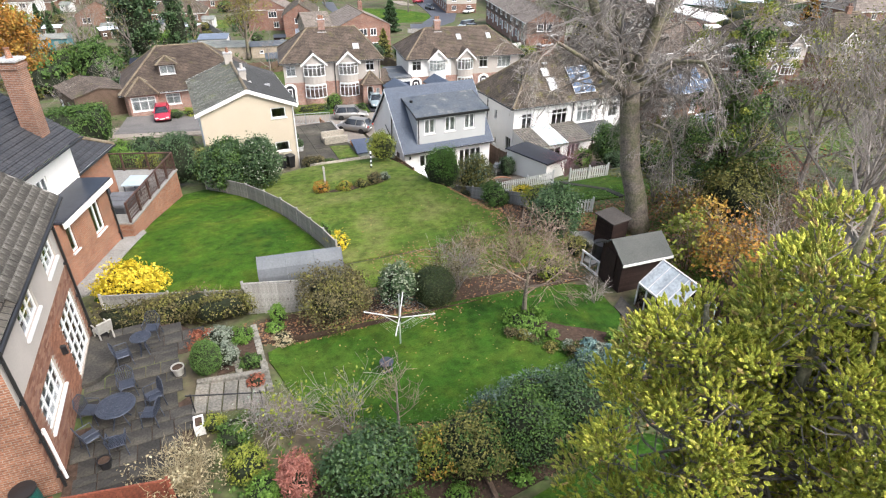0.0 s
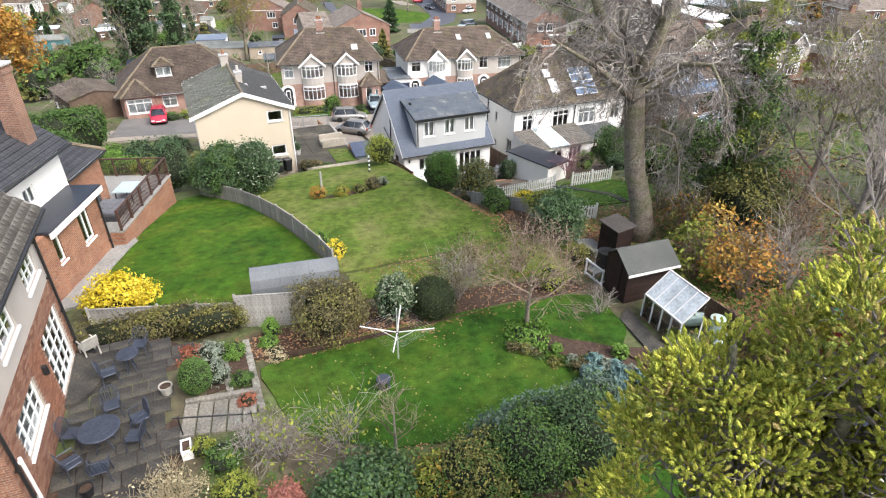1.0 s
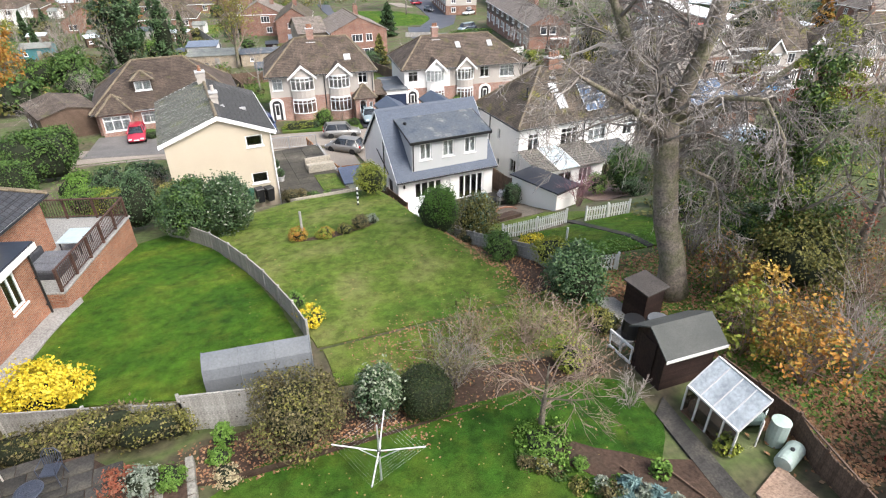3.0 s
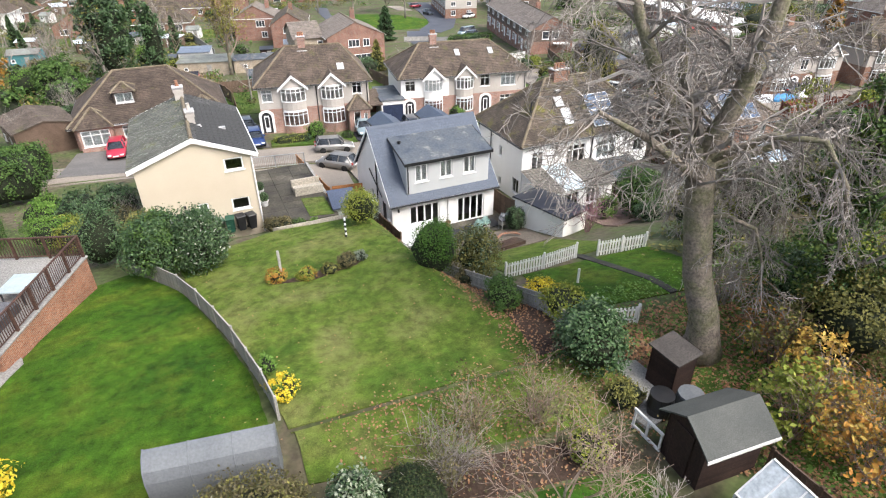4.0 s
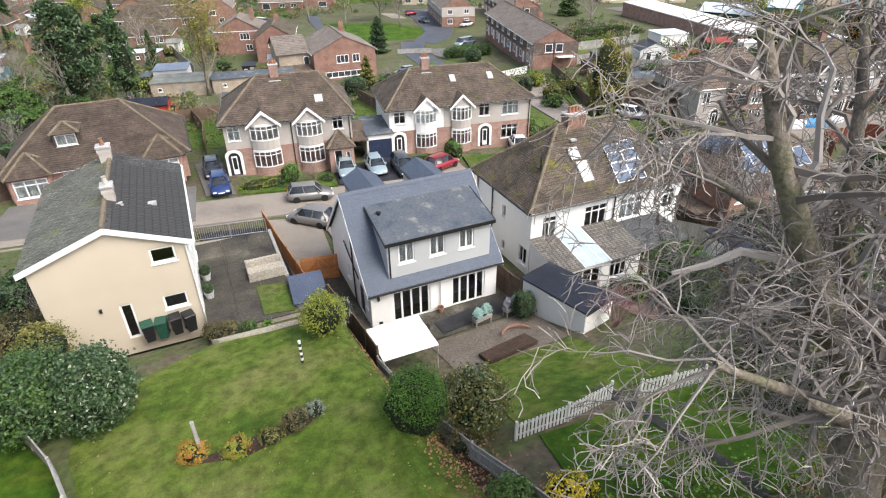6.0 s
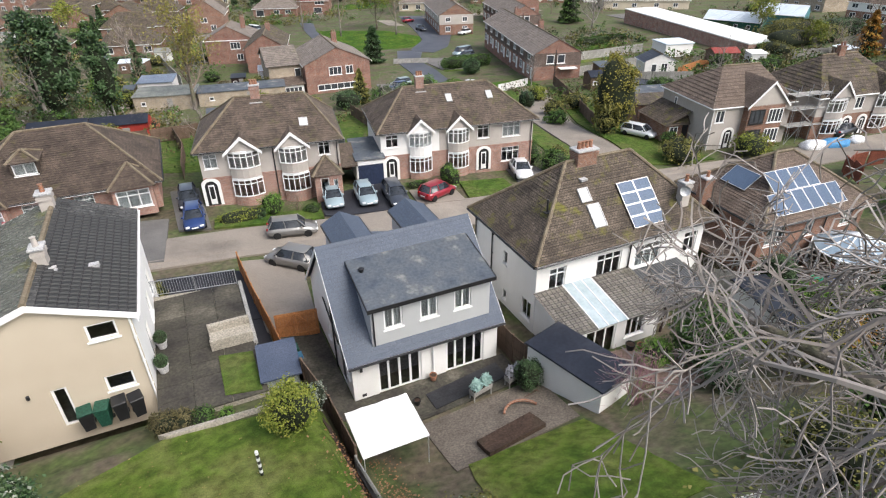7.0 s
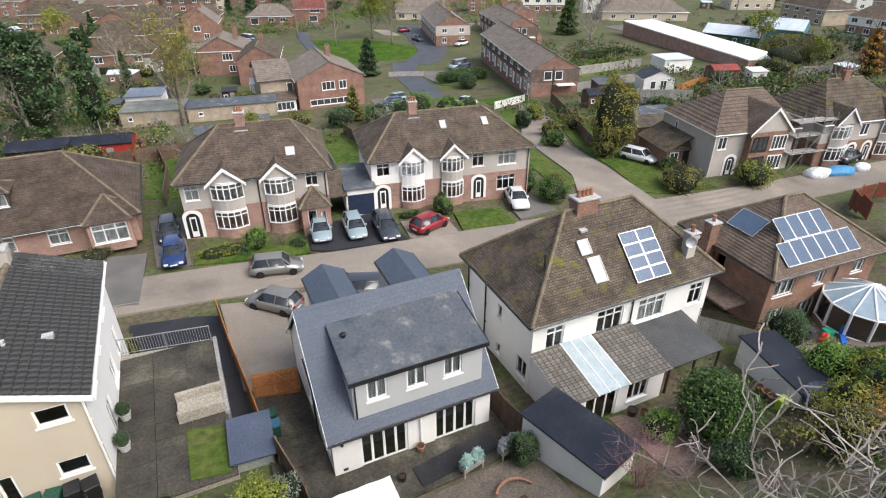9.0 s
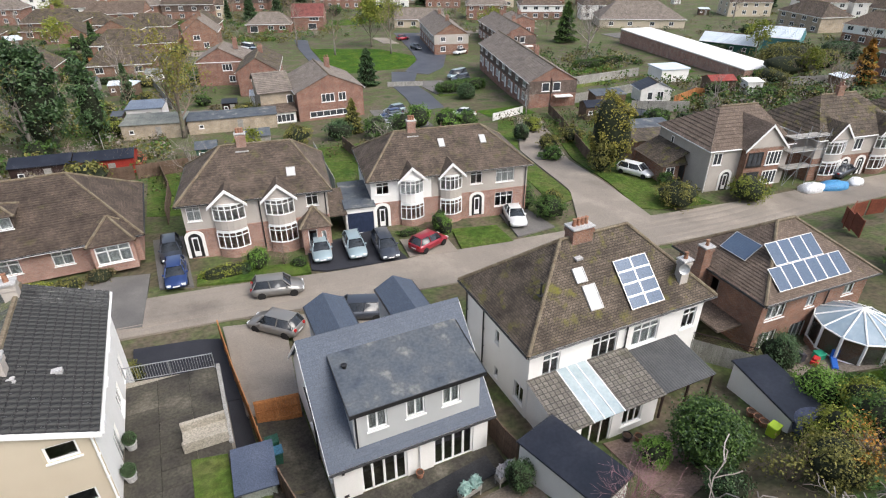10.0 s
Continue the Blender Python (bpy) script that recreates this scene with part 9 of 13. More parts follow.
litter("fallen_leaves", "fallen leaves along the low fence", LEAF_LITTER, 2600, -1.9, 0.4, -20.5, -4, 0.08, 3, 0.12, 0.4)
litter("fallen_leaves", "scattered leaves on the near lawn", LEAF_PALELITTER, 170, -15, -3, -31.5, -25.8, 0.055, 4, 0.08)
litter("fallen_leaves", "scattered leaves on the sloping lawn", LEAF_PALELITTER, 300, -13, -1.5, -20, -2.5, 0.06, 5, 0.08)
litter("fallen_leaves", "leaf litter in the flower beds", LEAF_LITTER, 1800, -15.5, -8, -25.4, -23.4, 0.07, 6, 0.07)
litter("fallen_leaves", "leaf litter below the mixed hedge", LEAF_LITTER, 1800, -16, -5, -34.5, -30.5, 0.07, 7, 0.05)
litter("grass_tufts", "tufts of rough grass and weeds under the trees", LEAF_LIGHT, 9000, 1.5, 15, -31, -18, 0.1, 8, 0.08, 0.7)
litter("grass_tufts", "rough grass and weeds round the patio shrubs", LEAF_MID, 3000, -17.3, -5, -34.5, -30.8, 0.1, 9, 0.06, 0.6)
litter("weeds", "low green growth in the wild garden corners", LEAF_OLIVE, 6000, 9, 42, -34, -12, 0.2, 10, 0.08, 0.7)
shrub(-19.6, 8.6, 3.6, 2.2, LEAF_DARK, "dark spreading bush beside the drive", 2400, 0.11)
shrub(-17.2, 8.2, 3.2, 2.6, LEAF_DARK, "large dark bush beside the cream house", 2400, 0.11)
shrub(-21.8, 9.6, 2.6, 2.0, LEAF_LIGHT, "bright green bush by the drive", 1800, 0.1)
shrub(-20.2, 6.0, 2.6, 1.5, LEAF_YELLOWGREEN, "golden low bush behind the terrace", 1800, 0.09)
bare_shrub(-16.2, 6.4, 2.4, 2.6, TWIG, "bare grey shrub by the cream house wall", 14, 2)
shrub(-25.0, 15.4, 5.6, 4.0, LEAF_MID, "tall shaggy conifer hedge by the drive", 4200, 0.13, d=2.6, kind="hedge", square=0.5, name="hedge", core=0.88)
shrub(-8.0, -0.9, 1.2, 1.2, LEAF_BROWN, "rounded brown bush beside the bins", 900, 0.07)
patch("rough_ground", [(2.98, -30.54), (15, -33), (15, -18), (9.5, -19.6), (2.6, -20.6)], 0.05, GRASS_ROUGH, "rough grass and leaf litter under the trees", "ground", 0.8, rag=0.2)
patch("rough_ground", [(-10.34, -22.76), (-1.48, -23.94), (1.11, -23.43), (0.6, -20.7), (-10.5, -20.4)], 0.05, LAWN_MID, "worn grass between the two lawns", "ground", 0.6, rag=0.1)
for k in range(9):
    bx, by = 4.5 + 1.3 * k + 0.5 * math.sin(k * 5), -27.5 + 4.5 * math.sin(k * 2.3)
    bare_shrub(bx, by, 2.6, 2.2 + 0.8 * math.sin(k * 3.1) ** 2, (TWIG, TWIG_BROWN)[k % 2], "tangle of bare twigs with a few yellow leaves", 14, 2, leaves=(LEAF_YELLOWGREEN, LEAF_ORANGE, LEAF_OLIVE)[k % 3], n=260, size=0.09)
# ---------------------------------------------------------------- yard between the cream house and the chalet
def raised_yard():
    y = thing("raised_yard", pose(0, 0, 0), "raised concrete yard with railing over the sunken drive", "yard", kind="structure")
    part("retaining_block", B().prism([(-8.3, -0.3), (-3.75, -0.3), (-3.75, 9.1), (-8.4, 9.85)], 0.5, 3.92), BLOCKWALL, y)
    rng = random.Random(8)
    for j in range(9):
        for i in range(3):
            x0, x1 = -8.3 + i * 4.55 / 3, -8.3 + (i + 1) * 4.55 / 3
            y0, y1 = -0.3 + j * 1.07, min(9.3, -0.3 + (j + 1) * 1.07)
            part("slab", B().rbox(x0 + 0.008, x1 - 0.008, y0 + 0.008, y1 - 0.008, 3.92, 4.0 + rng.uniform(-0.005, 0.005), 0.01), YARDSLAB, y)
    part("kerb", B().rbox(-3.85, -3.65, 3.3, 9.2, 3.92, 4.12, 0.02), PATH_STONE, y)


YARDSLAB = mat("stained_yard_slab", [(0.022, 0.02, 0.017), (0.048, 0.043, 0.035), (0.06, 0.055, 0.042), (0.12, 0.108, 0.085)], 0.5, 7.0, 0.8, 0.35, 0.01, coord="World", rand=0.2)
BLOCKWALL = mat("pale_concrete_wall", [(0.26, 0.235, 0.19), (0.34, 0.31, 0.26)], 0.8, 12.0, 0.9, 0.3, 0.01)
raised_yard()
patch("grass_square", [(-5.55, -0.1), (-4.0, -0.15), (-4.0, 2.9), (-5.55, 3.0)], 0.02, GRASS_ROUGH, "small square of rough grass in the yard", "lawn", 0.3, flat=4.02)
w1 = thing("yard_wall", pose(-5.8, 3.4, 4.0), "pair of pale concrete block walls in the yard", "wall")
part("wall", B().rbox(0, 2.0, 1.2, 1.4, -0.05, 0.75, 0.03), BLOCKWALL, w1)
part("wall", B().rbox(0, 2.0, 0.1, 0.3, -0.05, 0.6, 0.03), BLOCKWALL, w1)
part("step", B().rbox(0.02, 1.98, 0.3, 1.2, -0.05, 0.35, 0.03), BLOCKWALL, w1)


def railing(pts, z, hgt, label):
    r = thing("railing", pose(0, 0, 0), label, "railing")
    for (xa, ya), (xb, yb) in zip(pts, pts[1:]):
        ln = math.hypot(xb - xa, yb - ya)
        part("handrail", B().tube([(xa, ya, z + hgt), (xb, yb, z + hgt)], 0.03, 8), STEEL, r)
        part("bottom_rail", B().tube([(xa, ya, z + 0.12), (xb, yb, z + 0.12)], 0.02, 6), STEEL, r)
        n = int(ln / 0.13)
        me = B().tube([(0, 0, z + 0.12), (0, 0, z + hgt)], 0.012, 4).data("baluster")
        me.materials.append(STEEL)
        for k in range(1, n):
            same_part("baluster", me, r, pose(xa + (xb - xa) * k / n, ya + (yb - ya) * k / n, 0))
        for k in range(3):
            x, y = xa + (xb - xa) * k / 2, ya + (yb - ya) * k / 2
            part("post", B().box(x - 0.025, x + 0.025, y - 0.025, y + 0.025, z, z + hgt + 0.03), STEEL, r)


railing([(-8.25, 9.75), (-3.9, 9.05)], 3.98, 1.0, "galvanised steel railing at the yard edge")
patch("drive", [(-8.6, 10.0), (-3.0, 9.2), (-3.45, 16.2), (-8.7, 16.9)], 0.16, TARMAC_DARK, "sunken drive of fresh black tarmac", "drive", 0.5)
patch("drive", [(-3.8, 2.2), (-2.6, 2.2), (-2.95, 9.6), (-3.8, 9.6)], 0.12, TARMAC_DARK, "narrow black tarmac strip beside the yard", "drive", 0.5)
patch("drive", [(-2.9, 7.1), (0.0, 7.0), (0.9, 16.9), (-3.2, 17.3)], 0.17, ROAD, "pale concrete drive beside the chalet house", "drive", 0.6)
patch("drive", [(0.9, 9.2), (9.6, 9.0), (10.4, 16.8), (1.0, 17.0)], 0.165, ROAD, "concrete forecourt before the chalet house", "drive", 0.6)
patch("path", [(-2.5, -1.0), (0.1, -1.0), (0.05, 7.0), (-2.6, 7.0)], 0.08, SLAB, "damp concrete side path beside the chalet house", "path", 0.5)
fence([(-3.4, 15.8), (-3.1, 11.0), (-2.7, 6.8), (-2.4, 3.2)], 1.6, WOOD_ORANGE, "orange stained boarded fence beside the sunken drive", 0.15, 1.8)
fence([(-2.35, 3.0), (-2.1, 0.2), (-1.5, -2.2), (-1.3, -5.4)], 1.5, WOOD_BROWN, "weathered brown fence beside the chalet house", 0.15, 1.8)


def drive_gate():
    g = thing("gate", pose(-2.45, 6.95, 0.9, 0, 0, -8), "orange wooden ledged and braced gate, closed", "gate")
    for k in range(16):
        part("board", B().box(k * 0.15, k * 0.15 + 0.145, 0, 0.025, 0, 1.8), WOOD_ORANGE, g)
    for z in (0.2, 0.9, 1.6):
        part("ledge", B().box(0, 2.4, -0.03, 0, z, z + 0.12), WOOD_ORANGE, g)
    for xa, xb in ((0.05, 1.15), (2.35, 1.25)):
        part("brace", B().tube([(xa, -0.015, 0.3), (xb, -0.015, 1.6)], 0.05, 4), WOOD_ORANGE, g)


drive_gate()


def blue_shed():
    s = thing("shed", pose(-3.9, 0.15, 2.5, 0, 0, -4), "small grey-green shed with a blue-grey felt roof", "shed")
    gm = mat("grey_green_wood", [(0.2, 0.22, 0.2), (0.27, 0.29, 0.26)], 1.5, 14, 0.8, 0.2, 0.004, rand=0.1)
    for m, L in ((pose(0, 0, 0), 1.6), (pose(0, 2.0, 0, 0, 0, -90), 2.0), (pose(1.6, 0, 0, 0, 0, 90), 2.0), (pose(1.6, 2.0, 0, 0, 0, 180), 1.6)):
        board_wall(s, m, L, 1.65, gm)
    part("roof", B().profile([(-0.12, 1.66), (-0.12, 1.74), (2.15, 2.1), (2.15, 2.02)], -0.12, 1.72), mat("blue_grey_felt", [(0.05, 0.065, 0.1), (0.07, 0.085, 0.125)], 0.8, 20, 0.7, 0.2, 0.004), s)


blue_shed()


def wheelie_bin(x, y, z, turn, material, lid, label):
    b = thing("wheelie_bin", pose(x, y, z, 0, 0, turn), label, "bin", "wheelie bins")
    i = B()
    lo, hi = [(-0.2, -0.24), (0.2, -0.24), (0.2, 0.24), (-0.2, 0.24)], [(-0.27, -0.32), (0.27, -0.32), (0.27, 0.32), (-0.27, 0.32)]
    i.v = [(x0, y0, 0.05) for x0, y0 in lo] + [(x0, y0, 0.98) for x0, y0 in hi]
    i.f = [(3, 2, 1, 0), (4, 5, 6, 7)] + [(k, (k + 1) % 4, 4 + (k + 1) % 4, 4 + k) for k in range(4)]
    part("body", i, material, b)
    part("lid", B().rbox(-0.29, 0.29, -0.36, 0.33, 0.98, 1.06, 0.03), lid, b)
    for sx in (-0.22, 0.22):
        part("wheel", B().lathe([(0.1, -0.03), (0.1, 0.03)], 12).moved(pose(sx, 0.26, 0.1, 0, 90, 0)), PVC_BLACK, b)
    part("handle", B().tube([(-0.2, 0.36, 0.98), (0.2, 0.36, 0.98)], 0.02, 6), PVC_BLACK, b)


GREENBIN = mat("green_bin_plastic", [(0.015, 0.06, 0.04), (0.02, 0.075, 0.05)], 3, 12, 0.5, 0.0)
wheelie_bin(-11.05, 1.4, 3.36, 10, PVC_BLACK, GREENBIN, "black wheelie bin with green lid by the wall")
wheelie_bin(-10.4, 1.4, 3.36, -5, GREENBIN, GREENBIN, "green wheelie bin by the back wall")
wheelie_bin(-9.75, 1.45, 3.36, 8, PVC_BLACK, PVC_BLACK, "black wheelie bin by the back wall")
wheelie_bin(-9.1, 1.4, 3.36, 15, PVC_BLACK, PVC_BLACK, "black wheelie bin at the wall corner")
wheelie_bin(-2.0, 4.6, 1.02, 90, GREENBIN, GREENBIN, "green wheelie bin on the side path")
wheelie_bin(-1.95, 3.8, 1.02, 90, GREENBIN, mat("blue_lid", [(0.03, 0.1, 0.16), (0.04, 0.12, 0.19)], 3, 12, 0.5, 0.0), "green wheelie bin with blue lid on the path")
for yy in (3.0, 4.9):
    pot(-7.95, yy, 4.0, 0.26, 0.4, LEAD, "pale stone pot with clipped box ball")
    shrub(-7.95, yy, 0.62, 0.62, LEAF_DARK, "clipped box ball in a stone pot", 900, 0.035, z=4.36, core=0.93, name="box_ball")
shrub(-8.3, 13.0, 1.0, 2.0, LEAF_OLIVE, "tall conifer beside the sunken drive", 900, 0.06)
shrub(-9.4, 14.6, 1.6, 1.2, LEAF_MID, "green bush before the cream house", 900, 0.08)


# ---------------------------------------------------------------- chalet house back yard
patch("patio", [(-0.6, -2.6), (8.6, -2.3), (8.6, 0.3), (-0.2, 0.3)], 0.06, SLAB, "damp dark stone patio behind the chalet house", "patio", 0.5)
patch("patio", [(2.6, -6.4), (9.2, -5.9), (9.2, -2.2), (2.4, -2.4)], 0.05, mat("brown_gravel_paving", [(0.1, 0.085, 0.07), (0.16, 0.135, 0.11)], 0.9, 10, 0.9, 0.4, coord="World"), "brown gravelled terrace beyond the patio", "patio", 0.5)
patch("decking", [(3.6, -2.0), (7.9, -1.8), (7.9, -0.2), (3.5, -0.3)], 0.11, mat("black_slate_deck", [(0.018, 0.019, 0.022), (0.032, 0.033, 0.037)], 1.2, 14, 0.5, 0.2, coord="World"), "black slate terrace outside the glass doors", "terrace", 0.5)
patch("flower_bed", [(4.2, -6.3), (7.4, -5.9), (7.2, -4.7), (4.1, -4.9)], 0.3, EARTH, "raised oblong bed of bare dark soil", "flower bed", 0.4)


def canopy():
    c = thing("gazebo", pose(0.45, -3.85, 1.15), "white fabric garden canopy on thin posts", "gazebo")
    b = B()
    n = 8
    for j in range(n):
        for i in range(n):
            def q(a, d):
                x, y = -1.45 + 2.9 * a / n, -1.35 + 2.7 * d / n
                return (x, y, 2.25 + 0.12 * (1 - max(abs(a / n - 0.5), abs(d / n - 0.5)) * 2) - 0.03 * math.sin(a * 2.1) * math.sin(d * 1.7))
            b.face(q(i, j), q(i + 1, j), q(i + 1, j + 1), q(i, j + 1))
    part("fabric", b, mat("white_canvas", [(0.78, 0.77, 0.74), (0.84, 0.83, 0.81)], 1.5, 20, 0.9, 0.1, 0.004, grain=0.04), c, uv=True)
    for x in (-1.4, 1.4):
        for y in (-1.3, 1.3):
            part("post", B().tube([(x, y, 0), (x, y, 2.24)], 0.022, 6), ALU, c)
    for x in (-1.4, 1.4):
        part("valance", B().box(x - 0.01, x + 0.01, -1.35, 1.35, 2.08, 2.26), WOOD_WHITE, c)


canopy()


def planter(x, y, z, turn, w, leaf, label):
    """A trough on four legs with plants over its rim."""
    p = thing("planter", pose(x, y, z, 0, 0, turn), label, "planter")
    part("trough", B().rbox(-w / 2, w / 2, -0.22, 0.22, 0.45, 0.72, 0.02), WOOD_GREY, p)
    part("soil", B().box(-w / 2 + 0.04, w / 2 - 0.04, -0.18, 0.18, 0.7, 0.74), EARTH, p)
    for sx in (-w / 2 + 0.04, w / 2 - 0.09):
        for sy in (-0.2, 0.15):
            part("leg", B().box(sx, sx + 0.05, sy, sy + 0.05, 0, 0.45), WOOD_GREY, p)
    rng = np.random.default_rng(int(abs(x) * 10))
    for k in range(2):
        q = leaf_cloud(rng, 260, 0.3, 0.24, 0.5, 0.1, lumps(rng), 0.5, long=3.0) + [(k - 0.5) * w * 0.5, 0, 0.72]
        same_part("plant", raw_mesh("plant", q, quads(len(q) // 4), leaf), p)


LEAF_TEAL = mat_leaf("teal_succulent_leaf", [(0.2, 0.33, 0.3), (0.28, 0.42, 0.38), (0.34, 0.46, 0.42)])
LEAF_SILVER = mat_leaf("silver_leaf", [(0.2, 0.2, 0.22), (0.3, 0.3, 0.33), (0.38, 0.38, 0.4)])
planter(5.98, -2.1, 1.06, 12, 1.2, LEAF_TEAL, "wooden trough on legs with teal succulents")
planter(8.0, -2.0, 1.06, 12, 1.1, LEAF_SILVER, "wooden trough on legs with silver plants")
fence([(8.75, 2.6), (8.8, -0.4), (9.0, -1.4)], 1.75, WOOD_BROWN, "dark reddish boarded fence between the houses", 0.15, 1.5)
pot(2.9, -1.2, 1.05, 0.18, 0.32, PVC_BLACK, "black plant pot on the dark patio")
pot(6.6, -4.3, 1.2, 0.22, 0.3, PVC_BLACK, "round black bowl on the gravel terrace")
bt = thing("play_boat", pose(8.45, -4.9, 1.38, 0, 0, 70), "small bright blue plastic sledge by the wall", "sledge")
part("hull", B().rbox(-0.4, 0.4, -0.2, 0.2, 0, 0.14, 0.06), mat("bright_blue_plastic", [(0.03, 0.12, 0.45), (0.04, 0.15, 0.5)], 3, 12, 0.4, 0.0), bt)
part("seat", B().rbox(-0.2, 0.1, -0.12, 0.12, 0.14, 0.18, 0.03), PVC, bt)


def marker_pole():
    p = thing("garden_post", pose(-4.75, -6.0, 5.3), "slim post wound with black and white checks", "post")
    for k in range(9):
        part("band", B().lathe([(0.06, k * 0.15), (0.06, k * 0.15 + 0.145)], 8), PVC_BLACK if k % 2 else PVC, p)


marker_pole()
tp = thing("garden_post", pose(-8.95, -9.95, 6.05), "bleached upright timber post in the bed", "post")
part("shaft", B().rbox(-0.06, 0.06, -0.06, 0.06, -0.2, 1.7, 0.02), WOOD_GREY, tp)
tp = thing("garden_post", pose(3.4, -16.3, 6.2), "short white post on the neighbouring lawn", "post")
part("shaft", B().rbox(-0.05, 0.05, -0.05, 0.05, -0.2, 0.95, 0.02), WOOD_WHITE, tp)
patch("path", [(5.9, -19.4), (6.3, -19.4), (6.2, -12.0), (5.75, -12.0)], 0.09, PAVING, "narrow stone path through the lawn", "path", 0.5)
patch("wall_edging", [(-8.2, -1.95), (-1.9, -2.25), (-1.9, -2.0), (-8.2, -1.68)], 0.22, BLOCKWALL, "low stone edging at the lawn end", "edging", 0.3)


# ---------------------------------------------------------------- vehicles
def car_paint(name, c):
    m, n, l, p = tree_of(name, 0.28, 0.0, 0.5)
    p.inputs["Base Color"].default_value = (*c, 1)
    p.inputs["Coat Weight"].default_value = 0.6
    p.inputs["Metallic"].default_value = 0.25
    return m


CARGLASS = mat("tinted_car_glass", [(0.02, 0.024, 0.028), (0.03, 0.034, 0.04)], 2, 8, 0.06, 0.0, spec=0.6)
TYRE = mat("black_tyre", [(0.012, 0.012, 0.012), (0.02, 0.02, 0.02)], 4, 20, 0.85, 0.2, 0.004)
LAMP_RED = mat("red_tail_lens", [(0.3, 0.01, 0.01), (0.35, 0.015, 0.015)], 4, 20, 0.2, 0.0)
LAMP_CLEAR = mat("clear_head_lens", [(0.6, 0.62, 0.64), (0.7, 0.71, 0.72)], 4, 20, 0.15, 0.0)
CAR_MESHES = {}


def rounded(q, offset):
    """The same shell with its edges rounded off."""
    bm = bmesh.new()
    vs = [bm.verts.new(p) for p in q.v]
    for f in q.f:
        bm.faces.new([vs[k] for k in f])
    bmesh.ops.recalc_face_normals(bm, faces=bm.faces)
    bmesh.ops.bevel(bm, geom=list(bm.edges), offset=offset, segments=2, affect="EDGES", clamp_overlap=True)
    bm.verts.index_update()
    o = B()
    o.v = [tuple(v.co) for v in bm.verts]
    o.f = [tuple(v.index for v in f.verts) for f in bm.faces]
    bm.free()
    return o


def car_shapes(kind):
    """Body, glasshouse and roof of a car along x (front at +x), as sections of half width and height."""
    if kind in CAR_MESHES:
        return CAR_MESHES[kind]
    L, Wd, H, hood, tail, slope = {"hatch": (3.9, 1.7, 1.47, 0.95, 0.12, 0.55), "saloon": (4.6, 1.78, 1.45, 1.15, 0.75, 0.75), "estate": (4.5, 1.78, 1.5, 1.05, 0.1, 0.65), "van": (4.9, 1.9, 1.95, 0.6, 0.02, 0.5)}[kind]
    h, w = L / 2, Wd / 2
    belt = 0.88 if kind != "van" else 1.05
    # lower body: sections along its length
    secs = [(-h, 0.74, 0.42, belt - 0.12), (-h + 0.08, 0.9, 0.28, belt - 0.02), (-h + 0.5, 1.0, 0.2, belt), (0, 1.0, 0.18, belt), (h - hood - 0.1, 1.0, 0.18, belt), (h - 0.45, 0.97, 0.2, belt - 0.16), (h - 0.08, 0.85, 0.28, belt - 0.3), (h, 0.7, 0.36, belt - 0.38)]
    b = B()
    rows = []
    for x, f, z0, z1 in secs:
        ww = w * f
        rows.append([(x, -ww * 0.92, z0), (x, -ww, (z0 + z1) / 2), (x, -ww * 0.94, z1), (x, 0, z1 + 0.03), (x, ww * 0.94, z1), (x, ww, (z0 + z1) / 2), (x, ww * 0.92, z0)])
    for r in rows:
        b.v += r
    n = 7
    for k in range(len(rows) - 1):
        for a in range(n):
            c = (a + 1) % n
            b.f.append((k * n + a, (k + 1) * n + a, (k + 1) * n + c, k * n + c))
    b.f += [tuple(range(n)), tuple((len(rows) - 1) * n + n - 1 - a for a in range(n))]
    # glasshouse
    xr, xf = -h + tail, h - hood
    base = [(xr, w * 0.86), (xf, w * 0.88)]
    top = [(xr + 0.32 if tail < 0.5 else xr + 0.6, w * 0.66), (xf - slope, w * 0.68)]
    g = B()
    (xa, wa), (xb, wb) = base
    (xc, wc), (xd, wd) = top
    zt = H - 0.05
    P = [(xa, -wa, belt), (xb, -wb, belt - 0.02), (xb, wb, belt - 0.02), (xa, wa, belt), (xc, -wc, zt), (xd, -wd, zt), (xd, wd, zt), (xc, wc, zt)]
    g.v = P
    g.f = [(0, 1, 5, 4), (1, 2, 6, 5), (2, 3, 7, 6), (3, 0, 4, 7), (4, 5, 6, 7)]
    rf = B()
    rf.v = [(xc - 0.04, -wc, zt), (xd + 0.05, -wd, zt), (xd + 0.05, wd, zt), (xc - 0.04, wc, zt), (xc + 0.12, -wc * 0.8, H), (xd - 0.1, -wd * 0.8, H), (xd - 0.1, wd * 0.8, H), (xc + 0.12, wc * 0.8, H)]
    rf.f = [(0, 1, 5, 4), (1, 2, 6, 5), (2, 3, 7, 6), (3, 0, 4, 7), (4, 5, 6, 7), (3, 2, 1, 0)]
    pil = []
    for s in (-1, 1):
        for (x0, w0), (x1, w1) in ((base[0], top[0]), (base[1], top[1]), (((xa + xb) / 2 - 0.1, w * 0.88), ((xc + xd) / 2 - 0.1, w * 0.67))):
            pil.append(B().tube([(x0, s * (w0 + 0.005), belt), (x1, s * (w1 + 0.005), zt)], 0.045, 5))
    b, g, rf = (rounded(q, o) for q, o in ((b, 0.07), (g, 0.05), (rf, 0.04)))
    CAR_MESHES[kind] = (b, g, rf, pil, h, w, belt)
    return CAR_MESHES[kind]


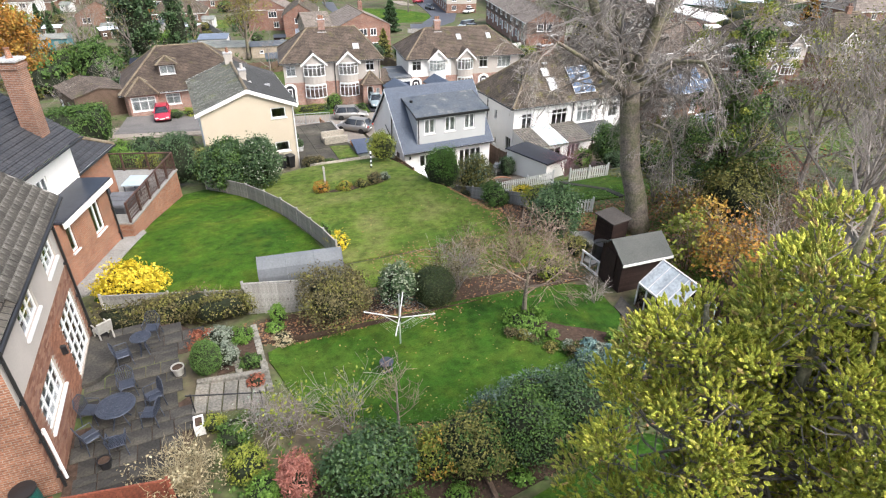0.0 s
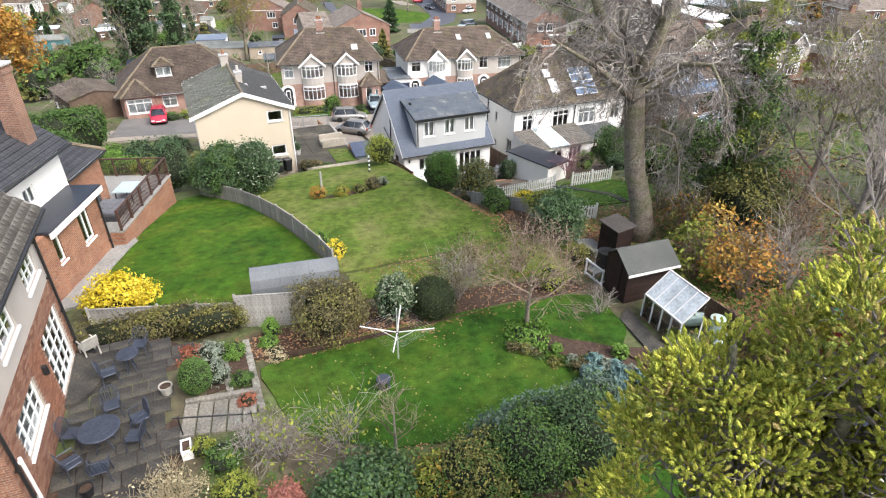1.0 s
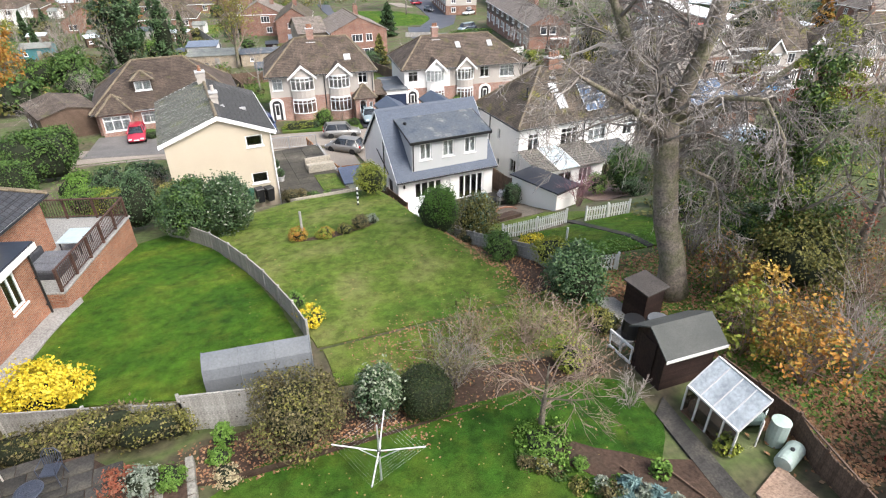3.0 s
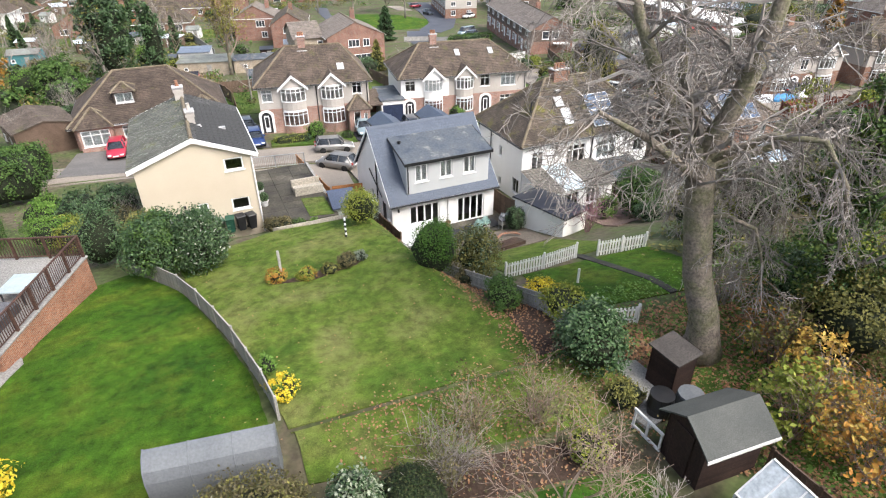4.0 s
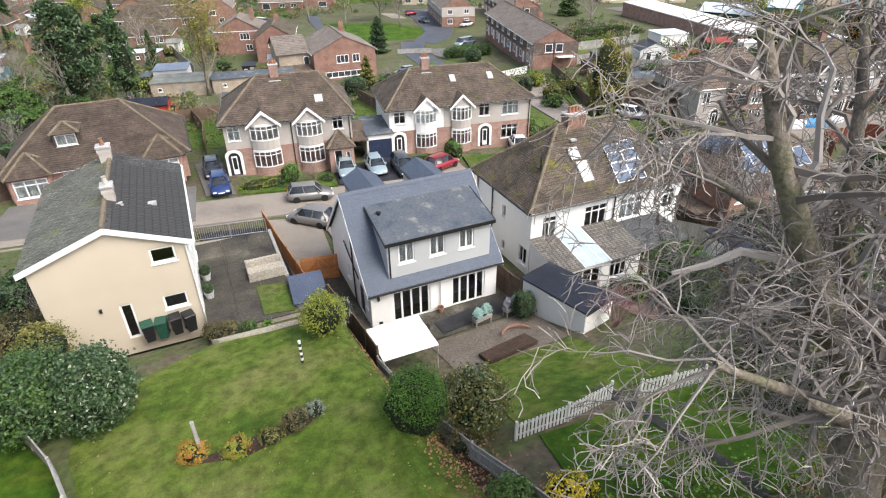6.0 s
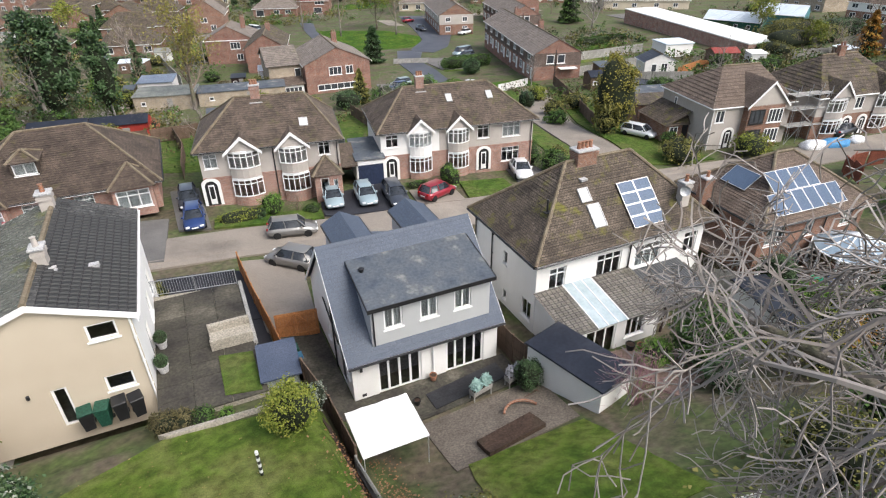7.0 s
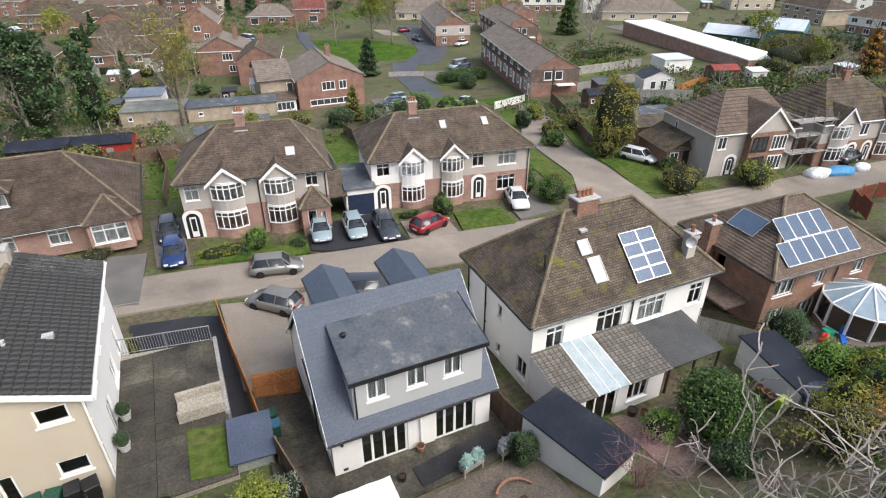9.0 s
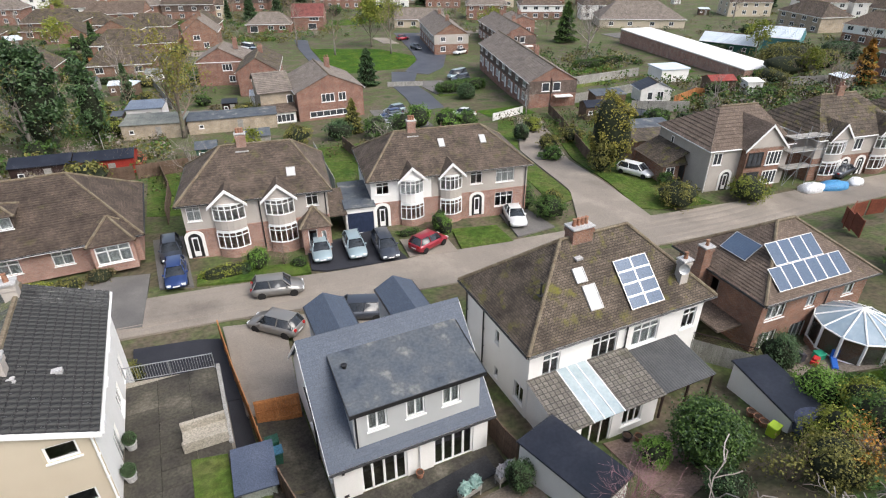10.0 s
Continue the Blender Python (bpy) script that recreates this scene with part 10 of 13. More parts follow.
def car(x, y, turn, paint, kind, label, z=None, group="parked cars"):
    body, glass, roof, pil, h, w, belt = car_shapes(kind)
    g = G(x, y) + 0.16 if z is None else z
    fwd = Vector((math.cos(radians(turn)), math.sin(radians(turn))))
    tilt = 0.0
    if z is None:
        tilt = math.degrees(math.atan2(G(x + fwd.x, y + fwd.y) - G(x - fwd.x, y - fwd.y), 2))
    c = thing("car", pose(x, y, g) @ pose(0, 0, 0, 0, 0, turn) @ pose(0, 0, 0, 0, -tilt, 0), label, "car", group)
    def copy_of(bb):
        o = B()
        o.v, o.f = list(bb.v), list(bb.f)
        return o
    part("body", copy_of(body), paint, c, smooth=True)
    part("window_glass", copy_of(glass), CARGLASS, c, smooth=True)
    part("roof", copy_of(roof), paint, c, smooth=True)
    far = y > 60
    for p in pil[:0 if far else None]:
        part("pillar", copy_of(p), paint, c)
    for sx in (-h + 0.75, h - 0.8):
        for sy in (-w + 0.1, w - 0.1):
            t = part("wheel", B().lathe([(0.2, -0.1), (0.3, -0.1), (0.315, -0.05), (0.315, 0.05), (0.3, 0.1), (0.2, 0.1)], 16).moved(pose(sx, sy, 0.315, 90, 0, 0)), TYRE, c)
            if far:
                continue
            part("rim", B().lathe([(0.2, -0.085), (0.2, 0.085)], 10).moved(pose(sx, sy, 0.315, 90, 0, 0)), ALU, t)
    for sy in (-w * 0.62, w * 0.62):
        part("headlight", B().rbox(h - 0.16, h - 0.02, sy - 0.16, sy + 0.16, belt - 0.42, belt - 0.28, 0.03), LAMP_CLEAR, c)
        part("tail_light", B().rbox(-h - 0.01, -h + 0.12, sy - 0.12, sy + 0.12, belt - 0.2, belt - 0.02, 0.03), LAMP_RED, c)
        if far:
            continue
        part("mirror", B().rbox(h * 0.32, h * 0.32 + 0.12, sy * 1.62 - 0.08, sy * 1.62 + 0.08, belt, belt + 0.14, 0.03), paint, c)
    part("number_plate", B().box(h - 0.005, h + 0.01, -0.25, 0.25, 0.4, 0.5), PVC, c)
    part("number_plate", B().box(-h - 0.01, -h + 0.005, -0.25, 0.25, 0.5, 0.6), PVC, c)
    return c


SILVER, SILVERBLUE, GREYCAR, BLUECAR, DARKCAR, REDCAR, WHITECAR, PINKRED = (car_paint(nm, cc) for nm, cc in (("silver_paint", (0.34, 0.35, 0.36)), ("pale_blue_silver_paint", (0.3, 0.38, 0.41)), ("warm_grey_paint", (0.2, 0.195, 0.185)), ("deep_blue_paint", (0.02, 0.045, 0.15)), ("dark_grey_paint", (0.05, 0.058, 0.075)), ("dark_red_paint", (0.28, 0.015, 0.03)), ("white_paint", (0.75, 0.75, 0.75)), ("red_paint", (0.5, 0.03, 0.06))))
car(1.2, 20.6, -9, GREYCAR, "hatch", "grey hatchback parked along the kerb")
car(-5.7, 25.5, -92, BLUECAR, "hatch", "deep blue hatchback on the drive")
car(-5.9, 30.0, -91, DARKCAR, "hatch", "dark blue car behind another on the drive")
car(5.75, 25.4, -98, SILVERBLUE, "hatch", "silver hatchback nose-out on the drive")
car(8.6, 24.9, -96, SILVERBLUE, "hatch", "pale blue-silver hatchback on the drive")
car(11.1, 24.0, -96, DARKCAR, "estate", "dark grey estate car on the drive")
car(14.9, 23.3, 24, REDCAR, "hatch", "dark red hatchback on a gravel drive")
car(25.1, 25.4, -108, WHITECAR, "saloon", "white saloon car beside the corner house")
car(0.2, 15.7, 135, GREYCAR, "hatch", "silver grey car before the chalet house")
car(5.7, 15.2, 160, DARKCAR, "estate", "dark car behind the chalet house roof")
car(-18.35, 26.5, -92, PINKRED, "hatch", "bright red small car on the bungalow drive")
car(45.8, 31.4, -70, WHITECAR, "estate", "white estate car beside the rendered house")
car(67.3, 20.3, 10, DARKCAR, "saloon", "dark saloon by the far houses")
car(29.8, 73.5, -165, BLUECAR, "hatch", "blue car in the parking row")
car(29.0, 70.8, -165, DARKCAR, "hatch", "dark car in the parking row")
car(28.4, 68.6, -165, SILVER, "estate", "silver estate car in the parking row")
car(27.8, 66.2, -165, WHITECAR, "saloon", "white saloon at the end of the parking row")
car(31.5, 76.5, -165, SILVERBLUE, "hatch", "pale blue car in the parking row")
car(40.6, 67.6, 118, WHITECAR, "saloon", "white saloon beside the green")
car(53.2, 94.0, -160, DARKCAR, "estate", "dark estate car on a drive")
car(54.0, 97.3, -160, SILVERBLUE, "van", "pale blue van on a drive")
car(69.0, 127, -155, SILVER, "van", "silver van on the far drives")
car(67.0, 122, -155, WHITECAR, "saloon", "white car on the far drives")
car(59.0, 133, -80, DARKCAR, "hatch", "black car parked on the far road")
car(61, 148, 10, REDCAR, "hatch", "red car on the far road")
car(29.9, 99.2, 5, WHITECAR, "estate", "white car beside the green")
car(17.5, 150, -60, WHITECAR, "van", "white van by the far garages")
car(18.5, 142, -50, SILVERBLUE, "van", "pale blue van by the far garages")
car(20.2, 138.5, -50, SILVER, "hatch", "silver car by the far garages")
# drives before the pairs
patch("drive", [(-7.0, 24.1), (-4.6, 24.0), (-4.9, 34), (-7.4, 34)], 0.16, TARMAC, "narrow grey drive beside the pair of houses", "drive", 0.6)
patch("drive", [(4.3, 22.6), (12.4, 21.9), (11.8, 28.5), (4.9, 27.4)], 0.155, TARMAC_DARK, "dark tarmac drives before the pairs", "drive", 0.6)
patch("drive", [(12.6, 21.8), (17.0, 21.5), (17.2, 24.6), (13.0, 25.6)], 0.16, ROAD, "pale gravel drive with a red car", "drive", 0.6)
patch("drive", [(-16, 20.5), (-8.2, 19.5), (-7.6, 28.0), (-13, 28.2), (-22, 28.2), (-23, 21)], 0.17, TARMAC, "wide grey drive before the bungalow", "drive", 0.8)
patch("drive", [(23.5, 22), (28, 22.4), (27.6, 30.5), (25.2, 31)], 0.16, TARMAC, "gravel drive beside the corner house", "drive", 0.6)
patch("verge", [(-4.4, 23.9), (4.2, 22.6), (4.4, 24.6), (-4.2, 25.8)], 0.19, GRASS_ROUGH, "grass verge with fallen leaves before the pair", "lawn", 0.4)
patch("verge", [(17.4, 21.5), (22.6, 21.4), (22.8, 25.0), (18.4, 25.8)], 0.19, GRASS_ROUGH, "front lawn beside the clipped hedge", "lawn", 0.4)


# ================================================================ the town beyond the street
PANE_FAR = mat("dark_window_pane", [(0.03, 0.034, 0.04), (0.06, 0.066, 0.075)], 0.7, 3.0, 0.12, 0.0, grain=0.2, spec=0.6)
ROOF_WHITE = mat("white_flat_roofing", [(0.62, 0.62, 0.6), (0.75, 0.74, 0.71)], 0.2, 3.0, 0.8, 0.1, 0.01, grain=0.08)
CLAD_GREEN = mat("dark_green_cladding", [(0.015, 0.075, 0.05), (0.025, 0.1, 0.065)], 0.6, 6.0, 0.6, 0.1, 0.01, grain=0.1)
CLAD_TEAL = mat("teal_cladding", [(0.05, 0.17, 0.19), (0.07, 0.21, 0.23)], 0.6, 6.0, 0.6, 0.1, 0.01, grain=0.1)
ROOF_PALEBLUE = mat("pale_blue_sheet_roof", [(0.5, 0.56, 0.62), (0.6, 0.66, 0.7)], 0.4, 5.0, 0.5, 0.1, 0.01, grain=0.06)
TILE_HUNG = mat_courses("dark_hung_tiles", (0.119, 0.091, 0.077), (0.161, 0.119, 0.098), (0.056, 0.042, 0.0364), 0.17, 0.115, 0.012)
TILE_FARGREY = mat_courses("faded_grey_tiles", (0.163, 0.137, 0.117), (0.227, 0.195, 0.169), (0.104, 0.0884, 0.0754), 0.3, 0.3, 0.02, moss=(0.156, 0.15, 0.065), moss_at=(0.6, 0.8))
BRICK_PALE = mat_courses("pale_stock_brick", (0.3, 0.24, 0.17), (0.37, 0.3, 0.22), (0.38, 0.34, 0.29), 0.235, 0.075)
BRICK_FAR = mat_courses("dull_red_brick", (0.19, 0.085, 0.06), (0.26, 0.125, 0.09), (0.26, 0.21, 0.18), 0.235, 0.075)
TARP = mat("blue_tarpaulin", [(0.05, 0.2, 0.42), (0.08, 0.28, 0.5)], 2.0, 8.0, 0.5, 0.4, 0.05)
SHEET_WHITE = mat("white_sheeting", [(0.6, 0.62, 0.64), (0.72, 0.73, 0.74)], 2.0, 8.0, 0.5, 0.4, 0.05)

FAR_FRAMES = {}


def far_window(parent, m, x0, x1, z0, z1, cols=2, surround=None):
    """A white-framed window standing a little proud of a far wall: frame > pane."""
    w, h = round(x1 - x0, 2), round(z1 - z0, 2)
    key = (w, h, cols)
    if key not in FAR_FRAMES:
        f, bar = B(), 0.09
        f.box(0, w, -0.05, 0.02, 0, bar).box(0, w, -0.05, 0.02, h - bar, h).box(0, bar, -0.05, 0.02, bar, h - bar).box(w - bar, w, -0.05, 0.02, bar, h - bar)
        for k in range(1, cols):
            f.box(w * k / cols - 0.04, w * k / cols + 0.04, -0.05, 0.02, bar, h - bar)
        f.box(-0.08, w + 0.08, -0.1, 0.02, -0.08, -0.004)
        fm = f.data("window")
        fm.materials.append(PVC)
        pm = B().box(bar, w - bar, -0.02, 0.015, bar, h - bar).data("pane")
        pm.materials.append(PANE_FAR)
        FAR_FRAMES[key] = (fm, pm)
    fm, pm = FAR_FRAMES[key]
    ob = same_part("window", fm, parent, m @ pose(x0, 0, z0))
    same_part("pane", pm, ob)
    return ob


def far_house(x, y, turn, W, D, ze, zr, label, walls=None, tiles=None, along=True, hip=(0.0, 0.0), wins=(), side_wins=(), right_wins=(), stacks=(), z=None, upper=None, group="", door=None, over=0.35, verge=None):
    """A house with its front-left foot at (x, y). along: ridge runs with the front, else its gable looks to the front. hip: how far each ridge end is drawn in."""
    z = G(x, y) if z is None else z
    h = thing("house", pose(x, y, z, 0, 0, turn), label, "house", group)
    walls, tiles = walls or BRICK_FAR, tiles or TILE_BROWN
    b = B()
    low = ze * 0.52 if upper else ze
    b.box(0, W, 0, D, -1.2, low)
    if not upper and not any(hip):
        if along:
            b.profile([(0, ze), (D, ze), (D / 2, zr)], 0, W)
        else:
            i = len(b.v)
            b.v += [(0, 0, ze), (W, 0, ze), (W / 2, 0, zr), (0, D, ze), (W, D, ze), (W / 2, D, zr)]
            b.f += [(i, i + 1, i + 2), (i + 5, i + 4, i + 3)]
    part("wall", b, walls, h)
    if any(hip) and not all(hip) and not along and not upper:
        yy = 0.0 if not hip[0] else D - 0.2
        e = B()
        e.v = [(0, yy, ze), (W, yy, ze), (W / 2, yy, zr), (0, yy + 0.2, ze), (W, yy + 0.2, ze), (W / 2, yy + 0.2, zr)]
        e.f = [(0, 1, 2), (5, 4, 3), (0, 2, 5, 3), (1, 4, 5, 2)]
        part("gable", e, walls, h)
    if any(hip) and not all(hip) and along:
        xx = 0.0 if not hip[0] else W - 0.2
        part("gable", B().profile([(0, ze), (D, ze), (D / 2, zr)], xx, xx + 0.2), walls, h)
    if upper:
        u = B().box(-0.02, W + 0.02, -0.02, D + 0.02, low, ze)
        part("upper_wall", u, upper, h)
        if not any(hip):
            g = B()
            if along:
                g.profile([(0, ze), (D, ze), (D / 2, zr)], 0, W)
            else:
                for yy in (0.0, D - 0.2):
                    e = B()
                    e.v = [(0, yy, ze), (W, yy, ze), (W / 2, yy, zr), (0, yy + 0.2, ze), (W, yy + 0.2, ze), (W / 2, yy + 0.2, zr)]
                    e.f = [(0, 1, 2), (5, 4, 3), (0, 2, 5, 3), (1, 4, 5, 2)]
                    part("gable", e, walls, h)
            if along:
                part("gable", g, walls, h)
    r = B()
    o, k = over, (zr - ze) / ((D if along else W) / 2)
    zl = ze - k * o
    if along:
        X0, X1 = (-o if hip[0] else -0.12), (W + o if hip[1] else W + 0.12)
        a, c = (hip[0] if hip[0] else X0), (W - hip[1] if hip[1] else X1)
        P = [(X0, -o, zl), (X1, -o, zl), (X1, D + o, zl), (X0, D + o, zl)]
        R = [(a, D / 2, zr), (c, D / 2, zr)]
        slope_faces(r, P[0], P[1], R[0], R[1], 0.5, 0.05)
        slope_faces(r, P[2], P[3], R[1], R[0], 0.5, 0.05)
        if hip[0]:
            slope_faces(r, P[3], P[0], R[0], R[0], 0.5, 0.05)
        if hip[1]:
            slope_faces(r, P[1], P[2], R[1], R[1], 0.5, 0.05)
    else:
        Y0, Y1 = (-o if hip[0] else -0.15), (D + o if hip[1] else D + 0.15)
        a, c = (hip[0] if hip[0] else Y0), (D - hip[1] if hip[1] else Y1)
        P = [(-o, Y0, zl), (W + o, Y0, zl), (W + o, Y1, zl), (-o, Y1, zl)]
        R = [(W / 2, a, zr), (W / 2, c, zr)]
        slope_faces(r, P[3], P[0], R[1], R[0], 0.5, 0.05)
        slope_faces(r, P[1], P[2], R[0], R[1], 0.5, 0.05)
        if hip[0]:
            slope_faces(r, P[0], P[1], R[0], R[0], 0.5, 0.05)
        if hip[1]:
            slope_faces(r, P[2], P[3], R[1], R[1], 0.5, 0.05)
    roof = part("roof", r, tiles, h)
    part("ridge_tiles", B().tube([Vector(R[0]) + Vector((0, 0, 0.04)), Vector(R[1]) + Vector((0, 0, 0.04))], 0.13, 6), RIDGE, roof)
    gut = B()
    for p, q in zip(P, P[1:] + P[:1]):
        if abs(p[2] - q[2]) < 1e-6 and ((along and abs(p[1] - q[1]) < 1e-6) or (not along and abs(p[0] - q[0]) < 1e-6) or any(hip)):
            if any(hip):
                gut.tube([Vector(p) - Vector((0, 0, 0.06)), Vector(q) - Vector((0, 0, 0.06))], 0.08, 5)
            else:
                part("gutter", B().tube([Vector(p) - Vector((0, 0, 0.06)), Vector(q) - Vector((0, 0, 0.06))], 0.08, 5), PVC, roof)
    if any(hip):
        part("gutter", gut, PVC, roof)
    if verge and not along:
        for xe in (-o, W + o):
            pts = [(xe, zl - 0.25), (xe, zl + 0.06), (W / 2, zr + 0.08), (W / 2, zr - 0.24)]
            v = B()
            v.v = [(px, Y0 - 0.05, pz) for px, pz in pts] + [(px, Y0, pz) for px, pz in pts]
            v.f = [(0, 1, 2, 3), (7, 6, 5, 4)] + [(q, 4 + q, 4 + (q + 1) % 4, (q + 1) % 4) for q in range(4)]
            part("bargeboard", v, verge, roof)
    front, left, right = pose(0, -0.025 if upper else 0, 0), pose(-0.025 if upper else 0, D, 0, 0, 0, -90), pose(W + (0.025 if upper else 0), 0, 0, 0, 0, 90)
    for mm, ws in ((front, wins), (left, side_wins), (right, right_wins)):
        for w in ws:
            far_window(h, mm, *w)
    if door is not None:
        part("front_door", B().box(door, door + 0.95, -0.06, 0.02, 0.05, 2.1), PVC, h)
    for px, py in stacks:
        s = part("chimney", B().box(px - 0.45, px + 0.45, py - 0.3, py + 0.3, zr - 1.2, zr + 0.8).box(px - 0.5, px + 0.5, py - 0.35, py + 0.35, zr + 0.8, zr + 0.95), BRICK_FAR if walls is BRICK_FAR else BRICK_BROWN, h)
        pots = B()
        for d in (-0.22, 0.22):
            pots.lathe([(0.13, zr + 0.95), (0.1, zr + 1.35), (0.12, zr + 1.4), (0.08, zr + 1.4)], 8, px + d, py)
        part("chimney_pots", pots, BRICK_FAR, s)
    return h


def two_rows(W, n, w=1.3, up=3.3):
    """Windows in two storeys, evenly spaced."""
    out = []
    for k in range(n):
        c = W * (k + 0.5) / n
        out += [(c - w / 2, c + w / 2, up, up + 1.15), (c - w / 2, c + w / 2, 0.85, 2.15)]
    return out


# ---------------------------------------------------------------- corner house of grey render, with its neighbours
def corner_house():
    h = far_house(48.8, 23.9, -10.5, 10.4, 9.6, 5.2, 8.2, "grey rendered corner house with brown hipped roof", RENDER_GREY, TILE_RUST, True, (3.9, 1.5), [(0.5, 1.6, 3.2, 4.6)], [(2.5, 3.0, 3.4, 4.4, 1)], (), (), -1.95)
    m = pose(0, 0, 0)
    part("bay_wall", B().box(4.0, 8.6, -0.9, 0.1, -1.0, 5.1), BRICK_BROWN, h)
    for z0, z1 in ((0.7, 2.3), (3.0, 4.6)):
        bw = far_window(h, pose(4.2, -0.93, 0), 0.0, 1.9, z0, z1, 3)
        bw.data = bw.data.copy()
        bw.data.materials[0] = PVC_BLACK
        far_window(h, pose(4.2, -0.93, 0), 2.4, 4.3, z0, z1, 4)
    arch_door(h, m, 2.6, 0.05, 1.1, 2.2)
    front_gable(h, m, 3.7, 9.0, 5.0, 7.7, -0.9, 4.6, RENDER_GREY, TILE_RUST)
    lean = part("lean_to", B().box(-3.0, -0.03, 3.5, 9.4, -1.0, 2.2), BRICK_BROWN, h)
    lr = B()
    slope_faces(lr, (-3.3, 9.6, 2.1), (-3.3, 3.2, 2.1), (-0.05, 9.6, 3.6), (-0.05, 3.2, 3.6), 0.3)
    slope_faces(lr, (-3.3, 3.2, 2.1), (-0.05, 3.2, 2.1), (-1.2, 4.6, 3.2), (-0.05, 4.6, 3.6), 0.3)
    part("lean_to_roof", lr, TILE_GREYBROWN, lean)
    far_window(h, pose(-3.0, 3.47, 0), 0.4, 1.5, 0.9, 1.9, 2)
    part("front_door", B().box(-0.9, -0.2, 3.42, 3.47, 0.05, 2.0), PVC_BLACK, h)
    downpipe(h, m, 0.08, 0.0, 5.0, PVC)
    return h


corner_house()


def gabled_pair(x, y, turn, label):
    h = far_house(x, y, turn, 12.5, 9.5, 5.3, 8.6, label, BRICK_BROWN, TILE_GREYBROWN, True, (3.6, 3.6), [(5.4, 6.6, 3.3, 4.7)], (), (), [(6.2, 4.7)], upper=RENDER_GREY)
    m = pose(0, 0, 0)
    for x0 in (1.2, 8.4):
        bay(h, m, x0, x0 + 2.8, 0.75, 2.3, 0.75, 5, BRICK_BROWN, -0.8)
        bay(h, m, x0, x0 + 2.8, 3.3, 4.75, 0.75, 5, RENDER_GREY, 2.5)
        front_gable(h, m, x0 - 0.2, x0 + 3.0, 5.0, 6.9, -0.6, 3.2, RENDER_GREY, TILE_GREYBROWN)
    arch_door(h, m, 5.0, 0.05, 1.0, 2.2)
    arch_door(h, m, 7.3, 0.05, 1.0, 2.2)
    return h


NEIGHBOUR = gabled_pair(62.0, 20.9, -9, "brick and grey rendered pair with two white gables")
for px, py in ((79.0, 18.2), (96.0, 15.4), (113.0, 12.4)):
    copy_thing(NEIGHBOUR, pose(px, py, G(px, py), 0, 0, -9))
for px, py in ((66.0, -3.5), (84.0, -6.5), (102.0, -9.5)):
    copy_thing(NEIGHBOUR, pose(px, py, G(px, py) + 0.2, 0, 0, -9))


def scaffold(x, y, turn):
    s = thing("scaffolding", pose(x, y, G(x, y), 0, 0, turn), "steel scaffolding with boards against the house", "scaffolding")
    for i in range(4):
        for j in range(2):
            part("standard", B().tube([(i * 1.6, j * 1.2, 0), (i * 1.6, j * 1.2, 6.4)], 0.04, 6), STEEL, s)
    for z in (2.0, 4.0, 5.6):
        for j in range(2):
            part("ledger", B().tube([(-0.3, j * 1.2, z), (5.1, j * 1.2, z)], 0.035, 6), STEEL, s)
        for k in range(4):
            part("board", B().box(-0.3, 5.1, 0.1 + k * 0.27, 0.34 + k * 0.27, z + 0.04, z + 0.08), WOOD_GREY, s)
    part("brace", B().tube([(0, -0.05, 0), (4.8, -0.05, 6)], 0.035, 6), STEEL, s)


scaffold(58.3, 21.2, -9)


def covered_pile(x, y, w, d, h, material, label):
    SEED[0] += 1
    rng = np.random.default_rng(SEED[0])
    me = body_mesh(rng, w / 2, d / 2, h * 1.3, lumps(rng), 1.0, material, 0.5)
    ob = new("tarpaulin_cover", me)
    ob.matrix_basis = pose(x, y, G(x, y) - h * 0.3, 0, 0, -9)
    return tagged(ob, label, "pile")


covered_pile(62.8, 18.0, 3.4, 1.8, 0.9, TARP, "building materials under a blue tarpaulin")
covered_pile(59.6, 18.6, 2.6, 1.6, 1.0, SHEET_WHITE, "building materials under white sheeting")
covered_pile(66.0, 17.6, 2.0, 1.4, 0.8, SHEET_WHITE, "stacked bags under white sheeting")


def panel_fence(pts, hgt, material, label, step=1.85):
    """A fence of whole panels between posts, for lines further off."""
    f = thing("fence", pose(0, 0, 0), label, "fence")
    me = B().box(0.05, step - 0.05, -0.02, 0.02, 0.02, hgt).box(0.03, step - 0.03, -0.035, 0.035, hgt, hgt + 0.05).box(0.05, step - 0.05, -0.04, -0.02, hgt * 0.3, hgt * 0.3 + 0.07).data("panel")
    pm = B().box(-0.05, 0.05, -0.05, 0.05, -0.2, hgt + 0.1).data("post")
    me.materials.append(material)
    pm.materials.append(material)
    for (xa, ya), (xb, yb) in zip(pts, pts[1:]):
        ln = math.hypot(xb - xa, yb - ya)
        a = math.degrees(math.atan2(yb - ya, xb - xa))
        for k in range(max(1, int(round(ln / step)))):
            q = k * step / ln
            x, y = xa + (xb - xa) * q, ya + (yb - ya) * q
            same_part("panel", me, f, pose(x, y, G(x, y), 0, 0, a))
            same_part("post", pm, f, pose(x, y, G(x, y), 0, 0, a))
    return f


panel_fence([(49.0, 7.0), (50.8, 9.4), (53.8, 10.6), (56.0, 10.5), (58.4, 9.8), (60.5, 7.5), (61.5, 3.0)], 1.6, WOOD_REDBROWN, "orange larch-lap panel fence curving round the corner garden")

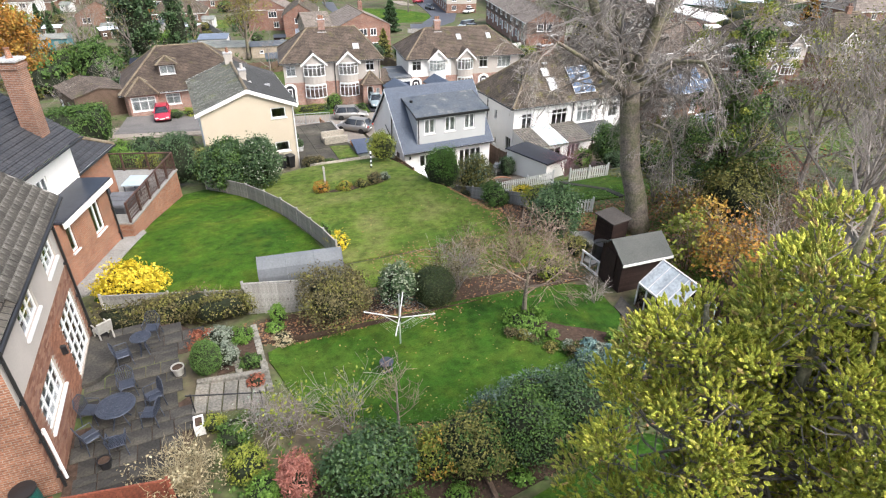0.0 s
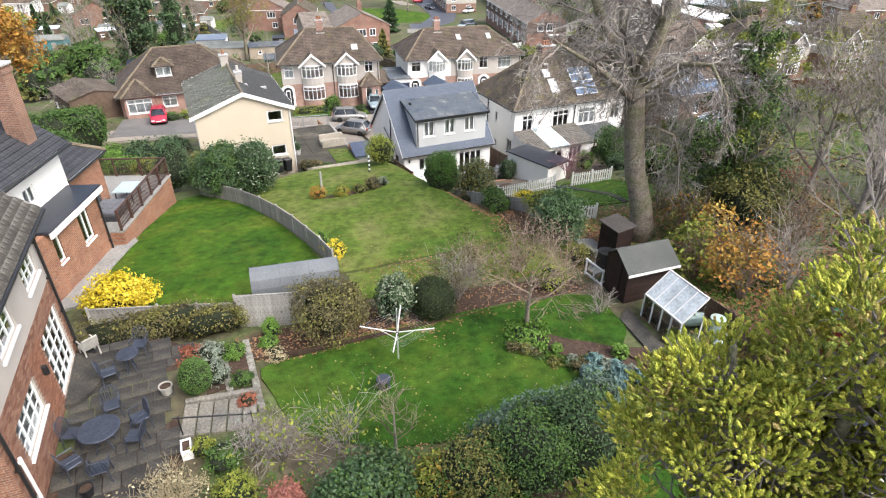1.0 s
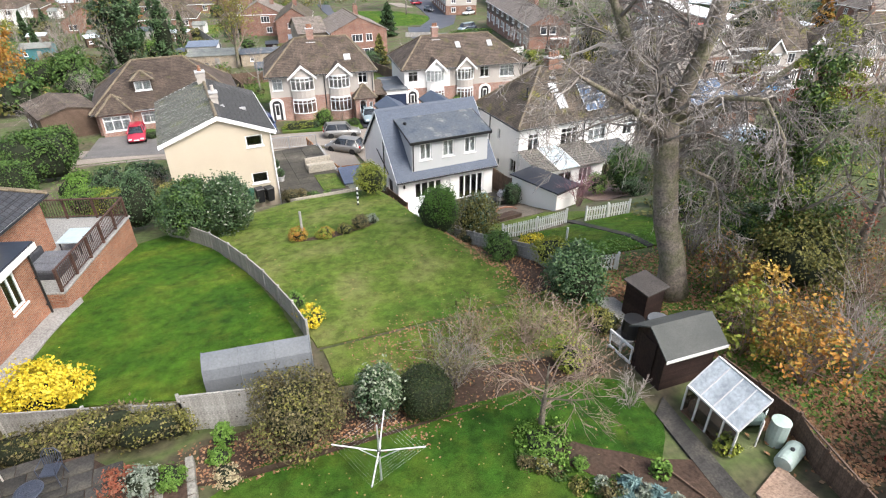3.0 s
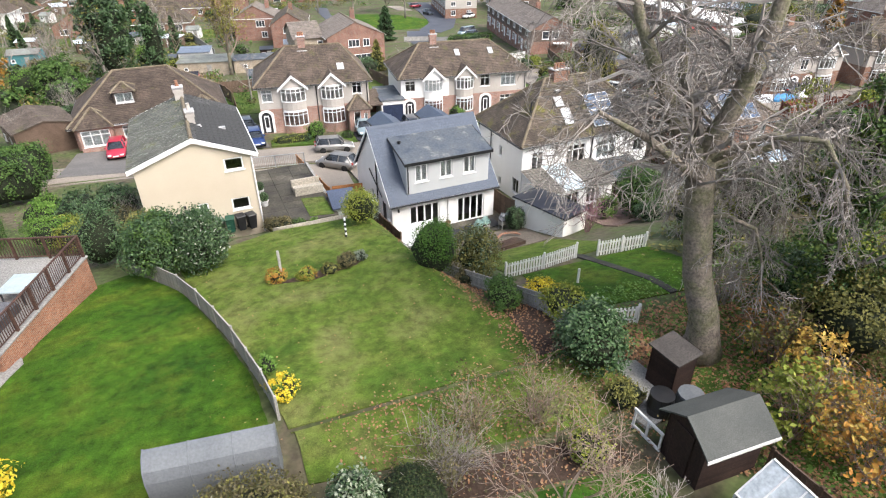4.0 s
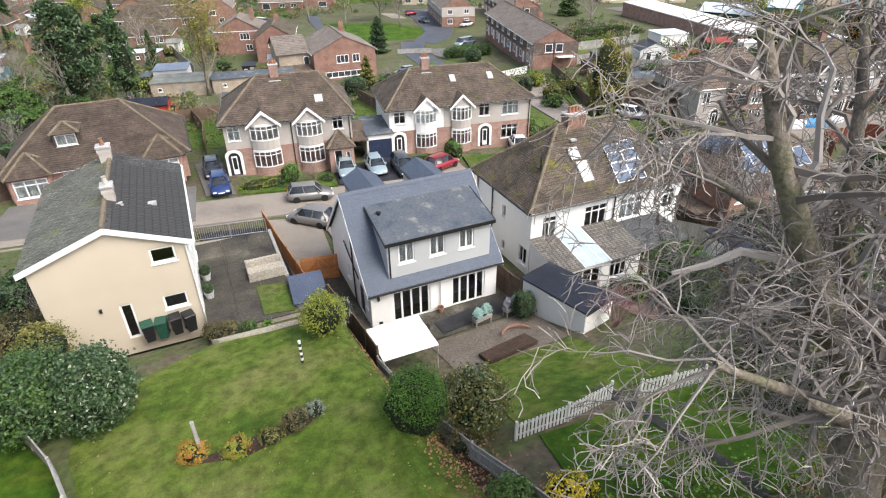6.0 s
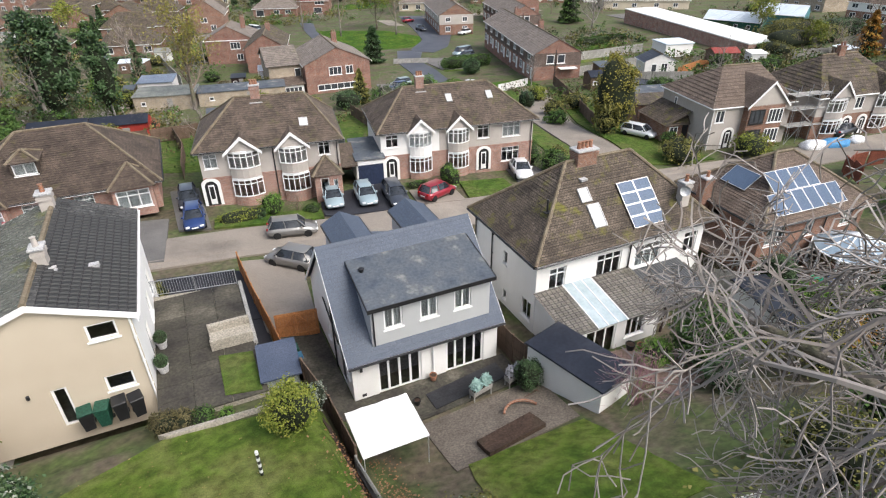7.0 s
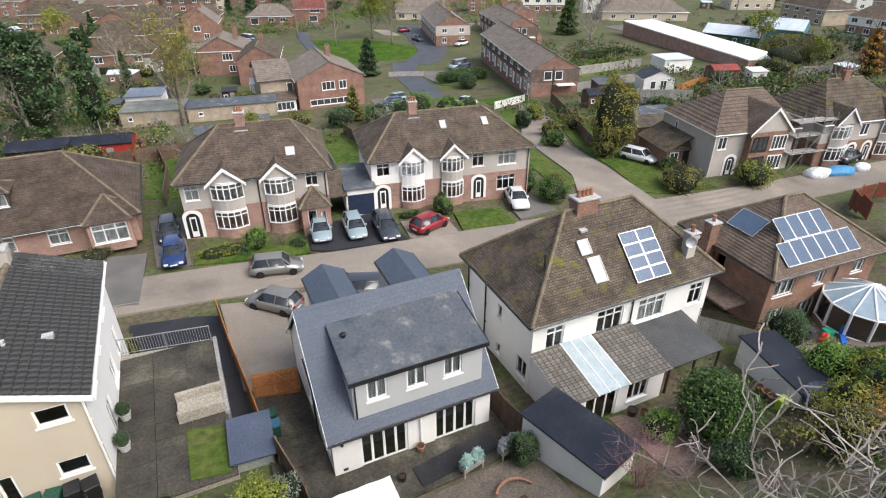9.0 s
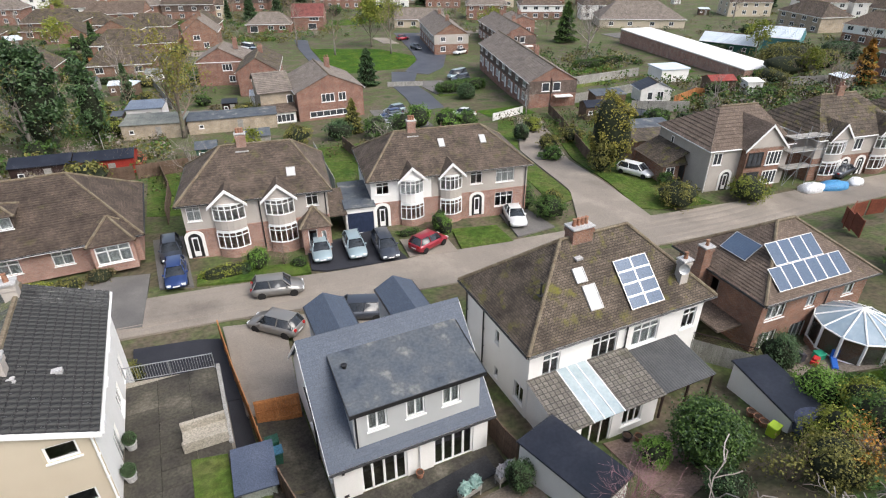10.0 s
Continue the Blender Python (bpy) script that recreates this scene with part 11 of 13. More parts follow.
# ---------------------------------------------------------------- terrace seen end-on, and the long buildings behind
def terrace_block(x, y, turn, n, label):
    """A row of houses whose brick gable end looks to the front; the doors are on its left side."""
    D = 9.2 * n / 2
    left = []
    for k in range(n):
        c = D - D * (k + 0.5) / n
        left += [(c - 1.5, c + 0.1, 3.2, 4.5, 3), (c - 1.6, c - 0.2, 0.8, 2.2, 3)]
    h = far_house(x, y, turn, 8.6, D, 4.7, 7.0, label, BRICK_FAR, TILE_FARGREY, False, (0, 0), [(2.2, 3.6, 2.9, 4.4, 1), (4.2, 5.6, 2.9, 4.4, 1)], left, (), [(5.2, D * 0.35), (5.2, D * 0.8)], upper=TILE_HUNG)
    part("drainpipe", B().tube([(3.9, -0.1, 0.2), (3.9, -0.1, 5.2)], 0.06, 6), PVC_BLACK, h)
    part("porch_roof", B().box(4.4, 7.6, -1.4, -0.03, 2.1, 2.22), PVC, h)
    for k in range(n):
        c = D - D * (k + 0.5) / n
        part("front_door", B().box(c + 0.5, c + 1.4, -0.06, 0.0, 0.05, 2.1).moved(pose(-0.02, D, 0, 0, 0, -90)), PVC, h)
    return h


terrace_block(53.3, 67.2, -14.5, 8, "long brick terrace with grey roof and white windows")
terrace_block(76.5, 116.0, -14.5, 6, "second brick terrace with faded roof behind the first")
far_house(85.5, 128.0, -14.5, 7, 11, 6.2, 7.4, "tall brick house with boxy dormers", BRICK_FAR, TILE_FARGREY, False, (0, 0), two_rows(7, 2, 1.2), two_rows(11, 3, 1.2), (), [(3.5, 4)])
far_house(60.5, 124.0, -14.5, 9, 26, 5.0, 7.6, "row of brick houses with faded tiled roofs", BRICK_BROWN, TILE_FARGREY, False, (0, 0), two_rows(9, 2), two_rows(26, 7), (), [(4.5, 6), (4.5, 18)], upper=RENDER_GREY)

# houses by the green
C = far_house(15.2, 78.2, -2, 11.2, 12.5, 4.9, 7.4, "brick house with its tiled gable end facing over the gardens", BRICK_FAR, TILE_FARGREY, False, (0, 0), [(4.0, 6.2, 2.9, 4.3, 3), (6.9, 8.2, 2.9, 4.3, 2), (1.8, 8.6, 0.5, 1.5, 6)], [(6, 7.3, 3, 4.2)], (), [(7.2, 8.5)])
part("wing_wall", B().box(-5.6, -0.02, 3.0, 13.5, -1.2, 4.7), BRICK_PALE, C)
wr = B()
slope_faces(wr, (-6.0, 2.6, 4.6), (-0.1, 2.6, 4.6), (-6.0, 8.2, 6.9), (-0.1, 8.2, 6.9), 0.5, 0.05)
slope_faces(wr, (-0.1, 13.9, 4.6), (-6.0, 13.9, 4.6), (-0.1, 8.2, 6.9), (-6.0, 8.2, 6.9), 0.5, 0.05)
part("wing_roof", wr, TILE_FARGREY, C)
part("wing_end", B().profile([(3.0, 4.7), (13.5, 4.7), (8.25, 6.85)], -5.6, -5.3), BRICK_PALE, C)
far_window(C, pose(-5.6, 2.97, 0), 4.3, 5.3, 2.6, 4.0, 1)
part("sun_room", B().box(-5.4, -0.5, 0.2, 2.97, -1.0, 1.9), WOOD_WHITE, C)
srr = B()
slope_faces(srr, (-5.7, -0.1, 1.9), (-0.2, -0.1, 1.9), (-5.7, 2.97, 2.7), (-0.2, 2.97, 2.7), 0.5, 0.05)
part("sun_room_roof", srr, TILE_RUST, C)
far_window(C, pose(-5.2, 0.18, 0), 0.2, 4.4, 0.3, 1.6, 6)
far_house(8.6, 101.0, -14, 7.6, 14, 4.8, 7.2, "brick house with lichened roof and side windows", BRICK_FAR, TILE_GREYBROWN, False, (0, 0), [(2.5, 3.8, 3.0, 4.2)], two_rows(14, 4, 1.1), (), [(4.2, 7)])
far_house(2.2, 113.6, -15, 9.6, 11, 5.0, 7.6, "square brick house with hipped faded roof", BRICK_FAR, TILE_FARGREY, False, (0, 3.5), [(5.0, 7.0, 3.0, 4.4, 3), (6.0, 7.3, 0.7, 2.0)], (), (), [(7.5, 5)])


def white_gazebo(x, y, w, d, h):
    g = thing("garden_gazebo", pose(x, y, G(x, y), 0, 0, -12), "white fabric-roofed gazebo with open sides", "gazebo")
    part("roof", B().profile([(0, h), (d, h), (d, h + 0.1), (d / 2, h + 0.7), (0, h + 0.1)], 0, w), SHEET_WHITE, g)
    for px in (0.1, w - 0.1):
        for py in (0.1, d - 0.1):
            part("post", B().tube([(px, py, 0), (px, py, h)], 0.05, 6), PVC, g)
    for k in range(4):
        part("curtain", B().box(0.3 + k * w / 4, 0.9 + k * w / 4, -0.01, 0.02, 0.3, h - 0.1), SHEET_WHITE, g)


white_gazebo(9.0, 90.5, 4.2, 4.0, 2.3)

# white-roofed workshop, garage, huts
def flat_block(x, y, turn, W, D, h, label, walls, roof, name="building", wins=(), category="building"):
    b = thing(name, pose(x, y, G(x, y), 0, 0, turn), label, category)
    part("wall", B().box(0, W, 0, D, -1.5, h), walls, b)
    part("roof", B().rbox(-0.2, W + 0.2, -0.2, D + 0.2, h, h + 0.25, 0.06), roof, b)
    for w in wins:
        far_window(b, pose(0, 0, 0), *w)
    return b


flat_block(114.5, 116.0, -101, 51, 9.0, 3.6, "long brick workshop with white flat roof", BRICK_PINK, ROOF_WHITE)
flat_block(88.2, 72.0, -12, 6.2, 5.2, 2.6, "white garage with pale flat roof", RENDER_WHITE, ROOF_PALEBLUE, "garage", category="garage")
far_house(123.5, 96.0, -62, 13.5, 7.5, 3.0, 4.7, "dark green hut with pale sheet roof", CLAD_GREEN, ROOF_PALEBLUE, True, (0, 0), [(1.5, 2.4, 1.2, 2.1, 1), (4.5, 5.4, 1.2, 2.1, 1), (7.5, 8.4, 1.2, 2.1, 1), (10.5, 11.4, 1.2, 2.1, 1)], (), [(2.2, 3.4, 2.0, 3.2, 1)])
far_house(138.5, 92.5, -62, 11, 9, 3.6, 5.6, "teal clad hall with pale sheet roof", CLAD_TEAL, ROOF_PALEBLUE, True, (0, 0), [(6, 7.4, 1.6, 2.4, 1)], (), ())
far_house(72.5, 60.5, -20, 5.6, 4.2, 2.3, 3.5, "pale summerhouse with dark blue felt roof", WOOD_WHITE, FELT_DARK, False, (0, 0), [(1.2, 2.2, 0.4, 1.8, 1), (3.0, 4.2, 0.2, 1.9, 2)])


def trampoline(x, y):
    t = thing("trampoline", pose(x, y, G(x, y)), "round black garden trampoline with net", "trampoline")
    part("mat", B().lathe([(1.7, 0.8), (1.75, 0.84), (1.7, 0.86)], 20), PVC_BLACK, t)
    for k in range(6):
        a = math.pi * k / 3
        part("pole", B().tube([(1.85 * math.cos(a), 1.85 * math.sin(a), 0), (1.85 * math.cos(a), 1.85 * math.sin(a), 2.4)], 0.035, 6), PVC_BLACK, t)
    part("rim", B().tube([(1.85 * math.cos(2 * math.pi * k / 24), 1.85 * math.sin(2 * math.pi * k / 24), 0.86) for k in range(25)], 0.05, 6), PVC_BLACK, t)


trampoline(65.0, 52.6)

# ---------------------------------------------------------------- further streets
far_house(-1.4, 219.5, -22, 18, 9, 5.4, 8.4, "white-windowed pair with brown tile-hung front", BRICK_FAR, TILE_BROWN, True, (0, 0), two_rows(18, 4, 1.6), upper=TILE_HUNG, stacks=[(9, 4.5)])
far_house(20.0, 238.0, -22, 18, 9, 5.4, 8.4, "brown-roofed pair of tile-hung houses", BRICK_FAR, TILE_BROWN, True, (0, 0), two_rows(18, 4, 1.6), upper=TILE_HUNG, stacks=[(9, 4.5)])
far_house(35.5, 179.5, -20, 10, 9, 4.4, 7.6, "dusky red tile-hung house with wide gable", BRICK_FAR, mat_courses("dusky_red_tiles", (0.17, 0.055, 0.05), (0.22, 0.08, 0.07), (0.09, 0.035, 0.03), 0.2, 0.14, 0.014), True, (0, 0), [(5.5, 8.5, 3.0, 4.3, 3), (5.0, 7.6, 0.4, 2.1, 1)])
far_house(21.5, 180.5, -20, 13.5, 9, 2.7, 5.6, "brick bungalow with grey hipped roof", BRICK_FAR, TILE_FARGREY, True, (4, 4), [(1, 3.4, 0.2, 2.0, 1), (6.5, 8.2, 0.8, 2.0), (10, 11.8, 0.8, 2.0)])
far_house(67.1, 171.0, -26, 16, 9, 2.8, 5.6, "cream bungalow row with white windows", RENDER_CREAM, TILE_FARGREY, True, (0, 0), [(1, 3, 0.6, 2.0), (5.5, 7, 0.6, 2.0), (9.0, 11.5, 0.2, 2.1), (13, 14.5, 0.6, 2.0)])
far_house(-9.8, 158.0, -12, 10.5, 8.5, 2.6, 5.0, "low brick bungalow with brown tiled roof", BRICK_FAR, TILE_BROWN, True, (0, 0), [(1.2, 2.4, 0.8, 2.0), (7.0, 8.2, 0.7, 2.1)])
far_house(2.0, 156.5, -12, 8.5, 10, 4.6, 8.0, "steep-roofed brown house behind the bungalow", BRICK_BROWN, TILE_FARGREY, False, (0, 0), [(2.5, 4.2, 2.6, 3.9), (4.8, 6.2, 0.6, 2.0)], stacks=[(4.2, 5)])
far_house(-40.0, 195.0, -18, 16, 10, 4.6, 7.6, "grey-roofed house among bare trees", BRICK_BROWN, TILE_GREYBROWN, True, (3, 3), two_rows(16, 3), stacks=[(8, 5)])
far_house(-25.5, 210.0, -16, 19, 10, 4.4, 7.4, "long brown-roofed house among bare trees", BRICK_BROWN, TILE_RUST, True, (3, 0), two_rows(19, 4), stacks=[(8, 5)])
far_house(126.0, 140.0, -29, 27, 13, 3.0, 7.6, "wide low hall with grey hipped roof and white gablets", RENDER_CREAM, TILE_FARGREY, True, (6, 8), [(3, 4.5, 0.8, 2.0), (9, 10.5, 0.8, 2.0), (16, 17.5, 0.8, 2.0), (22, 23.5, 0.8, 2.0)])
far_house(180.5, 118.0, -103, 18, 11, 5.0, 8.2, "cream brick pair with brown hipped roof", BRICK_PALE, TILE_BROWN, True, (4.5, 4.5), two_rows(18, 4, 1.7))
P_HIP = far_house(168.0, 88.0, -85, 15, 10, 5.0, 8.2, "white and brown rendered pair with hipped roof", BRICK_BROWN, TILE_RUST, True, (4, 4), two_rows(15, 4, 1.6), (), (), [(7.5, 5)], upper=RENDER_WHITE, group="far hipped pairs")
P_CREAM = far_house(182.6, 139.5, -27, 15, 10, 4.9, 8.4, "cream rendered house with brown tiled gable roof", RENDER_CREAM, TILE_BROWN, True, (0, 0), two_rows(15, 4, 1.4), two_rows(10, 2, 1.2), (), [(4, 5), (11, 5)], group="far cream houses")
P_BRICK = far_house(59.0, 228.0, -24, 14, 9, 5.2, 8.3, "red brick pair with grey tiled roof", BRICK_FAR, TILE_FARGREY, True, (3.5, 3.5), two_rows(14, 4, 1.3), two_rows(9, 2, 1.0), (), [(7, 4.5)], group="far brick pairs")
P_WHITE = far_house(-60.0, 150.0, -10, 13, 9, 5.0, 8.0, "white rendered house with brown hipped roof", RENDER_WHITE, TILE_BROWN, True, (3.5, 3.5), two_rows(13, 3, 1.4), (), (), [(6.5, 4.5)], group="far white houses")
P_LOW = far_house(-40.3, 193.4, -14, 13, 9, 2.6, 5.6, "low brown bungalow with lichened roof", BRICK_BROWN, TILE_GREYBROWN, True, (3.5, 3.5), [(1.5, 3.2, 0.7, 2.0), (5.5, 7.0, 0.7, 2.0), (9.5, 11.2, 0.7, 2.0)], group="far bungalows")
P_LOWGABLE = far_house(-20.5, 180.6, -20, 11, 9, 2.7, 5.8, "low brick bungalow with brown gabled roof", BRICK_BROWN, TILE_GREYBROWN, False, (0, 0), [(1.5, 3.4, 0.7, 2.0), (7.0, 8.9, 0.7, 2.0)], group="far bungalows")
KINDS = (P_HIP, P_CREAM, P_BRICK, P_WHITE, P_LOW, P_LOWGABLE)
TAKEN = [(ob.matrix_basis.translation.x + 6, ob.matrix_basis.translation.y + 5) for ob in scene.objects if ob.parent is None and ob.name.split(".")[0] in ("house", "building", "garage")]


def row(x, y, dx, dy, n, turn, kinds, jitter=1.0):
    rng = random.Random(int(x * 3 + y * 7))
    for k in range(n):
        px, py = x + dx * k + rng.uniform(-jitter, jitter), y + dy * k + rng.uniform(-jitter, jitter)
        copy_thing(KINDS[kinds[k % len(kinds)]], pose(px, py, G(px, py), 0, 0, turn))
        c = Vector((px, py)) + Vector((math.cos(radians(turn)), math.sin(radians(turn)))) * 7 + Vector((-math.sin(radians(turn)), math.cos(radians(turn)))) * 5
        TAKEN.append((c.x, c.y))


row(-58, 170, 2, 19, 2, -10, (4, 5))
row(-33, 182, 4, 18, 2, -16, (5, 4))
row(-13, 190, 15, -4, 2, -16, (4, 5))
row(-36, 134, 17, -3, 2, -10, (5, 4))
row(-20, 158, 0, 1, 1, -14, (4,))
row(78, 220, 18.5, -8.5, 5, -24, (3, 2, 1, 2, 0))
row(96, 176, 17.5, -9.0, 3, -27, (2, 0, 3))
row(205, 126, 14, -8, 3, -30, (0, 3, 1))
row(172, 64, 1.5, -19, 3, -85, (3, 0, 2))
row(212, 108, 2, -20, 4, -85, (1, 0, 3))
row(243, 143, 6, -20, 3, -75, (3, 1, 0))
row(100, 250, 20, -10, 7, -26, (1, 2, 3, 0))
row(-58, 232, 21, -5, 4, -14, (2, 0, 2, 1))
row(-52, 268, 20, -5, 8, -16, (3, 2, 0, 1))
row(38, 252, 20, -9, 3, -24, (1, 3, 2))
row(-66, 118, -1, 21, 2, 10, (2, 0))
row(-78, 60, -2, 20, 3, 5, (1, 2, 0))
row(122, 44, 18, -5, 3, -14, (2, 0, 1))
row(132, 24, 18, -4, 4, -10, (0, 3, 2))

# ---------------------------------------------------------------- roads, greens and garden ground further off
TARMAC_BLUE = mat("damp_blue_grey_tarmac", [(0.05, 0.055, 0.07), (0.085, 0.09, 0.105)], 0.3, 8.0, 0.6, 0.2, 0.01, grain=0.15, coord="World")
patch("green", [(33.2, 146), (50.0, 139), (55.4, 125), (52.0, 116), (45.5, 110.6), (36.9, 108.6), (29.6, 112.5), (31.4, 123), (32.4, 135)], 0.05, LAWN_LEFT, "open green with birch trees and fallen leaves", "lawn", 2.0)
patch("road", [(32.0, 162), (35.6, 160), (33.0, 146), (31.3, 123), (29.2, 112.6), (26.4, 113.6), (28.6, 124), (30.0, 146)], 0.1, TARMAC_BLUE, "blue-grey tarmac lane beside the green", "road", 1.5)
patch("road", [(43.4, 110.2), (49.0, 108), (43.6, 97), (42.8, 86), (40.4, 72), (34.6, 72.5), (37.4, 86), (38.6, 97)], 0.1, TARMAC_BLUE, "blue-grey tarmac lane curving below the green", "road", 1.5)
patch("lawn", [(44.6, 97), (50.5, 96), (49.5, 83), (44.0, 84)], 0.06, GRASS_ROUGH, "front gardens before the terrace", "lawn", 1.5)
patch("road", [(46.0, 109), (54.0, 120), (58.0, 136), (63, 161), (73, 156), (66, 128), (56, 109), (50, 104)], 0.11, TARMAC_BLUE, "grey road past the green with parked cars", "road", 2.0)
patch("parking_area", [(26, 64), (33.5, 64), (35.5, 78), (28, 80)], 0.12, TARMAC, "tarmac parking area beside the houses", "car park", 1.5)
for k, (px, py, w, d) in enumerate(((48.5, 70, 8, 9), (-16.5, 86, 8, 12), (72, 80, 22, 7), (82, 92, 16, 6), (43, 128, 4, 4), (60, 50, 9, 6), (100, 76, 7, 8), (-30, 130, 12, 14), (-8, 128, 12, 12), (3, 132, 9, 14), (112, 60, 12, 9), (150, 66, 14, 9), (21, 168, 12, 5), (-45, 120, 12, 16), (150, 150, 20, 12), (60, 190, 18, 12), (0, 186, 18, 14), (-22, 180, 16, 10), (200, 80, 16, 12), (90, 200, 20, 10))):
    patch("lawn", [(px - w / 2, py - d / 2), (px + w / 2, py - d / 2 - 2), (px + w / 2 + 1, py + d / 2), (px - w / 2, py + d / 2 + 1.5)], 0.04, (LAWN_LEFT, GRASS_ROUGH, LAWN_MID)[k % 3], "mown back garden lawn further off", "lawn", 2.0)
for k, (px, py, w, d) in enumerate(((47, 92, 6, 14), (88, 152, 40, 6), (128, 124, 18, 12), (10, 150, 20, 7), (164, 110, 8, 16), (56, 150, 4, 12), (-2, 92, 9, 5))):
    patch("drive", [(px - w / 2, py - d / 2), (px + w / 2, py - d / 2 - 1), (px + w / 2, py + d / 2 - 1), (px - w / 2, py + d / 2)], 0.12, (TARMAC, ROAD)[k % 2], "paved forecourt between further houses", "drive", 2.0)

# ---------------------------------------------------------------- sheds, garages and fences of the back gardens
def garden_shed(x, y, turn, w, d, h, label, walls, roof, pent=False):
    s = thing("shed", pose(x, y, G(x, y), 0, 0, turn), label, "shed")
    zr = h + (0.25 if pent else 0.6)
    if pent:
        part("wall", B().profile([(0, -0.3), (d, -0.3), (d, zr - 0.05), (0, h - 0.05)], 0, w), walls, s)
        part("roof", B().profile([(-0.15, h - 0.04), (d + 0.15, zr - 0.02), (d + 0.15, zr + 0.08), (-0.15, h + 0.06)], -0.15, w + 0.15), roof, s)
    else:
        part("wall", B().profile([(0, -0.3), (d, -0.3), (d, h), (d / 2, zr), (0, h)], 0, w), walls, s)
        part("roof", B().profile([(-0.2, h - 0.12), (d / 2, zr), (d + 0.2, h - 0.12), (d + 0.2, h - 0.04), (d / 2, zr + 0.09), (-0.2, h - 0.04)], -0.12, w + 0.12), roof, s)
    part("door", B().box(w * 0.55, w * 0.55 + 0.8, -0.04, 0.0, 0, min(1.85, h - 0.2)), WOOD_GREY, s)
    far_window(s, pose(0, -0.002, 0), w * 0.12, w * 0.12 + 0.7, 0.9, 1.5, 1)
    return s


FELT_MID = mat("grey_green_roof_felt", [(0.14, 0.15, 0.14), (0.2, 0.21, 0.19), (0.25, 0.25, 0.22)], 0.6, 7.0, 0.85, 0.2, 0.01)
BLUEROOF = mat("blue_grey_sheet_roof", [(0.12, 0.15, 0.2), (0.17, 0.2, 0.25)], 0.6, 7.0, 0.6, 0.2, 0.01)
garden_shed(-11.6, 79.6, -14, 9.0, 5.0, 2.3, "long low garage with grey-green felt roof", BRICK_PALE, FELT_MID, True)
garden_shed(-2.2, 78.2, -8, 13.5, 3.6, 2.2, "long garage block with grey roof", BRICK_PALE, FELT, True)
garden_shed(-11.0, 89.2, -12, 5.6, 4.6, 2.4, "shed with blue-grey sheet roof", WOOD_WHITE, BLUEROOF, True)
garden_shed(-13.2, 87.2, -12, 1.6, 2.0, 2.0, "small dark flat-roofed shed in a garden", WOOD_DARK, FELT, True)
garden_shed(-15.6, 59.0, -8, 6.5, 3.0, 2.4, "red garden shed with dark roof", WOOD_RED, FELT_DARK)
garden_shed(-22.5, 60.5, -8, 6.5, 3.4, 2.3, "dark garden shed beside the red one", WOOD_DARK, FELT_DARK)
garden_shed(-2.0, 60.0, -8, 2.6, 2.2, 2.0, "small dark green garden shed", CLAD_GREEN, FELT, False)
garden_shed(4.6, 63.6, -8, 3.4, 2.6, 2.1, "grey weathered shed behind the pairs", WOOD_GREY, FELT, False)
garden_shed(4.0, 88.4, -12, 2.4, 2.0, 2.0, "small dark shed by the gazebo", WOOD_DARK, PVC_BLACK, True)
garden_shed(62.6, 60.6, -14, 5.5, 3.2, 2.3, "low garden building with grey roof", WOOD_BROWN, FELT, True)
garden_shed(56.5, 55.2, -14, 3.4, 3.0, 2.2, "brown garden shed behind the terrace", WOOD_BROWN, FELT_DARK, False)
garden_shed(88.8, 60.0, -18, 5.0, 3.4, 2.2, "red-roofed timber building in a garden", WOOD_BROWN, mat("red_felt_roof", [(0.2, 0.035, 0.03), (0.27, 0.06, 0.05)], 0.8, 8.0, 0.8, 0.2, 0.01), False)
garden_shed(92.5, 55.0, -18, 3.0, 2.2, 2.3, "white flat-roofed garden cabin", WOOD_WHITE, ROOF_WHITE, True)
garden_shed(51.2, 41.5, -14, 8.5, 3.6, 2.4, "flat garage with blue-grey felt roof by the side road", BRICK_BROWN, FELT, True)
garden_shed(49.6, 36.2, -14, 6.5, 4.0, 2.5, "brick garage with brown roof by the corner house", BRICK_BROWN, TILE_GREYBROWN, True)
garden_shed(-41.0, 103.0, -8, 5.5, 4.0, 2.4, "teal garden shed with pale roof", CLAD_TEAL, FELT_MID, False)
garden_shed(-29.0, 35.5, -70, 7.0, 5.4, 2.9, "low outbuilding with brown roof under bare trees", WOOD_BROWN, TILE_BROWN, False)
SHEDS = [garden_shed(-20.0, 118.0, -10, 3.2, 2.4, 2.0, "weathered garden shed with grey felt", WOOD_GREY, FELT, False), garden_shed(-30.0, 112.0, 14, 3.6, 2.6, 2.1, "brown garden shed with pale roof", WOOD_BROWN, ROOF_PALEBLUE, True), garden_shed(-8.0, 122.0, -18, 3.0, 2.4, 2.0, "small white-painted garden shed", WOOD_WHITE, FELT_MID, False)]
srng = random.Random(31)
for k in range(30):
    px, py = srng.uniform(-55, 6), srng.uniform(98, 200)
    if k > 18:
        px, py = srng.uniform(95, 230), srng.uniform(25, 200)
    if all((px - a) ** 2 + (py - b) ** 2 > 100 for a, b in TAKEN):
        copy_thing(SHEDS[k % 3], pose(px, py, G(px, py), 0, 0, srng.uniform(-40, 20)))
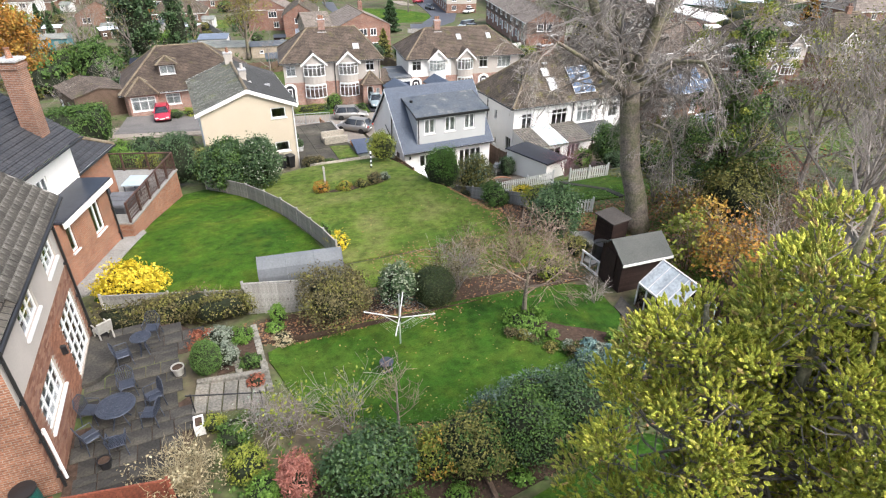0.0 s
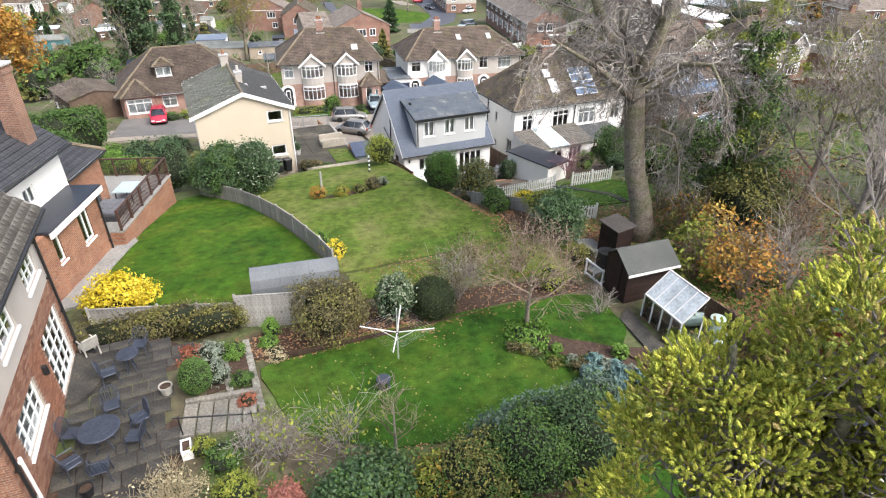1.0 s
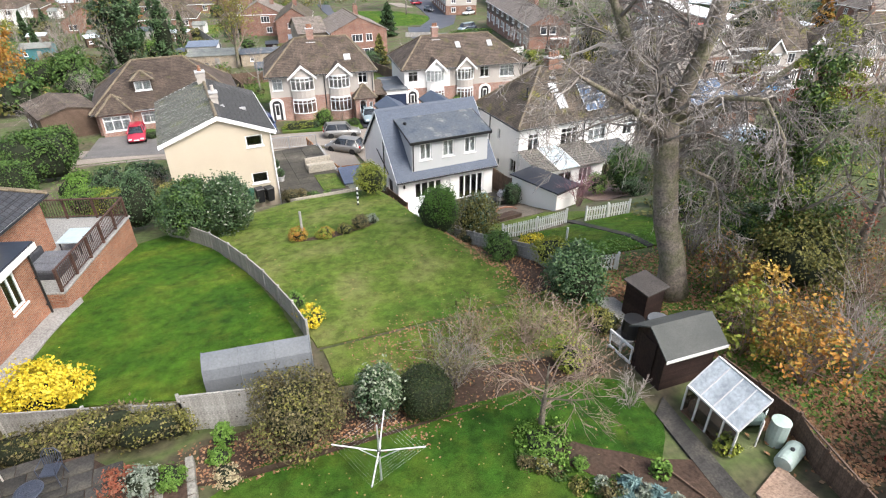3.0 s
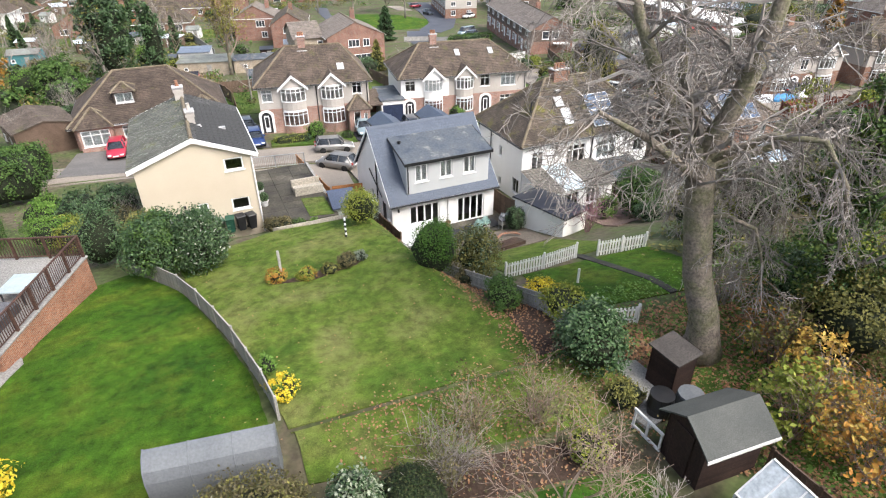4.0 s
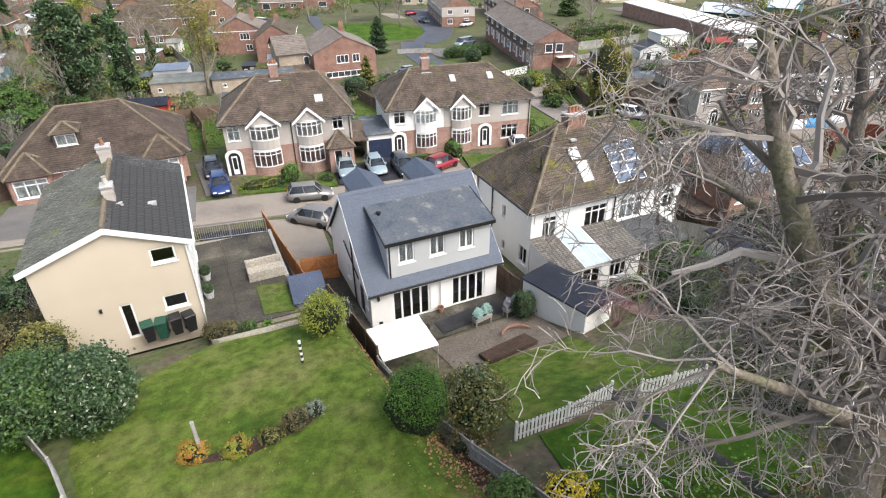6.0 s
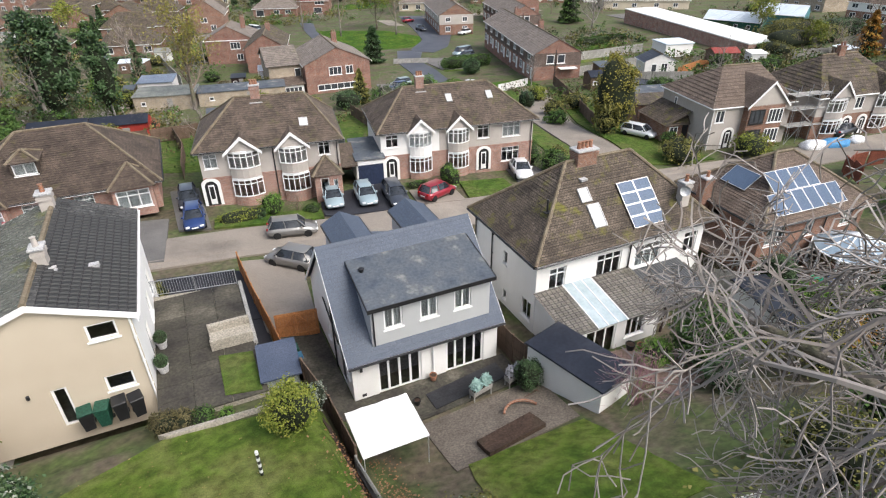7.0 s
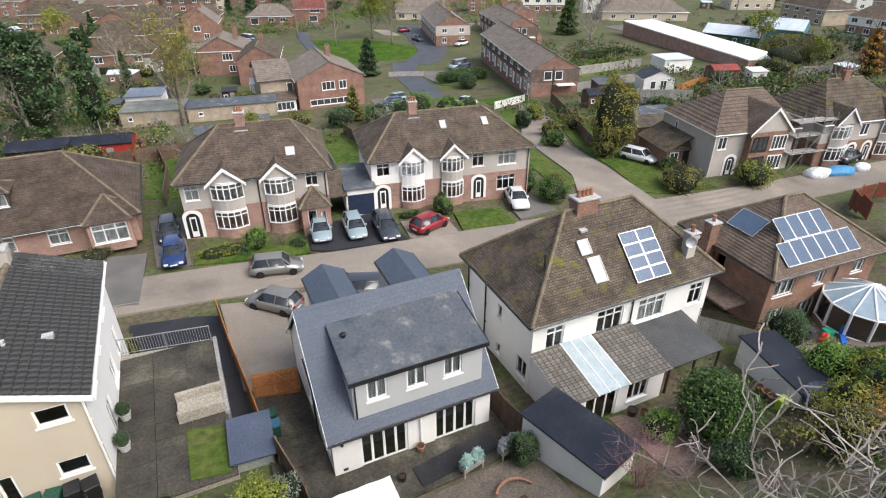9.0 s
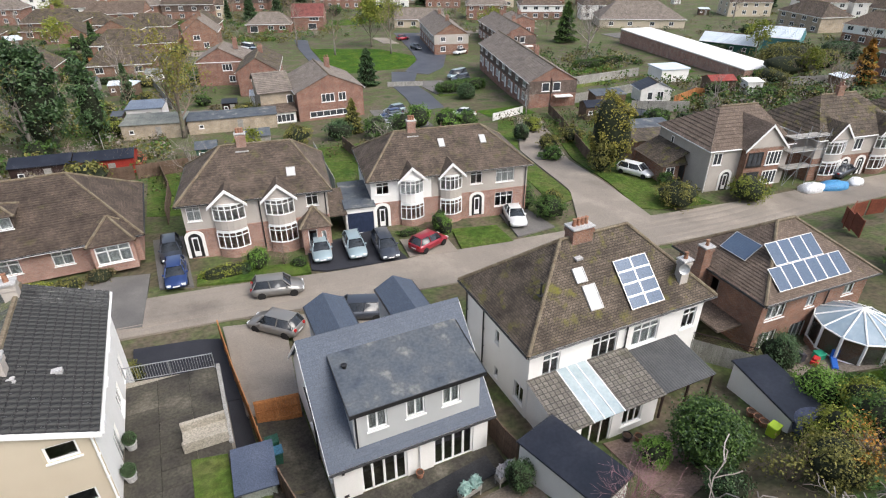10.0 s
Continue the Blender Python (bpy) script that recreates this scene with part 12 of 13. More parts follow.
for pts, hgt, wood, lab in (
        ([(71.5, 79.8), (90, 80.6)], 1.7, WOOD_GREY, "weathered panel fence along the terrace gardens"),
        ([(62, 66), (84, 68.5)], 1.7, WOOD_GREY, "grey panel fence behind the terrace"),
        ([(76, 56), (84, 59), (88, 57)], 1.5, WOOD_ORANGE, "orange panel fence round a back garden"),
        ([(67, 56.5), (74, 51.5)], 1.7, WOOD_GREY, "grey panel fence by the trampoline"),
        ([(1.5, 84.8), (13, 83.6)], 1.8, WOOD_ORANGE, "orange-brown panel fence by the gazebo"),
        ([(-20, 145), (-10.5, 140.8)], 1.9, WOOD_ORANGE, "bright timber panel fence among the far gardens"),
        ([(-24, 57), (-9, 56), (2, 57.5)], 1.7, WOOD_BROWN, "brown panel fence behind the bungalow"),
        ([(-6.5, 57), (-5.6, 47), (-6.0, 38.5)], 1.7, WOOD_BROWN, "brown panel fence between back gardens"),
        ([(11, 40), (12.5, 56)], 1.7, WOOD_GREY, "grey panel fence between the pairs' gardens"),
        ([(26.5, 40), (31, 56), (34, 62)], 1.6, WOOD_BROWN, "brown panel fence along the side road"),
        ([(44.0, 38), (50, 52), (54, 62)], 1.6, WOOD_BROWN, "brown panel fence beside the side road"),
        ([(-14, 75), (-17, 98)], 1.6, WOOD_GREY, "grey panel fence between long gardens"),
        ([(-4, 96), (-7, 120)], 1.6, WOOD_GREY, "grey panel fence between long gardens"),
        ([(-30, 80), (-34, 110)], 1.6, WOOD_BROWN, "brown panel fence between long gardens"),
        ([(-22, 105), (-27, 140)], 1.6, WOOD_GREY, "grey panel fence between long gardens"),
        ([(43.5, 62.5), (50, 64.5)], 1.2, WOOD_WHITE, "low white panel fence before the terrace"),
        ([(37.5, 96.5), (45, 94.0)], 1.0, WOOD_GREY, "low fence beside the lane"),
        ([(100, 58), (118, 52)], 1.7, WOOD_GREY, "grey panel fence behind the scaffolded house"),
        ([(17, 40), (17, 58)], 1.6, WOOD_BROWN, "brown panel fence in the back gardens"),
        ([(1.5, 39), (2.5, 57)], 1.6, WOOD_GREY, "grey panel fence in the back gardens")):
    panel_fence(pts, hgt, wood, lab)

# ---------------------------------------------------------------- trees of the town
def conifer(x, y, h, w, leaf, label, n=2200, size=0.28, seed=1, point=0.75):
    """A pointed evergreen: tiers of sprays on a tapered trunk."""
    rng = np.random.default_rng(seed)
    s = thing("conifer", pose(x, y, G(x, y) - 0.05), label, "tree")
    part("trunk", B().tube([(0, 0, 0), (0, 0, h * 0.9)], [0.035 * h, 0.02], 6), BARK, s, uv=False)
    f = 0.05 + 0.95 * rng.random(n) ** 1.35
    a = rng.uniform(0, 2 * math.pi, n)
    tier = 0.8 + 0.25 * np.sin(f * 38 + np.floor(a * 2)) + rng.normal(size=n) * 0.08
    r = w / 2 * (1 - f) ** point * tier * rng.uniform(0.55, 1.0, n) ** 0.5
    p = np.stack([np.cos(a) * r, np.sin(a) * r, f * h], 1)
    out = np.stack([np.cos(a), np.sin(a), np.full(n, -0.15)], 1) + rng.normal(size=(n, 3)) * 0.35
    out /= np.linalg.norm(out, axis=1)[:, None]
    sd = np.cross(out, rng.normal(size=(n, 3)))
    sd /= np.linalg.norm(sd, axis=1)[:, None]
    k = size * rng.uniform(0.7, 1.4, (n, 1))
    q = np.stack([p - out * k, p + sd * k * 0.5, p + out * k, p - sd * k * 0.5], 1).reshape(-1, 3)
    same_part("foliage", raw_mesh("foliage", q, quads(n), leaf), s)
    # dark solid added as painted shade behind the sprays
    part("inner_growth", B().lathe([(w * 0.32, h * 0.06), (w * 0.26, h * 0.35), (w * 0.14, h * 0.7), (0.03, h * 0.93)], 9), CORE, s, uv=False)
    return s


conifer(34.2, 99.5, 7.6, 5.0, LEAF_DARK, "dark pointed conifer beside the green", 2600, 0.26, 3, 0.55)
shrub(44.4, 34.8, 4.4, 8.8, mat_leaf("gold_olive_spray", [(0.1, 0.1, 0.02), (0.22, 0.2, 0.035), (0.32, 0.28, 0.06)]), "tall rounded golden-olive cypress beside the side road", 5200, 0.17, kind="tree", name="cypress", square=0.25, core=0.85)
shrub(42.9, 34.2, 3.2, 4.6, LEAF_OLIVE, "weeping olive shrub beside the tall conifer", 2400, 0.14, long=3.0, droop=0.6)
conifer(21.0, 66.5, 5.4, 3.4, LEAF_OLIVE, "olive conifer behind the pairs", 2400, 0.2, 5, 0.7)
conifer(117.4, 50.2, 8.5, 5.6, LEAF_ORANGE, "golden autumn conifer among the roofs", 2400, 0.3, 6, 0.7)
conifer(101.5, 124, 11.0, 7.0, LEAF_MID, "broad green conifer behind the terrace", 2400, 0.35, 7, 0.7)
shrub(-21.0, 77.5, 7.5, 16.5, LEAF_DARK, "great dark ivy-clad conifer in the long gardens", 9000, 0.3, kind="tree", name="conifer", core=0.68, shell=0.85)
shrub(-14.6, 78.5, 3.8, 12.5, LEAF_DARK, "slender dark conifer beside the great one", 3600, 0.26, kind="tree", name="conifer", core=0.66, shell=0.85)
shrub(-27.5, 66.0, 7.0, 6.0, LEAF_MID, "broad fir with blue-green sprays in the long gardens", 4200, 0.24, kind="tree", name="conifer", core=0.75, shell=0.6)
tree(-22.5, 75.5, 13.0, 0.3, 9.0, "bare grey tree among the conifers", BARK_PALE, LEAF_OLIVE, 500, 0.2, 3, 12, 0.2, twig=TWIG)
tree(-3.0, 76.6, 13.4, 0.32, 11.5, "half-bare tree with yellow autumn leaves", BARK, mat_leaf("yellow_autumn_leaf", [(0.15, 0.14, 0.03), (0.24, 0.21, 0.045), (0.16, 0.17, 0.05)]), 3000, 0.22, 3, 13, 0.28, twig=TWIG_BROWN, kids=(3, 6))
BIRCH = tree(37.0, 135.0, 13.5, 0.2, 9.0, "bare silver birch on the green", BARK_PALE, None, 0, depth=3, limbs=12, first=0.3, twig=TWIG_BROWN, kids=(3, 5))
copy_thing(BIRCH, pose(51.0, 131.0, G(51, 131), 0, 0, 120))
copy_thing(BIRCH, pose(30.8, 152.0, G(30.8, 152), 0, 0, 200))
tree(49.5, 142.5, 11.5, 0.25, 9.5, "yellow-green tree still in leaf on the green", BARK, LEAF_YELLOWGREEN, 4000, 0.3, 3, 11, 0.2)
tree(99.5, 111.0, 11.6, 0.28, 12, "broad bare grey tree behind the fences", BARK_PALE, None, 0, depth=3, limbs=13, first=0.15, twig=TWIG, kids=(4, 6))
tree(50.5, 63.5, 4.2, 0.12, 4.6, "bare rounded tree before the terrace", BARK_PALE, None, 0, depth=3, limbs=9, first=0.3, twig=TWIG, kids=(3, 5))
shrub(47.7, 80.5, 3.6, 3.0, LEAF_DARK, "clipped round evergreen before the terrace", 1700, 0.16, core=0.9)
shrub(49.5, 86.5, 11, 2.2, LEAF_MID, "dark clipped hedge along the front gardens", 2600, 0.18, d=3.0, kind="hedge", square=0.6, name="hedge", core=0.9)
shrub(88.0, 92.6, 14, 2.0, LEAF_MID, "clipped green hedge between gardens", 2600, 0.18, d=2.0, kind="hedge", square=0.6, name="hedge", core=0.9)
shrub(122.0, 91.0, 16, 2.4, LEAF_DARK, "dark hedge before the green hut", 2600, 0.2, d=3.2, kind="hedge", square=0.5, name="hedge", core=0.9)
shrub(129.0, 75.5, 14, 4.4, LEAF_OLIVE, "broad clipped olive hedge by the teal hall", 3200, 0.22, d=6, kind="hedge", square=0.5, name="hedge", core=0.9)
shrub(130.5, 66.5, 7, 3.6, LEAF_OLIVE, "rounded clipped olive bush", 1700, 0.2, core=0.9)
shrub(148.5, 75.5, 11, 3.2, LEAF_DARK, "dark clipped hedge with lighter top", 2200, 0.2, d=5, kind="hedge", square=0.6, name="hedge", core=0.9)
shrub(51.4, 20.1, 4.6, 2.6, LEAF_YELLOWGREEN, "yellow-green bush before the corner house", 1800, 0.13)
shrub(43.4, 22.4, 4.6, 2.6, LEAF_OLIVE, "spreading olive bush at the street corner", 1800, 0.13)
shrub(46.6, 27.2, 2.0, 1.6, LEAF_MID, "green bush beside the white car", 800, 0.12)
shrub(29.6, 41.0, 2.4, 2.4, LEAF_DARK, "rounded dark evergreen by the side road", 1400, 0.11, core=0.88)
shrub(41.2, 50.0, 2.2, 2.6, LEAF_DARK, "rounded dark evergreen by the verge", 1400, 0.11, core=0.88)
for px, py, w, h, leaf in ((31.0, 64.5, 5.0, 3.4, LEAF_LIGHT), (34.4, 61.0, 4.6, 3.2, LEAF_LIGHT), (38.0, 61.6, 3.4, 2.6, LEAF_MID), (27.0, 60.5, 4.4, 3.4, LEAF_MID), (23.0, 61.5, 4.6, 3.2, LEAF_MID), (18.0, 63.5, 4.2, 2.8, LEAF_DARK), (12.0, 64.0, 4.4, 2.6, LEAF_OLIVE), (42.5, 45.0, 3.0, 2.0, LEAF_OLIVE), (40.3, 41.0, 2.6, 1.8, LEAF_MID), (45.5, 54.0, 3.0, 2.0, LEAF_YELLOWGREEN), (47.5, 47.0, 3.4, 2.2, LEAF_OLIVE), (33.0, 52.0, 2.6, 2.0, LEAF_MID), (-12.5, 82.5, 4.0, 3.0, LEAF_YELLOWGREEN), (-16.5, 92.0, 4.4, 4.0, LEAF_LIGHT), (-28.5, 66.0, 5.0, 4.0, LEAF_MID), (-32.5, 70.0, 5.4, 5.0, LEAF_LIGHT), (7.0, 82.0, 5.0, 3.0, LEAF_OLIVE), (-9.5, 61.0, 3.0, 2.4, LEAF_RUST), (112.0, 62.0, 10.0, 5.0, LEAF_OLIVE), (103.0, 58.0, 6.0, 3.6, LEAF_OLIVE), (64.0, 47.0, 4.0, 2.6, LEAF_MID)):
    shrub(px, py, w, h, leaf, "loose garden bush in the back gardens", 1500, 0.15)
for px, py, h in ((-34.0, 50.0, 9.5), (-38.0, 60.0, 11.0), (-43.5, 74.0, 12.0), (-40.0, 44.0, 9.0), (-47.0, 92.0, 12.0)):
    tree(px, py, h, 0.22, h * 0.8, "autumn tree with orange leaves among the gardens", BARK, LEAF_ORANGE, 3600, 0.26, 3, 11, 0.2, twig=TWIG_BROWN)
shrub(-25.5, 21.5, 5.4, 3.2, LEAF_MID, "tall clipped dark conifer hedge by the drive", 4200, 0.12, d=2.0, kind="hedge", square=0.6, name="hedge", core=0.9)
shrub(-30.6, 22.0, 5.0, 3.0, LEAF_MID, "tall clipped conifer hedge along the road", 3600, 0.12, d=2.0, kind="hedge", square=0.6, name="hedge", core=0.9)
bare_shrub(-27.5, 33.0, 5.0, 4.2, TWIG, "bare grey tree before the outbuilding", 14, 2, name="tree", kind="tree")
bare_shrub(-24.0, 46.0, 6.0, 5.0, TWIG, "bare grey tree behind the bungalow", 16, 2, name="tree", kind="tree")
tree(-31.5, 86.0, 9.0, 0.2, 9.0, "rounded bare grey tree in the long gardens", BARK_PALE, None, 0, depth=3, limbs=12, first=0.15, twig=TWIG, kids=(3, 5))

WOODS = (
    tree(-50.0, 160.0, 10.0, 0.22, 9.0, "bare grey tree in a back garden", BARK_PALE, None, 0, depth=3, limbs=8, first=0.2, twig=TWIG, kids=(2, 5)),
    tree(-36.0, 150.0, 9.0, 0.2, 9.5, "bare brown tree in a back garden", BARK, None, 0, depth=3, limbs=8, first=0.2, twig=TWIG_BROWN, kids=(2, 5)),
    tree(-28.0, 165.0, 8.0, 0.2, 7.5, "garden tree with thin yellow-green leaves", BARK, LEAF_YELLOWGREEN, 1500, 0.3, 2, 12, 0.2, kids=(4, 6)),
    conifer(-46.0, 175.0, 9.0, 4.0, LEAF_DARK, "dark pointed evergreen in a back garden", 1300, 0.38, 21),
    shrub(-20.0, 170.0, 5.0, 3.6, LEAF_MID, "rounded green garden bush", 620, 0.28),
    shrub(-14.0, 166.0, 4.4, 2.8, LEAF_OLIVE, "loose olive garden bush", 560, 0.28),
    shrub(-4.0, 172.0, 9.0, 2.0, LEAF_DARK, "long clipped garden hedge", 800, 0.26, d=1.6, kind="hedge", square=0.6, name="hedge", core=0.9),
    bare_shrub(-6.0, 146.0, 5.5, 4.0, TWIG, "bare thicket of grey twigs", 9, 2),
    bare_shrub(-14.0, 150.0, 5.5, 3.6, TWIG_BROWN, "bare thicket of brown twigs", 9, 2),
)
wrng = random.Random(17)


def as_one(ob):
    """Joins a plant's parts into one mesh, for the many copies further off."""
    v, f, mi, mats = [], [], [], []
    for c in list(ob.children):
        i = len(v)
        v += [tuple(p.co) for p in c.data.vertices]
        fs = [tuple(i + k for k in p.vertices) for p in c.data.polygons]
        f += fs
        mats.append(c.data.materials[0])
        mi += [len(mats) - 1] * len(fs)
        bpy.data.objects.remove(c)
    kind, lab, m = ob.name.split(".")[0], ob["label"], ob.matrix_basis.copy()
    bpy.data.objects.remove(ob)
    me = bpy.data.meshes.new(kind)
    me.from_pydata(v, [], f)
    for mt in mats:
        me.materials.append(mt)
    me.polygons.foreach_set("material_index", mi)
    o = new(kind, me)
    o.matrix_basis = m
    return tagged(o, lab, "shrub" if kind == "shrub" else "hedge" if kind == "hedge" else "tree")


WOODS = tuple(as_one(w) for w in WOODS)


def clear(px, py, gap):
    if any((px - a) ** 2 + (py - b) ** 2 < gap * gap for a, b in TAKEN):
        return False
    if 24 < px < 60 and 66 < py < 160 or 50 < px < 76 and 110 < py < 165:
        return False
    return not (48 < px < 72 and 60 < py < 112) and not (100 < px < 122 and 62 < py < 120)


def scatter(n, x0, x1, y0, y1, weights, gap=9.0, sc=(0.7, 1.25)):
    for k in range(n):
        px, py = wrng.uniform(x0, x1), wrng.uniform(y0, y1)
        kind = wrng.choices(range(9), weights)[0]
        if clear(px, py, gap):
            s = wrng.uniform(*sc)
            ob = copy_thing(WOODS[kind], pose(px, py, G(px, py) - 0.05, 0, 0, wrng.uniform(0, 360)) @ Matrix.Diagonal((s, s, s * wrng.uniform(0.85, 1.1), 1)))


scatter(90, -60, 4, 92, 205, (5, 6, 0.4, 0.5, 2.5, 2.5, 2.5, 6, 6), 7, (0.6, 1.0))
scatter(26, -44, -8, 40, 95, (2, 2, 0.3, 2, 3, 3, 2, 5, 5), 8)
scatter(50, 55, 150, 120, 215, (3, 3, 2, 2, 3, 3, 3, 1, 1), 10)
scatter(46, 120, 260, 30, 150, (3, 3, 2, 3, 4, 3, 3, 1, 1), 10)
scatter(40, -62, 60, 205, 250, (4, 4, 2, 3, 2, 2, 2, 1, 1), 10)
scatter(40, 70, 116, 22, 62, (2, 2, 1, 1, 3, 3, 2, 2, 2), 9, (0.5, 0.9))
scatter(14, -10, 26, 40, 60, (1, 1, 1, 0, 3, 3, 2, 3, 3), 6, (0.4, 0.7))
scatter(40, 40, 120, -45, 4, (4, 4, 2, 1, 3, 3, 1, 2, 2), 9)
scatter(26, -60, 4, 95, 200, (1, 1, 0, 2, 2, 2, 3, 2, 2), 6, (0.5, 0.9))
# belt of tall evergreens and bare trees at the far edge of the town
for k in range(60):
    px = -80 + 3.2 * k + wrng.uniform(-2, 2)
    py = 284 - 0.42 * (px + 30) + wrng.uniform(-8, 10)
    kind = (3, 3, 0, 3, 1)[k % 5]
    s = wrng.uniform(1.1, 1.7)
    copy_thing(WOODS[kind], pose(px, py, G(px, py), 0, 0, wrng.uniform(0, 360)) @ Matrix.Diagonal((s * 1.3, s * 1.3, s, 1)))
# right-hand thicket below the great tree
for k in range(26):
    px, py = wrng.uniform(15, 44), wrng.uniform(-40, -21)
    s = wrng.uniform(0.6, 1.0)
    copy_thing(WOODS[(0, 7, 1, 8, 5, 7, 4, 0)[k % 8]], pose(px, py, G(px, py) - 0.05, 0, 0, wrng.uniform(0, 360)) @ Matrix.Diagonal((s, s, s, 1)))


# ---------------------------------------------------------------- growth of the far gardens, too small to tell apart
def growth(label, leaf, n, seed, boxes, size=0.34):
    rng = np.random.default_rng(seed)
    out = []
    for k in range(n):
        x0, x1, y0, y1 = boxes[k % len(boxes)]
        px, py = rng.uniform(x0, x1), rng.uniform(y0, y1)
        if not clear(px, py, 8.0):
            continue
        r, h = rng.uniform(0.7, 2.2), rng.uniform(0.7, 2.6)
        q = leaf_cloud(rng, 40, r, r * rng.uniform(0.6, 1.4), h, size, lumps(rng), 0.5)
        out.append(q + [px, py, G(px, py) - 0.1])
    q = np.concatenate(out)
    ob = new("garden_growth", raw_mesh("garden_growth", q, quads(len(q) // 4), leaf))
    tagged(ob, label, "shrubs", kind="stuff")


FAR_GARDENS = ((-60, 5, 92, 210), (72, 100, 40, 110), (122, 240, 20, 140), (60, 160, 150, 215), (-50, 60, 180, 260), (-42, -6, 58, 100), (74, 120, 20, 62), (0, 50, 150, 215))
growth("green shrubs and beds of the far gardens", LEAF_MID, 480, 41, FAR_GARDENS)
growth("olive shrubs and beds of the far gardens", LEAF_OLIVE, 480, 42, FAR_GARDENS)
growth("dark evergreen growth of the far gardens", LEAF_DARK, 260, 43, FAR_GARDENS)
growth("brown winter growth of the far gardens", LEAF_BROWN, 480, 44, FAR_GARDENS, 0.28)
growth("bare twiggy growth of the far gardens", TWIG, 600, 45, FAR_GARDENS, 0.2)
growth("brown growth behind the pairs of houses", LEAF_BROWN, 60, 46, ((-8, 27, 39, 60), (44, 62, 44, 62)), 0.22)
growth("green growth behind the pairs of houses", LEAF_MID, 60, 47, ((-8, 27, 39, 60), (44, 62, 44, 62)), 0.22)
patch("verge", [(31.0, 27), (34.6, 28), (37.8, 45), (46.8, 61.6), (44.5, 62.6), (35.5, 47)], 0.12, GRASS_ROUGH, "grass verge beside the side road", "lawn", 1.0)
patch("verge", [(38.9, 22.5), (47.5, 21.2), (47.0, 30), (49.0, 42), (53.5, 56), (51.3, 59.5), (42.9, 40), (41.0, 30)], 0.12, GRASS_ROUGH, "grass verge before the corner house", "lawn", 1.0)
patch("lawn", [(-8, 40), (26, 36.5), (26, 60), (-8, 61)], 0.04, GRASS_ROUGH, "back gardens behind the pairs of houses", "lawn", 1.5)
patch("lawn", [(60, 62.5), (70, 60.5), (88, 66.5), (90, 79), (72, 78.5), (64, 68)], 0.04, GRASS_ROUGH, "rough back garden grass behind the terrace", "lawn", 1.5)


# ---------------------------------------------------------------- clutter of the gardens behind the white house
patch("patio", [(13.6, -7.4), (17.2, -6.6), (17.4, -2.8), (13.8, -2.2)], 0.07, mat("reddish_paving", [(0.16, 0.11, 0.09), (0.25, 0.18, 0.145)], 0.9, 8, 0.85, 0.3, coord="World"), "worn reddish paving behind the white house", "patio", 0.5)
patch("patio", [(27.6, -3.6), (33.5, -5.4), (34.0, -3.8), (31.2, -1.0), (27.4, -0.8)], 0.06, mat("pale_brown_paving", [(0.16, 0.135, 0.11), (0.24, 0.2, 0.165)], 0.9, 8, 0.85, 0.3, coord="World"), "brown paved strip before the conservatory", "patio", 0.5)
patch("lawn", [(25.4, -9.5), (36, -11.5), (38, -5.4), (33.6, -5.6), (27.6, -4.0)], 0.06, LAWN_LEFT, "green back lawn behind the conservatory", "lawn", 0.6)


def plastic_toy(x, y, turn, c, label, parts):
    t = thing("garden_toy", pose(x, y, G(x, y) + 0.06, 0, 0, turn), label, "toy")
    m = mat("toy_plastic", [c, tuple(v * 1.2 for v in c)], 3, 12, 0.4, 0.0, grain=0.04)
    for nm, d in parts:
        part(nm, B().rbox(*d, 0.04), m, t)


plastic_toy(29.4, -2.8, 20, (0.4, 0.03, 0.03), "red plastic ride-on toy by the wall", (("body", (-0.4, 0.4, -0.2, 0.2, 0.12, 0.4)), ("seat", (-0.3, 0.0, -0.15, 0.15, 0.4, 0.55))))
plastic_toy(30.2, -2.5, -15, (0.03, 0.3, 0.18), "green plastic toy box by the conservatory", (("box", (-0.3, 0.3, -0.25, 0.25, 0, 0.4)), ("lid", (-0.32, 0.32, -0.27, 0.27, 0.4, 0.46))))
plastic_toy(30.3, -3.4, 40, (0.03, 0.12, 0.45), "blue plastic play slide on the paving", (("slide", (-0.6, 0.5, -0.18, 0.18, 0.05, 0.2)), ("ladder", (0.5, 0.6, -0.2, 0.2, 0, 0.7))))
plastic_toy(28.7, -2.3, 5, (0.05, 0.05, 0.06), "dark pushchair and clutter by the brick wall", (("frame", (-0.3, 0.3, -0.2, 0.2, 0.25, 0.7)), ("hood", (-0.3, 0.0, -0.22, 0.22, 0.7, 0.95))))
plastic_toy(21.6, -5.9, 10, (0.35, 0.5, 0.04), "lime green and white garden box", (("box", (-0.3, 0.3, -0.25, 0.25, 0, 0.6)), ("lid", (-0.32, 0.32, -0.27, 0.27, 0.6, 0.66))))
for k, (px, py) in enumerate(((22.0, -4.3), (21.9, -4.8), (21.8, -5.2))):
    pot(px, py, G(px, py) + 0.05, 0.24, 0.36, BRICK_RED, "terracotta pot beside the white garage")
pot(4.3, 0.0, 1.12, 0.2, 0.34, BRICK_RED, "terracotta pot beside the glass doors")
pot(15.0, -2.6, G(15, -2.6) + 0.08, 0.26, 0.4, PVC_BLACK, "black pot on the reddish paving")
pot(15.5, -2.9, G(15.5, -2.9) + 0.08, 0.22, 0.34, BRICK_RED, "terracotta pot on the reddish paving")

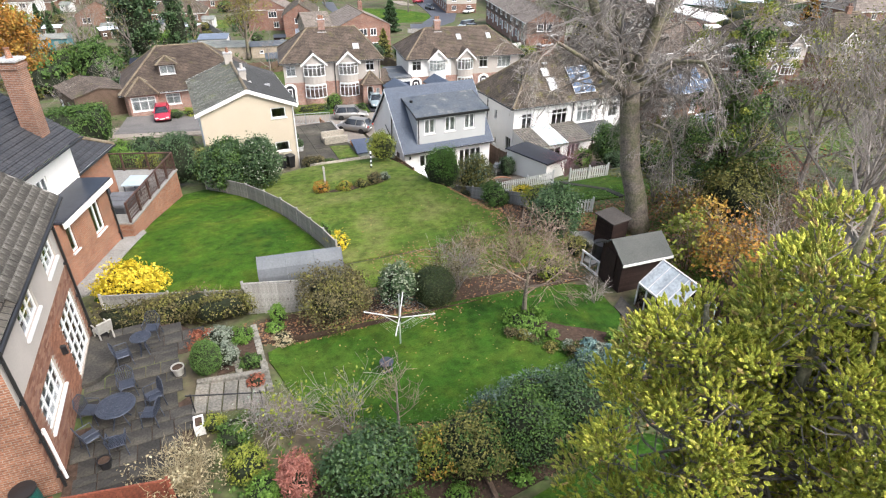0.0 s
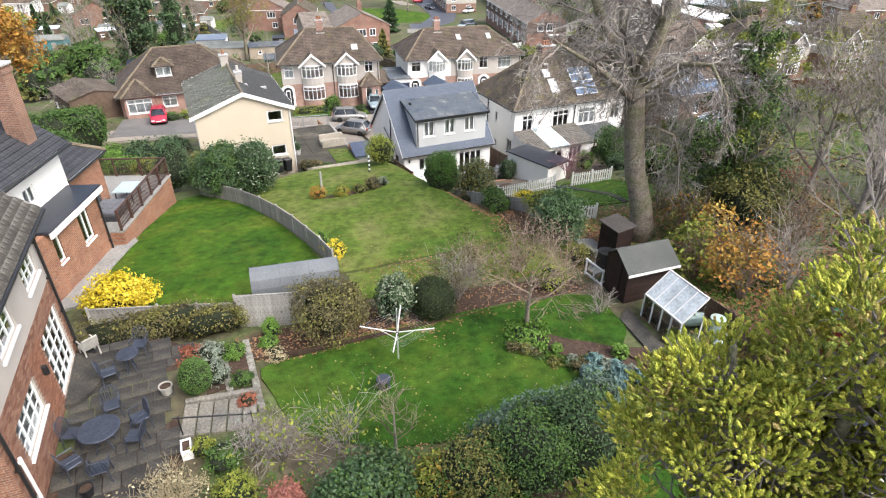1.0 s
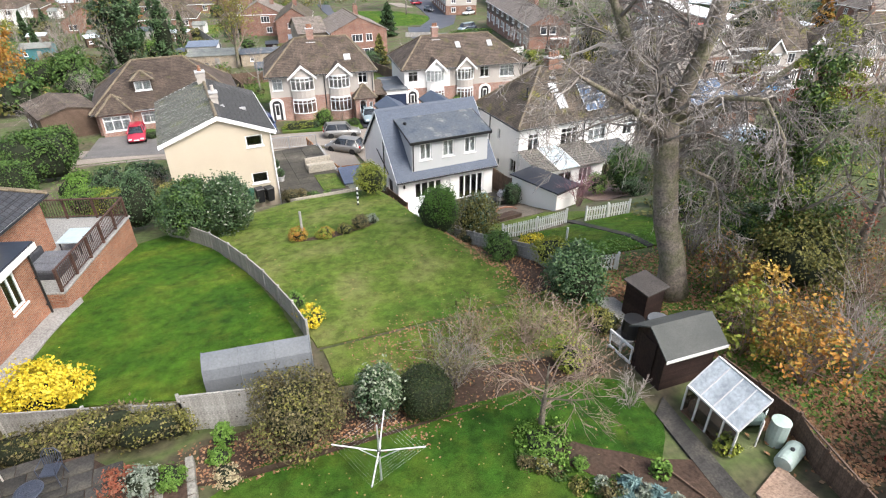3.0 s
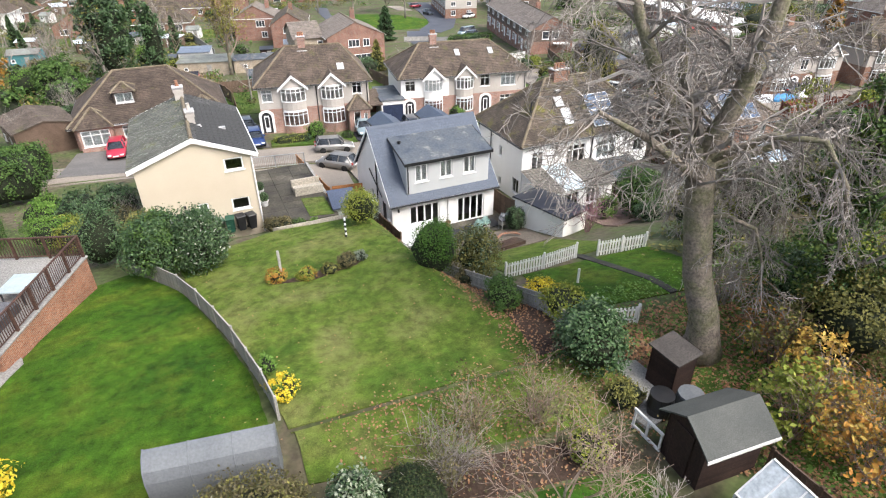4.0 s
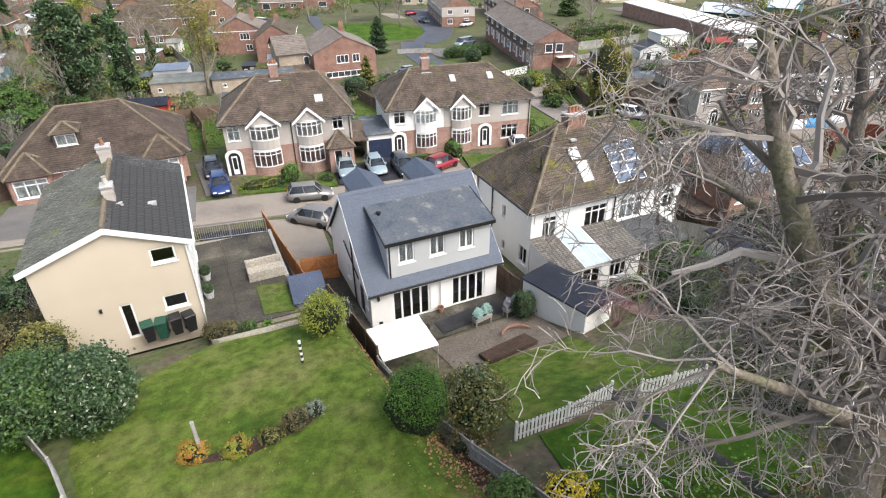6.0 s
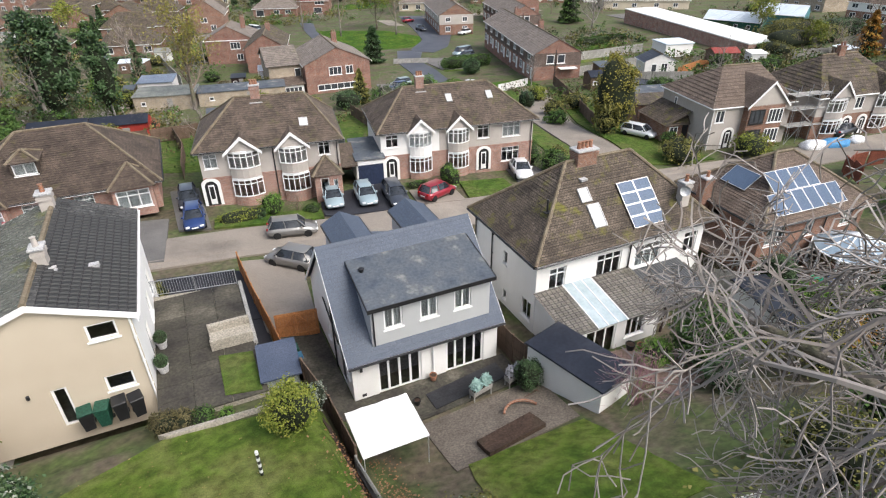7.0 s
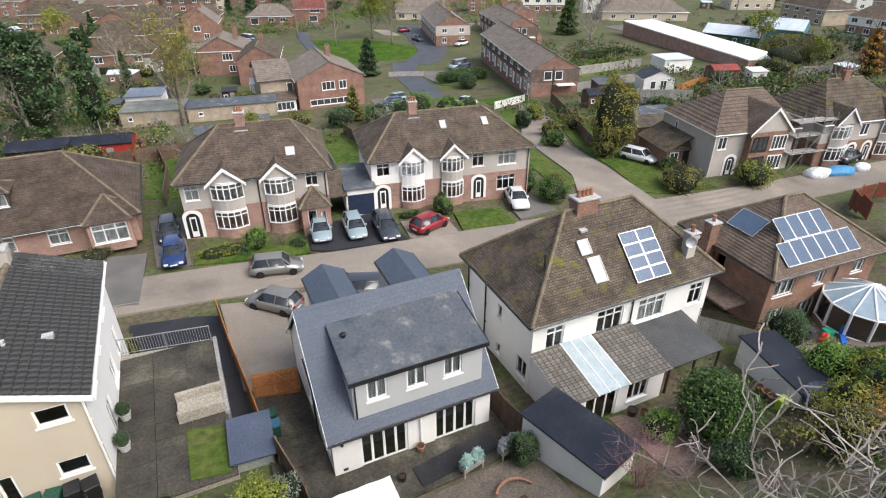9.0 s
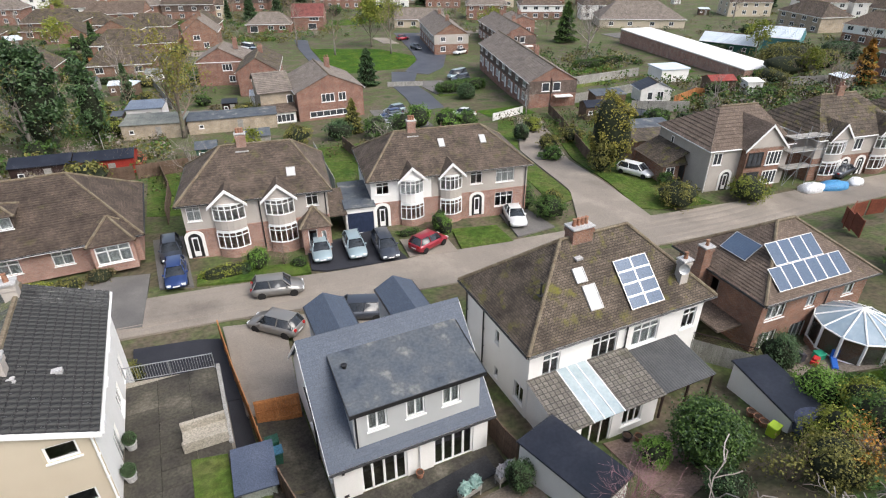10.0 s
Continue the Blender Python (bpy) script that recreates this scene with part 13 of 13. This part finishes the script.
pool = thing("covered_pool", pose(23.2, -7.2, G(23.2, -7.2)), "round paddling pool under a dark blue cover", "pool")
part("wall", B().lathe([(1.25, 0), (1.3, 0.3), (1.28, 0.55)], 24), mat("dark_blue_vinyl", [(0.02, 0.03, 0.07), (0.04, 0.05, 0.1)], 1.2, 8, 0.4, 0.2, 0.01), pool)
part("cover", B().lathe([(1.32, 0.5), (1.3, 0.58), (0.7, 0.62), (0.02, 0.56)], 24), mat("blue_black_cover", [(0.025, 0.032, 0.06), (0.06, 0.07, 0.11)], 1.0, 5, 0.35, 0.4, 0.03), pool)
hoop = thing("paddling_pool", pose(22.4, -8.6, G(22.4, -8.6) + 0.03), "small pale blue paddling pool", "pool")
part("rim", B().tube([(0.5 * math.cos(2 * math.pi * k / 20), 0.5 * math.sin(2 * math.pi * k / 20), 0.15) for k in range(21)], 0.09, 8), mat("pale_blue_plastic", [(0.1, 0.35, 0.5), (0.14, 0.42, 0.55)], 3, 12, 0.4, 0.0), hoop)
part("base", B().lathe([(0.48, 0.0), (0.48, 0.06), (0.02, 0.06)], 20), PVC, hoop)
shrub(21.3, -8.0, 1.9, 1.6, LEAF_YELLOWGREEN, "bright yellow-green rounded shrub by the pool", 1500, 0.08)
shrub(25.6, -5.4, 2.6, 2.4, LEAF_LIGHT, "loose bright green shrub behind the garage", 1700, 0.1)
shrub(26.0, -7.6, 2.8, 2.2, LEAF_YELLOWGREEN, "tall yellow-green shrub on the lawn edge", 1500, 0.1)
shrub(15.6, -7.9, 2.0, 1.4, LEAF_DARK, "dark low shrub below the paving", 1200, 0.09)
bare_shrub(18.6, -8.8, 3.4, 2.0, TWIG_BROWN, "brown winter shrub with a few leaves", 14, 2, leaves=LEAF_OLIVE, n=700, size=0.09)
bare_shrub(21.5, -10.0, 3.4, 2.2, TWIG_BROWN, "brown and yellow winter shrub in the garden", 14, 2, leaves=LEAF_ORANGE, n=600, size=0.09)


def trellis(xa, ya, xb, yb, h):
    t = thing("trellis_fence", pose(xa, ya, G(xa, ya), 0, 0, math.degrees(math.atan2(yb - ya, xb - xa))), "weathered fence with lattice trellis on top", "fence")
    ln = math.hypot(xb - xa, yb - ya)
    n = int(ln / 0.16)
    for k in range(n):
        part("board", B().box(k * 0.16, k * 0.16 + 0.15, -0.012, 0.012, 0, h), WOOD_GREY, t)
    for k in range(int(ln / 0.2)):
        x = k * 0.2
        part("lattice_bar", B().tube([(x, 0.01, h), (min(ln, x + 0.5), 0.01, h + 0.5)], 0.014, 4), WOOD_DARK, t)
        part("lattice_bar", B().tube([(x, -0.01, h + 0.5), (min(ln, x + 0.5), -0.01, h)], 0.014, 4), WOOD_DARK, t)
    part("top_rail", B().box(0, ln, -0.03, 0.03, h + 0.5, h + 0.55), WOOD_DARK, t)


trellis(23.0, 1.4, 25.4, -1.6, 1.5)

# raised timber bed by the garage wall and brick edging on the gravel
rb = thing("raised_bed", pose(8.45, -4.3, 1.05, 0, 0, 14), "raised timber bed of soil by the garage wall", "flower bed")
for d in ((-0.45, -0.38, -1.1, 1.1), (0.38, 0.45, -1.1, 1.1), (-0.38, 0.38, -1.1, -1.03), (-0.38, 0.38, 1.03, 1.1)):
    part("side_board", B().box(*d, -0.1, 0.35), WOOD_BROWN, rb)
part("soil", B().box(-0.38, 0.38, -1.03, 1.03, -0.1, 0.27), EARTH, rb)
ed = thing("brick_edging", pose(7.0, -4.6, G(7, -4.6) + 0.06), "curved edging of red bricks on the gravel", "edging")
for k in range(11):
    a = 0.5 + 0.2 * k
    part("brick", B().rbox(-0.1, 0.1, -0.05, 0.05, 0, 0.1, 0.01).moved(pose(0.95 * math.cos(a), 0.95 * math.sin(a), 0, 0, 0, math.degrees(a) + 90)), BRICK_RED, ed)
